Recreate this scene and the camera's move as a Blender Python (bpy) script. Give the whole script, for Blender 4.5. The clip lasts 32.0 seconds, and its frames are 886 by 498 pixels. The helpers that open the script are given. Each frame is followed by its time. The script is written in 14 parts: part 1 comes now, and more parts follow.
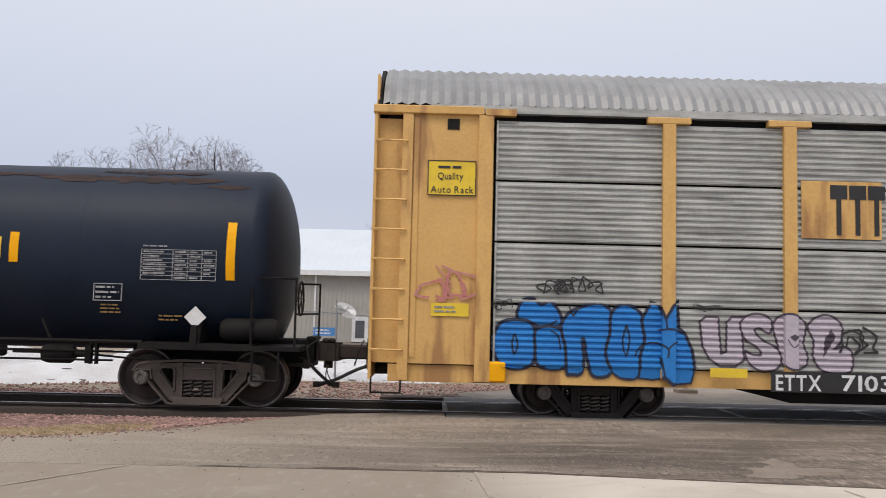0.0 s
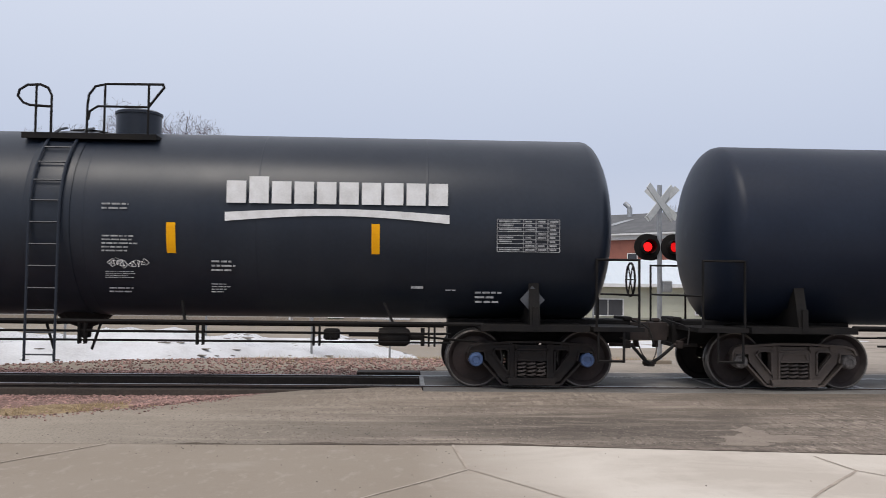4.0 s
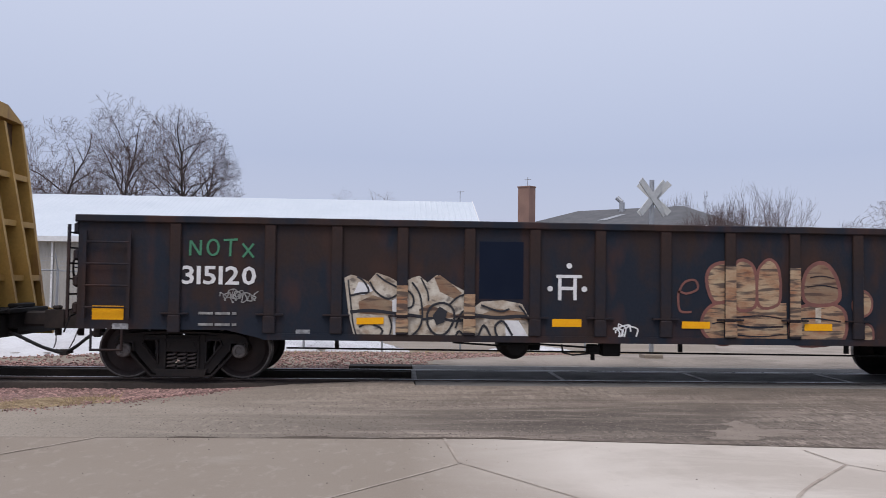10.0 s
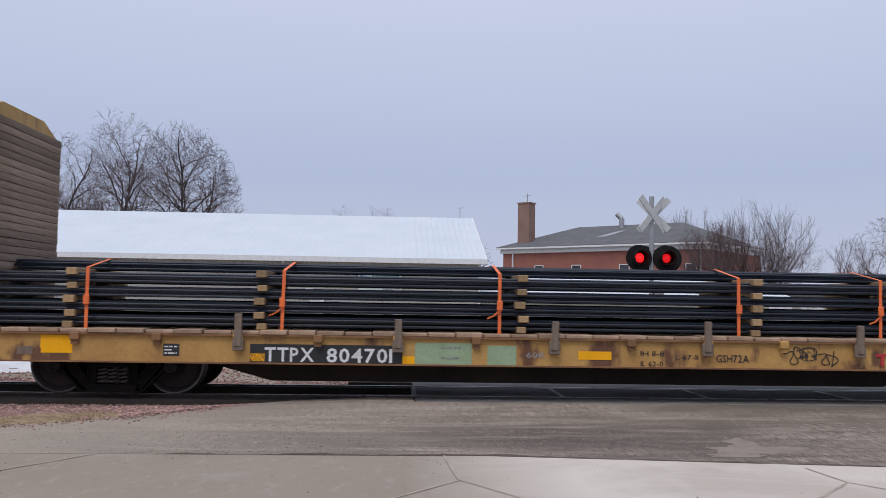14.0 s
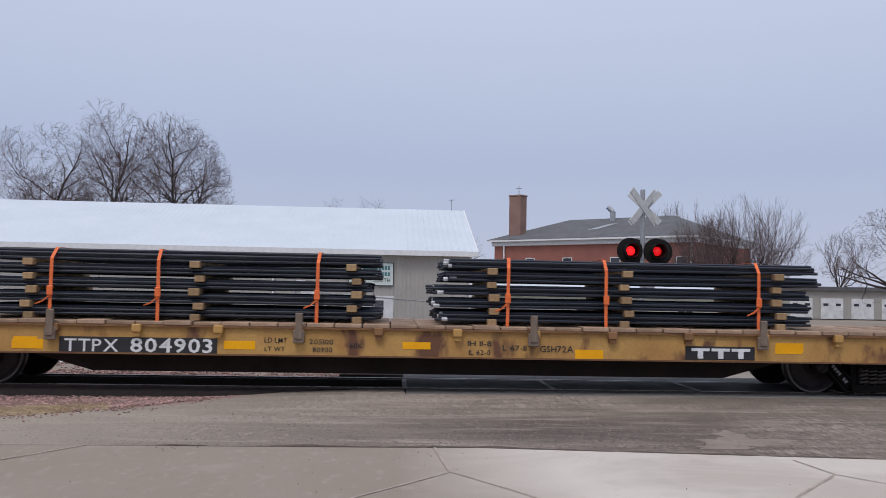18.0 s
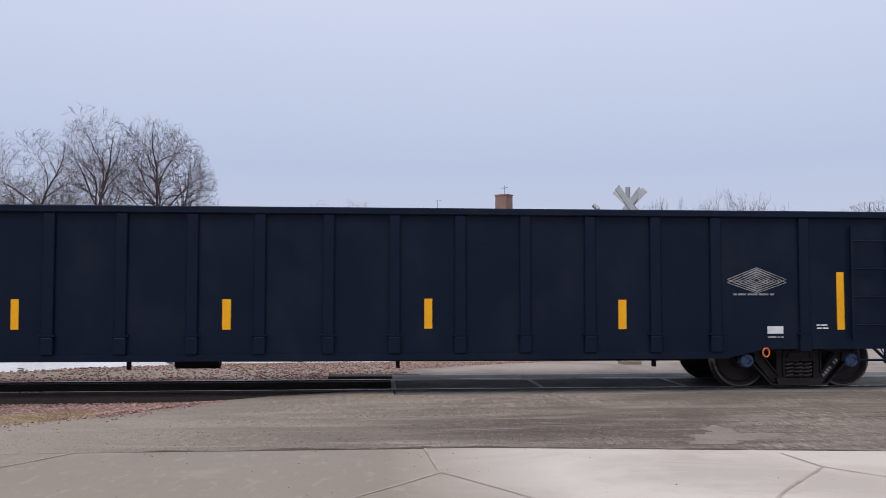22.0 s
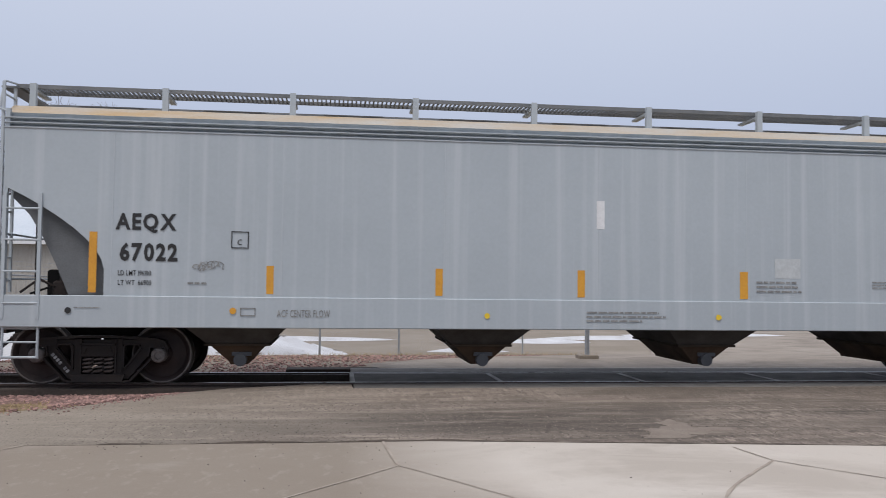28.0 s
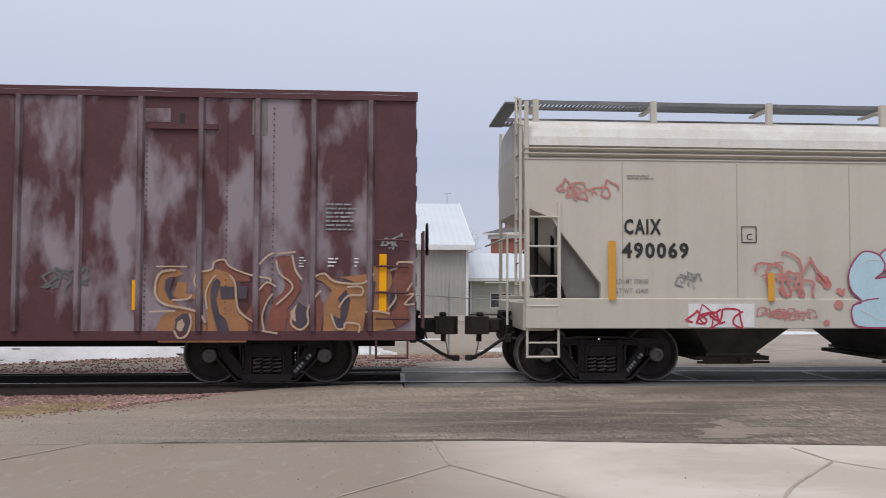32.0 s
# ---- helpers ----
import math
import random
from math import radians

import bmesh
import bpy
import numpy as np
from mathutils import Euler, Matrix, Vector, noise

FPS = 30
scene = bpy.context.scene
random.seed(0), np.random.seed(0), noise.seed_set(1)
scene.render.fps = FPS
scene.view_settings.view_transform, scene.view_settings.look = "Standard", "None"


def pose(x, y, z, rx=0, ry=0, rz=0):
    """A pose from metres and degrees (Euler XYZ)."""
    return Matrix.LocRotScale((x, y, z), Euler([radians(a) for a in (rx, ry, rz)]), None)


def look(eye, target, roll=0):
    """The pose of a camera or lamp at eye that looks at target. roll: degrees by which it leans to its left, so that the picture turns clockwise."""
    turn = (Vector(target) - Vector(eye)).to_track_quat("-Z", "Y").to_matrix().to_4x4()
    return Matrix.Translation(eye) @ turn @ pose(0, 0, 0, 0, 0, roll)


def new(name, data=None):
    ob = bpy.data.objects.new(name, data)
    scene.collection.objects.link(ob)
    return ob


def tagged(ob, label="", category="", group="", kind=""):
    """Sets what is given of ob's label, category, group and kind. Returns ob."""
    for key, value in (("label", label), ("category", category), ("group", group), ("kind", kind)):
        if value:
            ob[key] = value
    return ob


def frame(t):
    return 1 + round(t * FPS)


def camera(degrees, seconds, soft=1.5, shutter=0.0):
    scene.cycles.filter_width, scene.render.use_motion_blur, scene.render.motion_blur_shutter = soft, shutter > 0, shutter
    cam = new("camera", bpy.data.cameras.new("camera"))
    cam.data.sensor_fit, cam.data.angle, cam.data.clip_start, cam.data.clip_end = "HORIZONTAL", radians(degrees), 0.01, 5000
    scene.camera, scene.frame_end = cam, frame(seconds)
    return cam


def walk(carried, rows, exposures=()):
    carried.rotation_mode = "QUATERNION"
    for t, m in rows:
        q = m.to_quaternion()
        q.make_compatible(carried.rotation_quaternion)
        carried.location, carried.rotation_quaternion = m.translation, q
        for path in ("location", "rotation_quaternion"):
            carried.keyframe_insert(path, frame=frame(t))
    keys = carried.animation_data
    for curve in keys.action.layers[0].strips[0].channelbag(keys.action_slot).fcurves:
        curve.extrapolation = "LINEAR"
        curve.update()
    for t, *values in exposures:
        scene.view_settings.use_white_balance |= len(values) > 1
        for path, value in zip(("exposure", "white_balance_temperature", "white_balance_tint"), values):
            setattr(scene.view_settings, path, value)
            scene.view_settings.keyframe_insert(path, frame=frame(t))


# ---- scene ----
# ---- the camera, held in the hand beside the crossing ----
EYE = (0.0, 0.0, 1.59)      # z = 0 is the top of the rails
YC = 14.5                   # the track's centre line
SPEED = 10.47               # the train, metres per second
cam = camera(55.31, 32.0, soft=0.85, shutter=0.045)

def aim(yaw, pitch, roll):
    y, p = radians(yaw), radians(pitch)
    d = Vector((-math.sin(y) * math.cos(p), math.cos(y) * math.cos(p), math.sin(p)))
    return look(EYE, Vector(EYE) + d * 10, roll)


# seconds; yaw to the left, pitch up, roll
walk(cam, [
    (0, aim(-0.810, 4.269, 1.388)), (0.5, aim(-1.092, 3.893, 1.442)), (1, aim(-1.363, 3.544, 1.182)),
    (1.5, aim(-1.606, 3.212, 1.032)), (2, aim(-1.791, 2.948, 0.773)), (2.5, aim(-1.909, 2.861, 0.709)),
    (4.5, aim(-2.634, 2.441, 0.619)), (5, aim(-2.687, 2.268, 0.546)), (5.5, aim(-2.711, 2.103, 0.395)),
    (6, aim(-2.727, 1.920, 0.250)), (6.5, aim(-2.769, 1.785, 0.045)), (7, aim(-2.815, 1.647, -0.110)),
    (7.5, aim(-2.835, 1.579, -0.252)), (8, aim(-2.825, 1.553, -0.338)), (8.5, aim(-2.748, 1.578, -0.330)),
    (9, aim(-2.739, 1.671, -0.125)), (9.5, aim(-2.845, 1.907, 0.369)), (10, aim(-3.018, 2.195, 0.820)),
    (10.5, aim(-3.146, 2.514, 1.212)), (11, aim(-3.223, 2.891, 1.350)), (11.5, aim(-3.176, 3.197, 1.309)),
    (12, aim(-3.117, 3.413, 1.127)), (12.5, aim(-3.046, 3.529, 1.070)), (13, aim(-3.029, 3.507, 0.965)),
    (13.5, aim(-3.010, 3.416, 0.867)), (14, aim(-3.012, 3.285, 0.908)), (14.5, aim(-3.038, 3.189, 0.896)),
    (16.5, aim(-3.539, 2.782, 0.986)), (17, aim(-3.641, 2.722, 0.971)), (17.5, aim(-3.625, 2.703, 1.017)),
    (18, aim(-3.609, 2.772, 1.083)), (18.5, aim(-3.595, 2.930, 0.942)), (19, aim(-3.534, 3.074, 0.871)),
    (19.5, aim(-3.488, 3.187, 0.752)), (20, aim(-3.490, 3.199, 0.562)), (20.5, aim(-3.613, 3.154, 0.387)),
    (21, aim(-3.824, 3.058, 0.249)), (21.5, aim(-4.172, 2.943, 0.159)), (22, aim(-4.506, 2.815, 0.051)),
    (22.5, aim(-4.936, 2.694, -0.220)), (23, aim(-5.163, 2.571, -0.390)), (23.5, aim(-5.295, 2.603, -0.551)),
    (24, aim(-5.266, 2.716, -0.367)), (24.5, aim(-5.290, 2.950, -0.259)), (26.5, aim(-6.434, 3.011, 0.160)),
    (27, aim(-6.776, 2.763, 0.212)), (27.5, aim(-7.093, 2.566, 0.334)), (28, aim(-7.184, 2.399, 0.667)),
    (28.5, aim(-7.207, 2.375, 0.664)), (29, aim(-7.006, 2.431, 0.663)), (29.5, aim(-6.710, 2.500, 0.456)),
    (30, aim(-6.277, 2.451, 0.476)), (30.5, aim(-5.841, 2.394, 0.328)), (31, aim(-5.310, 2.285, 0.420)),
    (31.5, aim(-4.679, 2.229, 0.365)), (32, aim(-3.870, 2.337, 0.198)),
], exposures=[
    (0.0, 0.24, 7080, 11), (1.0, 0.23, 6900, 11), (2.0, 0.22, 6850, 11), (5.0, 0.18, 6800, 10), (6.0, 0.06, 6550, 10), (7.0, 0.08, 6600, 10), (8.0, 0.21, 6850, 11),
    (9.0, 0.14, 6650, 13), (10.0, 0.05, 6480, 14), (11.0, -0.01, 6360, 13), (13.0, -0.02, 6340, 13), (17.0, -0.07, 6340, 13), (20.0, -0.01, 6380, 13), (22.0, 0.10, 6450, 13),
    (23.0, 0.15, 6500, 13), (24.5, 0.12, 6450, 12), (27.0, 0.05, 6500, 11), (28.0, 0.02, 6580, 11), (30.0, 0.02, 6680, 12), (31.0, 0.01, 6700, 12), (32.0, 0.09, 6750, 12)])

# ---- overcast winter sky and a weak, wide sun behind the camera ----
world = bpy.data.worlds.new("overcast_sky")
scene.world = world
world.use_nodes = True
wn, wl = world.node_tree.nodes, world.node_tree.links
wn.clear()
w_out, w_bg = wn.new("ShaderNodeOutputWorld"), wn.new("ShaderNodeBackground")
w_sky = wn.new("ShaderNodeTexSky")
w_sky.sky_type, w_sky.sun_disc = "NISHITA", False
w_sky.sun_elevation, w_sky.sun_rotation = radians(59), radians(206)
w_sky.dust_density, w_sky.air_density = 5.0, 1.0
w_dim = wn.new("ShaderNodeVectorMath")
w_dim.operation = "SCALE"
w_dim.inputs["Scale"].default_value = 0.06
w_co, w_sep, w_ramp, w_mix = wn.new("ShaderNodeTexCoord"), wn.new("ShaderNodeSeparateXYZ"), wn.new("ShaderNodeValToRGB"), wn.new("ShaderNodeMix")
w_noise = wn.new("ShaderNodeTexNoise")
w_noise.inputs["Scale"].default_value, w_noise.inputs["Detail"].default_value = 1.6, 3.0
w_add = wn.new("ShaderNodeMath")
w_add.operation = "MULTIPLY_ADD"
w_add.inputs[1].default_value = 0.05
w_mix.data_type = "RGBA"
w_mix.inputs["Factor"].default_value = 0.88
els = w_ramp.color_ramp.elements
els[0].position, els[0].color = 0.0, (0.60, 0.63, 0.74, 1)
els[1].position, els[1].color = 0.9, (0.86, 0.90, 1.02, 1)
for pos, col in ((0.07, (0.56, 0.62, 0.765)), (0.17, (0.495, 0.572, 0.75)), (0.30, (0.588, 0.662, 0.825)), (0.5, (0.74, 0.79, 0.93))):
    e = els.new(pos)
    e.color = (*col, 1)
wl.new(w_co.outputs["Generated"], w_sep.inputs[0])
wl.new(w_co.outputs["Generated"], w_noise.inputs["Vector"])
wl.new(w_noise.outputs["Fac"], w_add.inputs[0])
wl.new(w_sep.outputs["Z"], w_add.inputs[2])
wl.new(w_add.outputs[0], w_ramp.inputs["Fac"])
wl.new(w_sky.outputs["Color"], w_dim.inputs[0])
wl.new(w_dim.outputs[0], w_mix.inputs["A"])
wl.new(w_ramp.outputs["Color"], w_mix.inputs["B"])
wl.new(w_mix.outputs["Result"], w_bg.inputs["Color"])
wl.new(w_bg.outputs[0], w_out.inputs["Surface"])
w_bg.inputs["Strength"].default_value = 1.0
sun_data = bpy.data.lights.new("sun", "SUN")
sun_data.energy, sun_data.angle, sun_data.color = 1.55, radians(24), (1.0, 0.96, 0.91)
sun = new("sun", sun_data)
sun.matrix_world = look((-16, -22, 62), (0, 10, 0))

# ---- materials ----
def material(name, colour, rough=0.7, metal=0.0, second=None, scale=1.5, contrast=0.5, fine=40.0, bump=0.15, stretch=(1, 1, 1), spec=0.5,
             streak=None, streak_amount=0.0, streak_scale=(6, 6, 0.35), glow=0.0, each=0.0, grit=0.07, streak_from=0.50, streak_width=0.22, shift=0.0, island=0.0):
    """A surface of one colour drifting into a second one, with fine grain, relief, and streaks that run down."""
    m = bpy.data.materials.new(name)
    m.use_nodes = True
    nodes, links = m.node_tree.nodes, m.node_tree.links
    b = nodes["Principled BSDF"]
    second = second or tuple(c * 0.72 for c in colour)
    co, mp = nodes.new("ShaderNodeTexCoord"), nodes.new("ShaderNodeMapping")
    mp.inputs["Scale"].default_value = stretch
    links.new(co.outputs["Object"], mp.inputs["Vector"])
    big, grain = nodes.new("ShaderNodeTexNoise"), nodes.new("ShaderNodeTexNoise")
    big.inputs["Scale"].default_value, big.inputs["Detail"].default_value, big.inputs["Roughness"].default_value = scale, 6, 0.62
    grain.inputs["Scale"].default_value, grain.inputs["Detail"].default_value = fine, 4
    for n in (big, grain):
        links.new(mp.outputs[0], n.inputs["Vector"])
    ramp = nodes.new("ShaderNodeValToRGB")
    ramp.color_ramp.elements[0].position, ramp.color_ramp.elements[1].position = 0.5 - 0.5 * (1 - contrast) * 0.6 - 0.02, 0.5 + 0.5 * (1 - contrast) * 0.6 + 0.02
    ramp.color_ramp.elements[0].color, ramp.color_ramp.elements[1].color = (*colour, 1), (*second, 1)
    links.new(big.outputs["Fac"], ramp.inputs["Fac"])
    tint = nodes.new("ShaderNodeMix")
    tint.data_type, tint.blend_type = "RGBA", "OVERLAY"
    tint.inputs["Factor"].default_value = grit
    links.new(ramp.outputs["Color"], tint.inputs["A"])
    crisp = nodes.new("ShaderNodeMapRange")
    crisp.inputs["From Min"].default_value, crisp.inputs["From Max"].default_value = 0.33, 0.67
    links.new(grain.outputs["Fac"], crisp.inputs["Value"])
    links.new(crisp.outputs["Result"], tint.inputs["B"])
    last = tint.outputs["Result"]
    if streak:
        sm, sn, sr, mix = nodes.new("ShaderNodeMapping"), nodes.new("ShaderNodeTexNoise"), nodes.new("ShaderNodeValToRGB"), nodes.new("ShaderNodeMix")
        sm.inputs["Scale"].default_value = streak_scale
        sn.inputs["Scale"].default_value, sn.inputs["Detail"].default_value = 1.0, 7
        sr.color_ramp.elements[0].position, sr.color_ramp.elements[1].position = streak_from, streak_from + streak_width
        if shift:
            # every panel takes its own stretch of the pattern
            pi, pm, pa = nodes.new("ShaderNodeObjectInfo"), nodes.new("ShaderNodeMath"), nodes.new("ShaderNodeVectorMath")
            pm.operation, pa.operation = "MULTIPLY", "ADD"
            pm.inputs[1].default_value = shift
            links.new(pi.outputs["Random"], pm.inputs[0])
            links.new(co.outputs["Object"], pa.inputs[0])
            links.new(pm.outputs[0], pa.inputs[1])
            links.new(pa.outputs[0], sm.inputs["Vector"])
        else:
            links.new(co.outputs["Object"], sm.inputs["Vector"])
        links.new(sm.outputs[0], sn.inputs["Vector"])
        links.new(sn.outputs["Fac"], sr.inputs["Fac"])
        amount = nodes.new("ShaderNodeMath")
        amount.operation = "MULTIPLY"
        amount.inputs[1].default_value = streak_amount
        links.new(sr.outputs["Color"], amount.inputs[0])
        mix.data_type = "RGBA"
        links.new(amount.outputs[0], mix.inputs["Factor"])
        links.new(last, mix.inputs["A"])
        mix.inputs["B"].default_value = (*streak, 1)
        last = mix.outputs["Result"]
    if each:
        info, hsv, rng = nodes.new("ShaderNodeObjectInfo"), nodes.new("ShaderNodeHueSaturation"), nodes.new("ShaderNodeMapRange")
        rng.inputs["To Min"].default_value, rng.inputs["To Max"].default_value = 1 - each, 1 + each
        links.new(info.outputs["Random"], rng.inputs["Value"])
        links.new(rng.outputs["Result"], hsv.inputs["Value"])
        links.new(last, hsv.inputs["Color"])
        last = hsv.outputs["Color"]
    if island:
        # every loose piece of the mesh has a tone of its own
        geo, hsv, rng = nodes.new("ShaderNodeNewGeometry"), nodes.new("ShaderNodeHueSaturation"), nodes.new("ShaderNodeMapRange")
        rng.inputs["To Min"].default_value, rng.inputs["To Max"].default_value = 1 - island, 1 + island
        links.new(geo.outputs["Random Per Island"], rng.inputs["Value"])
        links.new(rng.outputs["Result"], hsv.inputs["Value"])
        links.new(last, hsv.inputs["Color"])
        last = hsv.outputs["Color"]
    links.new(last, b.inputs["Base Color"])
    rr = nodes.new("ShaderNodeMapRange")
    rr.inputs["To Min"].default_value, rr.inputs["To Max"].default_value = max(0.05, rough - 0.14), min(1, rough + 0.14)
    links.new(big.outputs["Fac"], rr.inputs["Value"])
    links.new(rr.outputs["Result"], b.inputs["Roughness"])
    b.inputs["Metallic"].default_value, b.inputs["Specular IOR Level"].default_value = metal, spec
    if bump:
        bp = nodes.new("ShaderNodeBump")
        bp.inputs["Strength"].default_value, bp.inputs["Distance"].default_value = bump, 0.02
        links.new(grain.outputs["Fac"], bp.inputs["Height"])
        links.new(bp.outputs["Normal"], b.inputs["Normal"])
    if glow:
        b.inputs["Emission Color"].default_value, b.inputs["Emission Strength"].default_value = (*colour, 1), glow
    return m


BLUEBLACK = material("blue_black_tank_paint", (0.0115, 0.0165, 0.0275), 0.38, second=(0.0165, 0.0225, 0.034), spec=0.32, scale=0.7, fine=14, bump=0.02, streak=(0.03, 0.034, 0.045), streak_amount=0.25, streak_scale=(2.2, 2.2, 0.22))
GLOSSBLACK = material("glossy_black_tank_paint", (0.0085, 0.0132, 0.026), 0.44, second=(0.0120, 0.0180, 0.033), spec=0.22, scale=0.7, fine=14, bump=0.02, streak=(0.02, 0.023, 0.032), streak_amount=0.2, streak_scale=(2.2, 2.2, 0.22))
BLACK = material("black_tank_paint", (0.0085, 0.0155, 0.031), 0.5, second=(0.013, 0.0215, 0.039), spec=0.18, scale=0.7, fine=14, bump=0.03, streak=(0.02, 0.023, 0.032), streak_amount=0.25, streak_scale=(2.2, 2.2, 0.22))
GREYBLACK = material("weathered_black_paint", (0.0275, 0.0395, 0.060), 0.46, spec=0.36, second=(0.038, 0.052, 0.076), scale=0.6, fine=14, bump=0.04, streak=(0.07, 0.078, 0.092), streak_amount=0.3, streak_scale=(2.0, 2.0, 0.22))
UNDER = material("grimy_black_steel", (0.005, 0.005, 0.006), 0.75, spec=0.2, second=(0.015, 0.013, 0.012), scale=3, fine=30, bump=0.2)
# pale streaks are sky reflections put into the gondola's paint
BLACKGON = material("glossy_black_gondola_paint_and_sheen", (0.0078, 0.0122, 0.0208), 0.36, spec=0.2, second=(0.0115, 0.0170, 0.0275), scale=0.8, fine=1.7, bump=0.6, grit=0.0, streak=(0.043, 0.051, 0.063), streak_amount=0.45, streak_scale=(1.2, 1.2, 1.1))
GONDOLA = material("black_gondola_paint", (0.0045, 0.009, 0.022), 0.42, spec=0.10, second=(0.007, 0.012, 0.027), scale=0.8, fine=1.7, bump=0.6, grit=0.0, streak=(0.022, 0.025, 0.032), streak_amount=0.3, streak_scale=(1.6, 1.6, 1.2))
RUSTGON = material("rusty_brown_black_paint", (0.030, 0.019, 0.017), 0.72, spec=0.22, second=(0.013, 0.018, 0.029), scale=0.95, contrast=0.8, fine=25, bump=0.2, stretch=(1, 1, 0.7), streak=(0.060, 0.027, 0.019), streak_amount=0.6, streak_scale=(2.2, 2.2, 0.9), streak_from=0.52, streak_width=0.14)
STEEL = material("worn_truck_steel", (0.080, 0.066, 0.059), 0.72, spec=0.35, second=(0.105, 0.085, 0.074), scale=4, fine=40, bump=0.25)
# truck steel blackened to hold the shade under the flat cars
SHADESTEEL = material("shade_blackened_steel", (0.0055, 0.005, 0.005), 0.75, spec=0.10, second=(0.013, 0.010, 0.009), scale=4, fine=40, bump=0.25)
DARKSTEEL = material("dark_truck_steel", (0.013, 0.012, 0.013), 0.6, spec=0.2, second=(0.026, 0.021, 0.019), scale=4, fine=40, bump=0.25)
SPRING = material("rusty_coil_spring", (0.060, 0.050, 0.047), 0.6, spec=0.35, second=(0.095, 0.080, 0.075), scale=7, bump=0.1)
WHEEL = material("rusty_wheel_steel", (0.034, 0.023, 0.022), 0.62, spec=0.3, second=(0.013, 0.010, 0.010), scale=3, fine=30, bump=0.1)
TREAD = material("polished_tread", (0.20, 0.19, 0.19), 0.35, metal=0.9, scale=5)
CAPBLUE = material("blue_bearing_cap", (0.07, 0.13, 0.28), 0.5, second=(0.05, 0.08, 0.16), scale=9)
CAPGREY = material("grimy_bearing_cap", (0.060, 0.050, 0.046), 0.6, second=(0.15, 0.14, 0.135), scale=9)
COUPLER = material("rusty_coupler_iron", (0.034, 0.022, 0.019), 0.8, second=(0.016, 0.013, 0.012), scale=5, bump=0.3)
HOSE = material("black_rubber_hose", (0.012, 0.012, 0.013), 0.6)
YELLOW = material("reflective_yellow_tape", (0.88, 0.42, 0.006), 0.5, second=(0.80, 0.36, 0.006), scale=3, bump=0, spec=0.2)
ORANGETAPE = material("faded_orange_tape", (0.66, 0.32, 0.03), 0.5, second=(0.58, 0.27, 0.03), scale=3, bump=0)
WHITE = material("white_lettering", (0.74, 0.75, 0.76), 0.55, second=(0.58, 0.58, 0.58), scale=4, bump=0)
DIMWHITE = material("worn_white_stencil", (0.34, 0.35, 0.36), 0.6, second=(0.17, 0.175, 0.185), scale=14, contrast=0.7, bump=0)
GOLD = material("yellow_lettering", (0.78, 0.55, 0.03), 0.55, second=(0.66, 0.45, 0.04), scale=5, bump=0)
DIMGOLD = material("worn_orange_stencil", (0.27, 0.155, 0.045), 0.6, scale=12, bump=0)
INK = material("black_lettering", (0.02, 0.02, 0.022), 0.6, bump=0)
DIMINK = material("worn_black_stencil", (0.17, 0.17, 0.17), 0.7, second=(0.30, 0.30, 0.29), scale=14, contrast=0.7, bump=0)
HOPWHITE = material("dirty_white_hopper_paint", (0.665, 0.672, 0.675), 0.5, second=(0.59, 0.59, 0.588), scale=0.9, fine=20, bump=0.02, grit=0.02, streak=(0.45, 0.43, 0.40), streak_amount=0.35, streak_scale=(3.0, 3.0, 0.2))
HOPGREY = material("weathered_blue_grey_hopper_paint", (0.405, 0.45, 0.482), 0.55, second=(0.355, 0.395, 0.425), scale=0.5, contrast=0.2, fine=20, bump=0.03, grit=0.02, streak=(0.52, 0.555, 0.58), streak_amount=0.5, streak_scale=(7.0, 7.0, 0.12))
HOPTAN = material("dirty_light_grey_hopper_paint", (0.53, 0.50, 0.435), 0.55, second=(0.475, 0.445, 0.385), scale=0.6, contrast=0.3, fine=20, bump=0.03, grit=0.02, streak=(0.36, 0.33, 0.28), streak_amount=0.3, streak_scale=(3.2, 3.2, 0.16))
HOPSEAM = material("stained_hopper_seam", (0.40, 0.37, 0.315), 0.6, second=(0.33, 0.30, 0.25), scale=2)
ROOFGREY = material("weathered_galvanised_grating", (0.13, 0.138, 0.145), 0.6, second=(0.19, 0.197, 0.20), scale=3, metal=0.2, bump=0.1)
ROOFPALE = material("pale_hopper_roof_paint", (0.62, 0.61, 0.59), 0.6, second=(0.50, 0.48, 0.45), scale=1.0, streak=(0.42, 0.30, 0.18), streak_amount=0.25)
ROOFRUST = material("rust_streaked_hopper_roof", (0.44, 0.43, 0.40), 0.7, second=(0.44, 0.31, 0.17), scale=0.7, contrast=0.6, stretch=(0.6, 1, 3), bump=0.1)
# end plate greys hold the recess shade as well as grime
WEBGREY = material("grimy_shaded_dark_grey_end_plate", (0.13, 0.125, 0.115), 0.7, second=(0.18, 0.17, 0.155), scale=1.5)
WEBPALE = material("dirty_shaded_grey_end_plate", (0.34, 0.33, 0.31), 0.7, second=(0.27, 0.26, 0.24), scale=1.5)
WEBBLUE = material("grimy_shaded_blue_grey_end_plate", (0.14, 0.15, 0.16), 0.7, second=(0.10, 0.105, 0.11), scale=1.5)
# rusty brown, darkened for the shade beneath the flat cars
BELLY = material("shade_darkened_rusty_belly", (0.030, 0.019, 0.015), 0.8, spec=0.3, second=(0.018, 0.012, 0.010), scale=2, bump=0.2)
RUSTEDGE = material("rust_brown_edge", (0.145, 0.062, 0.034), 0.8, second=(0.24, 0.125, 0.05), scale=2.5, contrast=0.5, bump=0.2, each=0.15)
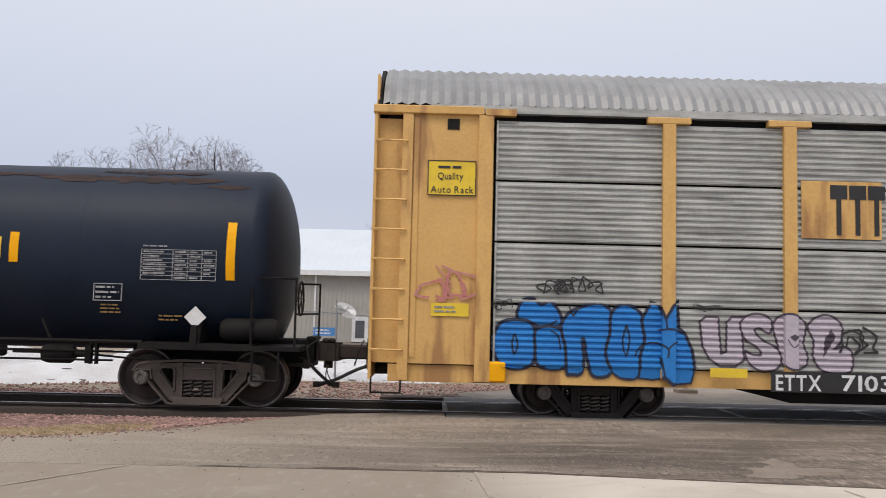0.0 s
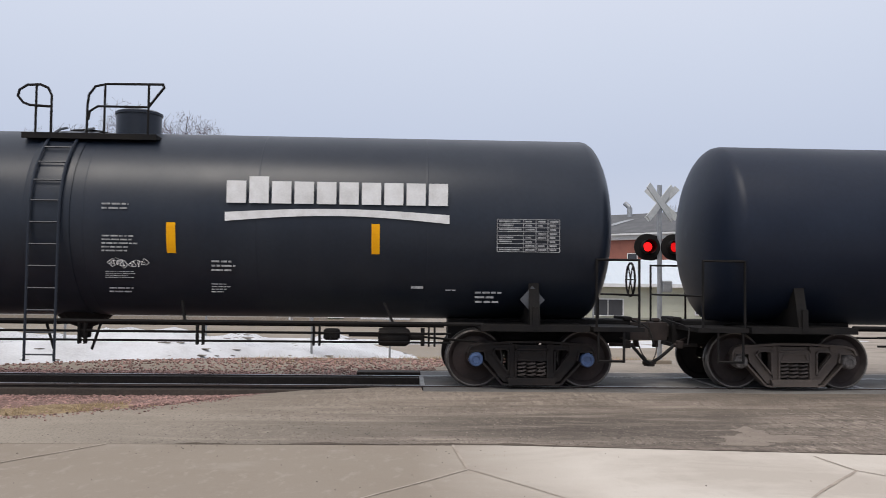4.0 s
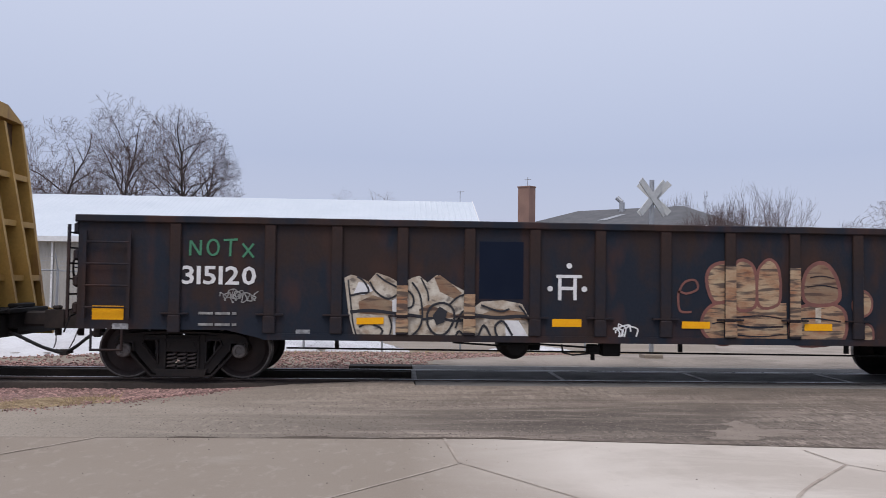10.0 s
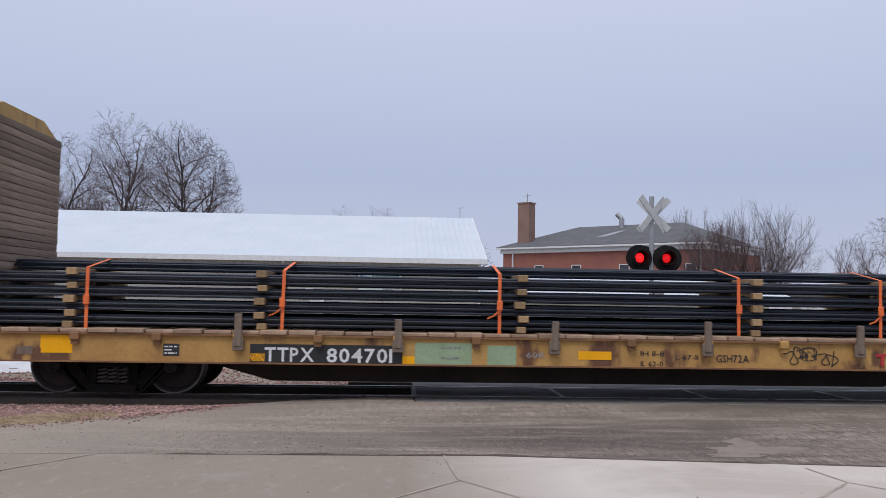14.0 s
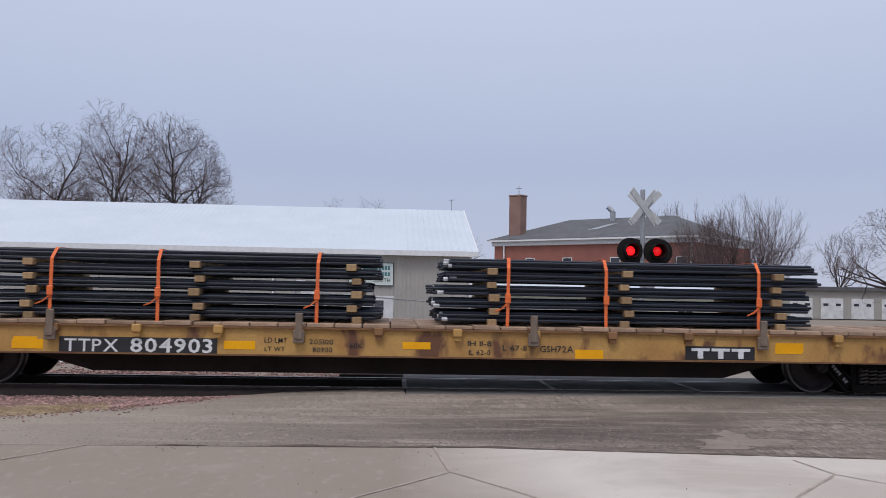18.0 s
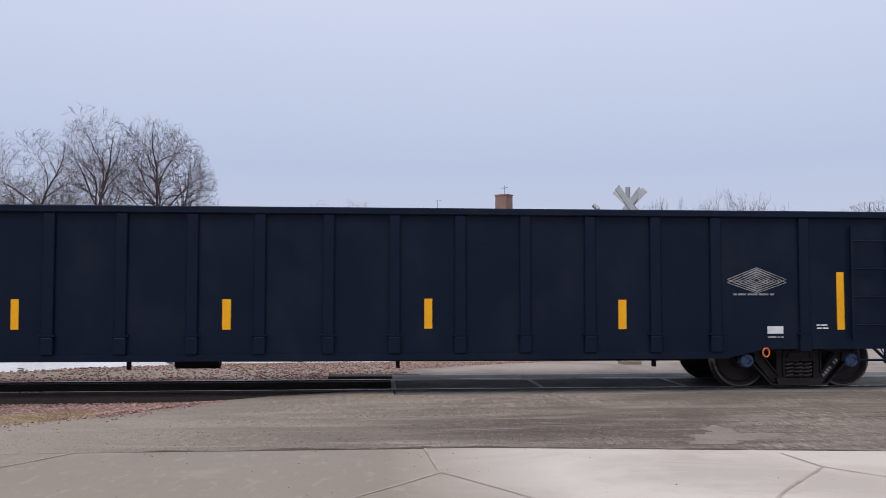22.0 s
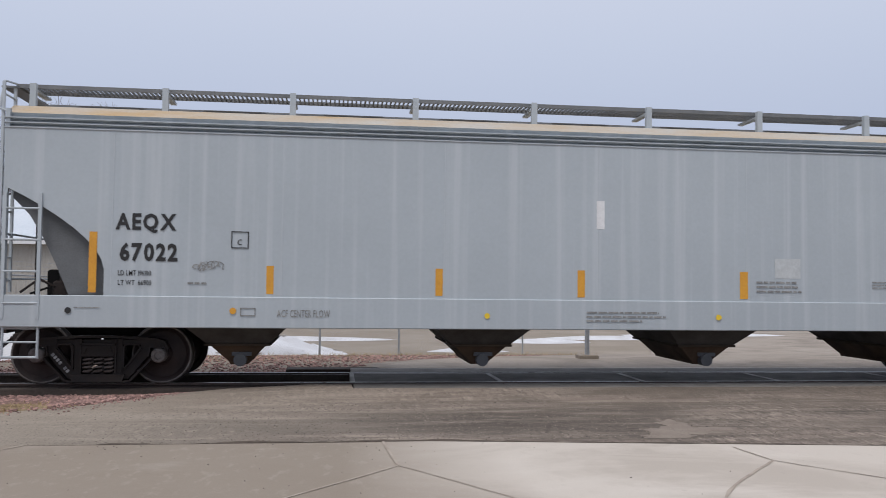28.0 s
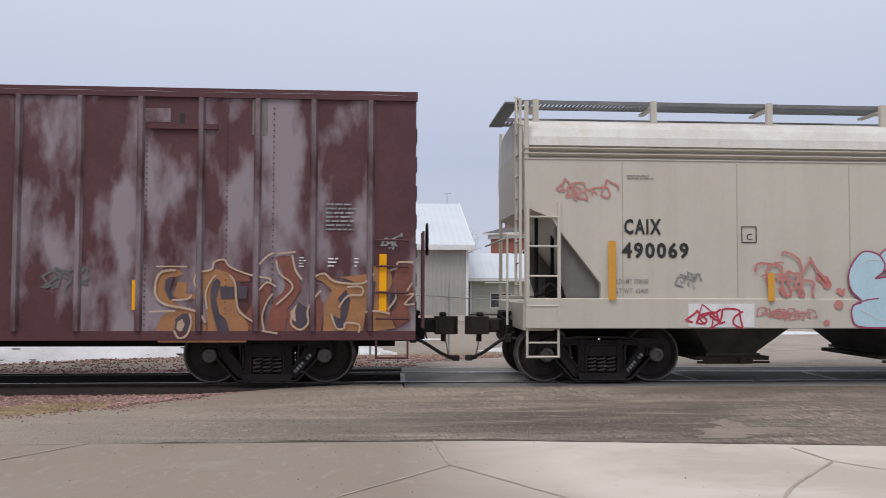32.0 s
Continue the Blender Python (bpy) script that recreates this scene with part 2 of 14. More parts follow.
PIPEBROWN = material("brown_painted_pipe", (0.15, 0.105, 0.075), 0.7, second=(0.09, 0.062, 0.045), scale=3)
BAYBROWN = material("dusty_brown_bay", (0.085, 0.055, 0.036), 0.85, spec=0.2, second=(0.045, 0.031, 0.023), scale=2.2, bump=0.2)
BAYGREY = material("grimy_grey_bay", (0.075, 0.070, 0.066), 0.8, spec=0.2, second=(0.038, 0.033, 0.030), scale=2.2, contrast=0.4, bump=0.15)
# bay grime, darkened further to hold the shade under the car
SHADED = material("grimy_shaded_hopper_bay", (0.030, 0.023, 0.018), 0.8, spec=0.2, second=(0.055, 0.040, 0.029), scale=2, bump=0.2)
FLATYEL = material("weathered_yellow_flat_car_paint", (0.50, 0.295, 0.085), 0.65, second=(0.36, 0.19, 0.055), scale=1.3, contrast=0.5, fine=22, bump=0.08, streak=(0.095, 0.034, 0.022), streak_amount=0.9, streak_scale=(2.2, 2.2, 1.0), streak_from=0.54, streak_width=0.08)
BULKYEL = material("faded_yellow_bulkhead_paint", (0.43, 0.262, 0.066), 0.6, second=(0.33, 0.192, 0.047), scale=1.2, fine=22, bump=0.05, streak=(0.17, 0.085, 0.035), streak_amount=0.65, streak_scale=(3.2, 3.2, 0.6), streak_from=0.54, streak_width=0.12)
# brown between the ribs includes the shade of the recess
BULKBACK = material("grimy_shaded_brown_yellow_plate", (0.125, 0.068, 0.028), 0.75, second=(0.06, 0.033, 0.018), scale=1.6, contrast=0.4, fine=22, bump=0.1, streak=(0.05, 0.028, 0.02), streak_amount=0.6, streak_scale=(2.5, 2.5, 0.4))
RACKYEL = material("faded_yellow_rack_paint", (0.64, 0.385, 0.13), 0.6, second=(0.55, 0.32, 0.105), scale=1.0, fine=22, bump=0.06, streak=(0.24, 0.10, 0.04), streak_amount=0.7, streak_scale=(2.5, 2.5, 0.5), streak_from=0.56, streak_width=0.10)
RACKGREY = material("galvanised_rack_panel", (0.47, 0.475, 0.46), 0.5, second=(0.34, 0.345, 0.33), scale=1.6, fine=20, metal=0.2, bump=0.05, streak=(0.13, 0.13, 0.125), streak_amount=0.6, streak_scale=(0.9, 2, 9), streak_from=0.46)
RACKROOF = material("galvanised_corrugated_roof", (0.30, 0.305, 0.31), 0.6, second=(0.22, 0.225, 0.23), scale=1.0, metal=0.35, bump=0.05)
PLANK = material("weathered_grey_brown_plank", (0.058, 0.045, 0.040), 0.85, second=(0.022, 0.018, 0.017), scale=3.0, contrast=0.6, fine=30, stretch=(1, 0.35, 5), bump=0.4, each=0.35)
PLANKTAN = material("bleached_tan_plank", (0.275, 0.205, 0.15), 0.85, second=(0.14, 0.098, 0.072), scale=3.0, contrast=0.4, fine=30, stretch=(1, 0.35, 5), bump=0.4, each=0.25)
PLANKDARK = material("dark_creosoted_plank", (0.026, 0.022, 0.022), 0.85, second=(0.014, 0.012, 0.012), scale=2.2, fine=30, stretch=(1, 0.35, 5), bump=0.4, each=0.3)
DECK = material("worn_timber_deck_board", (0.40, 0.275, 0.185), 0.85, second=(0.21, 0.135, 0.09), scale=2.5, contrast=0.5, fine=30, bump=0.3, each=0.2)
BLOCK = material("weathered_softwood_block", (0.36, 0.235, 0.115), 0.8, second=(0.20, 0.125, 0.07), scale=6, bump=0.3, each=0.25)
PIPE = material("black_coated_steel_rod", (0.014, 0.019, 0.030), 0.36, spec=0.45, second=(0.022, 0.028, 0.041), scale=2, fine=30, bump=0.05)
PIPEEND = material("pale_painted_rod_end", (0.60, 0.61, 0.62), 0.6, second=(0.25, 0.26, 0.27), scale=8)
FAINT = material("faded_chalk_tag", (0.10, 0.108, 0.12), 0.7, second=(0.045, 0.05, 0.06), scale=20, contrast=0.6)
REZGREY = material("grey_reservoir_paint", (0.05, 0.056, 0.068), 0.6, second=(0.08, 0.086, 0.096), scale=3)
RIM = material("worn_bright_rim", (0.16, 0.145, 0.135), 0.5, second=(0.08, 0.07, 0.065), scale=9, metal=0.3)
STRAP = material("orange_webbing_strap", (0.80, 0.17, 0.035), 0.6, second=(0.66, 0.12, 0.03), scale=8, bump=0.1)
STAKE = material("dull_rusty_stake_steel", (0.20, 0.15, 0.11), 0.7, second=(0.12, 0.085, 0.065), scale=5, bump=0.2)
MAROON = material("faded_maroon_boxcar_paint", (0.064, 0.018, 0.023), 0.65, second=(0.090, 0.032, 0.037), scale=1.0, fine=22, bump=0.06)
CHALKED = material("chalky_faded_maroon_panel", (0.064, 0.018, 0.023), 0.65, second=(0.098, 0.036, 0.042), scale=1.3, contrast=0.4, fine=22, bump=0.06, streak=(0.31, 0.27, 0.305), streak_amount=0.78, streak_scale=(1.35, 1.35, 0.62), streak_from=0.48, streak_width=0.11, shift=9.0)
CHALKRIB = material("chalky_faded_rib", (0.070, 0.028, 0.032), 0.65, second=(0.21, 0.17, 0.19), scale=1.4, contrast=0.7, stretch=(1, 1, 0.5), fine=22, bump=0.06, each=0.2)
BOXROOF = material("dusty_maroon_roof_sheet", (0.11, 0.075, 0.082), 0.7, second=(0.26, 0.23, 0.24), scale=1.6, contrast=0.6, fine=22, bump=0.1)
GALV = material("galvanised_steel", (0.40, 0.42, 0.44), 0.5, second=(0.30, 0.31, 0.33), scale=6, metal=0.5)


# ---- mesh builder ----
class Shape:
    """Vertices and faces put together piece by piece."""
    def __init__(self):
        self.v, self.f = [], []

    def add(self, verts, faces):
        n = len(self.v)
        self.v += [tuple(p) for p in verts]
        self.f += [tuple(i + n for i in q) for q in faces]
        return self

    def box(self, x0, x1, y0, y1, z0, z1, bevel=0.0):
        if bevel:
            b = min(bevel, (x1 - x0) / 2.01, (y1 - y0) / 2.01, (z1 - z0) / 2.01)
            rings = [(z0, b), (z0 + b, 0), (z1 - b, 0), (z1, b)]
            vs = []
            for z, k in rings:
                q = b if k == 0 else b + k
                vs += [(x0 + q, y0 + k, z), (x1 - q, y0 + k, z), (x1 - k, y0 + q, z), (x1 - k, y1 - q, z), (x1 - q, y1 - k, z), (x0 + q, y1 - k, z), (x0 + k, y1 - q, z), (x0 + k, y0 + q, z)]
            fs = [tuple(range(7, -1, -1)), tuple(range(24, 32))]
            for r in range(3):
                for i in range(8):
                    fs.append((r * 8 + i, r * 8 + (i + 1) % 8, r * 8 + 8 + (i + 1) % 8, r * 8 + 8 + i))
            return self.add(vs, fs)
        vs = [(x, y, z) for z in (z0, z1) for x, y in ((x0, y0), (x1, y0), (x1, y1), (x0, y1))]
        return self.add(vs, [(3, 2, 1, 0), (4, 5, 6, 7), (0, 1, 5, 4), (1, 2, 6, 5), (2, 3, 7, 6), (3, 0, 4, 7)])

    def rod(self, a, b, r, n=6, r2=None, caps=True):
        a, b = Vector(a), Vector(b)
        d = (b - a).normalized()
        u = d.orthogonal().normalized()
        w = d.cross(u)
        r2 = r if r2 is None else r2
        vs = []
        for p, q in ((a, r), (b, r2)):
            vs += [p + (u * math.cos(2 * math.pi * i / n) + w * math.sin(2 * math.pi * i / n)) * q for i in range(n)]
        fs = [(i, (i + 1) % n, n + (i + 1) % n, n + i) for i in range(n)]
        if caps:
            fs += [tuple(range(n - 1, -1, -1)), tuple(range(n, 2 * n))]
        return self.add(vs, fs)

    def tube(self, pts, r, n=6):
        """One bent pipe through points, its rings shared from bend to bend."""
        ps = [Vector(p) for p in pts]
        u, vs = None, []
        for i, p in enumerate(ps):
            a = (p - ps[i - 1]).normalized() if i else (ps[1] - p).normalized()
            b = (ps[i + 1] - p).normalized() if i < len(ps) - 1 else a
            d = (a + b).normalized() if (a + b).length > 1e-4 else a
            u = d.orthogonal().normalized() if u is None else (u - d * u.dot(d)).normalized()
            w = d.cross(u)
            k = r / max(0.6, d.dot(a))
            vs += [p + (u * math.cos(6.28319 * q / n) + w * math.sin(6.28319 * q / n)) * k for q in range(n)]
        fs = [tuple(range(n - 1, -1, -1)), tuple(range(n * (len(ps) - 1), n * len(ps)))]
        for i in range(len(ps) - 1):
            fs += [(i * n + q, i * n + (q + 1) % n, (i + 1) * n + (q + 1) % n, (i + 1) * n + q) for q in range(n)]
        return self.add(vs, fs)

    def strip(self, pts, t, y0, y1):
        """A flange of thickness t that follows a line in x, z."""
        line, n = [Vector((p[0], p[1])) for p in pts], len(pts)
        vs, fs = [], []
        for i, p in enumerate(line):
            d = (line[min(n - 1, i + 1)] - line[max(0, i - 1)]).normalized() * t / 2
            for y in (y0, y1):
                vs += [(p.x - d.y, y, p.y + d.x), (p.x + d.y, y, p.y - d.x)]
        for i in range(n - 1):
            a, b = i * 4, i * 4 + 4
            fs += [(a, a + 1, b + 1, b), (a + 2, b + 2, b + 3, a + 3), (a, b, b + 2, a + 2), (a + 1, a + 3, b + 3, b + 1)]
        fs += [(0, 2, 3, 1), (n * 4 - 4, n * 4 - 3, n * 4 - 1, n * 4 - 2)]
        return self.add(vs, fs)

    def prism(self, poly, a, b, axis="y"):
        """A polygon in x, z (axis y), in y, z (axis x) or in x, y (axis z), drawn out from a to b."""
        put = {"y": lambda p, k: (p[0], k, p[1]), "x": lambda p, k: (k, p[0], p[1]), "z": lambda p, k: (p[0], p[1], k)}[axis]
        n = len(poly)
        vs = [put(p, a) for p in poly] + [put(p, b) for p in poly]
        return self.add(vs, [tuple(range(n)), tuple(range(2 * n - 1, n - 1, -1))] + [(i, n + i, n + (i + 1) % n, (i + 1) % n) for i in range(n)])

    def lathe(self, prof, axis="y", n=24, at=(0, 0, 0)):
        """A profile of (radius, along) turned about an axis."""
        vs, fs = [], []
        for r, k in prof:
            for i in range(n):
                c, s = math.cos(2 * math.pi * i / n) * r, math.sin(2 * math.pi * i / n) * r
                p = {"y": (c, k, s), "x": (k, c, s), "z": (c, s, k)}[axis]
                vs.append((p[0] + at[0], p[1] + at[1], p[2] + at[2]))
        for j in range(len(prof) - 1):
            for i in range(n):
                fs.append((j * n + i, j * n + (i + 1) % n, (j + 1) * n + (i + 1) % n, (j + 1) * n + i))
        return self.add(vs, fs)

    def sheet(self, rows):
        """A grid of points, row by row."""
        w = len(rows[0])
        vs = [p for r in rows for p in r]
        return self.add(vs, [(j * w + i, j * w + i + 1, (j + 1) * w + i + 1, (j + 1) * w + i) for j in range(len(rows) - 1) for i in range(w - 1)])

    def mesh(self, name, mat, smooth=False):
        m = bpy.data.meshes.new(name)
        m.from_pydata(self.v, [], self.f)
        bm = bmesh.new()
        bm.from_mesh(m)
        bmesh.ops.recalc_face_normals(bm, faces=bm.faces)
        bm.to_mesh(m)
        bm.free()
        m.materials.append(mat)
        if smooth:
            m.shade_smooth()
            m.set_sharp_from_angle(angle=radians(38))
        return m


def part(name, shape, mat, parent=None, label="", at=(0, 0, 0), smooth=False, turn=(0, 0, 0)):
    """One mesh object under a thing or a part; shape is a Shape or a finished mesh to share."""
    data = shape if isinstance(shape, bpy.types.Mesh) else shape.mesh(name, mat, smooth)
    ob = new(name, data)
    ob.matrix_basis = pose(*at, *turn)
    ob.parent = parent
    if label:
        ob["label"] = label
    return ob


def thing(name, label, category, at=(0, 0, 0), group="", kind=""):
    ob = new(name)
    ob.location = at
    return tagged(ob, label, category, group, kind)


letters, glyphs = {}, {}


def glyph(ch, fat):
    """One character of the built-in font: points in x, z at a capital height of 0.69, its faces and its width."""
    if (ch, fat) not in glyphs:
        cu = bpy.data.curves.new("glyph", "FONT")
        cu.body, cu.size, cu.offset, cu.resolution_u = ch, 1.0, fat, 2
        ob = new("glyph", cu)
        bpy.context.view_layer.update()
        m = bpy.data.meshes.new_from_object(ob.evaluated_get(bpy.context.evaluated_depsgraph_get()))
        bpy.data.objects.remove(ob)
        lo, hi = min(v.co.x for v in m.vertices), max(v.co.x for v in m.vertices)
        glyphs[(ch, fat)] = ([(v.co.x - lo, v.co.y) for v in m.vertices], [tuple(q.vertices) for q in m.polygons], hi - lo)
        bpy.data.meshes.remove(m)
    return glyphs[(ch, fat)]


for ch in "ABCDEFGHIJKLMNOPQRSTUVWXYZ0123456789.,:-alityuochRkg":
    glyph(ch, 0.018), glyph(ch, 0.008)
for ch in "ACEHIQSX0123456789":
    glyph(ch, 0.035)


def letter_mesh(words, size, mat, fat=0.0, depth=0.002, squeeze=1.0):
    """Words in the built-in font as a thin mesh in the x, z plane, facing -y, with the lower left corner at the origin."""
    key = (words, round(size, 3), mat.name, fat, round(squeeze, 3))
    if key not in letters:
        s, x = Shape(), 0.0
        for ch in words:
            if ch == " ":
                x += 0.30
                continue
            pts, faces, w = glyph(ch, fat)
            s.add([((x + px) * size * squeeze, 0.0, pz * size) for px, pz in pts], faces)
            x += w + 0.085
        letters[key] = (s.mesh("lettering", mat), (x - 0.085) * size * squeeze)
    return letters[key]


def lettering(words, x, y, z, height, mat, parent, width=None, fat=0.0, lean=0.0, name="lettering", label=""):
    """Words standing on (x, z), as tall as given (capital height), stretched to a width when one is given."""
    size = height / 0.69
    fat = fat or (0.018 if height > 0.2 else 0.008)
    m, w = letter_mesh(words, size, mat, fat)
    if width:
        m, w = letter_mesh(words, size, mat, fat, squeeze=width / w)
    ob = part(name, m, mat, parent, label, (x, y, z))
    if lean:
        ob.rotation_euler = (radians(lean), 0, 0)
    return ob


def bars(x0, x1, z0, z1, rows, y, mat, parent, seed=1, label="", name="stencil_block"):
    """Small print that cannot be read: plain bars."""
    rnd = random.Random(seed)
    s = Shape()
    h = (z1 - z0) / rows
    for i in range(rows):
        a, b = z1 - (i + 0.72) * h, z1 - (i + 0.30) * h
        end = x0 + (x1 - x0) * rnd.uniform(0.62, 1.0)
        x = x0
        while x < end - 0.01:
            w = min(end - x, rnd.uniform(0.7, 2.6) * h)
            s.box(x, x + w, y - 0.004, y, a, b)
            x += w + 0.34 * h
    ob = part(name, s, mat, parent, label)
    ob["kind"] = "stuff"
    return ob


def smooth_line(ctrl, n=5):
    """A smooth line through control points."""
    pts = []
    for i in range(len(ctrl) - 1):
        p0, p1, p2, p3 = ctrl[max(0, i - 1)], ctrl[i], ctrl[i + 1], ctrl[min(len(ctrl) - 1, i + 2)]
        for k in range(n):
            t = k / n
            pts.append(tuple(0.5 * (2 * b + (c - a) * t + (2 * a - 5 * b + 4 * c - d) * t * t + (3 * b - a - 3 * c + d) * t ** 3) for a, b, c, d in zip(p0, p1, p2, p3)))
    return pts + [ctrl[-1]]


# ---- ground, road and track ----
def ground_height(x, y):
    """Level with the rails at the crossing, falling to the yard behind the track."""
    k = min(1, max(0, (y - 18.5) / 14))
    low = -0.92 * k * k * (3 - 2 * k)
    bank = min(1, max(0, (-1.2 - x) / 2.5)) * min(1, max(0, (y - 11.2) / 1.0)) * min(1, max(0, (18.6 - y) / 1.5))
    return -0.10 + low - 0.13 * bank


def worn_ground(name, colour, dark, light, grain=55.0, gravel=0.5, spots=0.0, dirt=None, drift=(0.30, 0.85, 1), reach=(1.7, 0.1), dust_sheen=None, coarse=0.0):
    """Paving with large stains, pale tracks drawn along the road, grit at two scales, oil spots, and dirt carried in from one side."""
    m = bpy.data.materials.new(name)
    m.use_nodes = True
    nodes, links = m.node_tree.nodes, m.node_tree.links
    b = nodes["Principled BSDF"]
    co = nodes.new("ShaderNodeTexCoord")

    def cloud(scale, detail, lo, hi, squash=(1, 1, 1), bend=0.0):
        mp, n, r = nodes.new("ShaderNodeMapping"), nodes.new("ShaderNodeTexNoise"), nodes.new("ShaderNodeMapRange")
        mp.inputs["Scale"].default_value = squash
        n.inputs["Scale"].default_value, n.inputs["Detail"].default_value, n.inputs["Roughness"].default_value, n.inputs["Distortion"].default_value = scale, detail, 0.62, bend
        r.inputs["From Min"].default_value, r.inputs["From Max"].default_value = lo, hi
        links.new(co.outputs["Object"], mp.inputs["Vector"])
        links.new(mp.outputs[0], n.inputs["Vector"])
        links.new(n.outputs["Fac"], r.inputs["Value"])
        return r.outputs["Result"]

    def blend(a, fac, colour_b, kind="MIX", amount=1.0):
        mul, mx = nodes.new("ShaderNodeMath"), nodes.new("ShaderNodeMix")
        mul.operation, mul.inputs[1].default_value = "MULTIPLY", amount
        mx.data_type, mx.blend_type = "RGBA", kind
        links.new(fac, mul.inputs[0])
        links.new(mul.outputs[0], mx.inputs["Factor"])
        if isinstance(a, tuple):
            mx.inputs["A"].default_value = (*a, 1)
        else:
            links.new(a, mx.inputs["A"])
        mx.inputs["B"].default_value = (*colour_b, 1)
        return mx.outputs["Result"]

    c = blend(colour, cloud(0.42, 8, 0.44, 0.60, (1, 1, 1), 0.6), dark)
    c = blend(c, cloud(1.0, 7, 0.50, 0.68, drift, 0.8), light, amount=0.85)
    if coarse:
        # worn-out binder: stones and pits drawn out by the traffic, in patches
        patch = cloud(0.55, 5, 0.40, 0.56, (0.8, 1.0, 1), 0.5)
        for scale, lo, hi, tone in ((13, 0.50, 0.58, tuple(q * 0.48 for q in dark)), (11, 0.53, 0.62, tuple(min(1, q * 1.1) for q in light))):
            mul = nodes.new("ShaderNodeMath")
            mul.operation = "MULTIPLY"
            links.new(patch, mul.inputs[0])
            links.new(cloud(scale, 6, lo, hi, (1, 0.30, 1)), mul.inputs[1])
            c = blend(c, mul.outputs[0], tone, amount=coarse)
        c = blend(c, cloud(0.40, 7, 0.46, 0.57, (0.30, 1.1, 1), 0.9), tuple(q * 0.62 for q in dark), amount=0.80)
        # long dark and pale marks drawn out by turning wheels
        c = blend(c, cloud(1.0, 6, 0.50, 0.60, (0.24, 2.0, 1), 1.3), tuple(q * 0.60 for q in dark), amount=0.60)
        c = blend(c, cloud(1.3, 6, 0.55, 0.66, (0.20, 1.5, 1), 1.1), light, amount=0.55)
    if dirt:
        side, rng, mix = nodes.new("ShaderNodeSeparateXYZ"), nodes.new("ShaderNodeMapRange"), nodes.new("ShaderNodeMath")
        rng.inputs["From Min"].default_value, rng.inputs["From Max"].default_value = reach
        links.new(co.outputs["Object"], side.inputs[0])
        links.new(side.outputs["X"], rng.inputs["Value"])
        mix.operation, mix.use_clamp = "MULTIPLY", True
        links.new(rng.outputs["Result"], mix.inputs[0])
        links.new(cloud(0.9, 9, -0.25, 0.42), mix.inputs[1])
        c = blend(c, mix.outputs[0], dirt, amount=0.9)
    if dust_sheen:
        # paler towards the rails: tracked grit and sand, plus glancing light put into colour
        side, rng, mix = nodes.new("ShaderNodeSeparateXYZ"), nodes.new("ShaderNodeMapRange"), nodes.new("ShaderNodeMath")
        rng.inputs["From Min"].default_value, rng.inputs["From Max"].default_value = 10.2, 12.6
        links.new(co.outputs["Object"], side.inputs[0])
        links.new(side.outputs["Y"], rng.inputs["Value"])
        mix.operation, mix.use_clamp = "MULTIPLY", True
        links.new(rng.outputs["Result"], mix.inputs[0])
        links.new(cloud(0.7, 7, 0.22, 0.62, drift, 0.7), mix.inputs[1])
        c = blend(c, mix.outputs[0], dust_sheen, amount=0.35)
    c = blend(c, cloud(grain, 5, 0.52, 0.66), tuple(q * 0.45 for q in dark), amount=gravel)
    c = blend(c, cloud(grain * 0.8, 4, 0.56, 0.68, (1, 1.03, 1)), tuple(min(1, q * 1.2) for q in light), amount=gravel * 0.5)
    if spots:
        v, r = nodes.new("ShaderNodeTexVoronoi"), nodes.new("ShaderNodeMapRange")
        v.inputs["Scale"].default_value = 3.2
        r.inputs["From Min"].default_value, r.inputs["From Max"].default_value = 0.10, 0.05
        links.new(co.outputs["Object"], v.inputs["Vector"])
        links.new(v.outputs["Distance"], r.inputs["Value"])
        c = blend(c, r.outputs["Result"], tuple(q * 0.4 for q in dark), amount=spots)
        c = blend(c, cloud(9, 6, 0.56, 0.66, (1, 0.5, 1)), dark, amount=0.22)
    links.new(c, b.inputs["Base Color"])
    b.inputs["Roughness"].default_value, b.inputs["Specular IOR Level"].default_value = 0.9, 0.3
    bp = nodes.new("ShaderNodeBump")
    bp.inputs["Strength"].default_value, bp.inputs["Distance"].default_value = 0.9 * gravel + 0.1, 0.02
    links.new(cloud(grain * 0.7, 5, 0.3, 0.7), bp.inputs["Height"])
    links.new(bp.outputs["Normal"], b.inputs["Normal"])
    return m


ASPHALT = worn_ground("worn_grey_brown_asphalt", (0.218, 0.179, 0.149), (0.132, 0.108, 0.090), (0.37, 0.312, 0.26), 33, 0.42, dirt=(0.34, 0.296, 0.245), reach=(1.5, -4.5), dust_sheen=(0.37, 0.30, 0.24), coarse=0.62)
FARROAD = worn_ground("dusty_pale_asphalt", (0.32, 0.278, 0.236), (0.235, 0.203, 0.172), (0.39, 0.345, 0.30), 30, 0.4)
CONCRETE = worn_ground("pale_worn_concrete", (0.53, 0.482, 0.427), (0.43, 0.383, 0.334), (0.57, 0.525, 0.47), 70, 0.10, spots=0.12, dirt=(0.235, 0.196, 0.156))
SEALANT = material("dark_joint_sealant", (0.40, 0.345, 0.29), 0.85, second=(0.28, 0.235, 0.195), scale=5)
PALEPATCH = material("pale_bare_asphalt_patch", (0.262, 0.218, 0.180), 0.9, second=(0.195, 0.160, 0.131), scale=4, contrast=0.2, fine=50, bump=0.5)
BALLASTBED = material("pink_ballast_bed", (0.27, 0.16, 0.135), 0.95, second=(0.15, 0.095, 0.085), scale=9, contrast=0.6, fine=40, bump=1.0, grit=0.6)
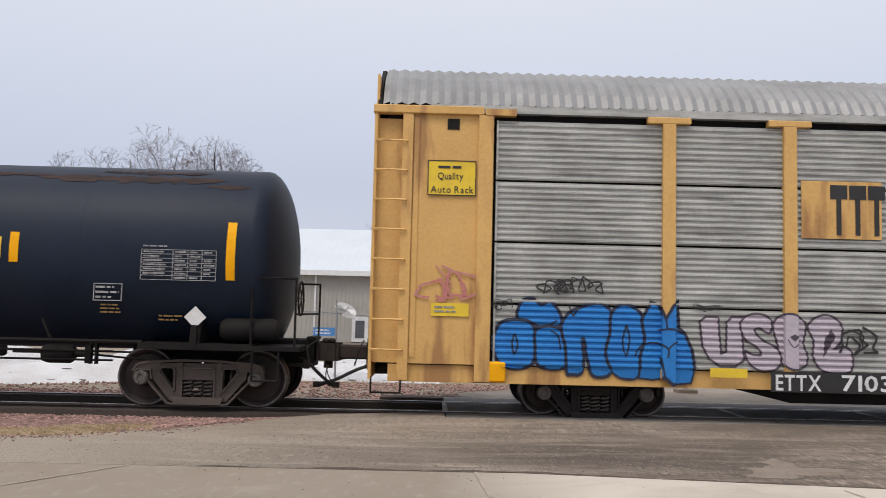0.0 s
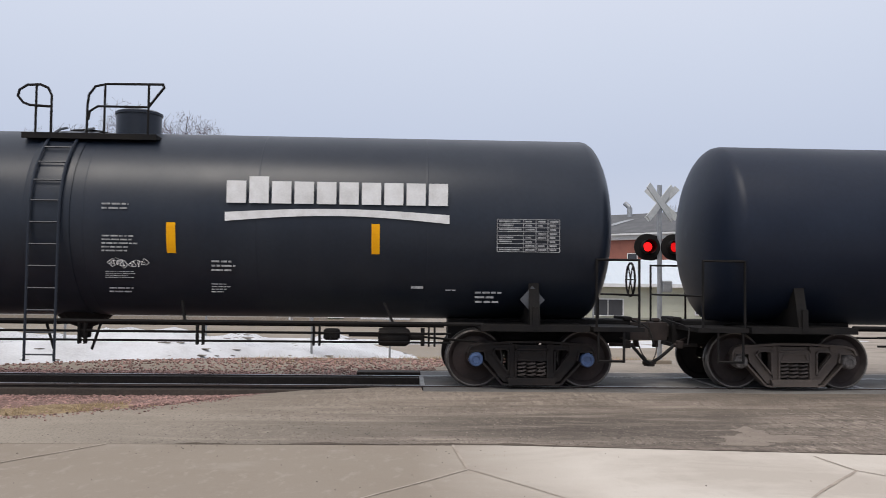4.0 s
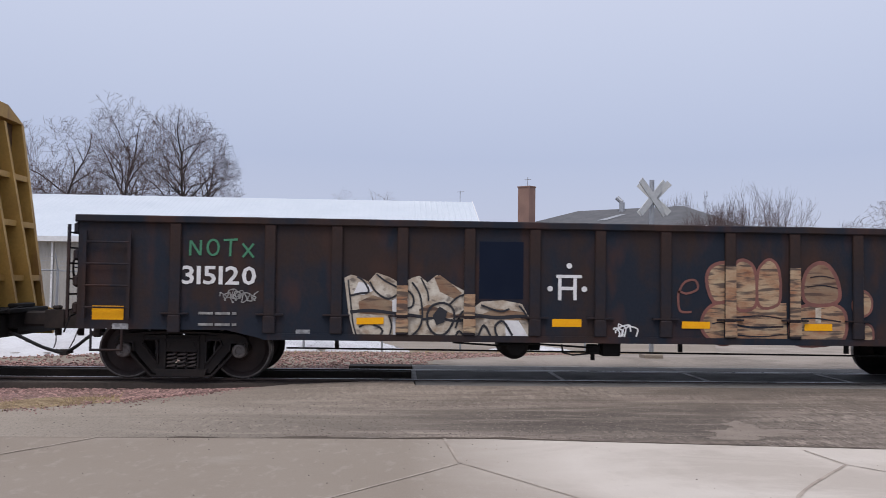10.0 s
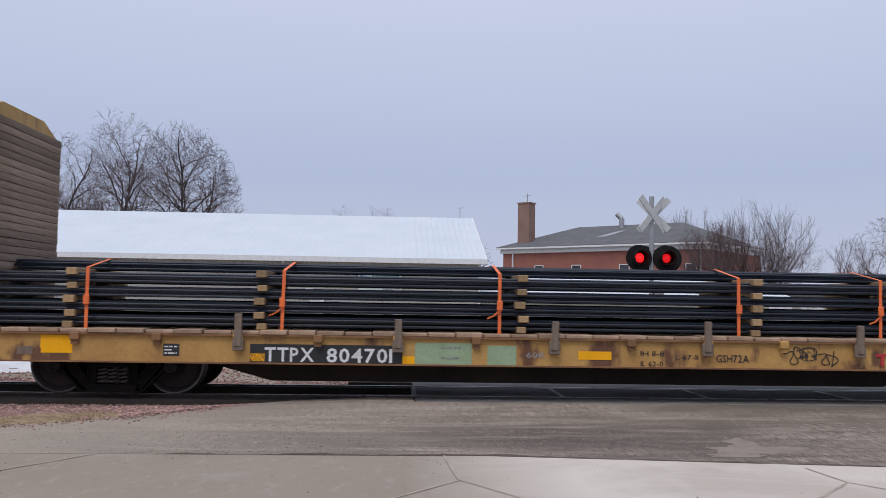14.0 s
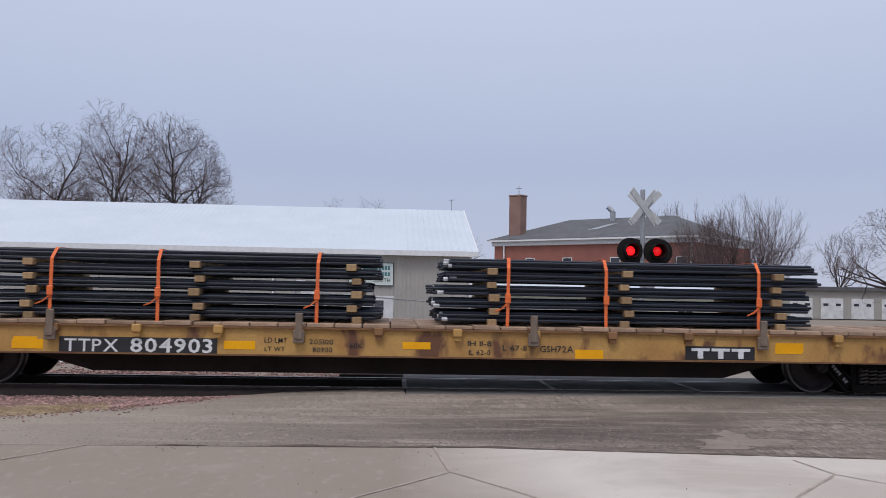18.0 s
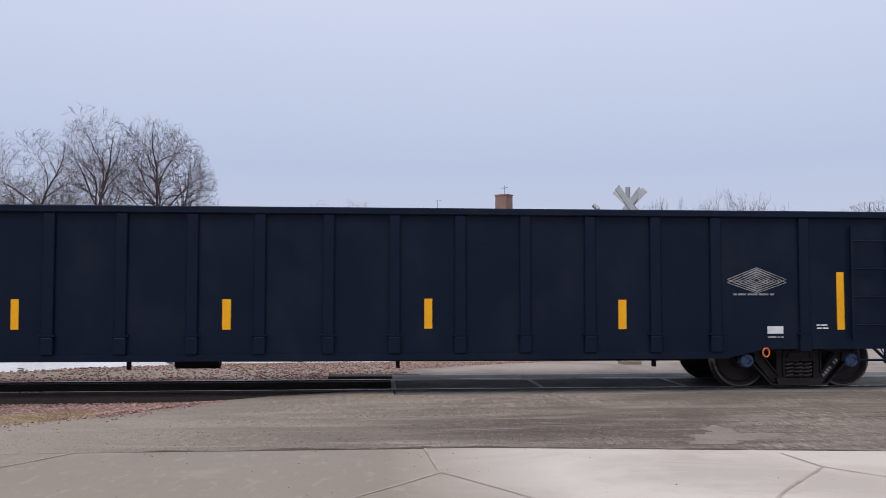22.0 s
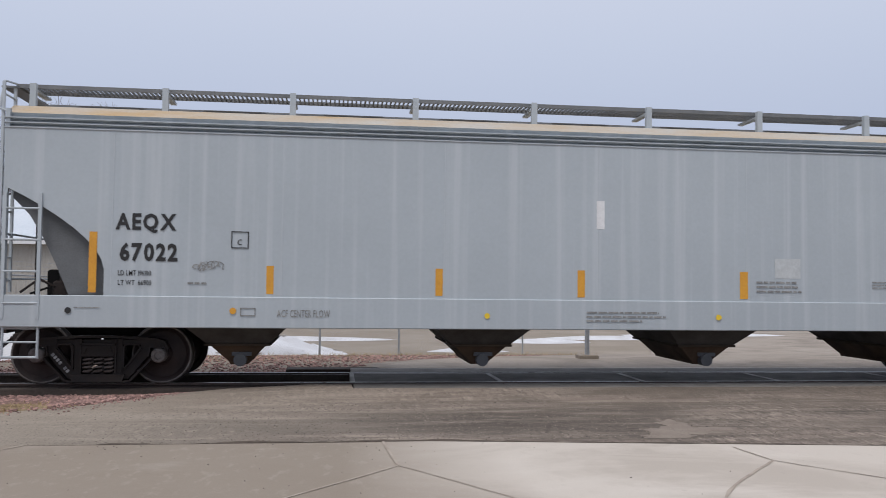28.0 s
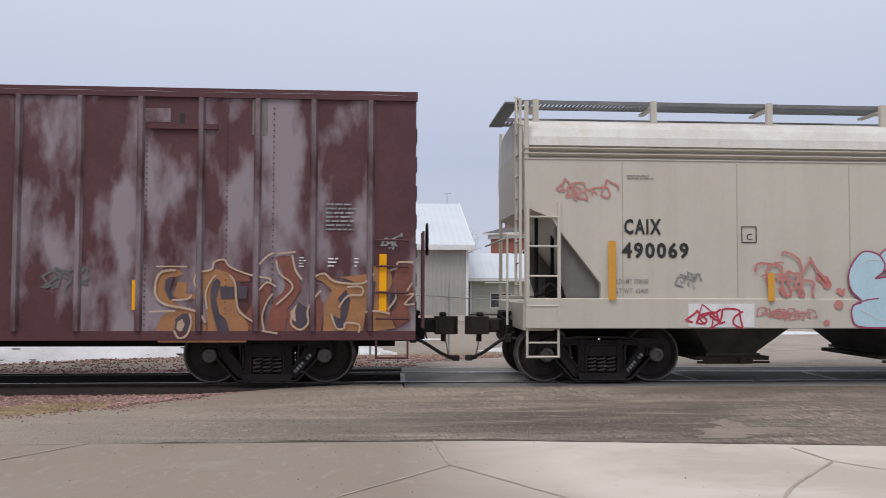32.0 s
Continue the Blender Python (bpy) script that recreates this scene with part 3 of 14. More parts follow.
EDGESHADE = material("dark_crumbled_edge_shade", (0.085, 0.068, 0.056), 0.95, spec=0.1, second=(0.14, 0.115, 0.095), scale=9, contrast=0.5, fine=60, bump=0.6)
VERGE = material("sandy_dead_grass", (0.34, 0.265, 0.165), 0.95, spec=0.1, second=(0.21, 0.15, 0.095), scale=5, contrast=0.5, fine=45, stretch=(0.5, 1.6, 1), bump=0.8, grit=0.4)
STONE = material("pink_quartzite_stone", (0.385, 0.235, 0.205), 0.85, second=(0.20, 0.125, 0.112), scale=10, contrast=0.55, bump=0.3, island=0.55)
AGGREGATE = material("pale_and_dark_aggregate", (0.215, 0.182, 0.152), 0.85, second=(0.085, 0.070, 0.059), scale=22, contrast=0.8, fine=60, island=0.6)
DEADGRASS = material("straw_dead_grass", (0.36, 0.27, 0.13), 0.9, second=(0.26, 0.19, 0.10), scale=8, island=0.4)
YARD = material("gravelly_winter_yard", (0.285, 0.245, 0.20), 0.95, second=(0.21, 0.175, 0.135), scale=0.35, contrast=0.4, fine=20, bump=0.6)
RAILSTEEL = material("brown_rail_web", (0.060, 0.040, 0.032), 0.75, second=(0.035, 0.027, 0.024), scale=4, fine=30, bump=0.2)
RAILTOP = material("polished_rail_head", (0.33, 0.34, 0.35), 0.3, second=(0.25, 0.25, 0.26), scale=3, metal=0.9)
TIE = material("creosoted_tie", (0.045, 0.036, 0.030), 0.9, second=(0.075, 0.06, 0.05), scale=4, stretch=(4, 0.5, 4), bump=0.5, each=0.3)
PANEL = material("worn_concrete_crossing_panel", (0.185, 0.177, 0.168), 0.8, second=(0.125, 0.119, 0.113), scale=2, fine=50, bump=0.4, each=0.12)
PANELEDGE = material("steel_panel_edge", (0.56, 0.56, 0.55), 0.6, second=(0.36, 0.35, 0.34), scale=5)
SNOW = material("old_snow", (0.66, 0.675, 0.705), 0.8, second=(0.50, 0.50, 0.515), scale=0.9, contrast=0.4, fine=18, bump=0.5)
SNOWDIRT = material("dirty_snow_crust", (0.16, 0.14, 0.12), 0.95, second=(0.26, 0.24, 0.22), scale=4, bump=0.5)
BAGWHITE = material("white_plastic_film", (0.78, 0.79, 0.80), 0.5, bump=0.05)
CHAIN = material("galvanised_fence_wire", (0.36, 0.38, 0.40), 0.5, metal=0.5, second=(0.28, 0.29, 0.30))

g = Shape()
xs = [-900, -400, -200, -120, -80, -60] + [-45 + 1.5 * i for i in range(61)] + [60, 80, 120, 200, 400, 900]
ys = [-300, -120, -60, -30, -15, -8] + [-4 + 0.75 * i for i in range(64)] + [50, 60, 75, 90, 120, 200, 400, 1200]
g.sheet([[(x, y, ground_height(x, y) - 0.02) for x in xs] for y in ys])
tagged(part("ground", g, YARD), "gravelly brown winter ground with patches of dead grass", "ground", kind="structure")


def slab(name, poly, z, mat, label, category="road", thick=0.12, parent=None, kind="structure"):
    s = Shape().prism(poly, z - thick, z, "z")
    ob = part(name, s, mat, parent)
    return tagged(ob, label, category, kind=kind)


def edge_y(x):
    """Where the asphalt ends at the concrete apron."""
    return 9.06 - 0.004 * x if x < 1.0 else 9.06 - 0.118 * (x - 1.0)


# asphalt approach, fanning out from the crossing
road = Shape()
left = [(-40, 10.4), (-9, 10.5), (-6, 10.72), (-4.6, 11.15), (-3.4, 11.85), (-2.6, 12.9), (-1.6, 13.55), (-0.4, 13.62), (40, 13.62)]
fore = [(x, edge_y(x)) for x in (40, 12, 8, 5, 3, 1.0, -3, -8, -40)]
road.prism(left + fore, -0.2, -0.085, "z")
tagged(part("road", road, ASPHALT), "worn grey-brown asphalt road approach to the crossing", "road", kind="structure")
# the asphalt rises to the rails
ramp, rows = Shape(), []
for x, far, up in ((-2.6, 12.9, 0.0), (-1.6, 13.45, 0.45), (-0.4, 13.6, 1.0), (0.27, 13.6, 1.0), (0.29, 13.088, 1.0), (6, 13.088, 1.0), (12, 13.088, 1.0), (40, 13.088, 1.0)):
    row = []
    for k in range(7):
        y = 11.9 + (far - 11.9) * k / 6
        u = min(1, max(0, (y - 11.9) / 1.15))
        row.append((x, y, -0.0848 + 0.071 * up * u * u * (3 - 2 * u) + (0.0 if k else -0.004)))
    rows.append(row)
ramp.sheet(rows)
tagged(part("road_ramp", ramp, ASPHALT, smooth=True), "asphalt rising to the crossing panels", "road", kind="structure")
def road_edge(y):
    """Where the road behind the track ends at the stones."""
    return 0.75 + 1.75 * max(0, min(y, 23) - 18.2) + 0.35 * max(0, y - 23)


far_road = Shape()
rows = []
for i in range(26):
    y = 15.42 + 0.001 + i * i * 0.094
    w0 = road_edge(y)
    rows.append([(w0 + k * 3.5, y, max(ground_height(w0 + k * 3.5, y), -2) + 0.015 + (0.0 if y < 16.5 else 0.0)) for k in range(8)])
far_road.sheet(rows)
tagged(part("far_road", far_road, FARROAD), "worn asphalt road leading away behind the track", "road", kind="structure")

# concrete apron in sunken slabs with sealed joints
APRON_Z = -0.09
J1, J2 = (0.60, 7.86), (4.25, 7.84)
slab("pavement", [(-60, -20), (0.35, -20), (-1.45, 5.5), (-0.15, 7.0), J1, (0.52, edge_y(0.52)), (-8, edge_y(-8)), (-60, edge_y(-40))], APRON_Z, CONCRETE, "dirty brown concrete apron in cracked slabs", "pavement")
slab("pavement", [(0.35, -20), (60, -20), (60, edge_y(40) + 2), (12, edge_y(12)), (5, edge_y(5)), (1.0, edge_y(1.0)), (0.52, edge_y(0.52)), J1, (-0.15, 7.0), (-1.45, 5.5)], APRON_Z + 0.004, CONCRETE, "pale worn concrete apron in large slabs", "pavement")


def joint(pts, width, name="pavement_joint"):
    s = Shape()
    rnd = random.Random(len(pts) * 7 + int(pts[0][0] * 10))
    fine = []
    for (xa, ya), (xb, yb) in zip(pts, pts[1:]):
        n = max(2, int(math.hypot(xb - xa, yb - ya) / 0.25))
        fine += [(xa + (xb - xa) * i / n + rnd.uniform(-0.008, 0.008), ya + (yb - ya) * i / n + rnd.uniform(-0.008, 0.008)) for i in range(n)]
    fine.append(pts[-1])
    a, b = [], []
    for i, (x, y) in enumerate(fine):
        p, q = fine[max(0, i - 1)], fine[min(len(fine) - 1, i + 1)]
        d = Vector((q[0] - p[0], q[1] - p[1])).normalized() * width * rnd.uniform(0.30, 0.62)
        a.append((x - d.y, y + d.x, APRON_Z + 0.009))
        b.append((x + d.y, y - d.x, APRON_Z + 0.009))
    s.sheet([a, b])
    return tagged(part(name, s, SEALANT), "dark cracked sealant in a concrete joint", "joint", kind="structure")


joint([(0.52, edge_y(0.52)), J1], 0.035)
joint([J1, (-0.15, 7.0), (-1.45, 5.5), (-3.0, 3.6)], 0.03)
joint([J1, (1.2, 6.96), (1.9, 5.9), (2.7, 4.8)], 0.018)
joint([(4.18, 8.5), J2], 0.022)
joint([J2, (3.4, 6.9), (2.5, 5.6)], 0.035)
joint([J2, (4.54, 7.45), (5.3, 6.5), (6.2, 5.4)], 0.018)
joint([(-3.1, edge_y(-3.1)), (-3.75, 8.1), (-4.6, 7.0), (-5.6, 5.5)], 0.022)
rnd = random.Random(12)
for cx, cy, rx, ry in ((3.95, 9.55, 0.52, 0.36), (4.12, 9.98, 0.22, 0.34), (4.45, 9.62, 0.38, 0.14), (3.72, 9.2, 0.42, 0.16)):
    ring = []
    for k in range(40):
        a = k * math.pi / 20
        q = 0.75 + 0.5 * noise.noise((math.cos(a) * 1.6 + cx, math.sin(a) * 1.6, cy)) + rnd.uniform(-0.08, 0.08)
        ring.append((cx + rx * q * math.cos(a), cy + ry * q * math.sin(a)))
    slab("asphalt_patch", ring, -0.0835 + 0.0004 * len(ring) / 40 + 0.0002 * cx, PALEPATCH, "pale bare patch in the asphalt", "patch", 0.02)

# ballast on the near side and behind the track
bed = Shape()
rows = []
for i in range(75):
    x = -38 + i * 0.5
    e = [p for p in zip(left, left[1:]) if p[0][0] <= x <= p[1][0]][0]
    y0 = e[0][1] + (e[1][1] - e[0][1]) * (x - e[0][0]) / (e[1][0] - e[0][0]) - 0.25
    rows.append([(x, y0 + (13.62 - y0) * k / 5, (-0.10, -0.075, -0.085, -0.11, -0.14, -0.17)[k]) for k in range(6)])
bed.sheet(rows)
bed.prism([(-60, 13.5), (-0.5, 13.62), (-0.3, 15.2), (1.0, 16.2), (2.2, 18.0), (3.0, 19.6), (-60, 19.0)], -0.4, -0.19, "z")
tagged(part("ballast", bed, BALLASTBED), "bed of pinkish crushed quartzite under the track", "ballast", kind="structure")


SNOW_EDGE = [(-40, 17.6), (-12, 17.7), (-8.7, 18.2), (-7.6, 18.6), (-6.5, 19.1), (-5.4, 19.7), (-4.75, 20.3), (-3.15, 22.4), (-0.58, 25.5), (4, 30.5)]


def snow_edge(x):
    for (xa, ya), (xb, yb) in zip(SNOW_EDGE, SNOW_EDGE[1:]):
        if xa <= x <= xb:
            return ya + (yb - ya) * (x - xa) / (xb - xa) + 0.35 * noise.noise((x * 0.8, 1.7, 0.4))
    return 30.0


def stone_mesh(seed):
    bm = bmesh.new()
    bmesh.ops.create_icosphere(bm, subdivisions=1, radius=0.5)
    rnd = random.Random(seed)
    for v in bm.verts:
        v.co *= rnd.uniform(0.7, 1.25)
    out = ([tuple(v.co) for v in bm.verts], [tuple(w.index for w in f.verts) for f in bm.faces])
    bm.free()
    return out


# coarse aggregate that stands out of the worn asphalt
crumbs, rnd = Shape(), random.Random(8)
for i in range(5500):
    x, y = rnd.gauss(1.6, 2.2), 9.1 + rnd.random() ** 1.3 * 3.6
    if y < edge_y(x) + 0.02:
        continue
    s, a = rnd.uniform(0.006, 0.014), rnd.uniform(0, 6.28)
    c, d = math.cos(a) * s, math.sin(a) * s
    crumbs.add([(x + c, y + d, -0.086), (x - d, y + c, -0.086), (x - c, y - d, -0.086), (x + d, y - c, -0.086), (x + rnd.uniform(-0.3, 0.3) * s, y, -0.085 + s * 0.55)], [(0, 1, 4), (1, 2, 4), (2, 3, 4), (3, 0, 4)])
tagged(part("asphalt_aggregate", crumbs, AGGREGATE), "coarse aggregate standing proud of the worn asphalt", "gravel", kind="stuff")

# grit swept onto the concrete
litter, rnd = Shape(), random.Random(18)
for i in range(150):
    x, y = rnd.uniform(-5.5, 6.5), 9.0 - rnd.random() ** 1.6 * 2.6
    if y > edge_y(x) - 0.01 or (x > 1.2 and rnd.random() < 0.8):
        continue
    s, a = rnd.uniform(0.004, 0.011), rnd.uniform(0, 6.28)
    c, d = math.cos(a) * s, math.sin(a) * s
    litter.add([(x + c, y + d, APRON_Z + 0.003), (x - d, y + c, APRON_Z + 0.003), (x - c, y - d, APRON_Z + 0.003), (x + d, y - c, APRON_Z + 0.003), (x, y, APRON_Z + 0.006 + s * 0.7)], [(0, 1, 4), (1, 2, 4), (2, 3, 4), (3, 0, 4)])
# shadow of the crumbled concrete edge, drawn as a dark strip on the asphalt
crust, rnd, rows = Shape(), random.Random(31), [[], []]
for i in range(190):
    x = -2.4 + i * 0.07
    wide = max(0.0, noise.noise((x * 1.7, 3.1, 0.4)) * 0.11 + 0.035 + rnd.uniform(-0.02, 0.025))
    rows[0].append((x, edge_y(x) + 0.002, -0.0815))
    rows[1].append((x, edge_y(x) + 0.003 + wide, -0.0815))
crust.sheet(rows)
tagged(part("edge_dirt", crust, EDGESHADE), "dark strip of painted shade along the crumbled edge of the concrete", "dirt", kind="structure")
tagged(part("loose_grit", litter, AGGREGATE), "loose grit and small stones swept onto the concrete", "grit", kind="stuff")

stones, rnd = Shape(), random.Random(5)
kinds = [stone_mesh(i) for i in range(6)]


def near_edge(x):
    for (xa, ya), (xb, yb) in zip(left, left[1:]):
        if xa <= x <= xb:
            return ya + (yb - ya) * (x - xa) / (xb - xa)
    return 13.6


for i in range(26000):
    if rnd.random() < 0.38:
        x = -1.0 - rnd.random() ** 1.3 * 9
        y = rnd.uniform(near_edge(x) - 0.05, 13.6)
    else:
        x, y = rnd.uniform(-13, 6.0), 15.4 + rnd.random() ** 1.3 * 7.0
        if x > road_edge(y) - 0.1 or y > min(snow_edge(x) + 0.3, 21.3 + 0.15 * x):
            continue
    if i % 26 == 0:
        # some have rolled out onto the asphalt
        x = -0.8 - rnd.random() * 8
        y = near_edge(x) - abs(rnd.gauss(0, 0.28))
    s = rnd.uniform(0.026, 0.066) * (1.0 if y > 15 else 0.95) * (0.6 if i % 26 == 0 else 1)
    vs, fs = kinds[i % 6]
    a = rnd.uniform(0, 6.28)
    c, d = math.cos(a) * s, math.sin(a) * s
    base = max(-0.185, ground_height(x, y) - 0.02) if y < 18.4 else max(ground_height(x, y) - 0.02, -0.6)
    if y < 13.62:
        k = (y - near_edge(x) + 0.25) / max(0.3, 13.87 - near_edge(x))
        base = -0.08 - 0.09 * max(0, k - 0.2) / 0.8 if i % 26 else -0.083
    stones.add([(x + p[0] * c - p[1] * d, y + p[0] * d + p[1] * c, base + s * 0.15 + p[2] * s * 0.75) for p in vs], fs)
# sandy verge with flattened dead grass in front of the stones
verge, rows = Shape(), []
for i in range(60):
    x = -11.5 + i * 0.142
    taper = min(1.0, max(0.0, (-3.25 - x) / 1.3))
    deep = (0.80 + 0.45 * noise.noise((x * 0.9, 7.0, 0.0)) + 0.12 * noise.noise((x * 3.1, 2.0, 0.0))) * taper
    near = near_edge(x) - (0.14 + 0.12 * noise.noise((x * 1.3, 5.0, 0.0))) * taper
    rows.append([(x, near + (deep + 0.01) * k / 6, -0.0835 + 0.075 * taper * math.sin(math.pi * k / 6) * (0.75 + 0.5 * noise.noise((x * 2.3, k * 0.9, 1.0)))) for k in range(7)])
verge.sheet(rows)
tagged(part("verge", verge, VERGE, smooth=True), "sandy verge with flattened dead grass beside the stones", "verge", kind="structure")
tagged(part("ballast_stones", stones, STONE), "loose pinkish quartzite ballast stones", "stones", kind="stuff")

grass = Shape()
for i in range(5200):
    k = rnd.random()
    if k < 0.5:
        x = -9 + 5.2 * rnd.random() ** 1.3
        y = near_edge(x) + rnd.gauss(0.16, 0.16)
        h = rnd.uniform(0.03, 0.10)
    else:
        x = rnd.uniform(-4, 7)
        y = 19.6 + 0.35 * (x + 4) + rnd.gauss(0.0, 0.9)
        h = rnd.uniform(0.04, 0.14)
    z = max(ground_height(x, y), -0.9) - 0.04 if k >= 0.5 else -0.09
    a, lean = rnd.uniform(0, 6.28), rnd.uniform(0.5, 1.8)
    dx, dy = math.cos(a), math.sin(a)
    w = 0.006
    grass.add([(x - dy * w, y + dx * w, z), (x + dy * w, y - dx * w, z), (x + dx * lean * h, y + dy * lean * h, z + h)], [(0, 1, 2)])
tagged(part("dead_grass", grass, DEADGRASS), "tufts of straw-coloured dead grass at the gravel's edge", "grass", kind="stuff")

# track
RAIL_POLY = [(-0.075, -0.18), (0.075, -0.18), (0.075, -0.168), (0.012, -0.145), (0.010, -0.045), (0.036, -0.03), (0.036, -0.004), (0.028, 0.0), (-0.028, 0.0), (-0.036, -0.004), (-0.036, -0.03), (-0.010, -0.045), (-0.012, -0.145), (-0.075, -0.168)]
track = thing("railway_track", "single railway track of worn steel rails on dark ties", "track", (0, YC, 0), kind="structure")
for s in (-1, 1):
    y = s * 0.753
    part("rail", Shape().prism([(p[0] + y, p[1]) for p in RAIL_POLY], -220, 220, "x"), RAILSTEEL, track, "brown steel rail with a shiny head")
    part("rail_head", Shape().box(-220, 220, y - 0.027, y + 0.027, 0.0, 0.0035), RAILTOP, track, "polished running surface")
tie_mesh = Shape().box(-0.11, 0.11, -1.3, 1.3, -0.34, -0.185, 0.012).mesh("tie", TIE)
for i in range(44):
    part("tie", tie_mesh, TIE, track, at=(-0.8 - i * 0.52, 0, 0))
# dark boards that end the crossing on its left side
part("header_board", Shape().box(-14, 0.28, 0.50, 0.66, -0.18, -0.012, 0.01), TIE, track, "dark timber guard beside the rail")
part("header_board", Shape().box(-14, -0.30, -1.02, -0.84, -0.2, -0.055, 0.01), TIE, track, "dark timber guard beside the rail")
part("header_board", Shape().box(-0.9, 0.85, 1.65, 2.05, -0.2, -0.03, 0.015), TIE, track, "dark timber at the crossing's end")

# crossing panels between and beside the rails
crossing = thing("level_crossing", "level crossing of dark concrete panels between the rails", "crossing", (0, YC, 0), kind="structure")
for i in range(14):
    x0 = 0.30 + i * 2.44
    gauge = Shape().box(x0 + 0.004, x0 + 2.436, -0.655, 0.655, -0.2, -0.006, 0.01).mesh("gauge_panel", PANEL) if i == 0 else gauge
    field = Shape().box(x0 + 0.004, x0 + 2.436, 0.84, 1.55, -0.2, -0.006, 0.01).mesh("field_panel", PANEL) if i == 0 else field
    near = Shape().box(x0 + 0.004, x0 + 2.436, -1.40, -0.84, -0.2, -0.012, 0.01).mesh("near_panel", PANEL) if i == 0 else near
    band = Shape().box(x0 - 0.035, x0 + 0.035, -0.655, 0.655, -0.19, 0.001).mesh("panel_edge", PANELEDGE) if i == 0 else band
    for data, name in ((gauge, "gauge_panel"), (field, "field_panel"), (near, "near_panel"), (band, "panel_edge")):
        part(name, data, PANEL, crossing, at=(i * 2.44, 0, 0))

for y in (-0.672, 0.672, 0.825, 1.565):
    part("steel_angle", Shape().box(0.30, 34.4, y - 0.014, y + 0.014, -0.19, -0.002), PANELEDGE, crossing, "worn steel angle along the panels")

# snow bank with dirty crust, in the yard behind the fence
snow, crust = Shape(), Shape()
rows = []
for j in range(26):
    row = []
    for i in range(120):
        x = -34 + i * 0.3
        k = j / 25
        y0 = snow_edge(x)
        y1 = y0 + 9.0
        y = y0 + (y1 - y0) * k
        n = noise.fractal((x * 0.42, y * 0.42, 3.1), 0.75, 2.1, 6)
        end = min(1, max(0, (0.9 - x) / 2.2)) * min(1, max(0, (x + 34) / 2))
        h = (math.sin(math.pi * min(1, k * 1.15) ** 0.8) * (0.64 + 0.40 * n) - 0.10) * end - 0.08 * (1 - end)
        row.append((x, y, ground_height(x, y) + h))
    rows.append(row)
snow.sheet(rows)
tagged(part("snow_bank", snow, SNOW, smooth=True), "melting bank of old white snow along the yard fence", "snow", kind="structure")
for i in range(150):
    x = rnd.uniform(-16, 0.2)
    k = rnd.choice((rnd.uniform(0.02, 0.15), rnd.uniform(0.35, 0.6)))
    j, ii = int(k * 25), int((x + 34) / 0.3)
    p = rows[j][ii]
    vs, fs = kinds[i % 6]
    s = rnd.uniform(0.10, 0.34) * (0.6 if k < 0.2 else 1)
    crust.add([(p[0] + q[0] * s * 2.2, p[1] + q[1] * s, p[2] - 0.03 + q[2] * s * 0.22) for q in vs], fs)
tagged(part("snow_dirt", crust, SNOWDIRT), "dark dirt showing through melting snow", "dirt", kind="stuff")
for cx, cy, rx, ry in ((-6, 40, 9, 1.6), (-17, 41, 6, 1.5), (9.5, 38.5, 2.2, 1.0), (13.5, 41, 3.5, 0.9), (20, 44, 5, 1.2), (5.2, 33, 1.6, 0.5)):
    s = Shape()
    ring = []
    for q in range(5):
        ring.append([(cx + math.cos(a * 0.2618) * rx * q / 4 * (1 + 0.18 * noise.noise((a * 0.7, cx, q * 0.3))), cy + math.sin(a * 0.2618) * ry * q / 4, ground_height(cx, cy) + 0.16 * (1 - (q / 4) ** 2) - 0.015) for a in range(25)])
    s.sheet(ring)
    tagged(part("snow_patch", s, SNOW, smooth=True), "thin patch of leftover snow in the yard", "snow", group="snow patches", kind="structure")

# ---- chain-link fence with barbed wire ----
fence = thing("chain_link_fence", "galvanised chain-link fence with barbed wire on slanted arms", "fence")
FENCE = [(-20, 18.0), (-16.8, 18.0), (-13.6, 18.1), (-10.7, 18.7), (-7.9, 20.1), (-5.15, 22.2), (-2.55, 23.4), (-0.44, 25.0), (2.0, 26.8), (4.4, 28.6), (6.8, 30.4)]
for i, (x, y) in enumerate(FENCE):
    z = ground_height(x, y) - 0.05
    post = part("post", Shape().rod((x, y, z), (x, y, z + 1.95), 0.032, 8), CHAIN, fence)
    part("barb_arm", Shape().rod((x, y, z + 1.93), (x, y - 0.16, z + 2.30), 0.016, 6), CHAIN, post)
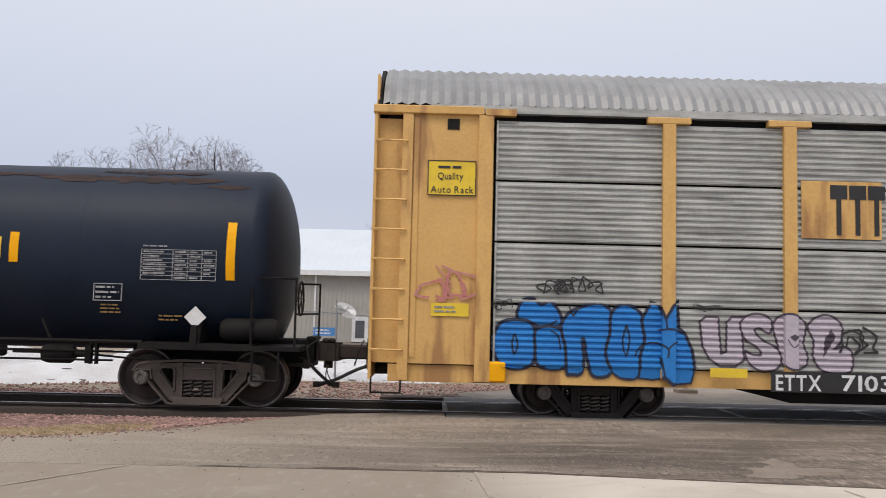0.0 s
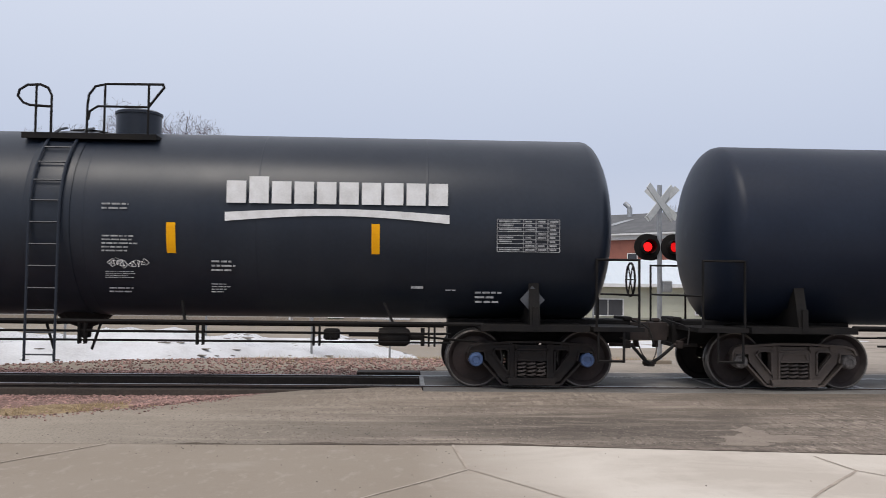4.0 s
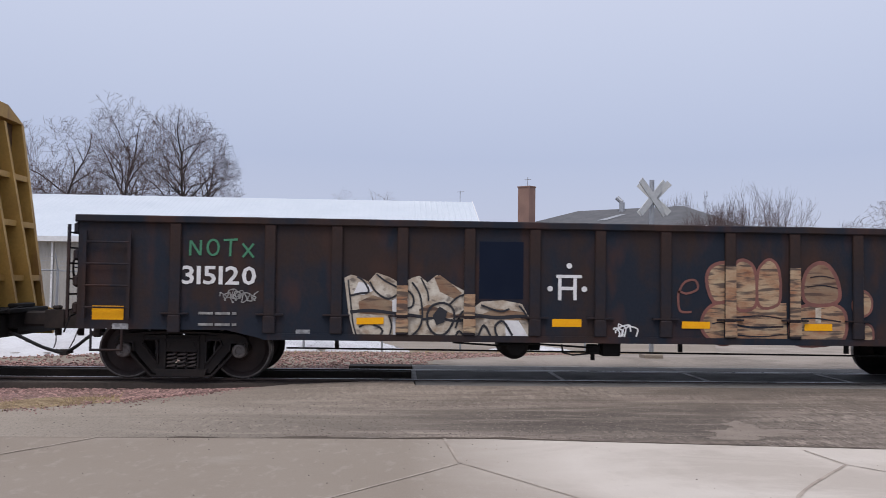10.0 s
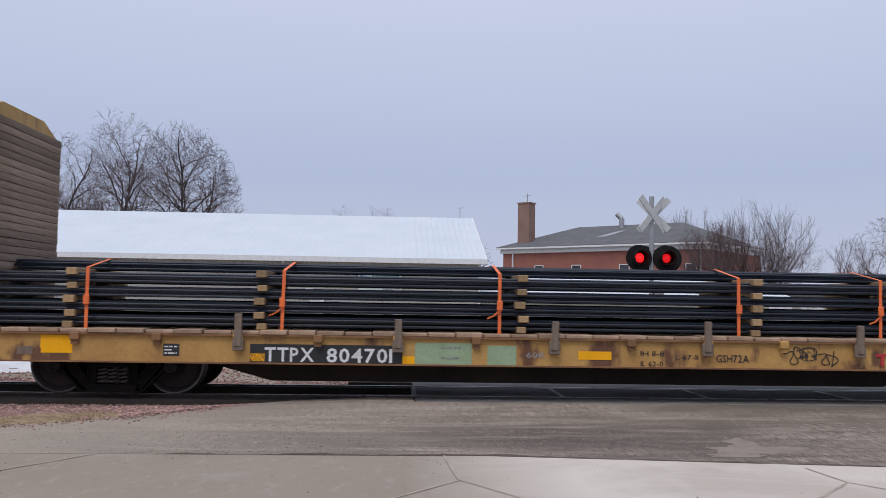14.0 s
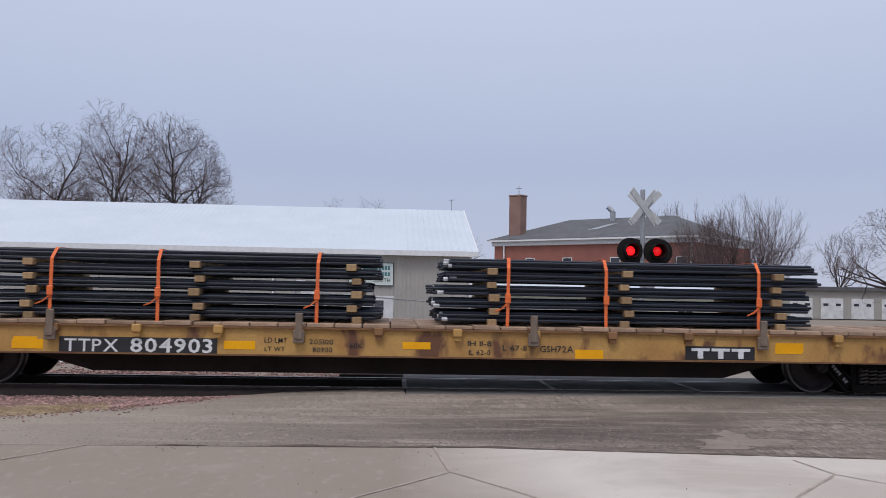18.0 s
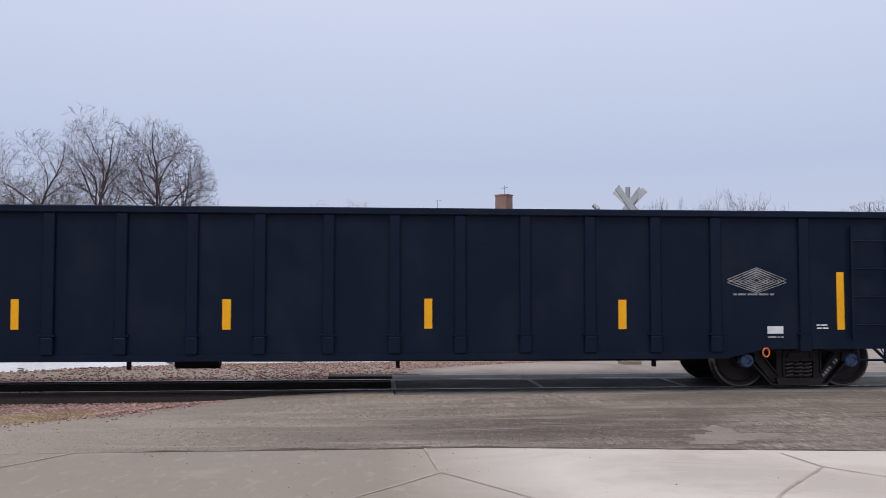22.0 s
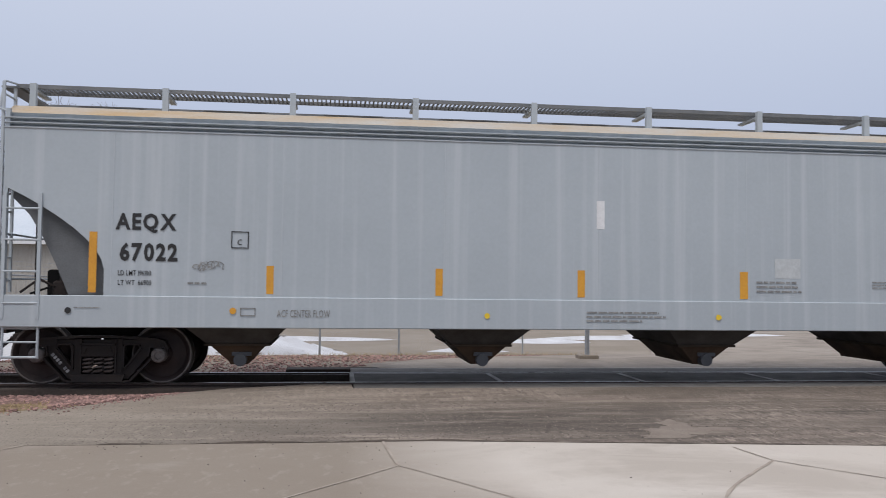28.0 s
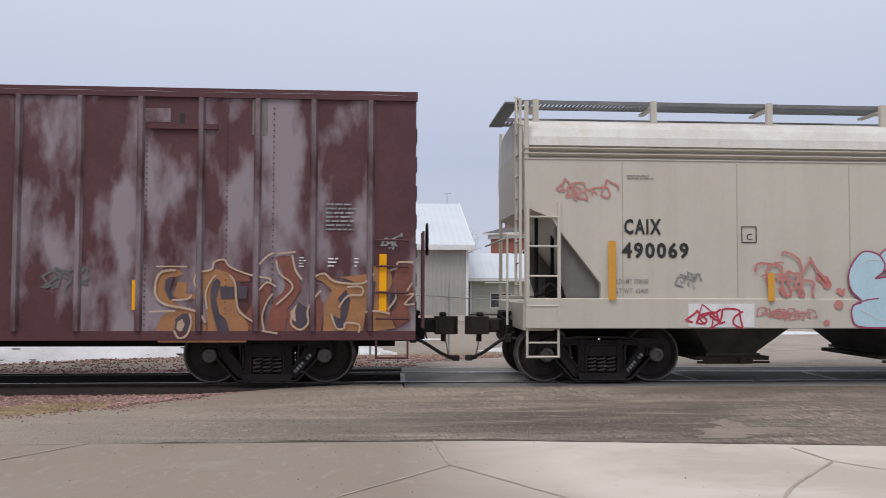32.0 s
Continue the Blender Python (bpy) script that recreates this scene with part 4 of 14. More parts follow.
for (xa, ya), (xb, yb) in zip(FENCE, FENCE[1:]):
    za, zb = ground_height(xa, ya) - 0.05, ground_height(xb, yb) - 0.05
    part("top_rail", Shape().rod((xa, ya, za + 1.9), (xb, yb, zb + 1.9), 0.02, 6), CHAIN, fence)
    wires = Shape()
    for k in range(3):
        o = 0.04 + k * 0.035
        wires.rod((xa - o, ya - 2 * o, za + 2.02 + k * 0.1), (xb - o, yb - 2 * o, zb + 2.02 + k * 0.1), 0.005, 4)
    part("barbed_wire", wires, CHAIN, fence)
    mesh = Shape()
    n = int(math.hypot(xb - xa, yb - ya) / 0.09)
    for k in range(n + 20):
        for d in (1, -1):
            u0, u1 = k / n, (k - 20) / n
            h0, h1 = 0.05, 1.88
            if u1 < 0:
                h1, u1 = h0 + (h1 - h0) * u0 / (u0 - u1), 0.0
            if u0 > 1:
                h0, u0 = h0 + (h1 - h0) * (u0 - 1) / (u0 - u1), 1.0
            if d < 0:
                u0, u1 = 1 - u0, 1 - u1
            a = (xa + (xb - xa) * u0, ya + (yb - ya) * u0, za + (zb - za) * u0 + h0)
            b = (xa + (xb - xa) * u1, ya + (yb - ya) * u1, za + (zb - za) * u1 + h1)
            mesh.rod(a, b, 0.0015, 3, caps=False)
    part("wire_mesh", mesh, CHAIN, fence)

bag = Shape()
bag.sheet([[(0.30 * math.cos(a * 0.524) * r + 0.12 * noise.noise((a, r * 3, 1)), 0.04 * math.sin(a), 0.20 * math.sin(a * 0.524) * r + 0.10 * noise.noise((a, 2, r * 4)) - 0.10 * r * math.cos(a * 0.524)) for a in range(13)] for r in (0.05, 0.5, 1.0)])
rag = part("plastic_bag", bag, BAGWHITE)
rag.location = (-2.31, 23.45, 1.58)
tagged(rag, "torn white plastic bag caught on the fence wire", "bag")


# ---- the buildings behind the track ----
CLADDING = material("beige_grey_metal_cladding", (0.36, 0.345, 0.315), 0.6, second=(0.32, 0.305, 0.28), scale=0.5, fine=12, bump=0.03)
SNOWROOF = material("snow_dusted_metal_roof", (0.56, 0.61, 0.66), 0.7, second=(0.49, 0.545, 0.60), scale=0.25, contrast=0.3, fine=8, bump=0.2)
TRIMWHITE = material("white_metal_trim", (0.72, 0.73, 0.74), 0.5, second=(0.62, 0.63, 0.64), scale=3, bump=0.02)
PALEGREEN = material("pale_green_siding", (0.50, 0.51, 0.42), 0.7, second=(0.45, 0.46, 0.38), scale=0.8, bump=0.05)
GLASS = material("dark_window_glass", (0.03, 0.035, 0.045), 0.08, second=(0.05, 0.055, 0.065), scale=0.4, bump=0, spec=0.8)
BRICK = material("red_school_brick", (0.30, 0.115, 0.085), 0.85, second=(0.24, 0.095, 0.075), scale=0.6, fine=9, bump=0.2)
# chimney brick is dulled: distant haze is mixed into its brown
HAZEBRICK = material("hazed_brown_chimney_brick", (0.27, 0.165, 0.13), 0.85, second=(0.22, 0.135, 0.11), scale=0.6, fine=9, bump=0.2)
SHINGLE = material("dark_grey_shingle", (0.115, 0.117, 0.124), 0.9, second=(0.085, 0.088, 0.094), scale=0.8, fine=7, bump=0.3)
DOORWHITE = material("white_door_paint", (0.70, 0.71, 0.72), 0.5, bump=0.02)
SIGNBLUE = material("bright_blue_sign", (0.04, 0.22, 0.55), 0.5, bump=0)
SIGNPALE = material("pale_sign_panel", (0.62, 0.70, 0.68), 0.5, bump=0)
SIGNTEAL = material("dark_teal_print", (0.06, 0.20, 0.22), 0.6, bump=0)
SIGNGREEN = material("green_sign_print", (0.08, 0.33, 0.22), 0.6, bump=0)
FLOOR = -0.93


def window(parent, x, y, z0, z1, w, mat=TRIMWHITE, sashes=2, rail=True):
    win = part("window", Shape().box(x, x + w, y - 0.02, y + 0.06, z0, z1), GLASS, parent, "dark glass window")
    f = Shape()
    t = 0.09
    f.box(x - t, x + w + t, y - 0.05, y - 0.022, z1, z1 + t).box(x - t, x + w + t, y - 0.08, y - 0.022, z0 - t, z0)
    f.box(x - t, x, y - 0.05, y - 0.022, z0, z1).box(x + w, x + w + t, y - 0.05, y - 0.022, z0, z1)
    for k in range(1, sashes):
        f.box(x + w * k / sashes - 0.035, x + w * k / sashes + 0.035, y - 0.045, y - 0.022, z0, z1)
    if rail:
        f.box(x, x + w, y - 0.043, y - 0.023, (z0 + z1) / 2 - 0.03, (z0 + z1) / 2 + 0.03)
    part("window_frame", f, mat, win, "white window frame")
    return win


# long metal shop building
shop = thing("shop_building", "long beige metal shop building with a snow-covered gable roof", "building", (0, 60, FLOOR))
SX0, SX1, SW, SE, SR = -32.0, 5.85, 12.0, 5.32, 9.34
wall = Shape()
n = int((SX1 - SX0) / 0.3)
front = []
for i in range(n * 4 + 1):
    front.append((SX0 + (SX1 - SX0) * i / (n * 4), (-0.028 if i % 4 in (1, 2) else 0.0)))
wall.sheet([[(x, y, 0.25) for x, y in front], [(x, y, SE) for x, y in front]])
part("wall", wall, CLADDING, shop, "ribbed beige metal wall")
part("back_wall", Shape().box(SX0, SX1 - 0.12, 2 * SW - 0.05, 2 * SW, 0.25, SE), CLADDING, shop)
for x in (SX0, SX1):
    part("gable_wall", Shape().prism([(0.0, 0.0), (2 * SW, 0.0), (2 * SW, SE), (SW, SR - 0.12), (0.0, SE)], x - 0.12, x - 0.02, "x"), CLADDING, shop)
part("foundation", Shape().box(SX0, SX1, -0.06, 2 * SW, -0.3, 0.27), CONCRETE, shop, "low concrete base")
for s in (0, 1):
    roof = Shape()
    rr = []
    m = int((SX1 - SX0 + 0.8) / 0.45)
    for i in range(m * 4 + 1):
        x = SX0 - 0.4 + (SX1 - SX0 + 0.8) * i / (m * 4)
        up = (0.012 if x < 1.0 else 0.035) if i % 4 == 0 else 0.0
        rr.append([(x, (-0.5 if s == 0 else 2 * SW + 0.5), SE - 0.1 + up), (x, SW, SR + up)])
    roof.sheet(rr)
    part("roof", roof, SNOWROOF, shop, "ribbed metal roof under thin snow")
part("eave_trim", Shape().box(SX0 - 0.4, SX1 + 0.4, -0.62, -0.48, SE - 0.42, SE - 0.06), TRIMWHITE, shop, "white gutter and fascia")
part("soffit", Shape().box(SX0 - 0.4, SX1 + 0.4, -0.5, 0.0, SE - 0.42, SE - 0.38), TRIMWHITE, shop)
part("rake_trim", Shape().prism([(-0.55, SE - 0.42), (-0.55, SE - 0.08), (SW, SR + 0.06), (SW, SR - 0.28)], SX1 + 0.36, SX1 + 0.44, "x"), TRIMWHITE, shop, "white gable trim")
part("corner_trim", Shape().box(SX1 - 0.14, SX1 + 0.03, -0.06, -0.03, 0.25, SE - 0.4), TRIMWHITE, shop)
for x in (-8.15, -24.0):
    part("downspout", Shape().box(x, x + 0.12, -0.16, -0.05, 0.1, SE - 0.4), TRIMWHITE, shop, "white downspout")
door = part("door", Shape().box(-5.45, -4.3, -0.06, 0.05, 0.2, 2.05), DOORWHITE, shop, "white door with a dark pane")
part("pane", Shape().box(-5.2, -4.55, -0.075, -0.062, 0.55, 1.78), GLASS, door)
door = part("door", Shape().box(-3.15, 0.35, -0.07, 0.05, 0.2, 2.02), DOORWHITE, shop, "wide white shop door")
part("door_leaf_edge", Shape().box(-1.45, -1.40, -0.08, -0.072, 0.25, 1.98), CLADDING, door)
part("pane", Shape().box(-1.15, -0.35, -0.085, -0.072, 1.15, 1.7), GLASS, door)
mast = part("roof_aerial", Shape().rod((5.2, SW, SR), (5.2, SW, SR + 0.95), 0.03).rod((4.95, SW, SR + 0.85), (5.55, SW, SR + 0.9), 0.02).rod((5.2, SW - 0.3, SR + 0.75), (5.2, SW + 0.3, SR + 0.75), 0.02), GALV, shop, "thin aerial")
sign = thing("shop_sign", "pale green shop sign with dark teal print in a dark frame", "sign", (-2.83, 59.86, 1.84))
part("frame", Shape().box(-0.05, 3.15, 0.0, 0.06, -0.05, 1.60), INK, sign)
part("panel", Shape().box(0, 3.1, -0.012, 0.001, 0, 1.55), SIGNPALE, sign)
part("mark", Shape().box(0.18, 0.34, -0.02, -0.012, 0.85, 1.38).box(0.34, 0.85, -0.02, -0.012, 1.24, 1.38).box(0.34, 0.85, -0.02, -0.012, 0.85, 0.99).box(0.42, 0.75, -0.02, -0.012, 1.05, 1.17), SIGNBLUE, sign, "blue emblem shapes")
for z0, z1, x0, x1 in ((1.08, 1.36, 1.0, 2.95), (0.66, 0.92, 1.0, 2.95)):
    s = Shape()
    x = x0
    while x < x1 - 0.1:
        s.box(x, min(x1, x + 0.16), -0.02, -0.012, z0, z1)
        x += 0.215
    part("print_bar", s, SIGNTEAL, sign)
lettering("SOUTH", 1.75, -0.012, 0.22, 0.27, SIGNGREEN, sign, 1.15)
banner = thing("blue_banner", "small bright blue sign with white print", "sign", (-7.75, 57.0, FLOOR - 0.25))
part("board", Shape().box(0, 1.6, 0, 0.05, 1.0, 1.55), SIGNBLUE, banner)
part("leg", Shape().rod((0.2, 0.03, 0), (0.2, 0.03, 0.95), 0.03), GALV, banner)
part("leg", Shape().rod((1.4, 0.03, 0), (1.4, 0.03, 0.95), 0.03), GALV, banner)
bars(0.15, 1.45, 1.08, 1.48, 2, -0.001, WHITE, banner, 4)

# low pale green house
house = thing("green_house", "low pale green sided building with a snow-covered roof", "house", (0, 70, FLOOR))
GX0, GX1, GE = 7.0, 31.2, 3.0
sid = Shape()
prof = []
for i in range(15):
    prof += [(0.0, 0.15 + i * 0.19), (-0.018, 0.155 + i * 0.19)]
sid.sheet([[(GX0, y, z) for y, z in prof], [(GX1, y, z) for y, z in prof]])
sid.box(GX0, GX1, 0.05, 8, 0.0, GE - 0.05)
part("wall", sid, PALEGREEN, house, "pale green lap siding")
roof = Shape()
rr = []
for i in range(60 * 2 + 1):
    x = GX0 - 0.5 + (GX1 - GX0 + 2.2) * i / 120
    rr.append([(x, -0.9, GE - 0.02 + 0.03 * (i % 4 == 0)), (min(x, GX1 - 2.0) if x > GX1 - 2 else x, 4.0, 5.18 + 0.03 * (i % 4 == 0))])
roof.sheet(rr)
roof.sheet([[(GX0 - 0.5, 4.0, 5.18), (GX1 - 2.0, 4.0, 5.18)], [(GX0 - 0.5, 8.8, GE), (GX1 + 1.7, 8.8, GE)]])
part("roof", roof, SNOWROOF, house, "low metal roof under thin snow")
part("fascia", Shape().box(GX0 - 0.5, GX1 + 1.7, -0.98, -0.88, GE - 0.28, GE + 0.0), TRIMWHITE, house, "white fascia")
part("soffit", Shape().box(GX0 - 0.5, GX1 + 1.7, -0.9, 0.0, GE - 0.28, GE - 0.24), TRIMWHITE, house)
part("corner_post", Shape().box(GX0 - 0.02, GX0 + 0.14, -0.06, -0.022, 0, GE - 0.25), TRIMWHITE, house)
for x, w, z0, z1 in ((8.75, 1.66, 0.55, 1.68), (15.65, 2.46, 0.36, 1.66), (24.3, 1.3, 0.5, 1.66)):
    window(house, x, -0.03, z0, z1, w, sashes=2, rail=False)
part("porch_post", Shape().box(29.6, 29.75, -0.8, -0.65, 0, GE - 0.25), TRIMWHITE, house)

# brick school with a hipped roof and a chimney, its corner towards the crossing
school = thing("brick_school", "two-storey red brick school with a dark hipped roof and white cornice", "building", (12.5, 108.2, FLOOR))
school.rotation_euler = (0, 0, radians(-43.0))
BL, BD, BE, BR = 28.1, 19.0, 8.11 - FLOOR, 11.17 - FLOOR
part("wall", Shape().box(0.7, BL - 0.7, 0.7, BD - 0.7, 0, BE - 0.8), BRICK, school, "red brick wall")
part("cornice", Shape().box(0.4, BL - 0.4, 0.4, BD - 0.4, BE - 0.8, BE - 0.1, 0.05), TRIMWHITE, school, "white cornice")
part("gutter", Shape().box(0.02, BL - 0.02, -0.02, 0.10, BE - 0.26, BE - 0.06).box(BL - 0.10, BL + 0.02, 0.11, BD, BE - 0.26, BE - 0.06), TRIMWHITE, school, "white gutter")
hip = Shape()
hip.add([(0, 0, BE), (BL, 0, BE), (BL, BD, BE), (0, BD, BE), (6.5, 9.5, BR), (21.2, 9.5, BR), (0, 0, BE - 0.08), (BL, 0, BE - 0.08), (BL, BD, BE - 0.08), (0, BD, BE - 0.08)],
        [(0, 1, 5, 4), (1, 2, 5), (2, 3, 4, 5), (3, 0, 4), (9, 8, 7, 6), (0, 6, 7, 1), (1, 7, 8, 2), (2, 8, 9, 3), (3, 9, 6, 0)])
part("roof", hip, SHINGLE, school, "dark grey shingled hipped roof")
part("chimney", Shape().box(2.0, 3.75, 2.0, 3.4, BE - 1, 13.85 - FLOOR).box(1.92, 3.83, 1.92, 3.48, 13.85 - FLOOR, 14.0 - FLOOR), HAZEBRICK, school, "tall square brick chimney")
part("chimney_aerial", Shape().rod((3.0, 2.7, 14.0 - FLOOR), (3.0, 2.7, 15.2 - FLOOR), 0.05).rod((2.5, 2.7, 14.9 - FLOOR), (3.5, 2.7, 14.9 - FLOOR), 0.04), GALV, school)
part("roof_vent", Shape().rod((13.6, 8.2, BR - 0.6), (13.6, 8.2, BR + 0.7), 0.35, 10).rod((13.6, 8.2, BR + 0.7), (13.0, 8.0, BR + 1.3), 0.3, 10), GALV, school, "bent metal roof vent")
part("roof_patch", Shape().add([(12.6, 3.6, BE + 1.21), (13.9, 3.6, BE + 1.21), (15.2, 6.4, BE + 2.10), (14.3, 6.4, BE + 2.10)], [(0, 1, 2, 3)]), GALV, school, "bare metal flashing")
for x in (5.65, 11.0, 17.4, 25.5):
    for z in (1.6, 4.9):
        window(school, x, 0.67, z, z + 1.72, 1.15, sashes=1)
for x in (2.2, 27.1):
    part("downspout", Shape().box(x, x + 0.18, 0.5, 0.66, 0, BE - 0.8), TRIMWHITE, school)

# row of garages far off
garage = thing("garage_row", "low pale garage row with white overhead doors", "garage", (0, 96, FLOOR))
part("wall", Shape().box(41.5, 62, 0, 8, 0, 3.3), CLADDING, garage)
part("roof", Shape().prism([(41.2, 3.3), (62.3, 3.3), (62.0, 3.75), (41.6, 3.75)], -0.4, 8.4), SHINGLE, garage)
for i in range(5):
    d = part("overhead_door", Shape().box(43 + i * 3.7, 45.7 + i * 3.7, -0.06, 0.02, 0, 2.4), DOORWHITE, garage, "white sectional door")
    for x in (43.3, 44.8):
        part("pane", Shape().box(x + i * 3.7, x + 0.6 + i * 3.7, -0.07, -0.062, 1.5, 1.8), GLASS, d)

# ---- crossing signal ----
SIGNALRED = material("lit_red_lamp_lens", (1.0, 0.012, 0.014), 0.3, bump=0, glow=1.5)
SIGNALDIM = material("fading_red_lamp_lens", (0.9, 0.010, 0.012), 0.3, bump=0, glow=0.7)
LENSDARK = material("dark_red_lens", (0.16, 0.01, 0.008), 0.25, bump=0)
BLADE = material("grey_backed_crossbuck_blade", (0.56, 0.57, 0.57), 0.6, second=(0.44, 0.46, 0.46), scale=4)
signal = thing("crossing_signal", "railway crossing signal with crossbuck and two red flashing lamps", "signal", (5.83, 19.2, -0.25))
part("base", Shape().box(-0.22, 0.22, -0.22, 0.22, -0.1, 0.25, 0.02), CONCRETE, signal, "concrete footing")
part("mast", Shape().rod((0, 0, 0.2), (0, 0, 4.25), 0.055, 12), GALV, signal, "galvanised mast")
for a in (45, -45):
    part("crossbuck_blade", Shape().box(-0.54, 0.54, -0.012, 0.012, -0.078, 0.078), BLADE, signal, at=(0.0, -0.07 - 0.015 * (a > 0), 3.84), turn=(0, a, 28))
    part("crossbuck_blade", Shape().box(-0.50, 0.50, -0.012, 0.012, -0.072, 0.072), BLADE, signal, at=(0.10, 0.16 + 0.015 * (a > 0), 3.84), turn=(0, a, -28))
part("junction_box", Shape().box(0.05, 0.27, -0.1, 0.1, 1.78, 2.05, 0.02), GALV, signal)
part("cross_arm", Shape().rod((-0.42, 0, 2.82), (0.42, 0, 2.82), 0.03, 8), GALV, signal)
for x in (-0.31, 0.31):
    for back in (0, 1):
        y = 0.24 * back
        disc = part("lamp_background", Shape().lathe([(0.0, -0.02 + y), (0.29, -0.02 + y), (0.305, 0.0 + y), (0.29, 0.03 + y), (0.0, 0.035 + y)], "y", 28, (x + 0.16 * back, -0.06, 2.82)), UNDER, signal, "black lamp disc")
        if back == 0:
            part("hood", Shape().lathe([(0.165, -0.26), (0.165, -0.02), (0.155, -0.02), (0.155, -0.26)], "y", 24, (x, -0.06, 2.82)), UNDER, disc, "black lamp hood")
            part("lens", Shape().lathe([(0.0, -0.055), (0.08, -0.05), (0.15, -0.03)], "y", 24, (x, -0.06, 2.82)), LENSDARK, disc, "dark red lens")
            part("lit_lens", Shape().lathe([(0.0, -0.075), (0.06, -0.07), (0.105, -0.05)], "y", 20, (x, -0.06, 2.82)), SIGNALRED if x < 0 else SIGNALDIM, disc, "glowing red lamp")


# ---- bare trees ----
BARK = material("grey_brown_bark", (0.055, 0.045, 0.041), 0.9, spec=0.15, second=(0.035, 0.029, 0.027), scale=3, bump=0.3)
TWIG = material("reddish_grey_twig", (0.128, 0.092, 0.088), 0.9, spec=0.15, second=(0.085, 0.062, 0.060), scale=3)


def tree(x, y, height, width, seed, stems=1, levels=8, trunk=0.30, spread=0.42, lift=0.05, twig=0.009, bole=0.16, wave=0.075):
    """A bare tree: limbs that curve, fork in two again and again and carry side shoots, fitted to its height and spread."""
    rnd = random.Random(seed)
    rods = []

    def shoot(p, d, length, r, level):
        bend = Vector((rnd.gauss(0, 1), rnd.gauss(0, 1), rnd.gauss(0, 0.6))) * wave * 1.2
        segs = 4 if level < 3 else 3 if level < 6 else 2
        q = p
        for k in range(segs):
            d = (d + bend + Vector((rnd.gauss(0, wave), rnd.gauss(0, wave), lift + rnd.gauss(0, wave * 0.7)))).normalized()
            e = q + d * length / segs
            r2 = max(twig * 0.55, r * 0.94)
            rods.append((q, e, r, r2))
            q, r = e, r2
            if level >= levels - 2:
                o = Matrix.Rotation(rnd.uniform(0, 6.283), 3, d) @ d.orthogonal().normalized()
                rods.append((q, q + (d + o * rnd.uniform(0.4, 1.1)).normalized() * length * rnd.uniform(0.4, 0.8), twig * 0.7, twig * 0.4))
            if level > 0 and level < levels and k < segs - 1 and rnd.random() < 0.62:
                o = Matrix.Rotation(rnd.uniform(0, 6.283), 3, d) @ d.orthogonal().normalized()
                a = rnd.uniform(0.6, 1.05)
                shoot(q, d * math.cos(a) + o * math.sin(a), length * rnd.uniform(0.45, 0.7), max(twig * 0.7, r * 0.45), min(levels, level + 2))
        if level < levels:
            o = Matrix.Rotation(rnd.uniform(0, 6.283), 3, d) @ d.orthogonal().normalized()
            for s in (1, -1) if level else (1, -0.6, -1.2):
                a = spread * rnd.uniform(0.55, 1.3) * s
                shoot(q, d * math.cos(a) + (o + Vector((rnd.gauss(0, 0.3), rnd.gauss(0, 0.3), 0))) * math.sin(a), length * rnd.uniform(0.70, 0.90), max(twig * 0.7, r * rnd.uniform(0.66, 0.80)), level + 1)

    for k in range(stems):
        a = 6.283 * (k + rnd.uniform(-0.25, 0.25)) / stems
        lean = 0.0 if stems == 1 else rnd.uniform(0.12, 0.5)
        shoot(Vector((0.3 * math.cos(a), 0.3 * math.sin(a), 0)) * (stems > 1), Vector((lean * math.cos(a), lean * math.sin(a), 1)).normalized(), height * bole, trunk * rnd.uniform(0.85, 1.1), 0)
    tops = sorted(e.z for q, e, r, r2 in rods)
    reach = sorted(max(abs(e.x), abs(e.y)) for q, e, r, r2 in rods)
    sx, sz = width / 2 / reach[int(len(reach) * 0.985)], height / tops[int(len(tops) * 0.998)]
    wood, fine = Shape(), Shape()
    for q, e, r, r2 in rods:
        thick = r > 0.04
        (wood if thick else fine).rod((q.x * sx, q.y * sx, q.z * sz), (e.x * sx, e.y * sx, e.z * sz), r, 6 if thick else 3, r2, caps=False)
    t = thing("bare_tree", "leafless deciduous tree with fine reddish twigs", "tree", (x, y, ground_height(x, y) - 0.1), group="bare trees")
    part("trunk", wood, BARK, t, "grey-brown trunk and limbs")
    part("crown", fine, TWIG, t, "bare branches and twigs")


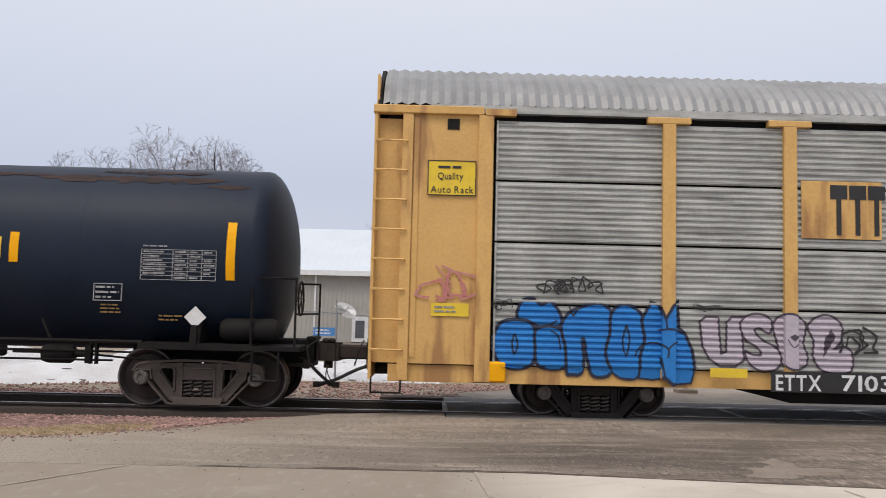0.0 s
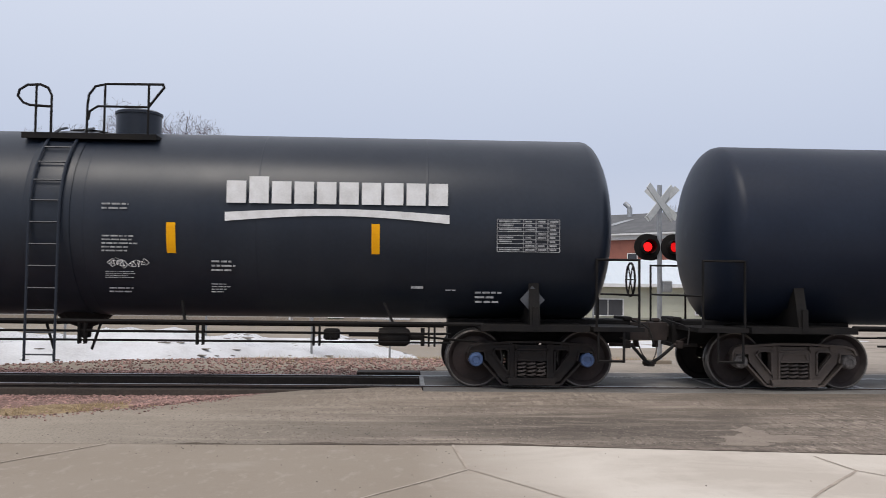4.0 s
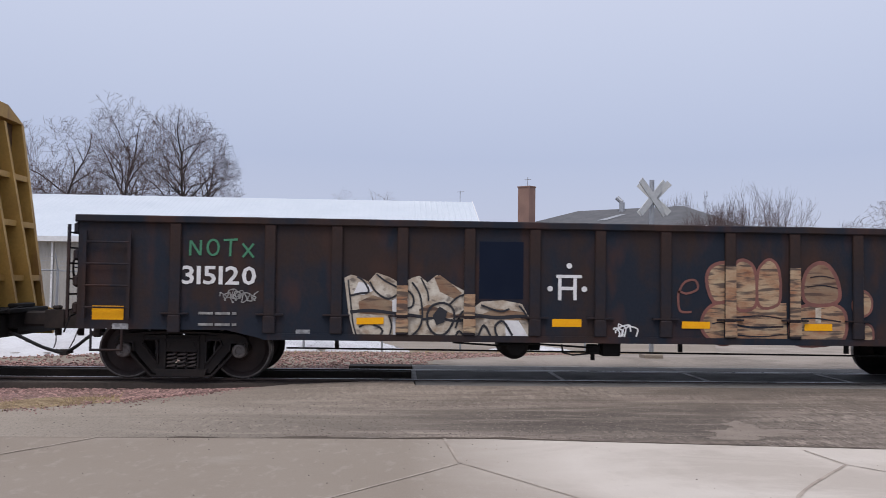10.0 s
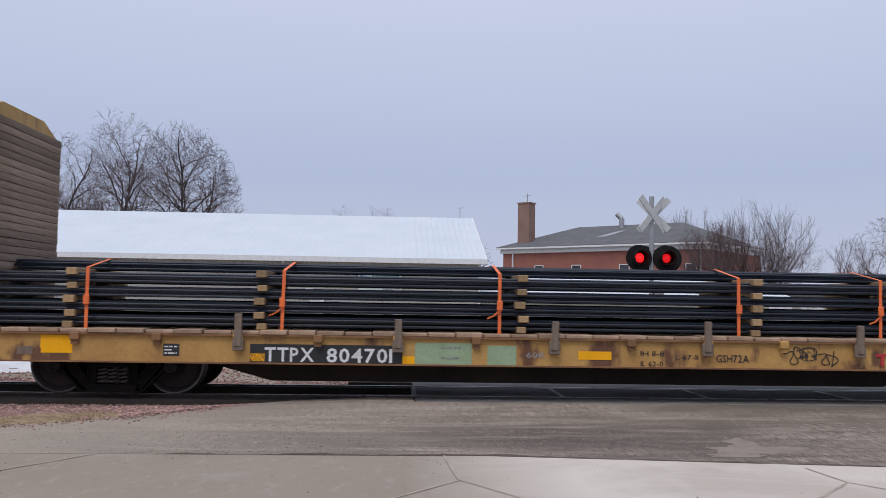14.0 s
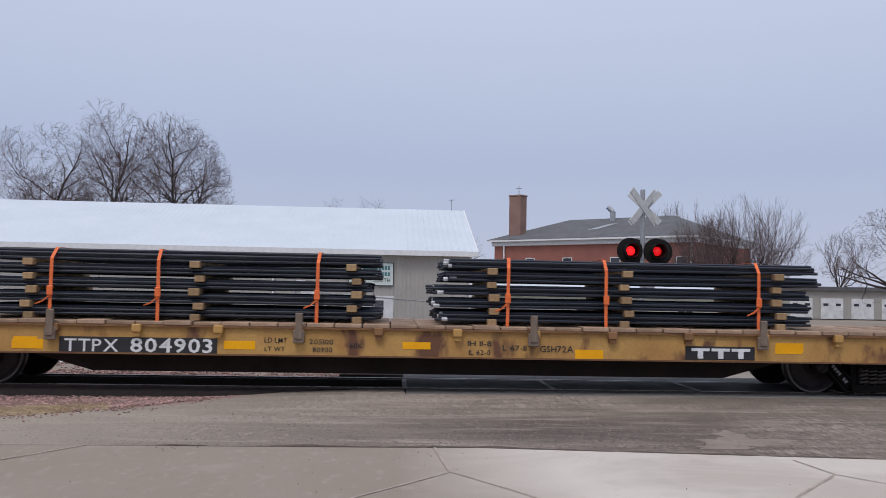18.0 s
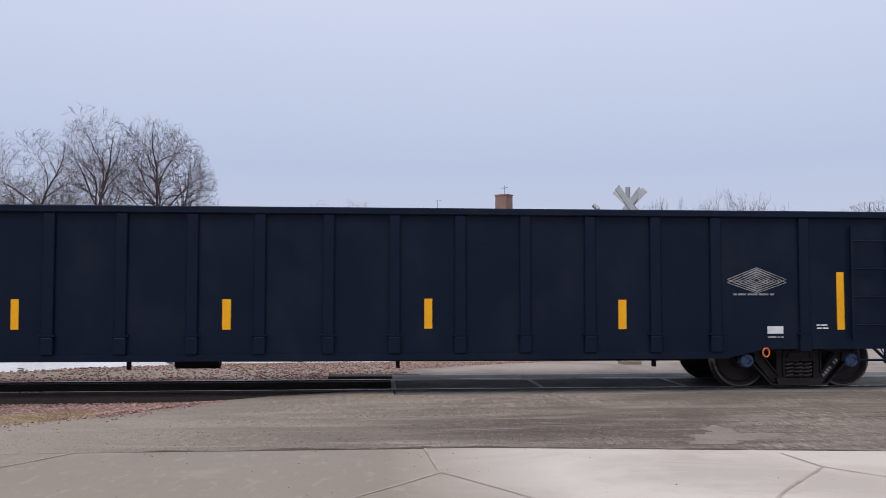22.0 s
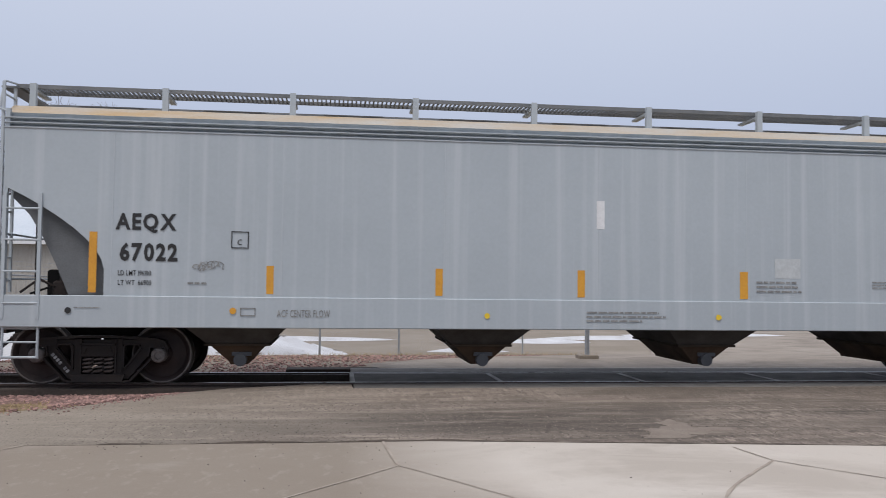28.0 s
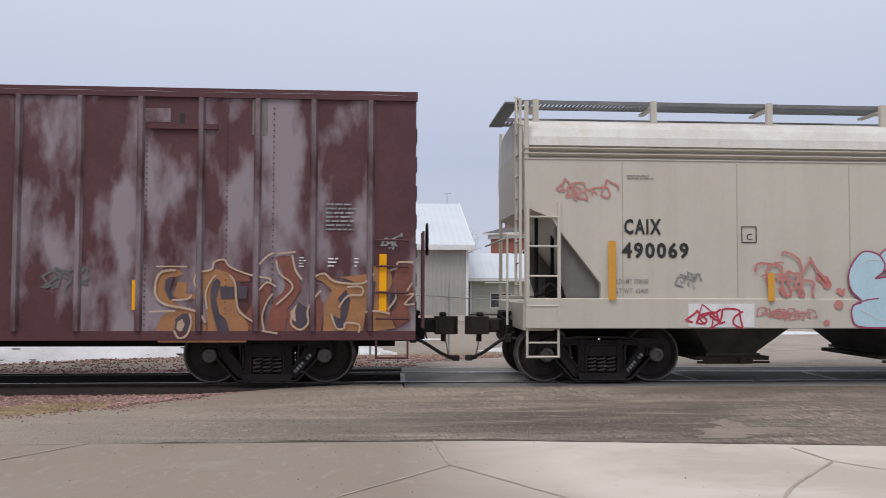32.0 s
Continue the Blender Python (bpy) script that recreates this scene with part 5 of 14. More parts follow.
def broad_tree(x, y, height, width, seed, limbs=5, levels=4, twig=0.020, fork=0.20, lean=(0.0, 0.0)):
    """A broad bare tree: heavy limbs rise from a low fork and branch, again and again, out to the edge of a rounded crown."""
    rnd = random.Random(seed)
    half = Vector((width * 0.56, width * 0.56, height * 0.46))
    mid = Vector((lean[0], lean[1], height * 0.54))
    wood, fine = Shape(), Shape()

    def room(p, d):
        """How far it is from p along d to the crown's edge."""
        a = Vector(((p.x - mid.x) / half.x, (p.y - mid.y) / half.y, (p.z - mid.z) / half.z))
        b = Vector((d.x / half.x, d.y / half.y, d.z / half.z))
        q = a.dot(b) ** 2 - b.dot(b) * (a.dot(a) - 1)
        return max(0.0, (-a.dot(b) + math.sqrt(q)) / b.dot(b)) if q > 0 else 0.0

    def grow(p, d, length, r, level):
        n = max(2, int(length / (0.85, 0.62, 0.44, 0.34, 0.3)[level]))
        side, r0 = rnd.uniform(0, 6.28), r
        for k in range(n):
            d = (d + Vector((rnd.gauss(0, 1), rnd.gauss(0, 1), rnd.gauss(0, 1))) * (0.17 if level else 0.11) + Vector((0, 0, 0.03 if level < 2 else 0.01))).normalized()
            e = p + d * length / n
            r2 = max(twig * 0.5, r0 * (1 - 0.92 * (k + 1) / n))
            thick = r > 0.035
            (wood if thick else fine).rod(p, e, r, 6 if thick else 3, r2, caps=False)
            p, r = e, r2
            if level < levels and k >= n * (0.22, 0.18, 0.1, 0)[min(level, 3)]:
                for twin in range(2 if level < 2 and rnd.random() < 0.45 else 1):
                    side += 2.4 + rnd.uniform(-0.5, 0.5)
                    o = Matrix.Rotation(side, 3, d) @ d.orthogonal().normalized()
                    a = rnd.uniform(0.60, 1.15)
                    c = (d * math.cos(a) + o * math.sin(a) + Vector((0, 0, 0.06))).normalized()
                    left = (length * (0.70 - 0.46 * k / n) + (0.5, 0.5, 0.35, 0.2)[min(level, 3)]) * rnd.uniform(0.6, 1.1)
                    reach = min(left, room(p, c) * rnd.uniform(0.86, 1.04))
                    if reach > 0.22 and (level < 3 or rnd.random() < 0.62):
                        grow(p, c, reach, max(twig * 0.6, r * rnd.uniform(0.55, 0.78)), level + 1)

    base = Vector((0, 0, 0))
    top = Vector((rnd.uniform(-0.3, 0.3), rnd.uniform(-0.3, 0.3), height * fork))
    trunk = 0.030 * height * 0.62
    wood.rod(base, top * 0.5 + Vector((0.1, 0, 0)), trunk * 1.15, 8, trunk, caps=False).rod(top * 0.5 + Vector((0.1, 0, 0)), top, trunk, 8, trunk * 0.9, caps=False)
    for k in range(limbs):
        a = 6.283 * (k + rnd.uniform(-0.3, 0.3)) / limbs
        tilt = rnd.uniform(0.55, 1.25) if k > 1 else 0.1 + 0.4 * k
        d = Vector((math.sin(tilt) * math.cos(a), math.sin(tilt) * math.sin(a), math.cos(tilt)))
        grow(top, d, room(top, d) * rnd.uniform(0.86, 1.0), trunk * rnd.uniform(0.60, 0.85), 0)
    t = thing("bare_tree", "broad leafless deciduous tree with dark spreading limbs", "tree", (x, y, ground_height(x, y) - 0.1), group="bare trees")
    part("trunk", wood, BARK, t, "grey-brown trunk and limbs")
    part("crown", fine, TWIG, t, "bare branches and twigs")


def at(az, d):
    return d * math.sin(radians(az)), d * math.cos(radians(az))


broad_tree(*at(-18.4, 87), 20.6, 10.5, 11, limbs=7)
broad_tree(*at(-14.9, 88), 20.0, 11.5, 24, limbs=7, lean=(0.6, 0))
broad_tree(*at(-22.0, 89), 18.6, 10.5, 31, limbs=7)
broad_tree(*at(-12.2, 93), 13.6, 9.0, 33, limbs=6)
broad_tree(*at(-26.8, 120), 17, 12, 37, levels=2)
tree(*at(23.2, 84), 11.9, 12.0, 41, stems=7, levels=6, trunk=0.17, spread=0.28, lift=0.07)
tree(*at(21.0, 88), 10.6, 9.0, 43, stems=5, levels=6, trunk=0.14, spread=0.30, lift=0.07)
tree(*at(19.4, 125), 16.0, 8.0, 47, stems=3, levels=6, trunk=0.2, spread=0.3, lift=0.06)
tree(*at(17.2, 128), 15.2, 6.0, 53, stems=3, levels=6, trunk=0.18, spread=0.3, lift=0.06)
broad_tree(*at(32.0, 92), 11.6, 12.0, 57, limbs=7, fork=0.3)
broad_tree(*at(-3.4, 150), 19.6, 9.0, 61, levels=2, twig=0.018)
broad_tree(*at(-1.5, 150), 19.4, 9.0, 67, levels=2, twig=0.018)
broad_tree(*at(-5.0, 152), 18.4, 8.0, 71, levels=2, twig=0.018)
broad_tree(*at(4.8, 125), 13.0, 7.0, 73, levels=2)
tree(*at(28.6, 130), 12, 10.0, 79, levels=6)
tree(*at(36.5, 110), 13, 10.0, 83, levels=6)


# ---- running gear ----
WHEELSETS = []   # every wheelset, its x in the train at 0 s, and its radius
shared = {}


def once(key, make):
    if key not in shared:
        shared[key] = make()
    return shared[key]


def side_frame():
    """A cast side frame: thin web with flanges round its windows, pedestal jaws over the bearings and a seat under the springs."""
    s = Shape()
    w0, w1, f0, f1 = -0.03, 0.03, -0.085, 0.085
    s.prism([(-0.62, 0.69), (0.62, 0.69), (0.62, 0.61), (-0.62, 0.61)], w0, w1)
    s.strip([(-1.02, 0.56), (-0.97, 0.66), (-0.84, 0.70), (-0.56, 0.715), (-0.3, 0.735), (0.3, 0.735), (0.56, 0.715), (0.84, 0.70), (0.97, 0.66), (1.02, 0.56)], 0.035, f0, f1)
    s.strip([(-0.27, 0.62), (0.27, 0.62)], 0.03, f0, f1)
    for k in (-1, 1):
        q = lambda pts: [(k * x, z) for x, z in pts]
        s.prism(q([(0.60, 0.70), (0.90, 0.68), (1.0, 0.63), (1.03, 0.45), (0.99, 0.44), (0.96, 0.57), (0.80, 0.57), (0.60, 0.62)]), w0 - 0.02, w1 + 0.02)
        s.prism(q([(0.66, 0.66), (0.75, 0.60), (0.73, 0.45), (0.44, 0.10), (0.33, 0.10), (0.33, 0.20)]), w0, w1)
        s.prism(q([(0.25, 0.70), (0.35, 0.70), (0.35, 0.14), (0.25, 0.14)]), w0 - 0.02, w1 + 0.02)
        s.strip(q([(0.79, 0.42), (0.74, 0.36), (0.47, 0.07), (0.36, 0.055)]), 0.03, f0, f1)
        s.strip(q([(0.37, 0.24), (0.62, 0.55), (0.58, 0.62), (0.40, 0.62), (0.37, 0.58), (0.37, 0.24)]), 0.024, f0 + 0.01, f1 - 0.01)
        s.strip(q([(0.255, 0.70), (0.255, 0.15)]), 0.028, f0, f1)
        s.strip(q([(0.73, 0.44), (0.755, 0.585), (0.97, 0.585), (0.99, 0.44)]), 0.028, f0, f1)
    s.prism([(-0.40, 0.17), (0.40, 0.17), (0.36, 0.055), (-0.36, 0.055)], f0 - 0.02, f1 + 0.02)
    return s


def bolster_end():
    """The bolster's end between the columns, with the lip and pocket of a casting."""
    s = Shape()
    s.box(-0.235, 0.235, -0.09, 0.06, 0.44, 0.475).box(-0.235, 0.235, -0.075, 0.06, 0.475, 0.60)
    s.strip([(-0.2, 0.50), (-0.17, 0.575), (0.17, 0.575), (0.2, 0.50)], 0.022, -0.10, -0.07)
    return s


def spring():
    s = Shape()
    pts = [(0.068 * math.cos(a * 0.7854), 0.068 * math.sin(a * 0.7854), 0.175 + 0.265 * a / 36) for a in range(37)]
    return s.tube(pts, 0.0165, 5)


def brake_shoe():
    """A brake head and shoe against the wheel, and the beam's end behind it."""
    return Shape().prism([(0.0, 0.28), (0.05, 0.25), (0.10, 0.44), (0.05, 0.62), (0.0, 0.60), (0.045, 0.44)], -0.05, 0.05).box(0.06, 0.16, -0.03, 0.03, 0.38, 0.48)


def wheelset(r):
    s = Shape()
    s.rod((0, -1.0, 0), (0, 1.0, 0), 0.085, 12)
    for k in (-1, 1):
        prof = [(0.11, 0.90), (0.15, 0.86), (0.16, 0.80), (0.24, 0.765), (r - 0.10, 0.765), (r - 0.065, 0.81), (r - 0.012, 0.825), (r, 0.815)]
        s.lathe([(a, k * b) for a, b in prof], "y", 36)
        s.lathe([(0.12, k * 0.66), (0.2, k * 0.70), (r - 0.1, k * 0.72), (r - 0.06, k * 0.685), (r + 0.02, k * 0.685)], "y", 36)
    return s


def treads(r):
    s = Shape()
    for k in (-1, 1):
        s.lathe([(a, k * b) for a, b in [(r, 0.815), (r + 0.002, 0.74), (r + 0.008, 0.72), (r + 0.026, 0.705), (r + 0.026, 0.695), (r + 0.02, 0.685)]], "y", 36)
    return s


def bearing_cap():
    s = Shape()
    for k in (-1, 1):
        s.lathe([(0.115, k * 0.95), (0.115, k * 1.09), (0.10, k * 1.11), (0.06, k * 1.115), (0.05, k * 1.10), (0.0, k * 1.10)], "y", 20)
        for a in range(3):
            c, d = math.cos(a * 2.094) * 0.075, math.sin(a * 2.094) * 0.075
            s.rod((c, k * 1.10, d), (c, k * 1.14, d), 0.022, 6)
    return s


def truck(car, x, mat=STEEL, cap=CAPGREY, r=0.457, base=0.889):
    """A four-wheel truck: bolster, side frames, springs and two wheelsets that turn."""
    k = (mat.name, cap.name, r)
    t = part("truck", once(("bolster",) + k, lambda: Shape().box(-0.22, 0.22, -0.90, 0.90, 0.30, 0.62, 0.03).box(-0.33, 0.33, -0.90, 0.90, 0.06, 0.16).rod((0, 0, 0.6), (0, 0, 0.78), 0.2, 12).box(-0.62, -0.54, -0.9, 0.9, 0.30, 0.42).box(0.54, 0.62, -0.9, 0.9, 0.30, 0.42).mesh("truck", mat)), mat, car, "cast steel freight truck", (x, 0, 0))
    zf = (r - 0.457)
    for s in (-1, 1):
        part("side_frame", once(("frame",) + k, lambda: side_frame().mesh("side_frame", mat)), mat, t, at=(0, s * 1.0, zf))
        part("bolster_end", once(("bolster_end", mat.name), lambda: bolster_end().mesh("bolster_end", mat)), mat, t, at=(0, s * 1.0, zf), turn=(0, 0, 0 if s < 0 else 180))
        for dx in (-0.158, 0.0, 0.158):
            part("spring", once(("spring", mat.name), lambda: spring().mesh("spring", SPRING, True)), SPRING, t, "coil spring", at=(dx, s * 1.02, zf))
        for d in (-1, 1):
            part("brake_shoe", once(("shoe",), lambda: brake_shoe().mesh("brake_shoe", UNDER)), UNDER, t, "worn brake shoe", at=(d * (base - r - 0.035), s * 0.76, r - 0.457), turn=(0, 0, 0 if d < 0 else 180))
    n = len(WHEELSETS) // 2
    if n % 4 in (1, 2):
        # stencilled car mark along one slanting arm
        d = 1 if n % 3 else -1
        tag = Shape()
        for q in range(7):
            if q != 4:
                tag.box(-0.19 + q * 0.055, -0.19 + q * 0.055 + 0.038, -0.004, 0.0, -0.026, 0.026)
        part("stencil", tag, DIMWHITE, t, "pale stencilled mark on the frame", at=(d * 0.55, -1.036, 0.335 + zf), turn=(0, -48 * d, 0))
    for dx in (-base, base):
        w = part("wheelset", once(("wheel",) + k, lambda: wheelset(r).mesh("wheelset", WHEEL, True)), WHEEL, t, "steel wheelset", (dx, 0, r))
        # treads and caps turn with the wheelset's own mesh
        once(("joined",) + k, lambda: join_wheel(w.data, r, cap))
        WHEELSETS.append((w, car["train_x"] + x + dx, r))
    return t


def join_wheel(data, r, cap):
    """Adds the bright tread and the bearing caps to a wheelset's mesh as further materials."""
    bm = bmesh.new()
    bm.from_mesh(data)
    rim = Shape()
    for k in (-1, 1):
        rim.lathe([(r - 0.030, k * 0.8265), (r - 0.012, k * 0.828), (r + 0.001, k * 0.817)], "y", 36)
    for i, (shape, mat) in enumerate(((treads(r), TREAD), (bearing_cap(), cap), (rim, RIM))):
        tmp = shape.mesh("tmp", mat, True)
        n = len(bm.faces)
        bm.from_mesh(tmp)
        bm.faces.ensure_lookup_table()
        for f in bm.faces[n:]:
            f.material_index = i + 1
        bpy.data.meshes.remove(tmp)
        data.materials.append(mat)
    bm.to_mesh(data)
    bm.free()
    return data


def coupler(car, x, side, reach, mat=COUPLER):
    """A knuckle coupler pointing to +x or -x, its air hose and its cut lever."""
    c = part("coupler", once(("coupler", mat.name, round(reach, 1)), lambda: Shape().box(-0.1, reach - 0.32, -0.11, 0.11, -0.12, 0.12, 0.03)
             .prism([(reach - 0.36, -0.19), (reach - 0.05, -0.20), (reach + 0.03, -0.08), (reach - 0.12, 0.0), (reach + 0.05, 0.12), (reach - 0.06, 0.21), (reach - 0.36, 0.17)], -0.15, 0.15, "z")
             .box(reach - 0.28, reach - 0.16, -0.1, 0.06, 0.15, 0.22, 0.02).box(reach - 0.25, reach - 0.16, -0.03, 0.03, -0.28, -0.15).mesh("coupler", mat)), mat, car, "rusty knuckle coupler", (x, 0, 0.88), turn=(0, 0, 0 if side > 0 else 180))
    ends = smooth_line([(-0.10, -0.46, 0.66), (0.05, -0.46, 0.66), (0.25 * reach, -0.44, 0.60), (0.60 * reach, -0.36, 0.44), (0.85 * reach, -0.28, 0.36), (reach + 0.015, -0.24, 0.345)], 4)
    part("cut_lever", Shape().tube([(x + side * 0.12, -0.2, 1.08), (x + side * 0.10, -1.05, 1.02), (x + side * 0.10, -1.32, 0.98), (x + side * 0.16, -1.40, 0.74)], 0.013, 5), UNDER, car, "uncoupling lever")
    hose = part("air_hose", Shape().tube([(x + side * p[0], p[1] + 0.05 * (side < 0), p[2]) for p in ends], 0.028, 8), HOSE, car, "black rubber air hose", smooth=True)
    part("glad_hand", once(("glad",), lambda: Shape().box(-0.08, 0.05, -0.035, 0.035, -0.05, 0.045, 0.012).rod((-0.15, 0, 0.02), (-0.06, 0, 0.0), 0.036, 8).mesh("glad_hand", COUPLER)), COUPLER, hose, "hose coupling", at=(x + side * reach, -0.24 + 0.05 * (side < 0), 0.34), turn=(0, 0, 0 if side > 0 else 180))
    part("angle_cock", once(("cock",), lambda: Shape().rod((-0.30, 0, 0), (0.10, 0, 0), 0.032, 8).box(-0.06, 0.06, -0.05, 0.05, -0.06, 0.075, 0.015).rod((0, 0, 0.07), (-0.12, 0, 0.12), 0.014).mesh("angle_cock", COUPLER)), COUPLER, car, "air pipe end with its cock", at=(x - side * 0.02, -0.46, 0.67), turn=(0, 0, 0 if side > 0 else 180))
    part("hose_chain", Shape().tube(smooth_line([(x + side * (reach - 0.20), -0.12, 0.70), (x + side * (reach - 0.16), -0.20, 0.52), (x + side * 0.80 * reach, -0.27, 0.41)], 3), 0.010, 5), COUPLER, car, "hose support chain")
    part("coupler_carrier", once(("carrier", mat.name), lambda: Shape().box(-0.06, 0.07, -0.33, 0.33, 0.63, 0.70, 0.01).box(-0.06, 0.07, -0.33, -0.26, 0.70, 1.06).box(-0.06, 0.07, 0.26, 0.33, 0.70, 1.06).box(-0.05, 0.10, -0.36, 0.36, 1.06, 1.13, 0.015).mesh("coupler_carrier", UNDER)), UNDER, car, "striker and carrier casting", at=(x, 0, 0))
    return c


def ladder(parent, x0, x1, y, z0, z1, rungs, mat, r=0.016, name="ladder", stiles=True):
    s = Shape()
    if stiles:
        s.box(x0 - 0.025, x0 + 0.025, y - 0.02, y + 0.02, z0, z1).box(x1 - 0.025, x1 + 0.025, y - 0.02, y + 0.02, z0, z1)
    for i in range(rungs):
        z = z0 + (z1 - z0) * (i + 0.5) / rungs
        s.rod((x0, y - 0.01, z), (x1, y - 0.01, z), r, 6)
    return part(name, s, mat, parent)


def hand_wheel(parent, x, y, z, mat, r=0.28, axis="x"):
    s = Shape()
    pts = [((x, y + r * math.cos(a * 0.349), z + r * math.sin(a * 0.349)) if axis == "x" else (x + r * math.cos(a * 0.349), y, z + r * math.sin(a * 0.349))) for a in range(19)]
    s.tube(pts, 0.018, 5)
    for a in range(0, 18, 3):
        s.rod((x, y, z), pts[a], 0.012, 4)
    return part("brake_wheel", s, mat, parent, "hand brake wheel")


def plate(parent, x0, x1, z0, z1, y, mat, name="marking", label=""):
    """A flat painted or taped mark, 4 mm proud of the side."""
    return part(name, Shape().box(x0, x1, y - 0.004, y, z0, z1), mat, parent, label)


def rail_car(name, label, category, x):
    c = thing(name, label, category, (x, YC, 0), group="freight train")
    c["train_x"] = x
    CARS.append(c)
    return c


CARS = []


# ---- tank cars ----
def tank_car(X0, X1, T0, T1, paint, label, platform, cap, frame_mat, top=4.0, ladder_x=None, flip=1, drop=0.19):
    xc = (X0 + X1) / 2
    car = rail_car("tank_car", label, "tank car", xc)
    a, b, R = X0 - xc, X1 - xc, 1.53
    zc = top - R
    hd = 0.50
    prof = [(0.0, a)] + [(R * math.sin(t * 0.1571), a + hd * (1 - math.cos(t * 0.1571))) for t in range(1, 11)]
    prof += [(R, a + hd + (b - a - 2 * hd) * k / 6) for k in range(1, 6)]
    prof += [(R * math.sin(t * 0.1571), b - hd * (1 - math.cos(t * 0.1571))) for t in range(10, 0, -1)] + [(0.0, b)]
    part("tank_shell", Shape().lathe(prof, "x", 56, (0, 0, zc)), paint, car, "cylindrical tank shell with domed ends", smooth=True)
    seam = Shape().lathe([(R + 0.0005, -0.014), (R + 0.0022, -0.006), (R + 0.0022, 0.006), (R + 0.0005, 0.014)], "x", 56).mesh("weld_seam", paint, True)
    for k in range(1, 6):
        part("weld_seam", seam, paint, car, at=(a + hd + (b - a - 2 * hd) * k / 6, 0, zc))
    # stub sills, bolsters and long piping under the belly
    for k, (x, e) in enumerate(((T0 - xc, a), (T1 - xc, b))):
        d = 1 if e > 0 else -1
        lo, hi = sorted((x - d * 1.3, e + d * 0.35))
        part("stub_sill", Shape().box(lo, hi, -0.33, 0.33, 0.68, 1.08, 0.02), UNDER, car, "black stub sill")
        part("end_platform", Shape().box(min(e - d * 0.5, e + d * 0.30), max(e - d * 0.5, e + d * 0.30), -1.45, 1.45, 0.93, 1.0), UNDER, car, "end platform of black grating")
        part("saddle", Shape().prism([(x - 0.85, 0.92), (x + 0.85, 0.92), (x + 0.85, 1.02), (x - 0.85, 1.02)], -1.45, 1.45).prism([(-1.42, 0.98), (1.42, 0.98), (1.2, 1.75), (1.0, 1.3), (-1.0, 1.3), (-1.2, 1.75)], x - 0.08, x + 0.08, "x"), UNDER, car, "black bolster saddle")
        part("side_brace", Shape().box(x - 0.045, x + 0.045, -1.46, -1.41, 0.95, 1.30), UNDER, car)
        for s in (-1, 1):
            part("end_handrail", Shape().tube([(e - d * 0.45, s * 1.42, 1.0), (e - d * 0.45, s * 1.42, 2.05), (e + d * 0.22, s * 1.42, 2.05), (e + d * 0.22, s * 1.42, 1.0)], 0.02, 6), UNDER, car, "black end handrail")
        part("end_bar", Shape().rod((e + d * 0.22, -1.42, 1.5), (e + d * 0.22, 1.42, 1.5), 0.018, 6), UNDER, car)
        part("step", Shape().rod((e - d * 0.02, -1.42, 0.95), (e - d * 0.02, -1.42, 0.45), 0.02).rod((e - d * 0.42, -1.42, 0.95), (e - d * 0.42, -1.42, 0.45), 0.02).rod((e - d * 0.02, -1.42, 0.47), (e - d * 0.42, -1.42, 0.47), 0.02), UNDER, car)
        truck(car, x, frame_mat, cap)
        coupler(car, e + d * 0.3, d, 0.46)
    xb = T1 - xc - 2.35
    gear = part("brake_cylinder", Shape().lathe([(0.0, xb - 0.10), (0.13, xb - 0.08), (0.15, xb), (0.15, xb + 0.34), (0.11, xb + 0.40), (0.05, xb + 0.42), (0.05, xb + 0.62), (0.0, xb + 0.62)], "x", 16, (0, -1.05, 0.80)), UNDER, car, "black brake cylinder under the tank", smooth=True)
    part("brake_lever", Shape().box(xb - 0.55, xb - 0.08, -1.10, -1.06, 0.80, 0.86), UNDER, gear)
    part("brake_rod", Shape().box(xb + 0.58, xb + 0.64, -1.12, -1.02, 0.66, 0.94).rod((xb + 0.62, -1.06, 0.80), (xb + 1.5, -0.9, 0.72), 0.018), UNDER, gear, "brake rod and its hanger")
    part("release_valve", Shape().box(xb - 0.95, xb - 0.70, -1.12, -0.92, 0.74, 0.92, 0.03).rod((xb - 0.82, -1.12, 0.80), (xb - 0.82, -1.30, 0.76), 0.014), UNDER, car, "control valve")
    hand_wheel(car, b + 0.22 if flip > 0 else a - 0.22, -0.9, 1.75, UNDER, 0.27)
    part("side_rod", Shape().rod((T0 - xc + 0.8, -1.38, 1.02), (T1 - xc - 0.8, -1.38, 1.02), 0.03, 8), UNDER, car, "long safety rod under the tank")
    low = Shape()
    for s in (-1, 1):
        low.rod((T0 - xc + 1.3, s * 1.2, 0.72), (T1 - xc - 1.3, s * 1.2, 0.72), 0.018, 6).rod((T0 - xc + 1.3, s * 1.2, 0.86), (T1 - xc - 1.3, s * 1.2, 0.86), 0.018, 6)
    for k in range(7):
        x = T0 - xc + 1.6 + (T1 - T0 - 3.2) * k / 6
        low.box(x - 0.06, x - 0.03, -1.24, -1.14, 0.66, 1.02).box(x + 0.03, x + 0.06, -1.24, -1.14, 0.66, 1.02)
    part("brake_piping", low, UNDER, car, "black brake piping and hangers")
    for k in range(4):
        x = T0 - xc + 2.2 + (T1 - T0 - 4.4) * k / 3
        part("shell_brace", Shape().prism([(x - 0.02, 1.02), (x + 0.02, 1.02), (x + 0.02 - 0.10 * (k - 1.5), 1.34), (x - 0.02 - 0.10 * (k - 1.5), 1.34)], -1.36, -1.32), UNDER, car)
    # ladder, platform with rails, dome
    lx = ladder_x - xc
    p0, p1 = platform[0] - xc, platform[1] - xc
    lad = Shape()
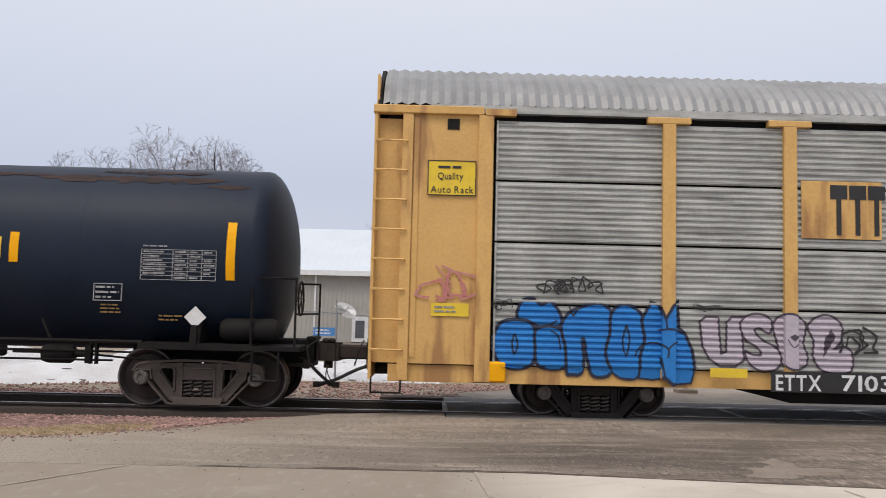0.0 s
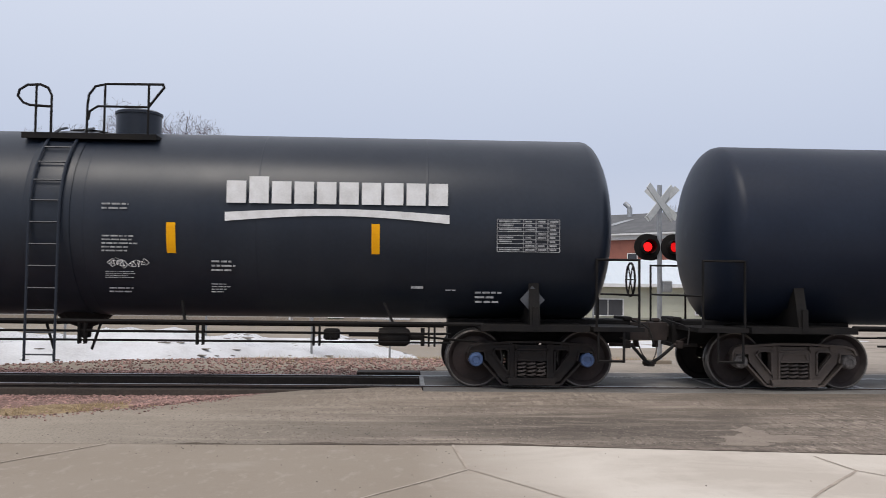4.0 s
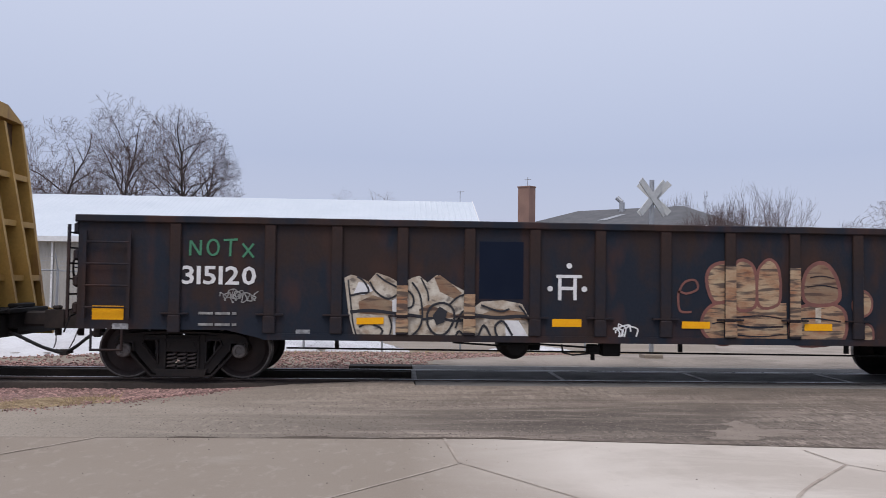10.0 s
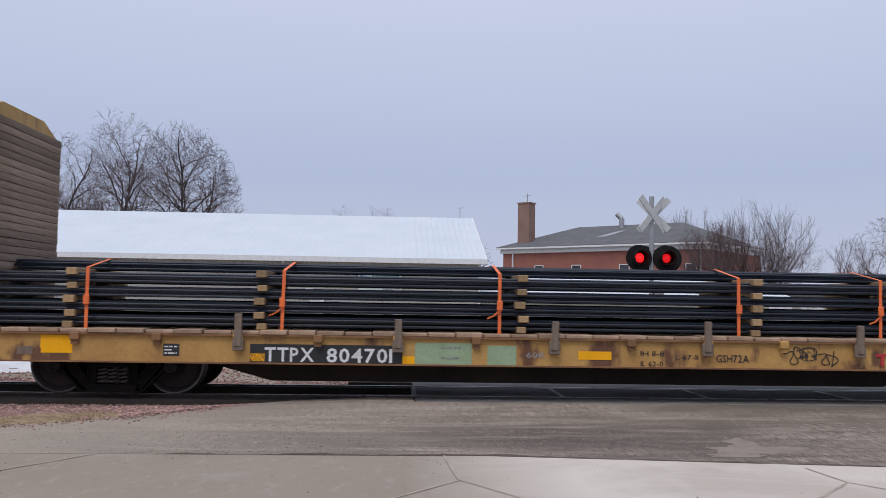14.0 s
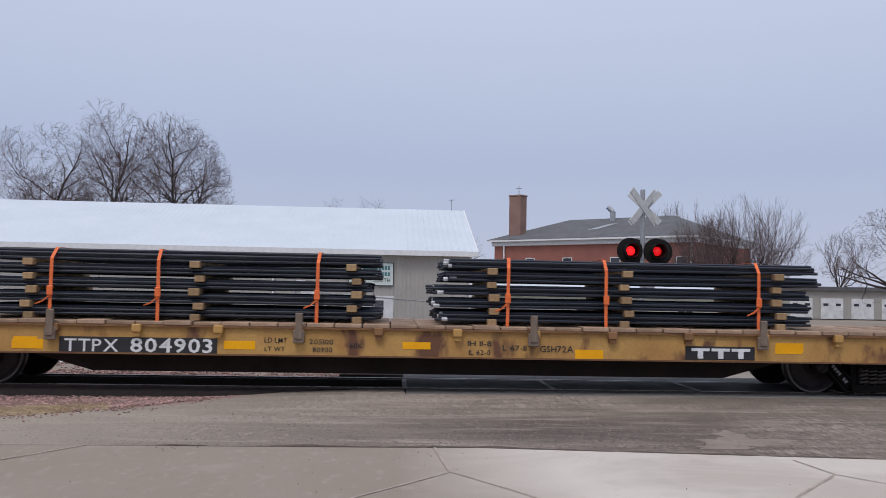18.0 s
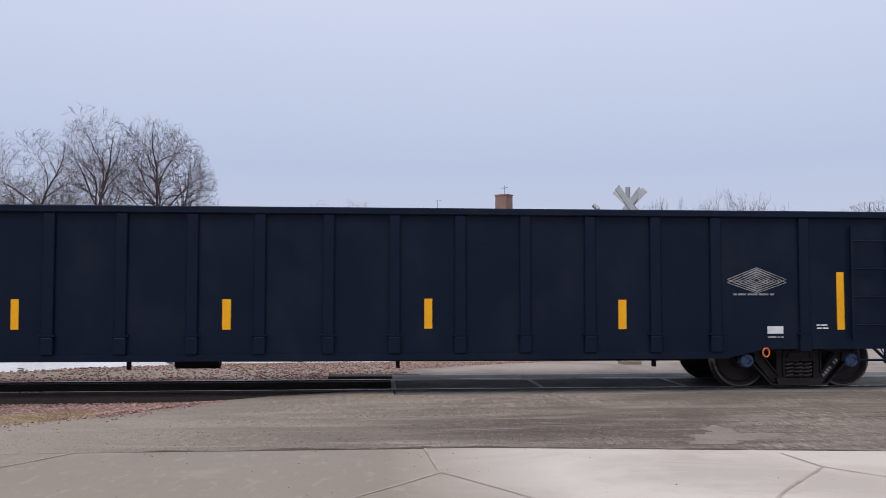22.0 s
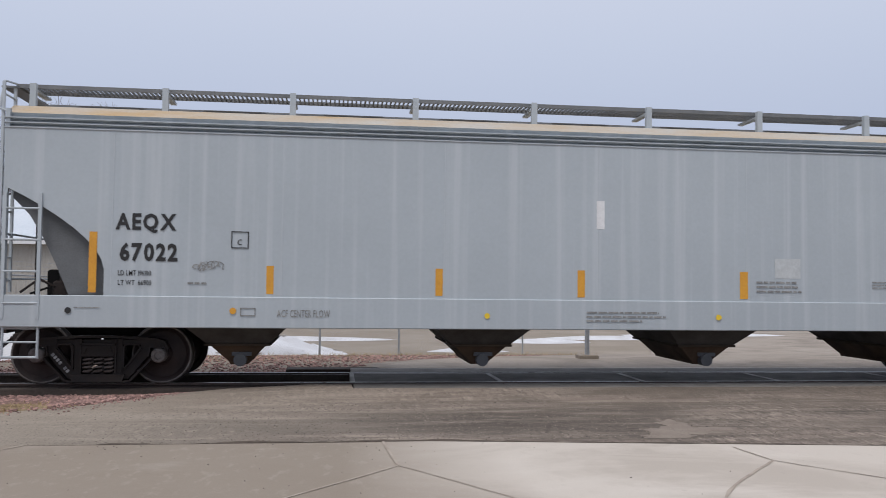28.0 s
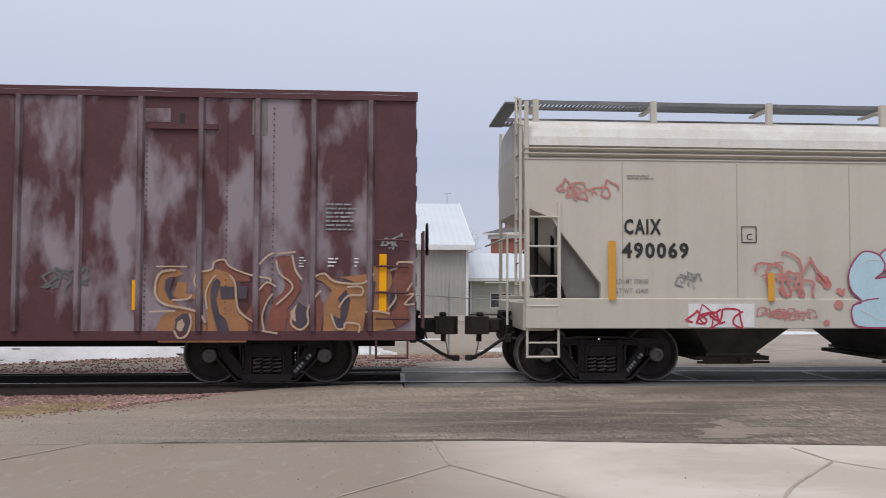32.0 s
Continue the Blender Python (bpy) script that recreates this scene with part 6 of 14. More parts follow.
    for x in (lx - 0.22, lx + 0.22):
        pts = [(x, -1.60, 0.42), (x, -1.60, zc)] + [(x, -1.60 * math.cos(radians(v)), zc + 1.60 * math.sin(radians(v))) for v in range(10, 81, 10)]
        lad.tube(pts, 0.022, 6)
    for k in range(11):
        v = k * 0.33 + 0.52
        if v < zc:
            lad.rod((lx - 0.22, -1.60, v), (lx + 0.22, -1.60, v), 0.014, 5)
        else:
            t = min(1.4, (v - zc) / 1.6)
            lad.rod((lx - 0.22, -1.60 * math.cos(t), zc + 1.6 * math.sin(t)), (lx + 0.22, -1.60 * math.cos(t), zc + 1.6 * math.sin(t)), 0.014, 5)
    part("ladder", lad, UNDER if paint is BLACK else paint, car, "side ladder bent over the shell")
    part("ladder_backing", Shape().lathe([(R + 0.012, lx - 0.35), (R + 0.02, lx - 0.3), (R + 0.02, lx + 0.3), (R + 0.012, lx + 0.35)], "x", 56, (0, 0, zc)), paint, car, smooth=True)
    zt = top - drop + 0.09
    part("platform", Shape().box(p0, p1, -0.98, -0.30, zt - 0.12, zt - 0.07).box(p0, p1, 0.30, 0.98, zt - 0.12, zt - 0.07).box(p0, p1, -1.0, -0.96, zt - 0.15, zt - 0.06), UNDER, car, "black grating platform")
    dome_x = p0 + (p1 - p0) * (0.72 if flip > 0 else 0.28)
    part("manway_dome", Shape().lathe([(0.37, zt - 0.1), (0.37, top + 0.32), (0.39, top + 0.32), (0.39, top + 0.36), (0.33, top + 0.39), (0.0, top + 0.40)], "z", 24, (dome_x, 0, 0)), paint, car, "round black valve dome", smooth=True)
    hx = p0 + (p1 - p0) * (0.34 if flip > 0 else 0.66)
    part("manway_hatch", Shape().lathe([(0.30, zt - 0.1), (0.30, zt + 0.05), (0.33, zt + 0.06), (0.33, zt + 0.12), (0.0, zt + 0.14)], "z", 20, (hx, 0, 0)), UNDER, car, "bolted hatch")
    g0, g1 = hx - 0.28, hx + 0.28
    y = -0.95
    for u, w in ((p0 + 0.03, g0), (g1, p1 - 0.03)):
        rails = Shape()
        # boxed rails on the first tanks; on the later ones the long rail flares out past the platform's end and the short one is a loop
        if paint in (BLACK, GLOSSBLACK):
            e, far, k = (u, w, 1) if u < hx else (w, u, -1)
            rails.tube([(e, y, zt - 0.1), (e, y, zt + 0.72), (far - k * 0.16, y, zt + 0.72), (far - k * 0.05, y, zt + 0.67), (far, y, zt + 0.56), (far, y, zt - 0.1)], 0.021, 6).rod((e, y, zt + 0.36), (far, y, zt + 0.36), 0.018, 6)
        elif (w - u) > 0.9:
            e, k = (u, 1) if abs(u - p0) < 0.1 else (w, -1)
            far = w if k > 0 else u
            rails.tube([(e + k * 0.12, y, zt + 0.38), (e - k * 0.12, y, zt + 0.70), (e - k * 0.10, y, zt + 0.75), (far - k * 0.30, y, zt + 0.74), (far - k * 0.12, y, zt + 0.70), (far - k * 0.02, y, zt + 0.56), (far, y, zt + 0.40), (far, y, zt - 0.1)], 0.021, 6)
            rails.tube([(e + k * 0.12, y, zt + 0.74), (e + k * 0.12, y, zt - 0.1)], 0.021, 6).tube([(e + k * 0.12, y, zt + 0.38), (far - k * 0.16, y, zt + 0.38), (far - k * 0.04, y, zt + 0.30), (far - k * 0.02, y, zt + 0.16)], 0.018, 6)
            rails.rod((far - k * 0.27, y, zt - 0.1), (far - k * 0.27, y, zt + 0.74), 0.02, 6)
        else:
            e, k = (w, 1) if abs(w - p1) < 0.1 else (u, -1)
            far = u if k > 0 else w
            rails.tube([(far, y, zt - 0.1), (far, y, zt + 0.54), (far + k * 0.06, y, zt + 0.66), (far + k * 0.18, y, zt + 0.71), (e - k * 0.02, y, zt + 0.70), (e + k * 0.10, y, zt + 0.62), (e + k * 0.12, y, zt + 0.52), (e + k * 0.04, y, zt + 0.42), (e - k * 0.06, y, zt + 0.38), (far, y, zt + 0.36)], 0.021, 6)
            rails.rod((far + k * 0.24, y, zt - 0.1), (far + k * 0.24, y, zt + 0.71), 0.02, 6)
        part("platform_rail", rails, UNDER, car, "black bent-pipe platform rail")
    part("bottom_valve", Shape().lathe([(0.5, zc - R + 0.06), (0.32, zc - R - 0.12), (0.12, zc - R - 0.2), (0.09, zc - R - 0.38), (0.0, zc - R - 0.38)], "z", 16, (hx, 0, 0)), UNDER, car, "bottom outlet valve")
    part("valve_guard", Shape().rod((hx - 0.45, -0.5, 1.0), (hx - 0.3, -0.5, 0.52), 0.025).rod((hx + 0.45, -0.5, 1.0), (hx + 0.3, -0.5, 0.52), 0.025), UNDER, car)

    def on_shell(z):
        return -math.sqrt(max(0.01, (R + 0.008) ** 2 - (z - zc) ** 2))

    def curved(name, X, w, z0, z1, mat, lab=""):
        s = Shape()
        rows = []
        for k in range(7):
            z = z0 + (z1 - z0) * k / 6
            rows.append([(X - xc, on_shell(z), z), (X - xc + w, on_shell(z), z)])
        s.sheet(rows)
        return part(name, s, mat, car, lab)

    def words(txt, X, z, h, mat, width=None):
        lean = -math.degrees(math.asin(max(-1, min(1, (z + h / 2 - zc) / R))))
        return lettering(txt, X - xc, on_shell(z + h / 2) - 0.012, z, h, mat, car, width, lean=lean)

    def block(X0, X1, z0, z1, rows, mat, seed):
        bars(X0 - xc, X1 - xc, z0, z1, rows, min(on_shell(z0), on_shell(z1), on_shell((z0 + z1) / 2)) - 0.004, mat, car, seed)

    car_tools = dict(bar=curved, words=words, block=block, xc=xc, zc=zc, at=lambda z0, z1: min(on_shell(z0), on_shell(z1), on_shell((z0 + z1) / 2)) - 0.006)
    return car, car_tools


# ---- covered hoppers ----
def hopper_car(X0, X1, T0, T1, paint, label, cut, bays, roof_mat, frame_mat=DARKSTEEL, cap=CAPGREY, curved_end=False, corrug=True, slope_mat=None, top=4.32, board_mat=ROOFGREY, round_bays=False, web_mat=None, profile=None, corrug_z=3.80, seam_mat=None):
    xc = (X0 + X1) / 2
    car = rail_car("covered_hopper_car", label, "hopper car", xc)
    a, b = X0 - xc, X1 - xc
    cx, cz = cut           # how far the end cuts in, and from what height
    levels = [(1.36, cx, 1.53), (2.0 if not curved_end else 1.75, cx, 1.53)]
    if curved_end:
        for k in range(1, 8):
            t = k / 8
            levels.append((1.75 + (cz - 1.75) * t, cx * (1 - t ** 1.7 * 0.97), 1.53))
    if profile:
        levels = [(z, inn, 1.53) for z, inn in profile]
        cz = profile[-1][0]
        levels += [(corrug_z, 0.0, 1.53)]
    else:
        levels += [(cz, 0.03, 1.53), (corrug_z, 0.0, 1.53)]
    pitch = 0.07 if corrug_z > 3.7 else 0.085
    if corrug:
        for k in range(3):
            z = corrug_z + pitch * k
            levels += [(z + 0.015, 0.0, 1.545), (z + 0.030, 0.0, 1.545), (z + 0.045, 0.0, 1.45), (z + 0.060, 0.0, 1.45)]
    rim = corrug_z + 0.24 if corrug else 4.04
    levels += [(rim, 0.0, 1.49)]
    s = Shape()
    rows = []
    nx = 24
    for z, inn, hw in levels:
        x0, x1 = a + inn, b - inn
        near = [(x0 + (x1 - x0) * k / nx, -hw, z) for k in range(nx + 1)]
        rows.append(near + [(p[0], hw, z) for p in reversed(near)] + [near[0]])
    s.sheet(rows)
    part("hopper_body", s, paint, car, "smooth hopper side and slope sheets")
    r = Shape()
    prof = [(-1.49, 4.04), (-1.2, 4.20), (-0.8, top - 0.04), (0, top), (0.8, top - 0.04), (1.2, 4.20), (1.49, 4.04)] if corrug_z > 3.7 else [(-1.50, rim), (-1.47, 3.90), (-1.38, 4.05), (-1.2, 4.18), (-0.8, top - 0.04), (0, top), (0.8, top - 0.04), (1.2, 4.18), (1.38, 4.05), (1.47, 3.90), (1.50, rim)]
    r.prism(prof, a, b, "x")
    part("roof", r, roof_mat, car, "shallow curved hopper roof")
    seam = Shape().box(-0.008, 0.008, -1.534, -1.50, 1.4, corrug_z - 0.02).mesh("sheet_seam", seam_mat or paint)
    for k in range(8 if seam_mat else 7):
        part("sheet_seam", seam, paint, car, at=(a + 1.55 + (b - a - 3.1) * k / (7 if seam_mat else 6), 0, 0))
    for y in (-1.555, 1.475):
        part("side_sill", Shape().box(a + 0.02, b - 0.02, y, y + 0.08, 0.90, 1.37, 0.012), paint, car, "deep side sill")
    for d, e in ((-1, a), (1, b)):
        if curved_end:
            plate_line = [(e - d * (cx + 0.01), 1.30), (e - d * (cx + 0.01), 1.75)] + [(e - d * (cx * (1 - (k / 8) ** 1.7 * 0.97) + 0.005), 1.75 + (cz - 1.75) * k / 8) for k in range(1, 8)] + [(e - d * 0.12, cz - 0.05)] + [(e - d * (0.10 + 0.85 * (k / 6) ** 0.7), cz - 0.15 - (cz - 1.45) * k / 6) for k in range(7)]
        else:
            # the plate follows the slope sheet down; outside it the bay is open
            plate_line, last = [(cx + 0.004, 1.30)], None
            for z, inn in profile[1:]:
                if inn > 0.50:
                    plate_line.append((inn + 0.004, z - 0.01))
                    last = (z, inn)
                else:
                    plate_line.append((0.50, last[0] + (z - last[0]) * (last[1] - 0.50) / (last[1] - inn) - 0.01))
                    break
            plate_line = [(e - d * q, z) for q, z in plate_line + [(0.56, 1.75), (0.70, 1.30)]]
        # shade of the recess is in the plate's own grey
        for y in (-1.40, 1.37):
            part("web_plate", Shape().prism(plate_line, y, y + 0.03), web_mat or paint, car, "recessed end web plate in grimy, shade-darkened grey")
        part("end_sill", Shape().box(min(e, e - d * 0.5), max(e, e - d * 0.5), -1.45, 1.45, 0.86, 1.30, 0.02), paint, car, "end sill and platform")
        for y in (-1.52, 1.44):
            part("corner_post", Shape().box(e - d * 0.04 - 0.03, e - d * 0.04 + 0.03, y, y + 0.06, 1.3, 2.75 if cz > 3 else 4.45 if profile else 4.1), paint, car, "corner post")
        lx0, lx1 = sorted((e - d * 0.54, e - d * 0.05))
        ladder(car, lx0, lx1, -1.545, 1.02, 2.86, 4, paint)
        part("grab_rail", ladder_shape(e + d * 0.05, -1.45, -1.0, 1.4, 4.5, 9), paint, car, "end ladder")
        part("step", Shape().tube([(lx0, -1.5, 0.95), (lx0, -1.5, 0.46), (lx1, -1.5, 0.46), (lx1, -1.5, 0.95)], 0.02, 6).rod((lx0, -1.5, 0.68), (lx1, -1.5, 0.68), 0.016), paint, car, "stirrup step")
        rails = Shape()
        rails.tube([(e + d * 0.25, -1.42, 0.95), (e + d * 0.25, -1.42, 2.35), (e - d * 0.02, -1.42, 2.35)], 0.018, 6).rod((e + d * 0.25, -1.42, 1.6), (e + d * 0.25, 1.42, 1.6), 0.018).rod((e + d * 0.25, -1.42, 2.3), (e + d * 0.25, 1.42, 2.3), 0.018)
        part("end_handrail", rails, paint, car)
        part("machinery", Shape().rod((e - d * 0.9, -0.6, 1.55), (e - d * 0.9, 0.2, 1.55), 0.18, 12).box(min(e - d * 0.45, e - d * 0.75), max(e - d * 0.45, e - d * 0.75), -0.9, -0.5, 1.3, 1.75, 0.03).rod((e - d * 0.6, -0.7, 1.7), (e - d * 0.6, -0.7, 2.7), 0.03), UNDER, car, "brake gear on the end platform")
        part("brake_valve", Shape().box(min(e - d * 0.62, e - d * 0.86), max(e - d * 0.62, e - d * 0.86), -1.18, -0.95, 1.32, 1.58, 0.03).rod((e - d * 0.74, -1.06, 1.5), (e - d * 0.74, -1.06, 1.74), 0.05, 8).tube([(e - d * 0.72, -1.15, 1.46), (e - d * 0.45, -1.25, 1.60), (e - d * 0.20, -1.28, 1.40)], 0.018, 6), COUPLER, car, "rusty brake valve and pipes")
        part("brake_strut", Shape().rod((e - d * 0.30, -0.9, 1.32), (e - d * 0.30, -0.9, 3.2), 0.03, 6).rod((e - d * 0.98, -1.2, 1.62), (e - d * 0.25, -1.0, 1.38), 0.016, 6), UNDER, car, "upright pipe and slanting rod")
        part("centre_sill", Shape().box(min(e - d * 2.2, e + d * 0.2), max(e - d * 2.2, e + d * 0.2), -0.3, 0.3, 0.68, 0.98), UNDER, car)
        truck(car, (T0 if d < 0 else T1) - xc, frame_mat, cap)
        coupler(car, e + d * 0.12, d, 0.62)
    hand_wheel(car, (b + 0.3), -0.75, 2.1, UNDER, 0.27)
    # bays
    for X in bays:
        x = X - xc
        if round_bays:
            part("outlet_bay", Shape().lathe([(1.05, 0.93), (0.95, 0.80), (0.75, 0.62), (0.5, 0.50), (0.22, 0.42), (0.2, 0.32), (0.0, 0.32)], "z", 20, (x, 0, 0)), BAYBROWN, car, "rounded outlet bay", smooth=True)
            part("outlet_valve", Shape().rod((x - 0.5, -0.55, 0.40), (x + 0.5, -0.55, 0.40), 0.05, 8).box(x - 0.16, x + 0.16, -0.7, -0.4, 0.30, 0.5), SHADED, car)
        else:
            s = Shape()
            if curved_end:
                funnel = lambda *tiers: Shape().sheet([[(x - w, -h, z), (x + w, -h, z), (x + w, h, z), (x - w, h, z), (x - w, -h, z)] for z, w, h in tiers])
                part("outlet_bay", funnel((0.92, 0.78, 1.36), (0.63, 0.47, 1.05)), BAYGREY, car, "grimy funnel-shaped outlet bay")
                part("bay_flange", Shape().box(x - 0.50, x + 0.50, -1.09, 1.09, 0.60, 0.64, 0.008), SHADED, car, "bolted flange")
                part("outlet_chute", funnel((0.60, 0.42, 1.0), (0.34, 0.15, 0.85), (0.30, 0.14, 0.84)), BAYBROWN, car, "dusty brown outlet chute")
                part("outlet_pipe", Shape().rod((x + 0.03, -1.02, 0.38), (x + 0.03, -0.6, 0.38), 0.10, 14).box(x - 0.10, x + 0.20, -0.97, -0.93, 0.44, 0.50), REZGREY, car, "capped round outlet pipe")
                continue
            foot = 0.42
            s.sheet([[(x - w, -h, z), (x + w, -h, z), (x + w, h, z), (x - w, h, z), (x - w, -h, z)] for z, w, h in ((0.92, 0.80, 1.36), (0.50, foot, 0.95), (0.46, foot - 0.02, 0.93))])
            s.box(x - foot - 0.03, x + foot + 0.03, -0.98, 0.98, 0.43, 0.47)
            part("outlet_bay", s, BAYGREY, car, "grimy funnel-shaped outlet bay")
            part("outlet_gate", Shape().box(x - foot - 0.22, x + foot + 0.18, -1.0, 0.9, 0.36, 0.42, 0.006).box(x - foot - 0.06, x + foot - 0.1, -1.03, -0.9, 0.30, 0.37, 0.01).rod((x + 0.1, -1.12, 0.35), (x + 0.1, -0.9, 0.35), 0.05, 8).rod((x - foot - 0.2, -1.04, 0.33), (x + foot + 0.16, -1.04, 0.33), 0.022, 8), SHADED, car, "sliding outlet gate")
    # running boards on brackets, hatches
    for s in (-1, 1):
        y0, y1 = sorted((s * 0.50, s * 1.02))
        board = Shape()
        board.box(a - 0.04, b + 0.04, y0, y0 + 0.025, 4.51, 4.57).box(a - 0.04, b + 0.04, y1 - 0.025, y1, 4.51, 4.57)
        n = int((b - a) / 0.07)
        for k in range(n):
            x = a + (b - a) * k / n
            board.box(x, x + 0.022, y0 + 0.025, y1 - 0.025, 4.53, 4.56)
        part("running_board", board, board_mat, car, "steel grating roof walk")
    m = int((b - a) / 1.95)
    bracket = Shape().box(-0.045, 0.045, -1.16, -1.08, 4.14, 4.56).box(-0.045, 0.045, -1.08, -0.45, 4.44, 4.475).mesh("bracket", paint)
    for k in range(m + 1):
        for turned in (0, 180):
            part("bracket", bracket, paint, car, at=(a + 0.25 + (b - a - 0.5) * k / m, 0, 0), turn=(0, 0, turned))
    for k in range(m):
        x = a + 0.25 + (b - a - 0.5) * (k + 0.5) / m
        part("roof_hatch", once(("hatch",), lambda: Shape().box(-0.62, 0.62, -0.42, 0.42, 4.28, 4.36, 0.03).rod((-0.5, -0.44, 4.37), (0.5, -0.44, 4.37), 0.015).mesh("roof_hatch", ROOFGREY)), ROOFGREY, car, at=(x, 0, 0))
    for e, d in ((a, -1), (b, 1)):
        part("ladder_bracket", Shape().tube([(e - d * 0.05, -1.50, 4.05), (e + d * 0.10, -1.46, 4.10), (e + d * 0.10, -1.30, 4.55), (e + d * 0.02, -1.05, 4.56)], 0.016, 6), paint, car, "bent grab at the roof")
        part("end_walk", Shape().box(min(e, e + d * 0.24), max(e, e + d * 0.24), -1.05, 1.05, 4.50, 4.53), board_mat, car, "roof walk end")
    return car, xc


def ladder_shape(x, y0, y1, z0, z1, rungs):
    s = Shape()
    s.box(x - 0.02, x + 0.02, y0 - 0.02, y0 + 0.02, z0, z1).box(x - 0.02, x + 0.02, y1 - 0.02, y1 + 0.02, z0, z1)
    for i in range(rungs):
        z = z0 + (z1 - z0) * (i + 0.5) / rungs
        s.rod((x, y0, z), (x, y1, z), 0.015, 5)
    return s


# ---- gondolas ----
def gondola_car(X0, X1, T0, T1, paint, label, top, low, posts, frame_mat=DARKSTEEL, cap=CAPBLUE, hw=1.42, rib_ends=True):
    xc = (X0 + X1) / 2
    car = rail_car("gondola_car", label, "gondola car", xc)
    a, b = X0 - xc, X1 - xc
    ta, tb = T0 - xc, T1 - xc
    hi = low + 0.14
    line = [(a, top), (b, top), (b, hi), (tb - 0.75, hi), (tb - 1.35, low), (ta + 1.35, low), (ta + 0.75, hi), (a, hi)]
    for y in (-hw, hw - 0.03):
        part("side_sheet", Shape().prism(line, y, y + 0.03), paint, car, "steel gondola side")
    for y in (-hw - 0.07, hw - 0.03):
        part("top_chord", Shape().box(a - 0.04, b + 0.04, y, y + 0.10, top - 0.06, top + 0.05, 0.015), paint, car, "heavy top rail")
        part("bottom_chord", Shape().box(ta + 1.3, tb - 1.3, y + 0.03, y + 0.07, low, low + 0.10), paint, car)
    ear = 0.21 if paint is RUSTGON else 0.125
    steel = paint
    for y in (-hw - 0.055,):
        post = once(("gpost", top, low, paint.name), lambda: Shape().box(-0.085, 0.085, -0.055, 0.0, low + 0.12, top - 0.06, 0.012).box(-0.095, 0.095, -0.066, 0.0, low + 0.10, low + 0.36, 0.012).box(-ear, ear, -0.062, 0.0, low + 0.375, low + 0.40).mesh("side_post", steel))
        for X in posts:
            part("side_post", post, steel, car, at=(X - xc, -hw, 0))
            part("side_post", post, steel, car, at=(X - xc, hw, 0), turn=(0, 0, 180))
    part("floor", Shape().box(a, b, -hw + 0.03, hw - 0.03, low + 0.30, low + 0.36), UNDER, car)
    part("centre_sill", Shape().box(a + 0.1, b - 0.1, -0.3, 0.3, low + 0.08, low + 0.3), UNDER, car)
    for d, e in ((-1, a), (1, b)):
        part("end_sheet", Shape().box(min(e, e - d * 0.05), max(e, e - d * 0.05), -hw + 0.03, hw - 0.03, low + 0.2, top), paint, car, "steel gondola end")
        ribs = Shape()
        k = 4 if rib_ends else 3
        for i in range(k):
            z = low + 0.45 + (top - low - 0.6) * i / (k - 1)
            ribs.box(min(e, e + d * 0.10), max(e, e + d * 0.10), -hw + 0.05, hw - 0.05, z - 0.09, z + 0.09, 0.03)
        part("end_rib", ribs, paint, car, "horizontal end corrugations")
        part("end_chord", Shape().box(min(e - d * 0.06, e + d * 0.06), max(e - d * 0.06, e + d * 0.06), -hw, hw, top - 0.06, top + 0.05), paint, car)
        lx0, lx1 = sorted((e - d * 0.78, e - d * 0.12))
        ladder(car, lx0, lx1, -hw - 0.06, low + 0.30, top - 0.2, 5 if top > 3 else 4, paint)
        part("grab_rail", ladder_shape(e + d * 0.16, -hw + 0.05, -hw + 0.5, low + 0.3, top - 0.1, 6), paint, car, "end ladder")
        part("step", Shape().tube([(lx0 + 0.1, -hw, hi), (lx0 + 0.1, -hw, 0.48), (lx1 - 0.1, -hw, 0.48), (lx1 - 0.1, -hw, hi)], 0.02, 6), paint, car)
        truck(car, (T0 if d < 0 else T1) - xc, frame_mat, cap)
        coupler(car, e + d * 0.02, d, 0.62)
        part("bolster", Shape().box((T0 if d < 0 else T1) - xc - 0.2, (T0 if d < 0 else T1) - xc + 0.2, -hw + 0.05, hw - 0.05, low + 0.12, low + 0.32), UNDER, car)
    hand_wheel(car, a - 0.2, -0.8, top - 0.75, UNDER, 0.25)
    # red pull rings on the sill beside the trucks
    for x in (ta + 0.72, tb - 0.72):
        ring = [(x + 0.055 * math.cos(k * 0.6283), -hw - 0.03, hi - 0.05 + 0.07 * math.sin(k * 0.6283)) for k in range(11)]
        if paint is not RUSTGON:
            part("pull_ring", Shape().tube(ring, 0.012, 5), STRAP, car, "red pull ring")
    rods = Shape()
    rods.rod((ta + 1.6, -0.9, 0.50), (tb - 1.6, -0.9, 0.46), 0.015)
    for k in range(4):
        x = ta + 2.4 + (tb - ta - 4.8) * k / 3
        rods.box(x - 0.03, x + 0.03, -1.0, -0.94, low - 0.16, low + 0.02)
    rods.rod((-1.5, -0.5, low - 0.05), (-0.8, -0.5, low - 0.05), 0.14, 10)
    part("brake_rigging", rods, UNDER, car, "brake rods and hangers")
    return car, xc


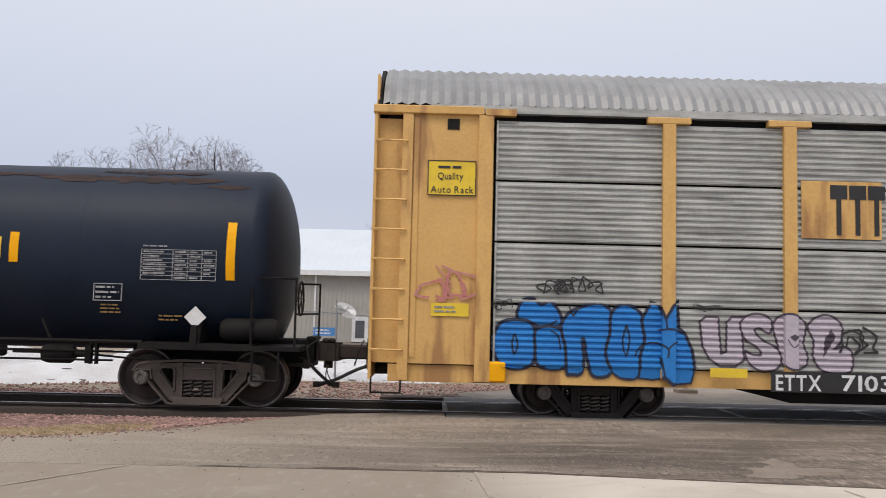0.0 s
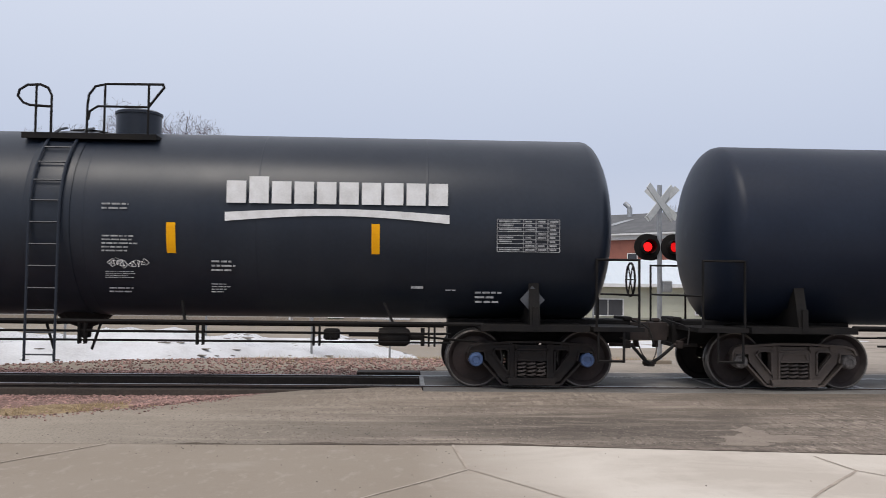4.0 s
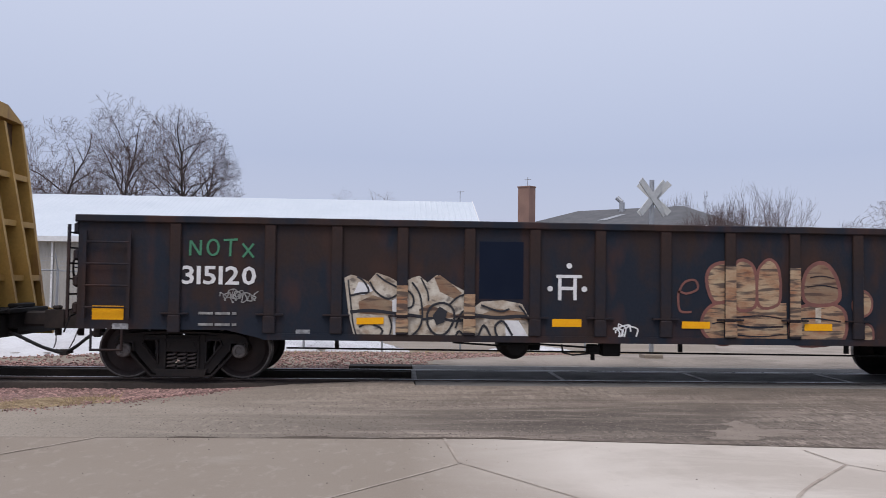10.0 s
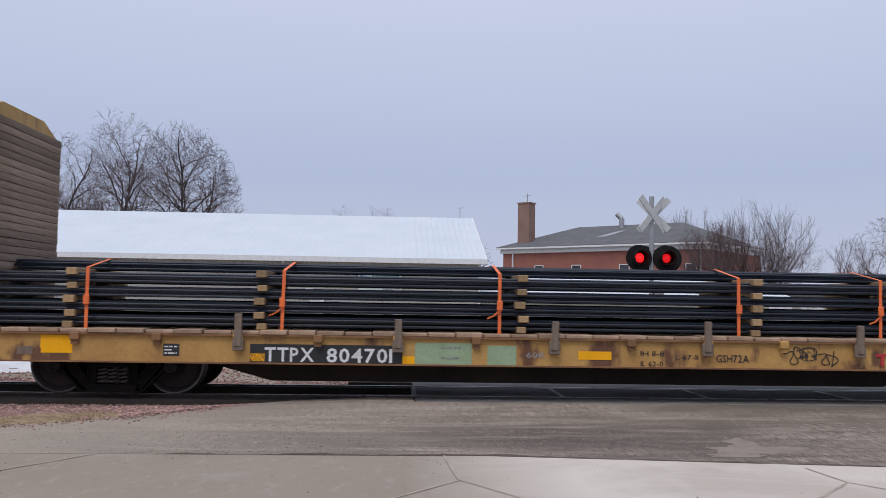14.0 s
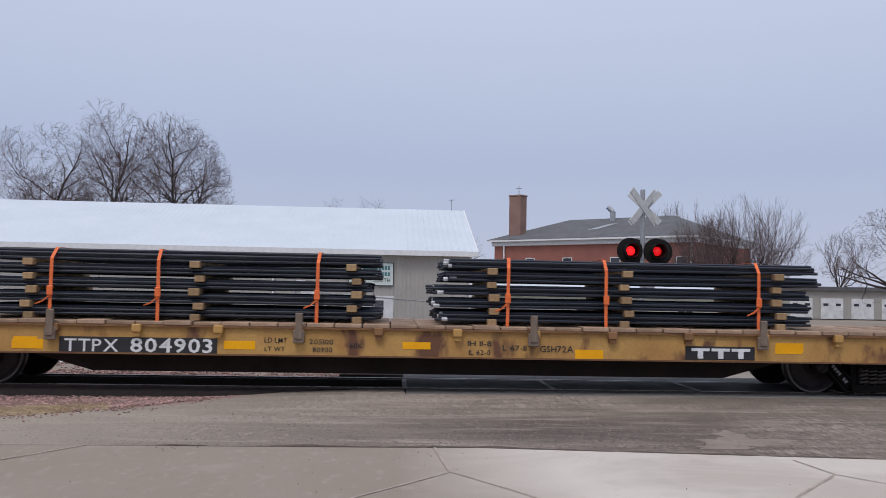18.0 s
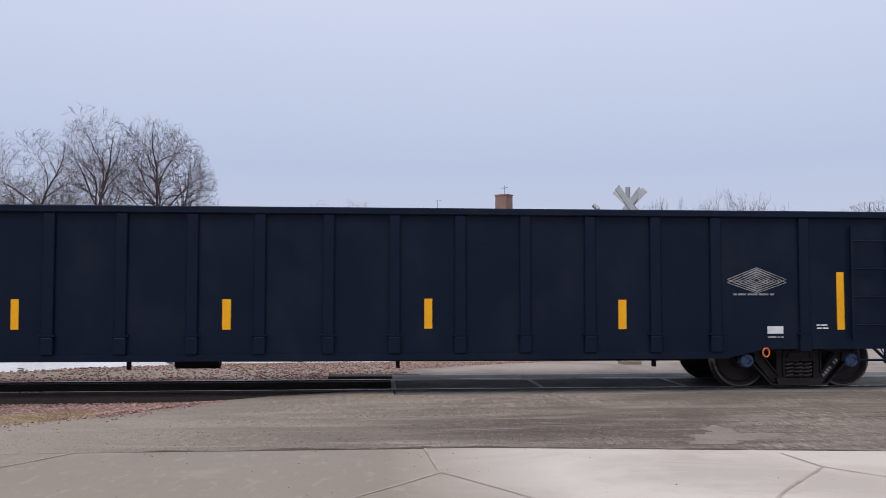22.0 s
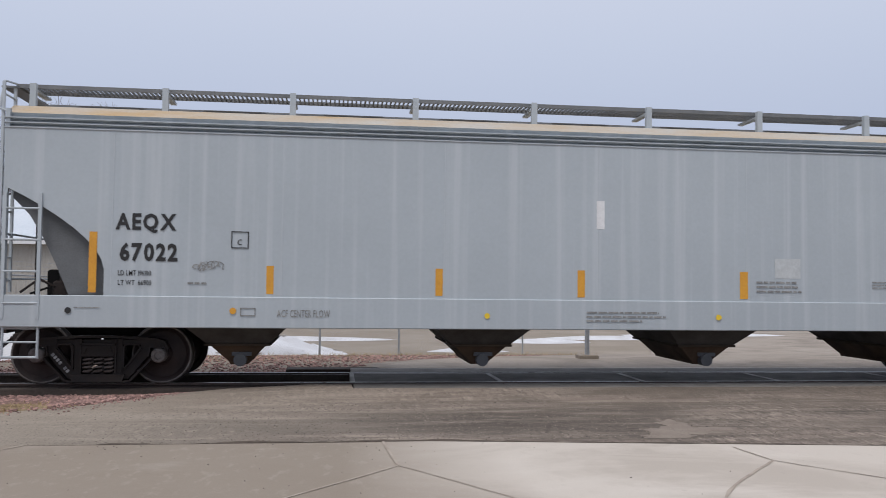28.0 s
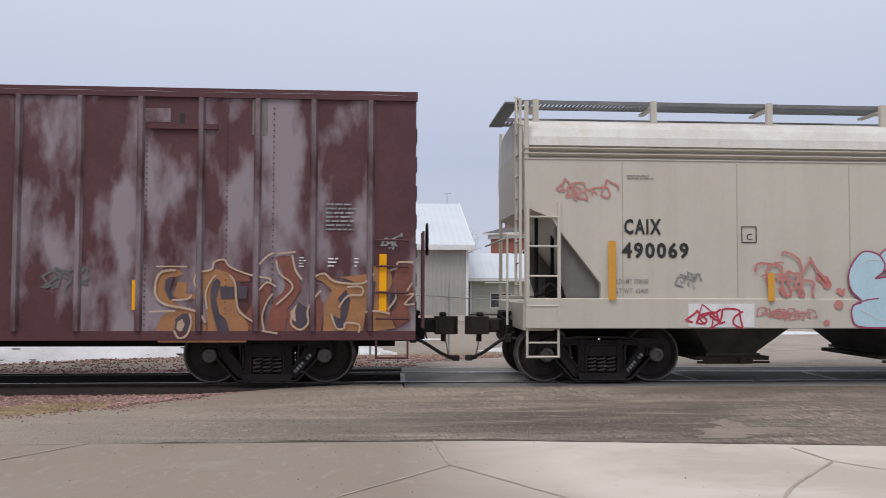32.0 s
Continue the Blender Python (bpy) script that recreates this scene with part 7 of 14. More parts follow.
# ---- bulkhead flat cars ----
def flat_car(XL, XR, FL, FR, T0, T1, label, seed, tan=(0.0, 0.0), battens=False, stake=0.0, brake=0):
    """XL, XR: outer ends; FL, FR: the inner faces of the two bulkheads."""
    xc = (XL + XR) / 2
    car = rail_car("bulkhead_flat_car", label, "flat car", xc)
    a, b, fl, fr, hw = XL - xc, XR - xc, FL - xc, FR - xc, 1.42
    for y in (-hw, hw - 0.06):
        part("side_sill", Shape().box(fl - 0.02, fr + 0.02, y, y + 0.06, 0.55, 0.98, 0.01), FLATYEL, car, "yellow channel side sill")
        part("sill_flange", Shape().box(fl - 0.02, fr + 0.02, y - 0.05, y + 0.08, 0.955, 0.984), RUSTEDGE, car, "rusty top flange")
        part("lower_flange", Shape().box(fl - 0.02, fr + 0.02, y - 0.03, y + 0.06, 0.535, 0.56), RUSTEDGE, car)
    ta, tb = T0 - xc, T1 - xc
    part("belly_sill", Shape().prism([(ta + 1.2, 0.55), (ta + 2.4, 0.22), (tb - 2.4, 0.22), (tb - 1.2, 0.55)], -0.75, 0.75), BELLY, car, "deep brown centre sill")
    part("under_frame", Shape().box(fl, fr, -hw + 0.08, hw - 0.08, 0.62, 0.95), UNDER, car)
    rnd = random.Random(seed)
    n = 44
    boards = [Shape().box(0, (fr - fl) / n - 0.014 - 0.004 * k, -hw - 0.035 - 0.012 * k, hw + 0.02, 0.985, 1.035 + 0.008 * k, 0.008).mesh("deck_board", DECK) for k in range(3)]
    for k in range(n):
        part("deck_board", boards[rnd.randrange(3)], DECK, car, at=(fl + (fr - fl) * k / n, rnd.uniform(-0.018, 0.018), 0))
    pocket = once(("pocket",), lambda: Shape().box(-0.07, 0.07, -0.10, 0.0, 0.87, 0.99, 0.012).box(-0.05, 0.05, -0.07, 0.0, 0.81, 0.87).mesh("stake_pocket", FLATYEL))
    first = math.ceil((FL + 0.35 - stake) / 1.211)
    for k in range(first, first + 16):
        x = stake + 1.211 * k - xc
        if x > fr - 0.3:
            break
        rusty = once(("pocket_rust",), lambda: Shape().box(-0.07, 0.07, -0.10, 0.0, 0.87, 0.99, 0.012).box(-0.05, 0.05, -0.07, 0.0, 0.81, 0.87).mesh("stake_pocket", RUSTEDGE))
        part("stake_pocket", rusty if rnd.random() < 0.4 else pocket, FLATYEL, car, at=(x, -hw, 0))
        part("stake_pocket", pocket, FLATYEL, car, at=(x, hw, 0), turn=(0, 0, 180))
    top = 4.36
    for d, f, e in ((-1, fl, a), (1, fr, b)):
        w = abs(e - f)
        trim = 0.15 if d > 0 else 0.0
        post = [(f, 0.54), (e - d * 0.02, 0.54), (e - d * 0.02, 0.98), (e - d * (0.04 + trim), 1.04), (f + d * (0.27 - 0.5 * trim), top), (f, top)]
        bh = None
        for s in (-1, 1):
            y0, y1 = (-hw - 0.06, -hw + 0.04) if s < 0 else (hw - 0.04, hw + 0.06)
            p = part("bulkhead_post", Shape().prism(post, y0, y1), BULKYEL, car, "tapered yellow bulkhead side plate")
            if s < 0:
                bh = p
        part("bulkhead_edge", Shape().box(min(f, f + d * 0.05), max(f, f + d * 0.05), -hw - 0.075, -hw + 0.05, 1.03, top), BULKYEL, car)
        # boards that face the load, on the frame's inner face
        nb = 26
        pale = tan[0] if d < 0 else tan[1]
        for k in range(nb):
            mat = PLANKTAN if k / nb < pale else (PLANKDARK if rnd.random() < 0.25 else PLANK)
            board = once(("bh_board", mat.name), lambda: Shape().box(-0.035, 0.035, -hw + 0.02, hw - 0.02, 0.003, (4.36 - 1.04) / 26 - 0.004, 0.005).mesh("bulkhead_board", mat))
            part("bulkhead_board", board, mat, car, at=(f - d * 0.036 + rnd.uniform(-0.005, 0.005), rnd.uniform(-0.008, 0.008), 1.04 + (top - 1.04) * k / nb), turn=(rnd.uniform(-0.08, 0.08), 0, 0))
        if battens and d > 0:
            for y in (-1.2, -0.75, -0.3, 0.15, 0.6, 1.05):
                part("batten", Shape().box(f - 0.17, f - 0.10, y - 0.06, y + 0.06, 1.06, top - 0.1, 0.01), PLANK, car, "upright timber batten")
        part("bulkhead_cap", Shape().prism([(-hw, top), (hw, top), (hw * 0.55, top + 0.25), (-hw * 0.55, top + 0.25)], min(f, f + d * 0.22), max(f, f + d * 0.22), "x"), BULKYEL, car, "yellow bulkhead cap")
        for y in (-0.72, 0.0, 0.72):
            part("bulkhead_rib", Shape().prism([(f + d * 0.01, 0.9), (e - d * 0.05, 0.9), (e - d * 0.05, 1.1), (f + d * 0.2, top - 0.05), (f + d * 0.01, top - 0.05)], y - 0.04, y + 0.04), BULKYEL, car, "yellow bulkhead rib")
        part("bulkhead_back", Shape().box(min(f + d * 0.004, f + d * 0.03), max(f + d * 0.004, f + d * 0.03), -hw, hw, 0.9, top), BULKBACK, car, "grimy inner face of the bulkhead, darkened as a shaded recess")
        for z in (1.55, 2.5, 3.35):
            deep = 0.85 * (0.2 + (abs(e - f) - 0.25) * (top - z) / (top - 1.1))
            part("bulkhead_girt", Shape().box(min(f + d * 0.03, f + d * deep), max(f + d * 0.03, f + d * deep), -hw, hw, z - 0.05, z + 0.05), BULKYEL, car)
        if battens is None and d < 0:
            part("load_chain", Shape().tube([(f - d * 0.085, 0.1, 4.30), (f - d * 0.080, 0.12, 2.6), (f - d * 0.085, 0.10, 1.06)], 0.014, 6), GALV, car, "chain hung down the bulkhead boards")
        # ladder up the slanting outer edge
        lad, ly = Shape(), -hw + 0.03
        xe = lambda z: e + (f + d * 0.27 - e) * max(0, (z - 0.98) / (top - 0.98)) + d * 0.03
        for y in (ly, ly + 0.44):
            lad.tube([(e + d * 0.03, y, 0.75), (xe(1.1), y, 1.1), (xe(4.3), y, 4.3), (f + d * 0.22, y, 4.3)], 0.02, 6)
        for k in range(12):
            z = 0.85 + k * 0.3
            lad.rod((xe(z), ly, z), (xe(z), ly + 0.44, z), 0.014, 5)
        part("end_ladder", lad, BULKYEL, car, "slanting yellow ladder")
        g = Shape()
        x0, x1 = sorted((f + d * 0.18, f + d * 0.62))
        for z in (0.80, 1.18, 1.52, 1.88):
            g.tube([(x0, -hw - 0.06, z), (x0, -hw - 0.13, z), (x1, -hw - 0.13, z), (x1, -hw - 0.06, z)], 0.016, 5)
        g.rod((x1, -hw - 0.10, 0.8), (x1, -hw - 0.10, 1.9), 0.018)
        part("grab_rail", g, BULKYEL, bh, "yellow grab irons")
        part("lift_hole", Shape().box(f + d * 0.40 - 0.055, f + d * 0.40 + 0.055, -hw - 0.075, -hw - 0.055, 2.16, 2.36, 0.01), UNDER, bh, "dark lifting eye")
        part("lift_ring", Shape().box(f + d * 0.40 - 0.10, f + d * 0.40 - 0.06, -hw - 0.085, -hw - 0.06, 2.08, 2.44).box(f + d * 0.40 + 0.06, f + d * 0.40 + 0.10, -hw - 0.085, -hw - 0.06, 2.08, 2.44).box(f + d * 0.40 - 0.10, f + d * 0.40 + 0.10, -hw - 0.085, -hw - 0.06, 2.37, 2.44), BULKYEL, bh)
        bolts = Shape()
        for k in range(18):
            bolts.rod((f + d * 0.025, -hw - 0.085, 1.1 + k * 0.18), (f + d * 0.025, -hw - 0.07, 1.1 + k * 0.18), 0.018, 5)
        for dx, z in ((0.12, 2.45), (0.12, 1.75), (0.55, 1.75), (0.12, 1.02), (0.72, 1.02), (0.12, 0.7), (0.45, 0.7), (0.72, 0.7), (0.30, 3.2)):
            bolts.rod((f + d * dx, -hw - 0.085, z), (f + d * dx, -hw - 0.055, z), 0.025, 6)
        part("bolt_row", bolts, BULKYEL, bh)
        part("draft_sill", Shape().box(min(f, e + d * 0.12), max(f, e + d * 0.12), -0.35, 0.35, 0.66, 0.98), UNDER, car)
        part("end_beam", Shape().box(min(e - d * 0.1, e + d * 0.04), max(e - d * 0.1, e + d * 0.04), -hw + 0.05, hw - 0.05, 0.6, 0.95), UNDER, car)
        part("step", Shape().tube([(e - d * 0.66, -hw, 0.56), (e - d * 0.66, -hw, 0.34), (e - d * 0.26, -hw, 0.34), (e - d * 0.26, -hw, 0.56)], 0.013, 6), UNDER, car, "dark stirrup step")
        part("end_platform", Shape().box(min(e - d * 0.25, e + d * 0.16), max(e - d * 0.25, e + d * 0.16), -0.75, 0.75, 0.98, 1.06, 0.015).box(min(e - d * 0.1, e + d * 0.12), max(e - d * 0.1, e + d * 0.12), -0.5, -0.1, 0.72, 0.98, 0.02), UNDER, car, "dark crossover platform")
        truck(car, ta if d < 0 else tb, SHADESTEEL, DARKSTEEL)
        coupler(car, e, d, 0.84)
    if brake:
        e = b if brake > 0 else a
        hand_wheel(car, e + brake * 0.10, -0.95, 2.28, UNDER, 0.27)
        part("brake_housing", Shape().box(min(e - brake * 0.22, e), max(e - brake * 0.22, e), -1.06, -0.84, 2.16, 2.38, 0.04).rod((e - brake * 0.05, -0.95, 2.28), (e + brake * 0.11, -0.95, 2.28), 0.025), BULKYEL, car, "hand brake housing")
    return car, xc


def rod_load(car, xc, X0, X1, seed, layers=5, tip=True, straps=(), blocks=(), stakes=(), top=2.08, uneven=0.12, inset=0.0):
    """A load of dark steel rods in layers on wood blocks, tied down with orange straps, resting on a car's deck."""
    rnd = random.Random(seed)
    deck = 1.05
    h = (top - deck) / layers
    load = thing("steel_rod_load", "dark coated steel rods strapped in layers on timber spacers", "steel rods", (xc, YC, 0), group="rod loads")
    load["train_x"] = xc
    CARS.append(load)
    for i in range(layers):
        z0 = deck + 0.05 + i * h
        d0, d1 = rnd.uniform(-uneven, uneven), rnd.uniform(-uneven, uneven)
        s = Shape()
        for row in range(4):
            for k in range(13):
                y = -1.14 + k * 0.185 + 0.045 * (row % 2)
                if inset and i == layers - 1:
                    y *= (1.2 - inset) / 1.2
                r = 0.023
                z = z0 + r + row * 0.037 + rnd.uniform(-0.004, 0.004)
                if z + r > z0 + h - 0.025:
                    z = z0 + h - 0.030 - r
                x0, x1 = X0 + d0 + rnd.uniform(-0.06, 0.06) - xc, X1 + d1 + rnd.uniform(-0.06, 0.06) - xc
                bend = rnd.uniform(-0.014, 0.014)
                rod = s if k else Shape()
                rod.rod((x0, y, z), ((x0 + x1) / 2, y, z + bend), r, 6).rod(((x0 + x1) / 2, y, z + bend), (x1, y, z), r, 6)
                if not k:
                    part("steel_rod", rod, PIPE, load)
        tagged(part("rod_layer", s, PIPE, load), "further rods of one layer", kind="stuff")
        if tip:
            for k in range(3):
                z = z0 + 0.03 + 0.042 * k
                x = X0 + d0 - 0.075 + rnd.uniform(0.0, 0.12) - xc
                part("rod_tip", Shape().rod((x, -1.14 + 0.05 * k, z), (x + rnd.uniform(0.05, 0.15), -1.14 + 0.05 * k, z), 0.0325, 6), PIPEEND, load, "pale painted rod end")
    for X in blocks:
        for i in range(layers):
            x = X - xc + rnd.uniform(-0.05, 0.05)
            z = deck + (0.0 if i == 0 else i * h - 0.045)
            part("wood_block", once(("block", i % 3), lambda: Shape().box(-0.075 - 0.01 * (i % 3), 0.075, -1.24, 1.24, 0.0, 0.098 + 0.008 * (i % 3), 0.008).mesh("wood_block", BLOCK)), BLOCK, load, "raw timber spacer", at=(x, rnd.uniform(-0.03, 0.03), z - 0.004))
    for X, lean in straps:
        x = X - xc
        s = Shape()
        w = 0.026
        for a, b in (((x, -1.27, deck - 0.02), (x + lean * 0.3, -1.27, top - 0.15)), ((x + lean * 0.3, -1.27, top - 0.15), (x + lean, -1.10 + inset, top + 0.02)), ((x + lean, -1.10 + inset, top + 0.02), (x + lean, 1.10 - inset, top + 0.02))):
            v = [(a[0] - w, a[1], a[2]), (a[0] + w, a[1], a[2]), (b[0] + w, b[1], b[2]), (b[0] - w, b[1], b[2])]
            s.add(v + [(p[0], p[1] + 0.004, p[2] + 0.004) for p in v], [(0, 1, 2, 3), (7, 6, 5, 4), (0, 4, 5, 1), (2, 6, 7, 3), (1, 5, 6, 2), (0, 3, 7, 4)])
        strap = part("strap", s, STRAP, load, "orange webbing strap")
        part("ratchet", Shape().box(x - 0.045, x + 0.045, -1.31, -1.275, deck + 0.35, deck + 0.50, 0.01), STRAP, strap)
        if (seed + int(X)) % 2:
            part("strap_tail", Shape().tube([(x + 0.01, -1.29, deck + 0.36), (x - 0.10, -1.30, deck + 0.26), (x - 0.20, -1.30, deck + 0.22)], 0.014, 4), STRAP, strap, "loose strap end")
    for X, hh, tilt in stakes:
        part("side_stake", Shape().box(-0.055, 0.055, -1.55, -1.49, 0.80, 1.0 + hh, 0.012).box(-0.085, 0.085, -1.53, -1.46, 0.74, 0.94, 0.012), STAKE, car, "rusty steel side stake", at=(X - xc, 0, 0), turn=(0, tilt, 0))
    return load


# ---- the train, from its head to its tail ----
def wavy_roof(a, b, prof, pitch, amp):
    """A corrugated roof drawn along x over a cross-section."""
    s = Shape()
    n = int((b - a) / pitch) * 2
    rows = []
    for i in range(n + 1):
        x = a + (b - a) * i / n
        k = amp if i % 2 else 0.0
        rows.append([(x, y * (1 + k * 0.3), z + k) for y, z in prof])
    return s.sheet(rows)


def autorack(X0, X1, T0):
    xc = (X0 + X1) / 2
    car = rail_car("autorack_car", "yellow tri-level autorack car with corrugated grey side panels and graffiti", "autorack car", xc)
    a, b, hw = X0 - xc, X1 - xc, 1.50
    part("floor_sill", Shape().box(a + 0.3, b - 0.3, -hw + 0.05, hw - 0.05, 0.52, 0.78), RACKYEL, car, "deep yellow side sill")
    part("belly_sill", Shape().prism([(a + 5.6, 0.55), (a + 6.6, 0.30), (b - 6.6, 0.30), (b - 5.6, 0.55)], -1.2, 1.2), UNDER, car)
    part("core", Shape().box(a + 0.2, b - 0.2, -hw + 0.12, hw - 0.12, 0.78, 4.75), UNDER, car, "dark inside behind the panels")
    prof = [(-1.52, 4.80), (-1.36, 5.05), (-1.05, 5.32), (-0.5, 5.62), (0, 5.72), (0.5, 5.62), (1.05, 5.32), (1.36, 5.05), (1.52, 4.80)]
    part("roof", wavy_roof(a + 0.12, b - 0.12, prof, 0.19, 0.035), RACKROOF, car, "corrugated galvanised roof")
    part("roof_rail", Shape().box(a + 0.9, b - 0.9, -hw - 0.05, -hw + 0.08, 4.70, 4.82), RACKGREY, car)
    # end bay: post, ladder, solid yellow panel
    part("end_post", Shape().box(a, a + 0.045, -hw - 0.04, hw, 0.55, 4.80).box(a + 0.44, a + 0.60, -hw - 0.05, -hw + 0.1, 0.55, 4.70), RACKYEL, car, "yellow end posts")
    part("end_panel", Shape().box(a + 0.60, a + 1.65, -hw, -hw + 0.06, 0.80, 4.66), RACKYEL, car, "solid yellow end panel")
    part("panel_post", Shape().box(a + 1.62, a + 1.85, -hw - 0.06, -hw + 0.08, 0.55, 4.66).box(a + 0.62, a + 0.70, -hw - 0.02, -hw + 0.0, 0.9, 4.6), RACKYEL, car)
    part("top_beam", Shape().box(a - 0.02, a + 1.7, -hw - 0.07, -hw + 0.1, 4.66, 4.79, 0.012).box(a + 1.72, a + 2.2, -hw - 0.07, -hw + 0.1, 4.66, 4.76), RACKYEL, car, "yellow top beam")
    part("recess", Shape().box(a + 0.05, a + 0.44, -hw + 0.10, -hw + 0.14, 0.8, 4.6), RACKYEL, car)
    for k in range(8):
        z = 1.0 + k * 0.46
        lad = Shape().tube([(a + 0.03, -hw - 0.02, z), (a + 0.05, -hw - 0.09, z), (a + 0.50, -hw - 0.09, z), (a + 0.52, -hw - 0.04, z)], 0.016, 5)
        part("rung", lad, RACKYEL, car, "yellow ladder rung")
    part("end_door", Shape().box(a + 0.02, a + 0.06, -hw + 0.05, hw - 0.05, 0.85, 5.3), RACKYEL, car, "yellow end door")
    part("roof_end", Shape().prism([(p[0] * 0.99, p[1]) for p in prof] + [(1.5, 4.7), (-1.5, 4.7)], a + 0.04, a + 0.10, "x"), UNDER, car, "dark roof end")
    part("roof_hole", Shape().box(a + 1.13, a + 1.32, -hw - 0.012, -hw + 0.0, 4.43, 4.60), UNDER, car, "dark notch")
    posts = [3.67, 5.56] + [5.56 + 1.95 * k for k in range(1, 10)]
    post = Shape().box(-0.10, 0.10, -hw - 0.07, -hw + 0.06, 0.78, 4.64).box(-0.34, 0.34, -hw - 0.075, -hw + 0.06, 4.60, 4.70, 0.01).box(-0.11, 0.11, -hw - 0.06, -hw + 0.02, 0.66, 0.80).mesh("side_post", RACKYEL)
    edges = [X0 + 1.86] + posts + [X1 - 0.6]
    for X in posts:
        part("side_post", post, RACKYEL, car, "yellow side post", (X - xc, 0, 0))
    for lo, hi in zip(edges, edges[1:]):
        lo, hi = lo - xc + 0.04, hi - xc - 0.04
        for k in range(4):
            z0, z1 = 0.80 + k * 0.955, 0.80 + (k + 1) * 0.955 - 0.03
            rows = []
            n = 40
            for j in range(n + 1):
                z = z0 + (z1 - z0) * j / n
                rows.append([(lo, -hw + 0.02 - (0.026 if j % 4 in (1, 2) else 0.0), z), (hi, -hw + 0.02 - (0.026 if j % 4 in (1, 2) else 0.0), z)])
            panel = part("side_panel", Shape().sheet(rows), RACKGREY, car, "corrugated galvanised panel")
            part("panel_frame", Shape().box(lo, lo + 0.03, -hw - 0.03, -hw + 0.02, z0, z1).box(hi - 0.03, hi, -hw - 0.03, -hw + 0.02, z0, z1), RACKGREY, panel)
    part("bracket", Shape().box(a + 1.65, a + 2.1, -hw - 0.05, -hw + 0.05, 0.55, 0.85, 0.02), YELLOW, car)
    part("bolster", Shape().box(T0 - xc - 0.5, T0 - xc + 0.5, -1.1, 1.1, 0.45, 0.6), UNDER, car)
    truck(car, T0 - xc, DARKSTEEL, CAPGREY, 0.36, 0.81)
    truck(car, X1 - 3.55 - xc, DARKSTEEL, CAPGREY, 0.36, 0.81)
    coupler(car, a - 0.05, -1, 0.9)
    coupler(car, b + 0.05, 1, 0.9)
    part("draft_sill", Shape().box(a - 0.02, a + 1.6, -0.4, 0.4, 0.55, 0.95), COUPLER, car, "rusty draft sill")
    part("step", Shape().tube([(a + 0.05, -hw, 0.6), (a + 0.05, -hw, 0.35), (a + 0.5, -hw, 0.35), (a + 0.5, -hw, 0.6)], 0.016), UNDER, car, "dark stirrup step")
    return car, xc


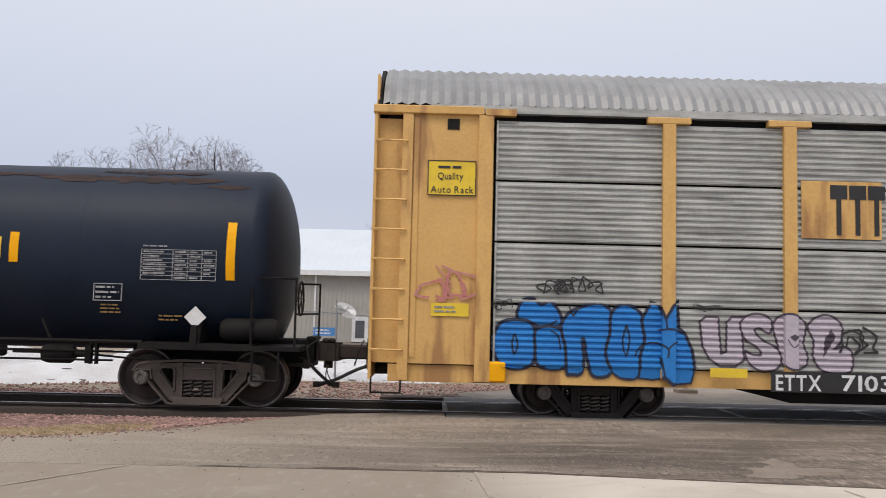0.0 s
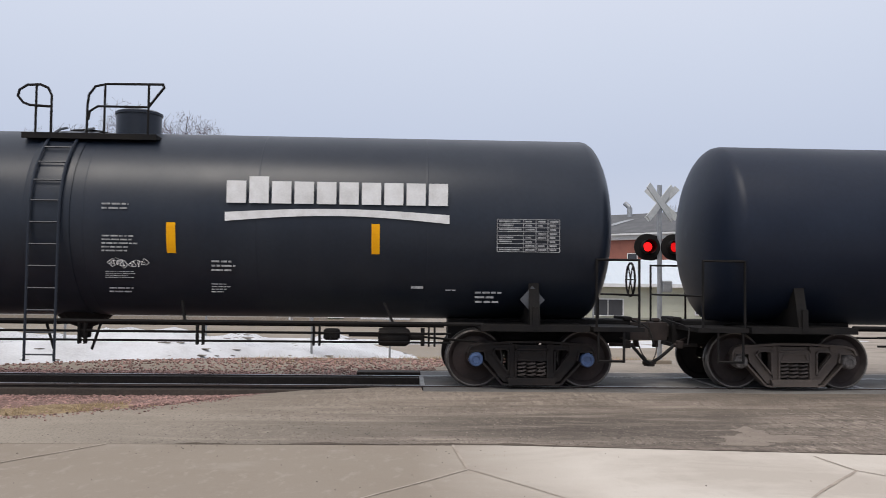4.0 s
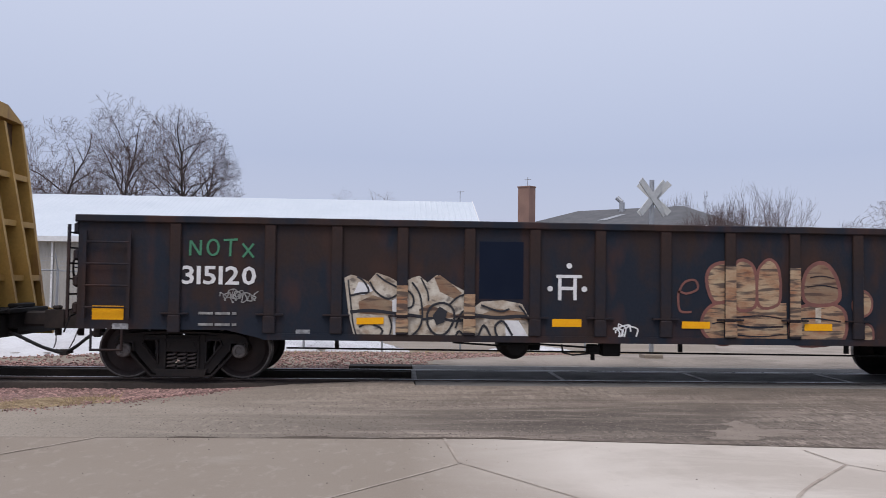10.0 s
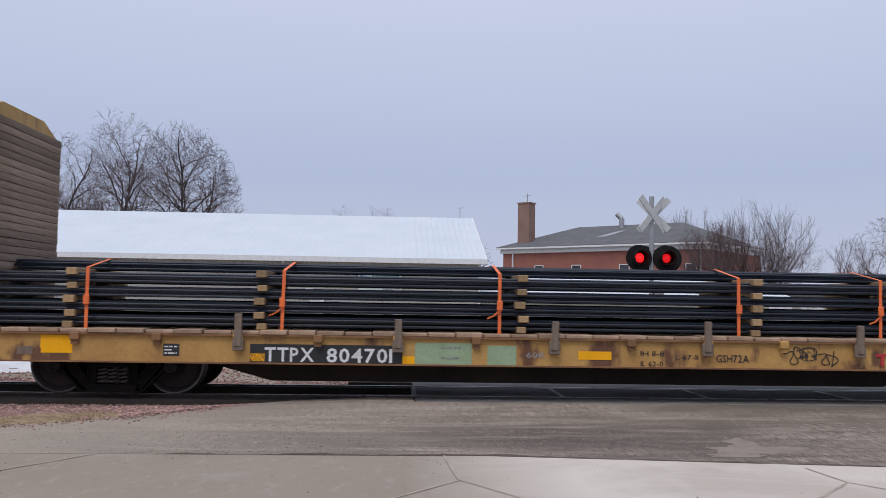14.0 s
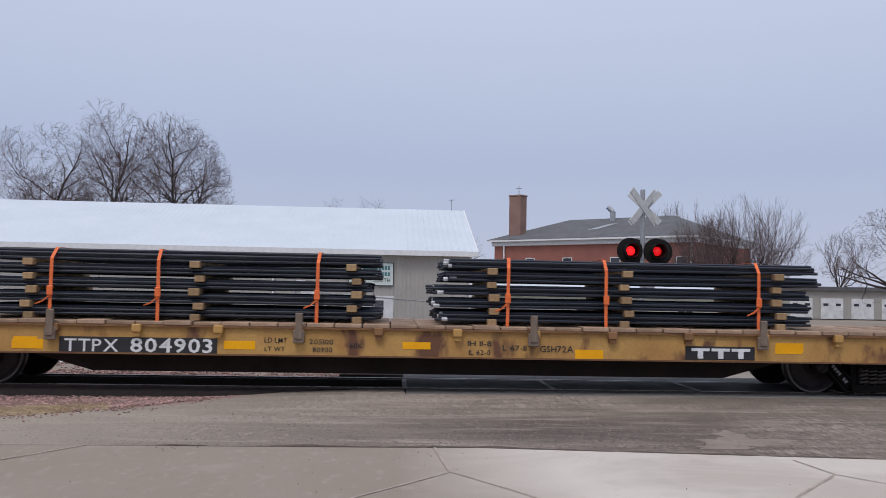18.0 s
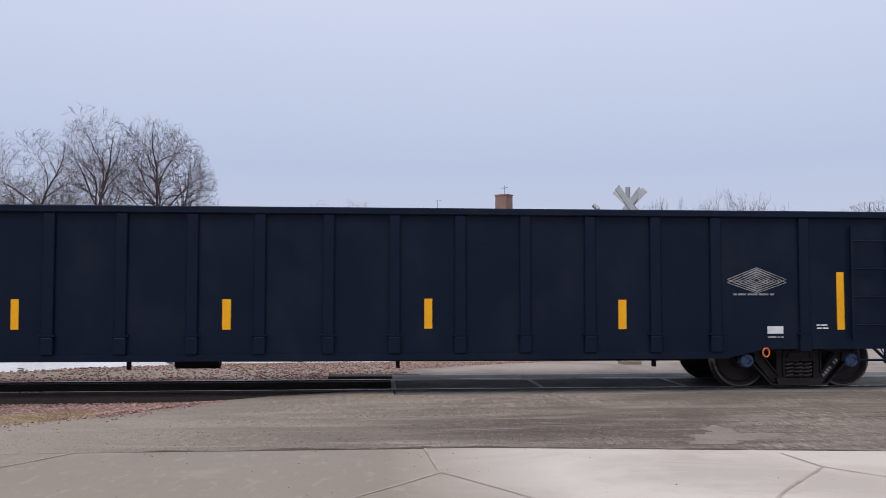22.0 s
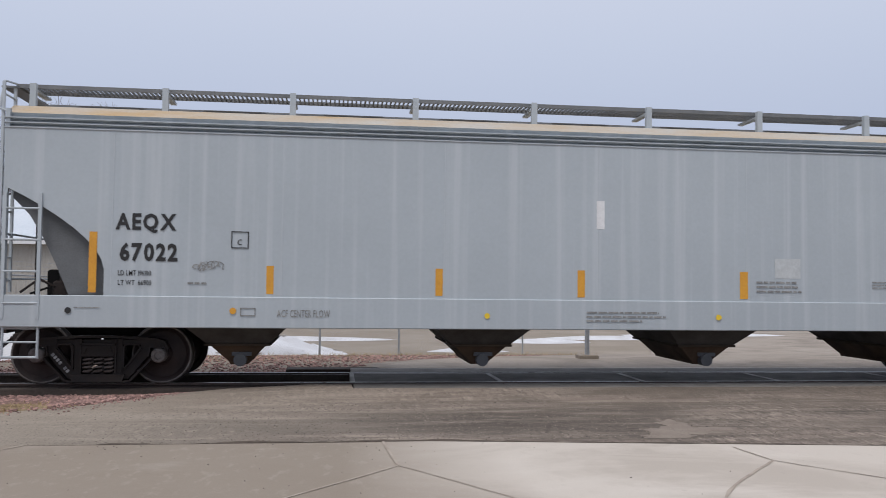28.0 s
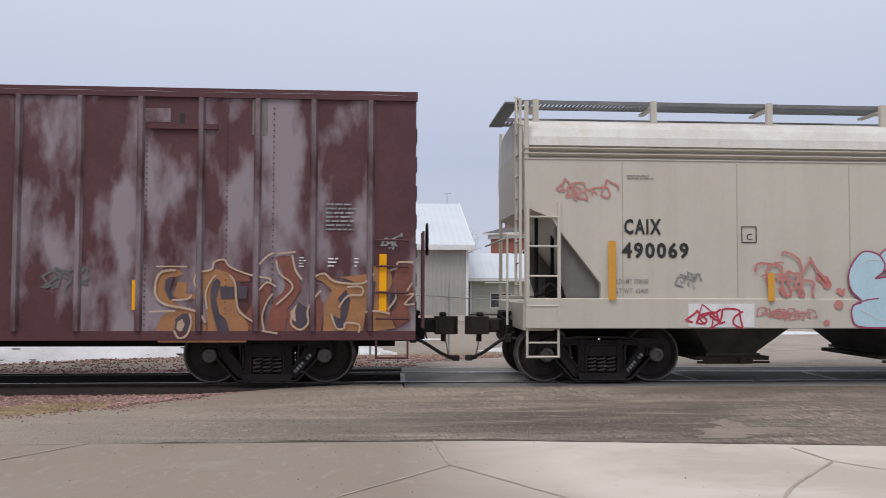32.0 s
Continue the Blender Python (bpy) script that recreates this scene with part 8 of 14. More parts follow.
def box_car(X0, X1, T0, T1):
    xc = (X0 + X1) / 2
    car = rail_car("box_car", "faded maroon boxcar with vertical ribs, pale patches and graffiti", "box car", xc)
    a, b, hw = X0 - xc, X1 - xc, 1.48
    stops = [b, -335.28 - xc, -336.15 - xc, -337.0 - xc, -337.85 - xc, -338.75 - xc, -339.65 - xc, -340.55 - xc, -341.45 - xc, -342.3 - xc, -343.2 - xc, -344.1 - xc, -345.0 - xc, a]
    for u, w in zip(stops[1:], stops):
        part("side_panel", Shape().box(u, w, -hw, -hw + 0.05, 0.80, 4.50), CHALKED, car, "faded maroon steel panel with chalky pale patches")
    part("side_wall", Shape().box(a, b, hw - 0.05, hw, 0.80, 4.50), MAROON, car)
    for e in (a, b - 0.05):
        part("end_wall", Shape().box(e, e + 0.05, -hw + 0.05, hw - 0.05, 0.80, 4.50), MAROON, car)
    part("floor", Shape().box(a + 0.05, b - 0.05, -hw + 0.05, hw - 0.05, 0.78, 0.86), UNDER, car)
    prof = [(-1.52, 4.48), (-1.5, 4.54), (0, 4.70), (1.5, 4.54), (1.52, 4.48)]
    part("roof", wavy_roof(a, b, prof, 1.1, 0.010), BOXROOF, car, "dusty maroon ribbed roof")
    part("top_plate", Shape().box(a - 0.02, b + 0.02, -hw - 0.04, -hw + 0.03, 4.41, 4.55), MAROON, car)
    part("side_sill", Shape().box(a, b, -hw - 0.02, -hw + 0.03, 0.72, 0.86), MAROON, car)
    rib = Shape().prism([(-0.06, -hw), (-0.03, -hw - 0.06), (0.03, -hw - 0.06), (0.06, -hw)], 0.86, 4.41, "z").mesh("side_rib", CHALKRIB)
    for X in (-335.28, -336.15, -337.0, -337.85, -338.75, -339.65, -340.55, -341.45, -342.3, -343.2, -344.1, -345.0):
        part("side_rib", rib, MAROON, car, at=(X - xc, 0, 0))
    rivets = Shape()
    for X in (-336.85, -337.55, -338.75):
        for k in range(40):
            rivets.rod((X - xc + 0.09, -hw - 0.012, 0.95 + k * 0.085), (X - xc + 0.09, -hw, 0.95 + k * 0.085), 0.012, 5)
    part("rivet_row", rivets, MAROON, car)
    part("door_track", Shape().box(-338.6 - xc, -337.6 - xc, -hw - 0.05, -hw, 3.92, 4.0), MAROON, car)
    for d, e in ((-1, a), (1, b)):
        ribs = Shape()
        for k in range(7):
            z = 1.2 + k * 0.45
            ribs.box(min(e, e + d * 0.02), max(e, e + d * 0.02), -hw + 0.1, hw - 0.1, z - 0.11, z + 0.11, 0.008)
        part("end_corrugation", ribs, MAROON, car, "horizontal end ribs")
        part("grab_rail", ladder_shape(e + d * 0.12, -hw + 0.05, -hw + 0.48, 0.9, 2.4, 4), MAROON, car)
        g = Shape()
        x0, x1 = sorted((e - d * 0.12, e - d * 0.6))
        for k in range(4):
            g.tube([(x0, -hw, 1.05 + k * 0.4), (x0, -hw - 0.07, 1.05 + k * 0.4), (x1, -hw - 0.07, 1.05 + k * 0.4), (x1, -hw, 1.05 + k * 0.4)], 0.014, 5)
        part("grab_rail", g, MAROON, car)
        part("draft_sill", Shape().box(min(e - d * 2.5, e + d * 0.2), max(e - d * 2.5, e + d * 0.2), -0.35, 0.35, 0.66, 0.95), UNDER, car)
        truck(car, (T0 if d < 0 else T1) - xc, DARKSTEEL, CAPGREY)
        coupler(car, e + d * 0.02, d, 0.72)
        part("step", Shape().tube([(x0, -hw, 0.75), (x0, -hw, 0.45), (x1, -hw, 0.45), (x1, -hw, 0.75)], 0.018), MAROON, car)
    part("belly_sill", Shape().box(a + 0.3, b - 0.3, -0.4, 0.4, 0.55, 0.8), UNDER, car)
    hand_wheel(car, b + 0.2, -0.9, 2.3, UNDER, 0.25)
    return car, xc


rack, rack_x = autorack(-0.92, 26.5, 2.65)
utlx, utlx_t = tank_car(-18.92, -2.28, -17.55, -3.6, BLACK, "black tank car with yellow lettering and a rusty top streak", (-11.62, -8.60), CAPGREY, STEEL, 3.91, -10.62, drop=0.30)
tank3, tank3_t = tank_car(-37.0, -20.38, -35.6, -21.64, GLOSSBLACK, "glossy black tank car with white stencils and yellow bars", (-30.02, -28.16), CAPGREY, STEEL, 4.08, -29.36)
gbrx, gbrx_t = tank_car(-55.1, -38.45, -53.83, -39.86, BLUEBLACK, "clean black tank car with white lettering and yellow bars", (-47.96, -45.86), CAPBLUE, DARKSTEEL, 4.12, -47.32)
shqx, shqx_x = hopper_car(-74.66, -56.75, -73.30, -57.95, HOPWHITE, "dirty white covered hopper car with large graffiti", (1.3, 3.30), [-71.3, -68.6, -65.9, -63.1, -60.4], HOPWHITE, corrug=False, round_bays=True, web_mat=WEBPALE, profile=((1.36, 1.3), (2.15, 1.3), (3.30, 0.03)))
BIMX_POSTS = [-90.75, -89.29, -88.26, -87.21, -86.18, -85.14, -84.13, -83.09, -82.05, -81.04, -79.99, -78.95, -77.51]
NOTX_POSTS = [-108.09, -106.66, -105.64, -104.63, -103.59, -102.57, -101.54, -100.50, -99.47, -98.43, -97.40, -96.40, -95.0]
CHTT_POSTS = [-240.71, -239.29, -238.32, -237.3, -236.28, -235.23, -234.17, -233.12, -232.11, -231.07, -230.06, -229.04, -228.02, -226.99, -225.94, -224.96, -223.5]
bimx, bimx_x = gondola_car(-92.27, -75.95, -90.70, -77.54, BLACKGON, "high-sided black gondola car with white lettering and yellow bars", 3.46, 0.60, BIMX_POSTS)
notx, notx_x = gondola_car(-109.55, -93.53, -108.05, -94.95, RUSTGON, "rusty brown gondola car with faded graffiti and yellow patches", 2.48, 0.66, NOTX_POSTS, cap=CAPGREY, hw=1.40)
x = -102.83 - notx_x
part("air_reservoir", Shape().lathe([(0.0, -1.22), (0.15, -1.20), (0.22, -1.12), (0.235, -1.0), (0.235, -0.35), (0.0, -0.30)], "y", 18, (x, 0, 0.60)), UNDER, notx, "dark round air reservoir", smooth=True)
gear = Shape().box(x + 1.38, x + 1.68, -1.2, -0.9, 0.44, 0.70, 0.02).box(x + 1.16, x + 1.34, -1.2, -1.0, 0.47, 0.62, 0.015).rod((x + 1.25, -1.1, 0.5), (x + 1.25, -1.1, 0.37), 0.035, 8)
gear.tube([(x - 1.0, -1.25, 0.64), (x - 0.3, -1.25, 0.60), (x + 0.3, -1.25, 0.63), (x + 1.2, -1.25, 0.58)], 0.016, 5).tube([(x + 0.72, -1.25, 0.63), (x + 0.74, -1.25, 0.50), (x + 0.9, -1.25, 0.46), (x + 1.3, -1.25, 0.50)], 0.014, 5)
part("brake_valve", gear, UNDER, notx, "dark brake valve with bent pipes")
flats = []
for i, (xl, xr, fl, fr, t0, t1) in enumerate(((-131.56, -110.99, -130.70, -111.87, -128.62, -113.92), (-153.79, -133.25, -152.93, -134.13, -150.97, -136.10), (-175.94, -155.59, -175.18, -156.48, -173.02, -158.52),
                                              (-198.31, -177.60, -197.38, -178.60, -195.49, -180.52), (-220.41, -199.91, -219.63, -200.86, -217.56, -202.89))):
    flats.append(flat_car(xl, xr, fl, fr, t0, t1, "weathered yellow bulkhead flat car loaded with dark steel rods", 20 + i, ((0.42, 0.75), (1.0, 0.0), (0.0, 0.0), (0.42, 0.0), (0.0, 0.0))[i], None if i == 0 else i == 4, (-125.53, -138.09, -170.02, -189.81, -206.04)[i], (0, 0, -1, 1, 0)[i]))
chtt, chtt_x = gondola_car(-242.17, -221.93, -240.72, -223.43, GONDOLA, "long black gondola car with white lettering and yellow bars", 2.82, 0.52, CHTT_POSTS, hw=1.40)
gatx, gatx_t = tank_car(-260.45, -243.6, -259.1, -244.95, GREYBLACK, "weathered grey-black tank car with white lettering and yellow bars", (-252.98, -250.58), CAPGREY, STEEL, 4.06, -251.23, -1)
ctcx, ctcx_t = tank_car(-278.57, -261.95, -277.27, -263.2, BLUEBLACK, "black tank car with white lettering and yellow bars", (-271.18, -268.66), CAPBLUE, DARKSTEEL, 4.06, -269.42, -1)
aeqx, aeqx_x = hopper_car(-298.0, -280.07, -296.72, -281.36, HOPGREY, "weathered blue-grey covered hopper car with rusty roof edge", (1.45, 2.95), [-294.65, -290.83, -287.04, -283.3], ROOFRUST, curved_end=True, web_mat=WEBBLUE)
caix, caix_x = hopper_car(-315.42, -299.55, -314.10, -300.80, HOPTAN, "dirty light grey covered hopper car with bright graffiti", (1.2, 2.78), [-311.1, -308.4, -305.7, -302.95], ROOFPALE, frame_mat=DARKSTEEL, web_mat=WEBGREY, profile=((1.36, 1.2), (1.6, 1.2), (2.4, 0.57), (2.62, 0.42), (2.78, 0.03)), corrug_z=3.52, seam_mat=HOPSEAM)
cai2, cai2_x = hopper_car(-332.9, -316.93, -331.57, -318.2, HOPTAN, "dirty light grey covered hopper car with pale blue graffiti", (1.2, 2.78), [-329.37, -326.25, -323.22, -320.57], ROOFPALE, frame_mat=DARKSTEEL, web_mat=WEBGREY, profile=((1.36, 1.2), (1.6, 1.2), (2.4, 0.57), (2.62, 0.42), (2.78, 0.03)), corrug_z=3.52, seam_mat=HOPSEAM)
boxc, boxc_x = box_car(-352.9, -334.58, -350.6, -336.88)
# brown discharge pipe along the bottom of the white hopper
discharge = Shape().tube([(-73.0 + 1.9 - shqx_x, -1.18, 0.78), (-71.1 - shqx_x, -1.18, 0.42), (-70.95 - shqx_x, -1.18, 0.33), (-59.6 - shqx_x, -1.18, 0.33), (-59.5 - shqx_x, -1.18, 0.42), (-59.45 - shqx_x, -1.18, 0.9)], 0.07, 10)
part("discharge_pipe", discharge, PIPEBROWN, shqx, "brown discharge pipe under the bays", smooth=True)
drop = Shape().box(-0.04, 0.04, -1.22, -1.14, 0.30, 0.92).mesh("pipe_hanger", SHADED)
for k in range(8):
    part("pipe_hanger", drop, SHADED, shqx, at=(-70.2 + 1.42 * k - shqx_x, 0, 0))
for (tank, tools, x1) in ((utlx, utlx_t, -3.6), (gatx, gatx_t, -244.95)):
    x = x1 - tools["xc"]
    part("air_reservoir", Shape().lathe([(0.0, x + 0.35), (0.13, x + 0.37), (0.18, x + 0.44), (0.18, x + 1.18), (0.13, x + 1.25), (0.0, x + 1.27)], "x", 16, (0, -1.22, 1.24)), REZGREY if tank is gatx else UNDER, tank, "dark air reservoir on the end platform", smooth=True)


# rust washed out along the top of the first tank
TANKRUST = material("brown_rust_bloom", (0.060, 0.034, 0.027), 0.8, spec=0.2, second=(0.022, 0.018, 0.020), scale=3.5, contrast=0.5, stretch=(0.5, 1, 2), bump=0.1)
rnd = random.Random(77)
for x0, x1, z0, h in ((-8.3, -6.1, 3.66, 0.05), (-6.4, -3.3, 3.62, 0.10), (-5.4, -3.6, 3.76, 0.05), (-10.6, -9.2, 3.72, 0.04), (-3.6, -2.9, 3.50, 0.06)):
    n, rows = 26, [[], [], []]
    for i in range(n + 1):
        u = i / n
        w = h * math.sin(math.pi * u) ** 0.5 * rnd.uniform(0.3, 1.2)
        for q, z in enumerate((z0 - w, z0, z0 + w * 0.6)):
            rows[q].append((x0 + (x1 - x0) * u - utlx_t["xc"], -math.sqrt(max(0.01, 1.5345 ** 2 - (z - utlx_t["zc"]) ** 2)), z))
    part("rust_streak", Shape().sheet(rows), TANKRUST, utlx, "brown rust streak on the tank's shoulder")


# ---- paints of the markings ----
def paint(name, colour, second=None):
    return material(name, colour, 0.6, second=second or tuple(c * 0.8 for c in colour), scale=3.5, contrast=0.4, fine=25, bump=0.03)


RED = paint("red_paint", (0.45, 0.03, 0.03))
REDLINE = paint("bright_red_spray", (0.50, 0.035, 0.07))
REDFADE = paint("faded_red_spray", (0.48, 0.14, 0.13), (0.46, 0.24, 0.21))
FADEDRED = paint("dull_red_spray", (0.23, 0.085, 0.066), (0.12, 0.05, 0.042))
FADEDCREAM = material("faded_cream_spray", (0.44, 0.34, 0.215), 0.7, second=(0.27, 0.115, 0.055), scale=2.4, contrast=0.45, stretch=(1, 1, 2.0), fine=30, streak=(0.050, 0.036, 0.034), streak_amount=0.85, streak_scale=(2.2, 2.2, 16.0), streak_from=0.50, streak_width=0.09)
PALECREAM = material("flaking_cream_spray", (0.58, 0.54, 0.46), 0.7, second=(0.30, 0.22, 0.15), scale=4.0, contrast=0.55, fine=40, streak=(0.07, 0.055, 0.05), streak_amount=0.75, streak_scale=(5, 5, 8), streak_from=0.56, streak_width=0.10)
GREENPAINT = paint("green_chalk_paint", (0.05, 0.22, 0.12))
GREENFADE = paint("faded_pale_green_patch", (0.30, 0.40, 0.24))
GRAFBLACK = paint("black_spray", (0.010, 0.011, 0.016), (0.017, 0.018, 0.024))
WHITEEDGE = paint("white_spray_edge", (0.72, 0.72, 0.73))
WHITEFILL = paint("chalky_white_spray", (0.66, 0.62, 0.64), (0.58, 0.55, 0.57))
SILVER = paint("silver_spray", (0.36, 0.36, 0.36), (0.44, 0.44, 0.44))
PURPLE = paint("dusty_purple_spray", (0.25, 0.22, 0.42), (0.30, 0.26, 0.46))
TEAL = paint("teal_and_blue_spray", (0.06, 0.36, 0.42), (0.10, 0.22, 0.50))
SKYTEAL = paint("pale_teal_spray", (0.16, 0.42, 0.48), (0.08, 0.26, 0.48))
MINT = paint("mint_green_spray", (0.34, 0.57, 0.38), (0.46, 0.62, 0.36))
STREAKCREAM = material("streaky_cream_spray", (0.27, 0.205, 0.135), 0.7, second=(0.19, 0.090, 0.048), scale=2.6, contrast=0.3, stretch=(1, 1, 2), fine=30, streak=(0.06, 0.032, 0.026), streak_amount=0.85, streak_scale=(1.6, 1.6, 15.0), streak_from=0.52, streak_width=0.08)
GRAFINK = paint("blue_black_spray_line", (0.010, 0.014, 0.035), (0.016, 0.022, 0.05))
SPRAYBLUE = paint("vivid_blue_spray", (0.004, 0.20, 0.56), (0.006, 0.15, 0.46))
DEEPTEAL = paint("dark_teal_blue_spray", (0.018, 0.052, 0.105), (0.03, 0.085, 0.15))
LILAC = paint("silver_lilac_spray", (0.40, 0.38, 0.42), (0.48, 0.40, 0.48))
GRAFBLUE = paint("strong_blue_spray", (0.04, 0.18, 0.52), (0.05, 0.26, 0.60))
GRAFSKY = paint("mid_blue_spray", (0.07, 0.22, 0.52), (0.09, 0.28, 0.58))
NAVY = paint("navy_spray", (0.02, 0.04, 0.11), (0.03, 0.10, 0.17))
MAUVE = paint("mauve_spray", (0.46, 0.27, 0.50), (0.36, 0.19, 0.42))
SWIRLGREEN = paint("sea_green_spray", (0.13, 0.46, 0.28), (0.20, 0.52, 0.33))
SALMON = paint("soft_salmon_spray", (0.65, 0.41, 0.31), (0.63, 0.50, 0.32))
PALEBLUE = paint("pale_steel_blue_spray", (0.105, 0.20, 0.30), (0.16, 0.27, 0.37))
LIME = paint("yellow_green_spray", (0.62, 0.64, 0.34), (0.50, 0.62, 0.36))
PALEBLUE = paint("pale_blue_spray", (0.38, 0.56, 0.66), (0.44, 0.62, 0.70))
PINKLINE = paint("purple_pink_spray", (0.34, 0.05, 0.13))
PINKDOT = paint("salmon_spray", (0.62, 0.28, 0.24))
ORANGEPAINT = paint("orange_spray", (0.75, 0.33, 0.03))
RUSTORANGE = paint("orange_tan_spray", (0.37, 0.175, 0.068), (0.27, 0.13, 0.06))
RUSTDARK = paint("brick_red_spray", (0.23, 0.078, 0.05), (0.16, 0.055, 0.04))
CREAMLINE = paint("cream_spray_line", (0.50, 0.40, 0.31), (0.40, 0.28, 0.20))
PLUMDARK = paint("dark_plum_spray", (0.045, 0.032, 0.045), (0.075, 0.06, 0.08))
GREYINK = paint("grey_spray", (0.13, 0.13, 0.13))
TANPLAQUE = paint("tan_plaque", (0.58, 0.46, 0.32))
YELDIRT = paint("dirty_yellow_stencil", (0.48, 0.33, 0.08))
PALEPAINT = paint("pale_grey_patch", (0.52, 0.55, 0.56))

# name of a car: its object, the middle of it in the train, the plane of its side, and its tank tools
BODIES = {"utlx": (utlx, utlx_t["xc"], -1.53, utlx_t), "tank3": (tank3, tank3_t["xc"], -1.53, tank3_t), "gbrx": (gbrx, gbrx_t["xc"], -1.53, gbrx_t),
          "gatx": (gatx, gatx_t["xc"], -1.53, gatx_t), "ctcx": (ctcx, ctcx_t["xc"], -1.53, ctcx_t),
          "bimx": (bimx, bimx_x, -1.42, None), "notx": (notx, notx_x, -1.40, None), "chtt": (chtt, chtt_x, -1.40, None),
          "shqx": (shqx, shqx_x, -1.53, None), "aeqx": (aeqx, aeqx_x, -1.53, None), "caix": (caix, caix_x, -1.53, None), "cai2": (cai2, cai2_x, -1.53, None),
          "boxc": (boxc, boxc_x, -1.48, None), "rack": (rack, rack_x, -1.52, None)}
for i, (f, x) in enumerate(flats):
    BODIES["flat%d" % i] = (f, x, -1.42, None)
HOPPERS, COARSE = ("shqx", "aeqx", "caix", "cai2"), ("notx", "bimx", "chtt")
layer_count = [0]


def side(key, z0=2.0, z1=2.0, x=None):
    """The plane of a car's side at those heights; sills, posts and bulkheads stand further out."""
    car, xc, y, t = BODIES[key]
    if key in HOPPERS and z0 < 1.37:
        y = -1.556
    if key == "rack" and z1 < 0.85:
        y = -1.578
    if key.startswith("flat") and x is not None:
        half = 9.35
        if abs(x - xc) > half and z1 > 0.5:
            y = -1.485
    return car, xc, y, t


def mark_bar(key, x0, x1, z0, z1, mat):
    car, xc, y, t = side(key, z0, z1, (x0 + x1) / 2)
    if t:
        t["bar"]("marking", x0, x1 - x0, z0, z1, mat)
    else:
        if key in COARSE and x1 - x0 < 0.3 and any(abs((x0 + x1) / 2 - p) < 0.16 for p in POSTS.get(key, ())):
            y -= 0.06
        layer_count[0] += 1
        if mat in (YELLOW, ORANGETAPE) and key in ("shqx", "caix", "cai2", "boxc"):
            y = -1.592 if key != "boxc" else -1.515
        plate(car, x0 - xc, x1 - xc, z0, z1, y - 0.0006 * (layer_count[0] % 5), mat)


def mark_frame(key, x0, x1, z0, z1, mat):
    car, xc, y, t = side(key, z0, z1, (x0 + x1) / 2)
    s = Shape()
    y -= 0.008
    if t:
        y = t["at"](z0, z1)
    w = 0.014
    for q in ((x0, x1, z0, z0 + w), (x0, x1, z1 - w, z1), (x0, x0 + w, z0, z1), (x1 - w, x1, z0, z1)):
        s.box(q[0] - xc, q[1] - xc, y - 0.004, y, q[2], q[3])
    part("stencil_frame", s, mat, car)


def mark_table(key, x0, x1, z0, z1, mat, rows, seed):
    """A ruled stencil table: a frame, lines between the rows, a wide first column and narrow ones."""
    car, xc, y, t = side(key, z0, z1, (x0 + x1) / 2)
    y = t["at"](z0, z1)
    rnd, s, h, w = random.Random(seed), Shape(), (z1 - z0) / rows, x1 - x0
    stops = [x0, x0 + 0.42 * w, x0 + 0.62 * w, x0 + 0.81 * w, x1]
    for i in range(rows + 1):
        s.box(x0 - xc, x1 - xc, y - 0.004, y, z0 + i * h - 0.005, z0 + i * h + 0.005)
    for q in stops:
        s.box(q - xc - 0.005, q - xc + 0.005, y - 0.004, y, z0, z1)
    for i in range(rows):
        for a, b in zip(stops, stops[1:]):
            if rnd.random() < 0.86:
                s.box(a + 0.03 - xc, a + 0.03 + (b - a - 0.05) * rnd.uniform(0.55, 1.0) - xc, y - 0.004, y, z0 + (i + 0.32) * h, z0 + (i + 0.70) * h)
    ob = part("stencil_table", s, mat, car, "ruled white stencil table")
    ob["kind"] = "stuff"


def mark_words(key, x0, x1, z0, z1, mat, words):
    car, xc, y, t = side(key, z0, z1, (x0 + x1) / 2)
    if t:
        t["words"](words, x0, z0, z1 - z0, mat, x1 - x0)
    else:
        if key in HOPPERS and mat is WHITE:
            y = -1.590
        lettering(words, x0 - xc, y - 0.010, z0, z1 - z0, mat, car, x1 - x0, 0.035 if key in HOPPERS and z1 - z0 > 0.2 and not set(words) - set("ACEHIQSX0123456789") else 0.0)


def mark_print(key, x0, x1, z0, z1, mat, rows, seed):
    car, xc, y, t = side(key, z0, z1, (x0 + x1) / 2)
    if t:
        t["block"](x0, x1, z0, z1, rows, mat, seed)
    else:
        bars(x0 - xc, x1 - xc, z0, z1, rows, y - 0.008, mat, car, seed)


def stroke(s, pts, w, y, closed=False):
    """A flat pen stroke through points in x, z; a closed one runs back to its start."""
    a, b = [], []
    n = len(pts)
    for i in range(n + closed):
        x, z = pts[i % n]
        p, q = (pts[(i - 1) % n], pts[(i + 1) % n]) if closed else (pts[max(0, i - 1)], pts[min(n - 1, i + 1)])
        u, v = Vector((x - p[0], z - p[1])), Vector((q[0] - x, q[1] - z))
        u, v = (u.normalized() if u.length > 1e-6 else v.normalized()), (v.normalized() if v.length > 1e-6 else u.normalized())
        d = u + v
        d = d.normalized() * w / 2 / max(0.5, d.length / 2) if d.length > 0.2 else u * w / 2
        a.append((x - d.y, y, z + d.x))
        b.append((x + d.y, y, z - d.x))
    s.sheet([a, b])


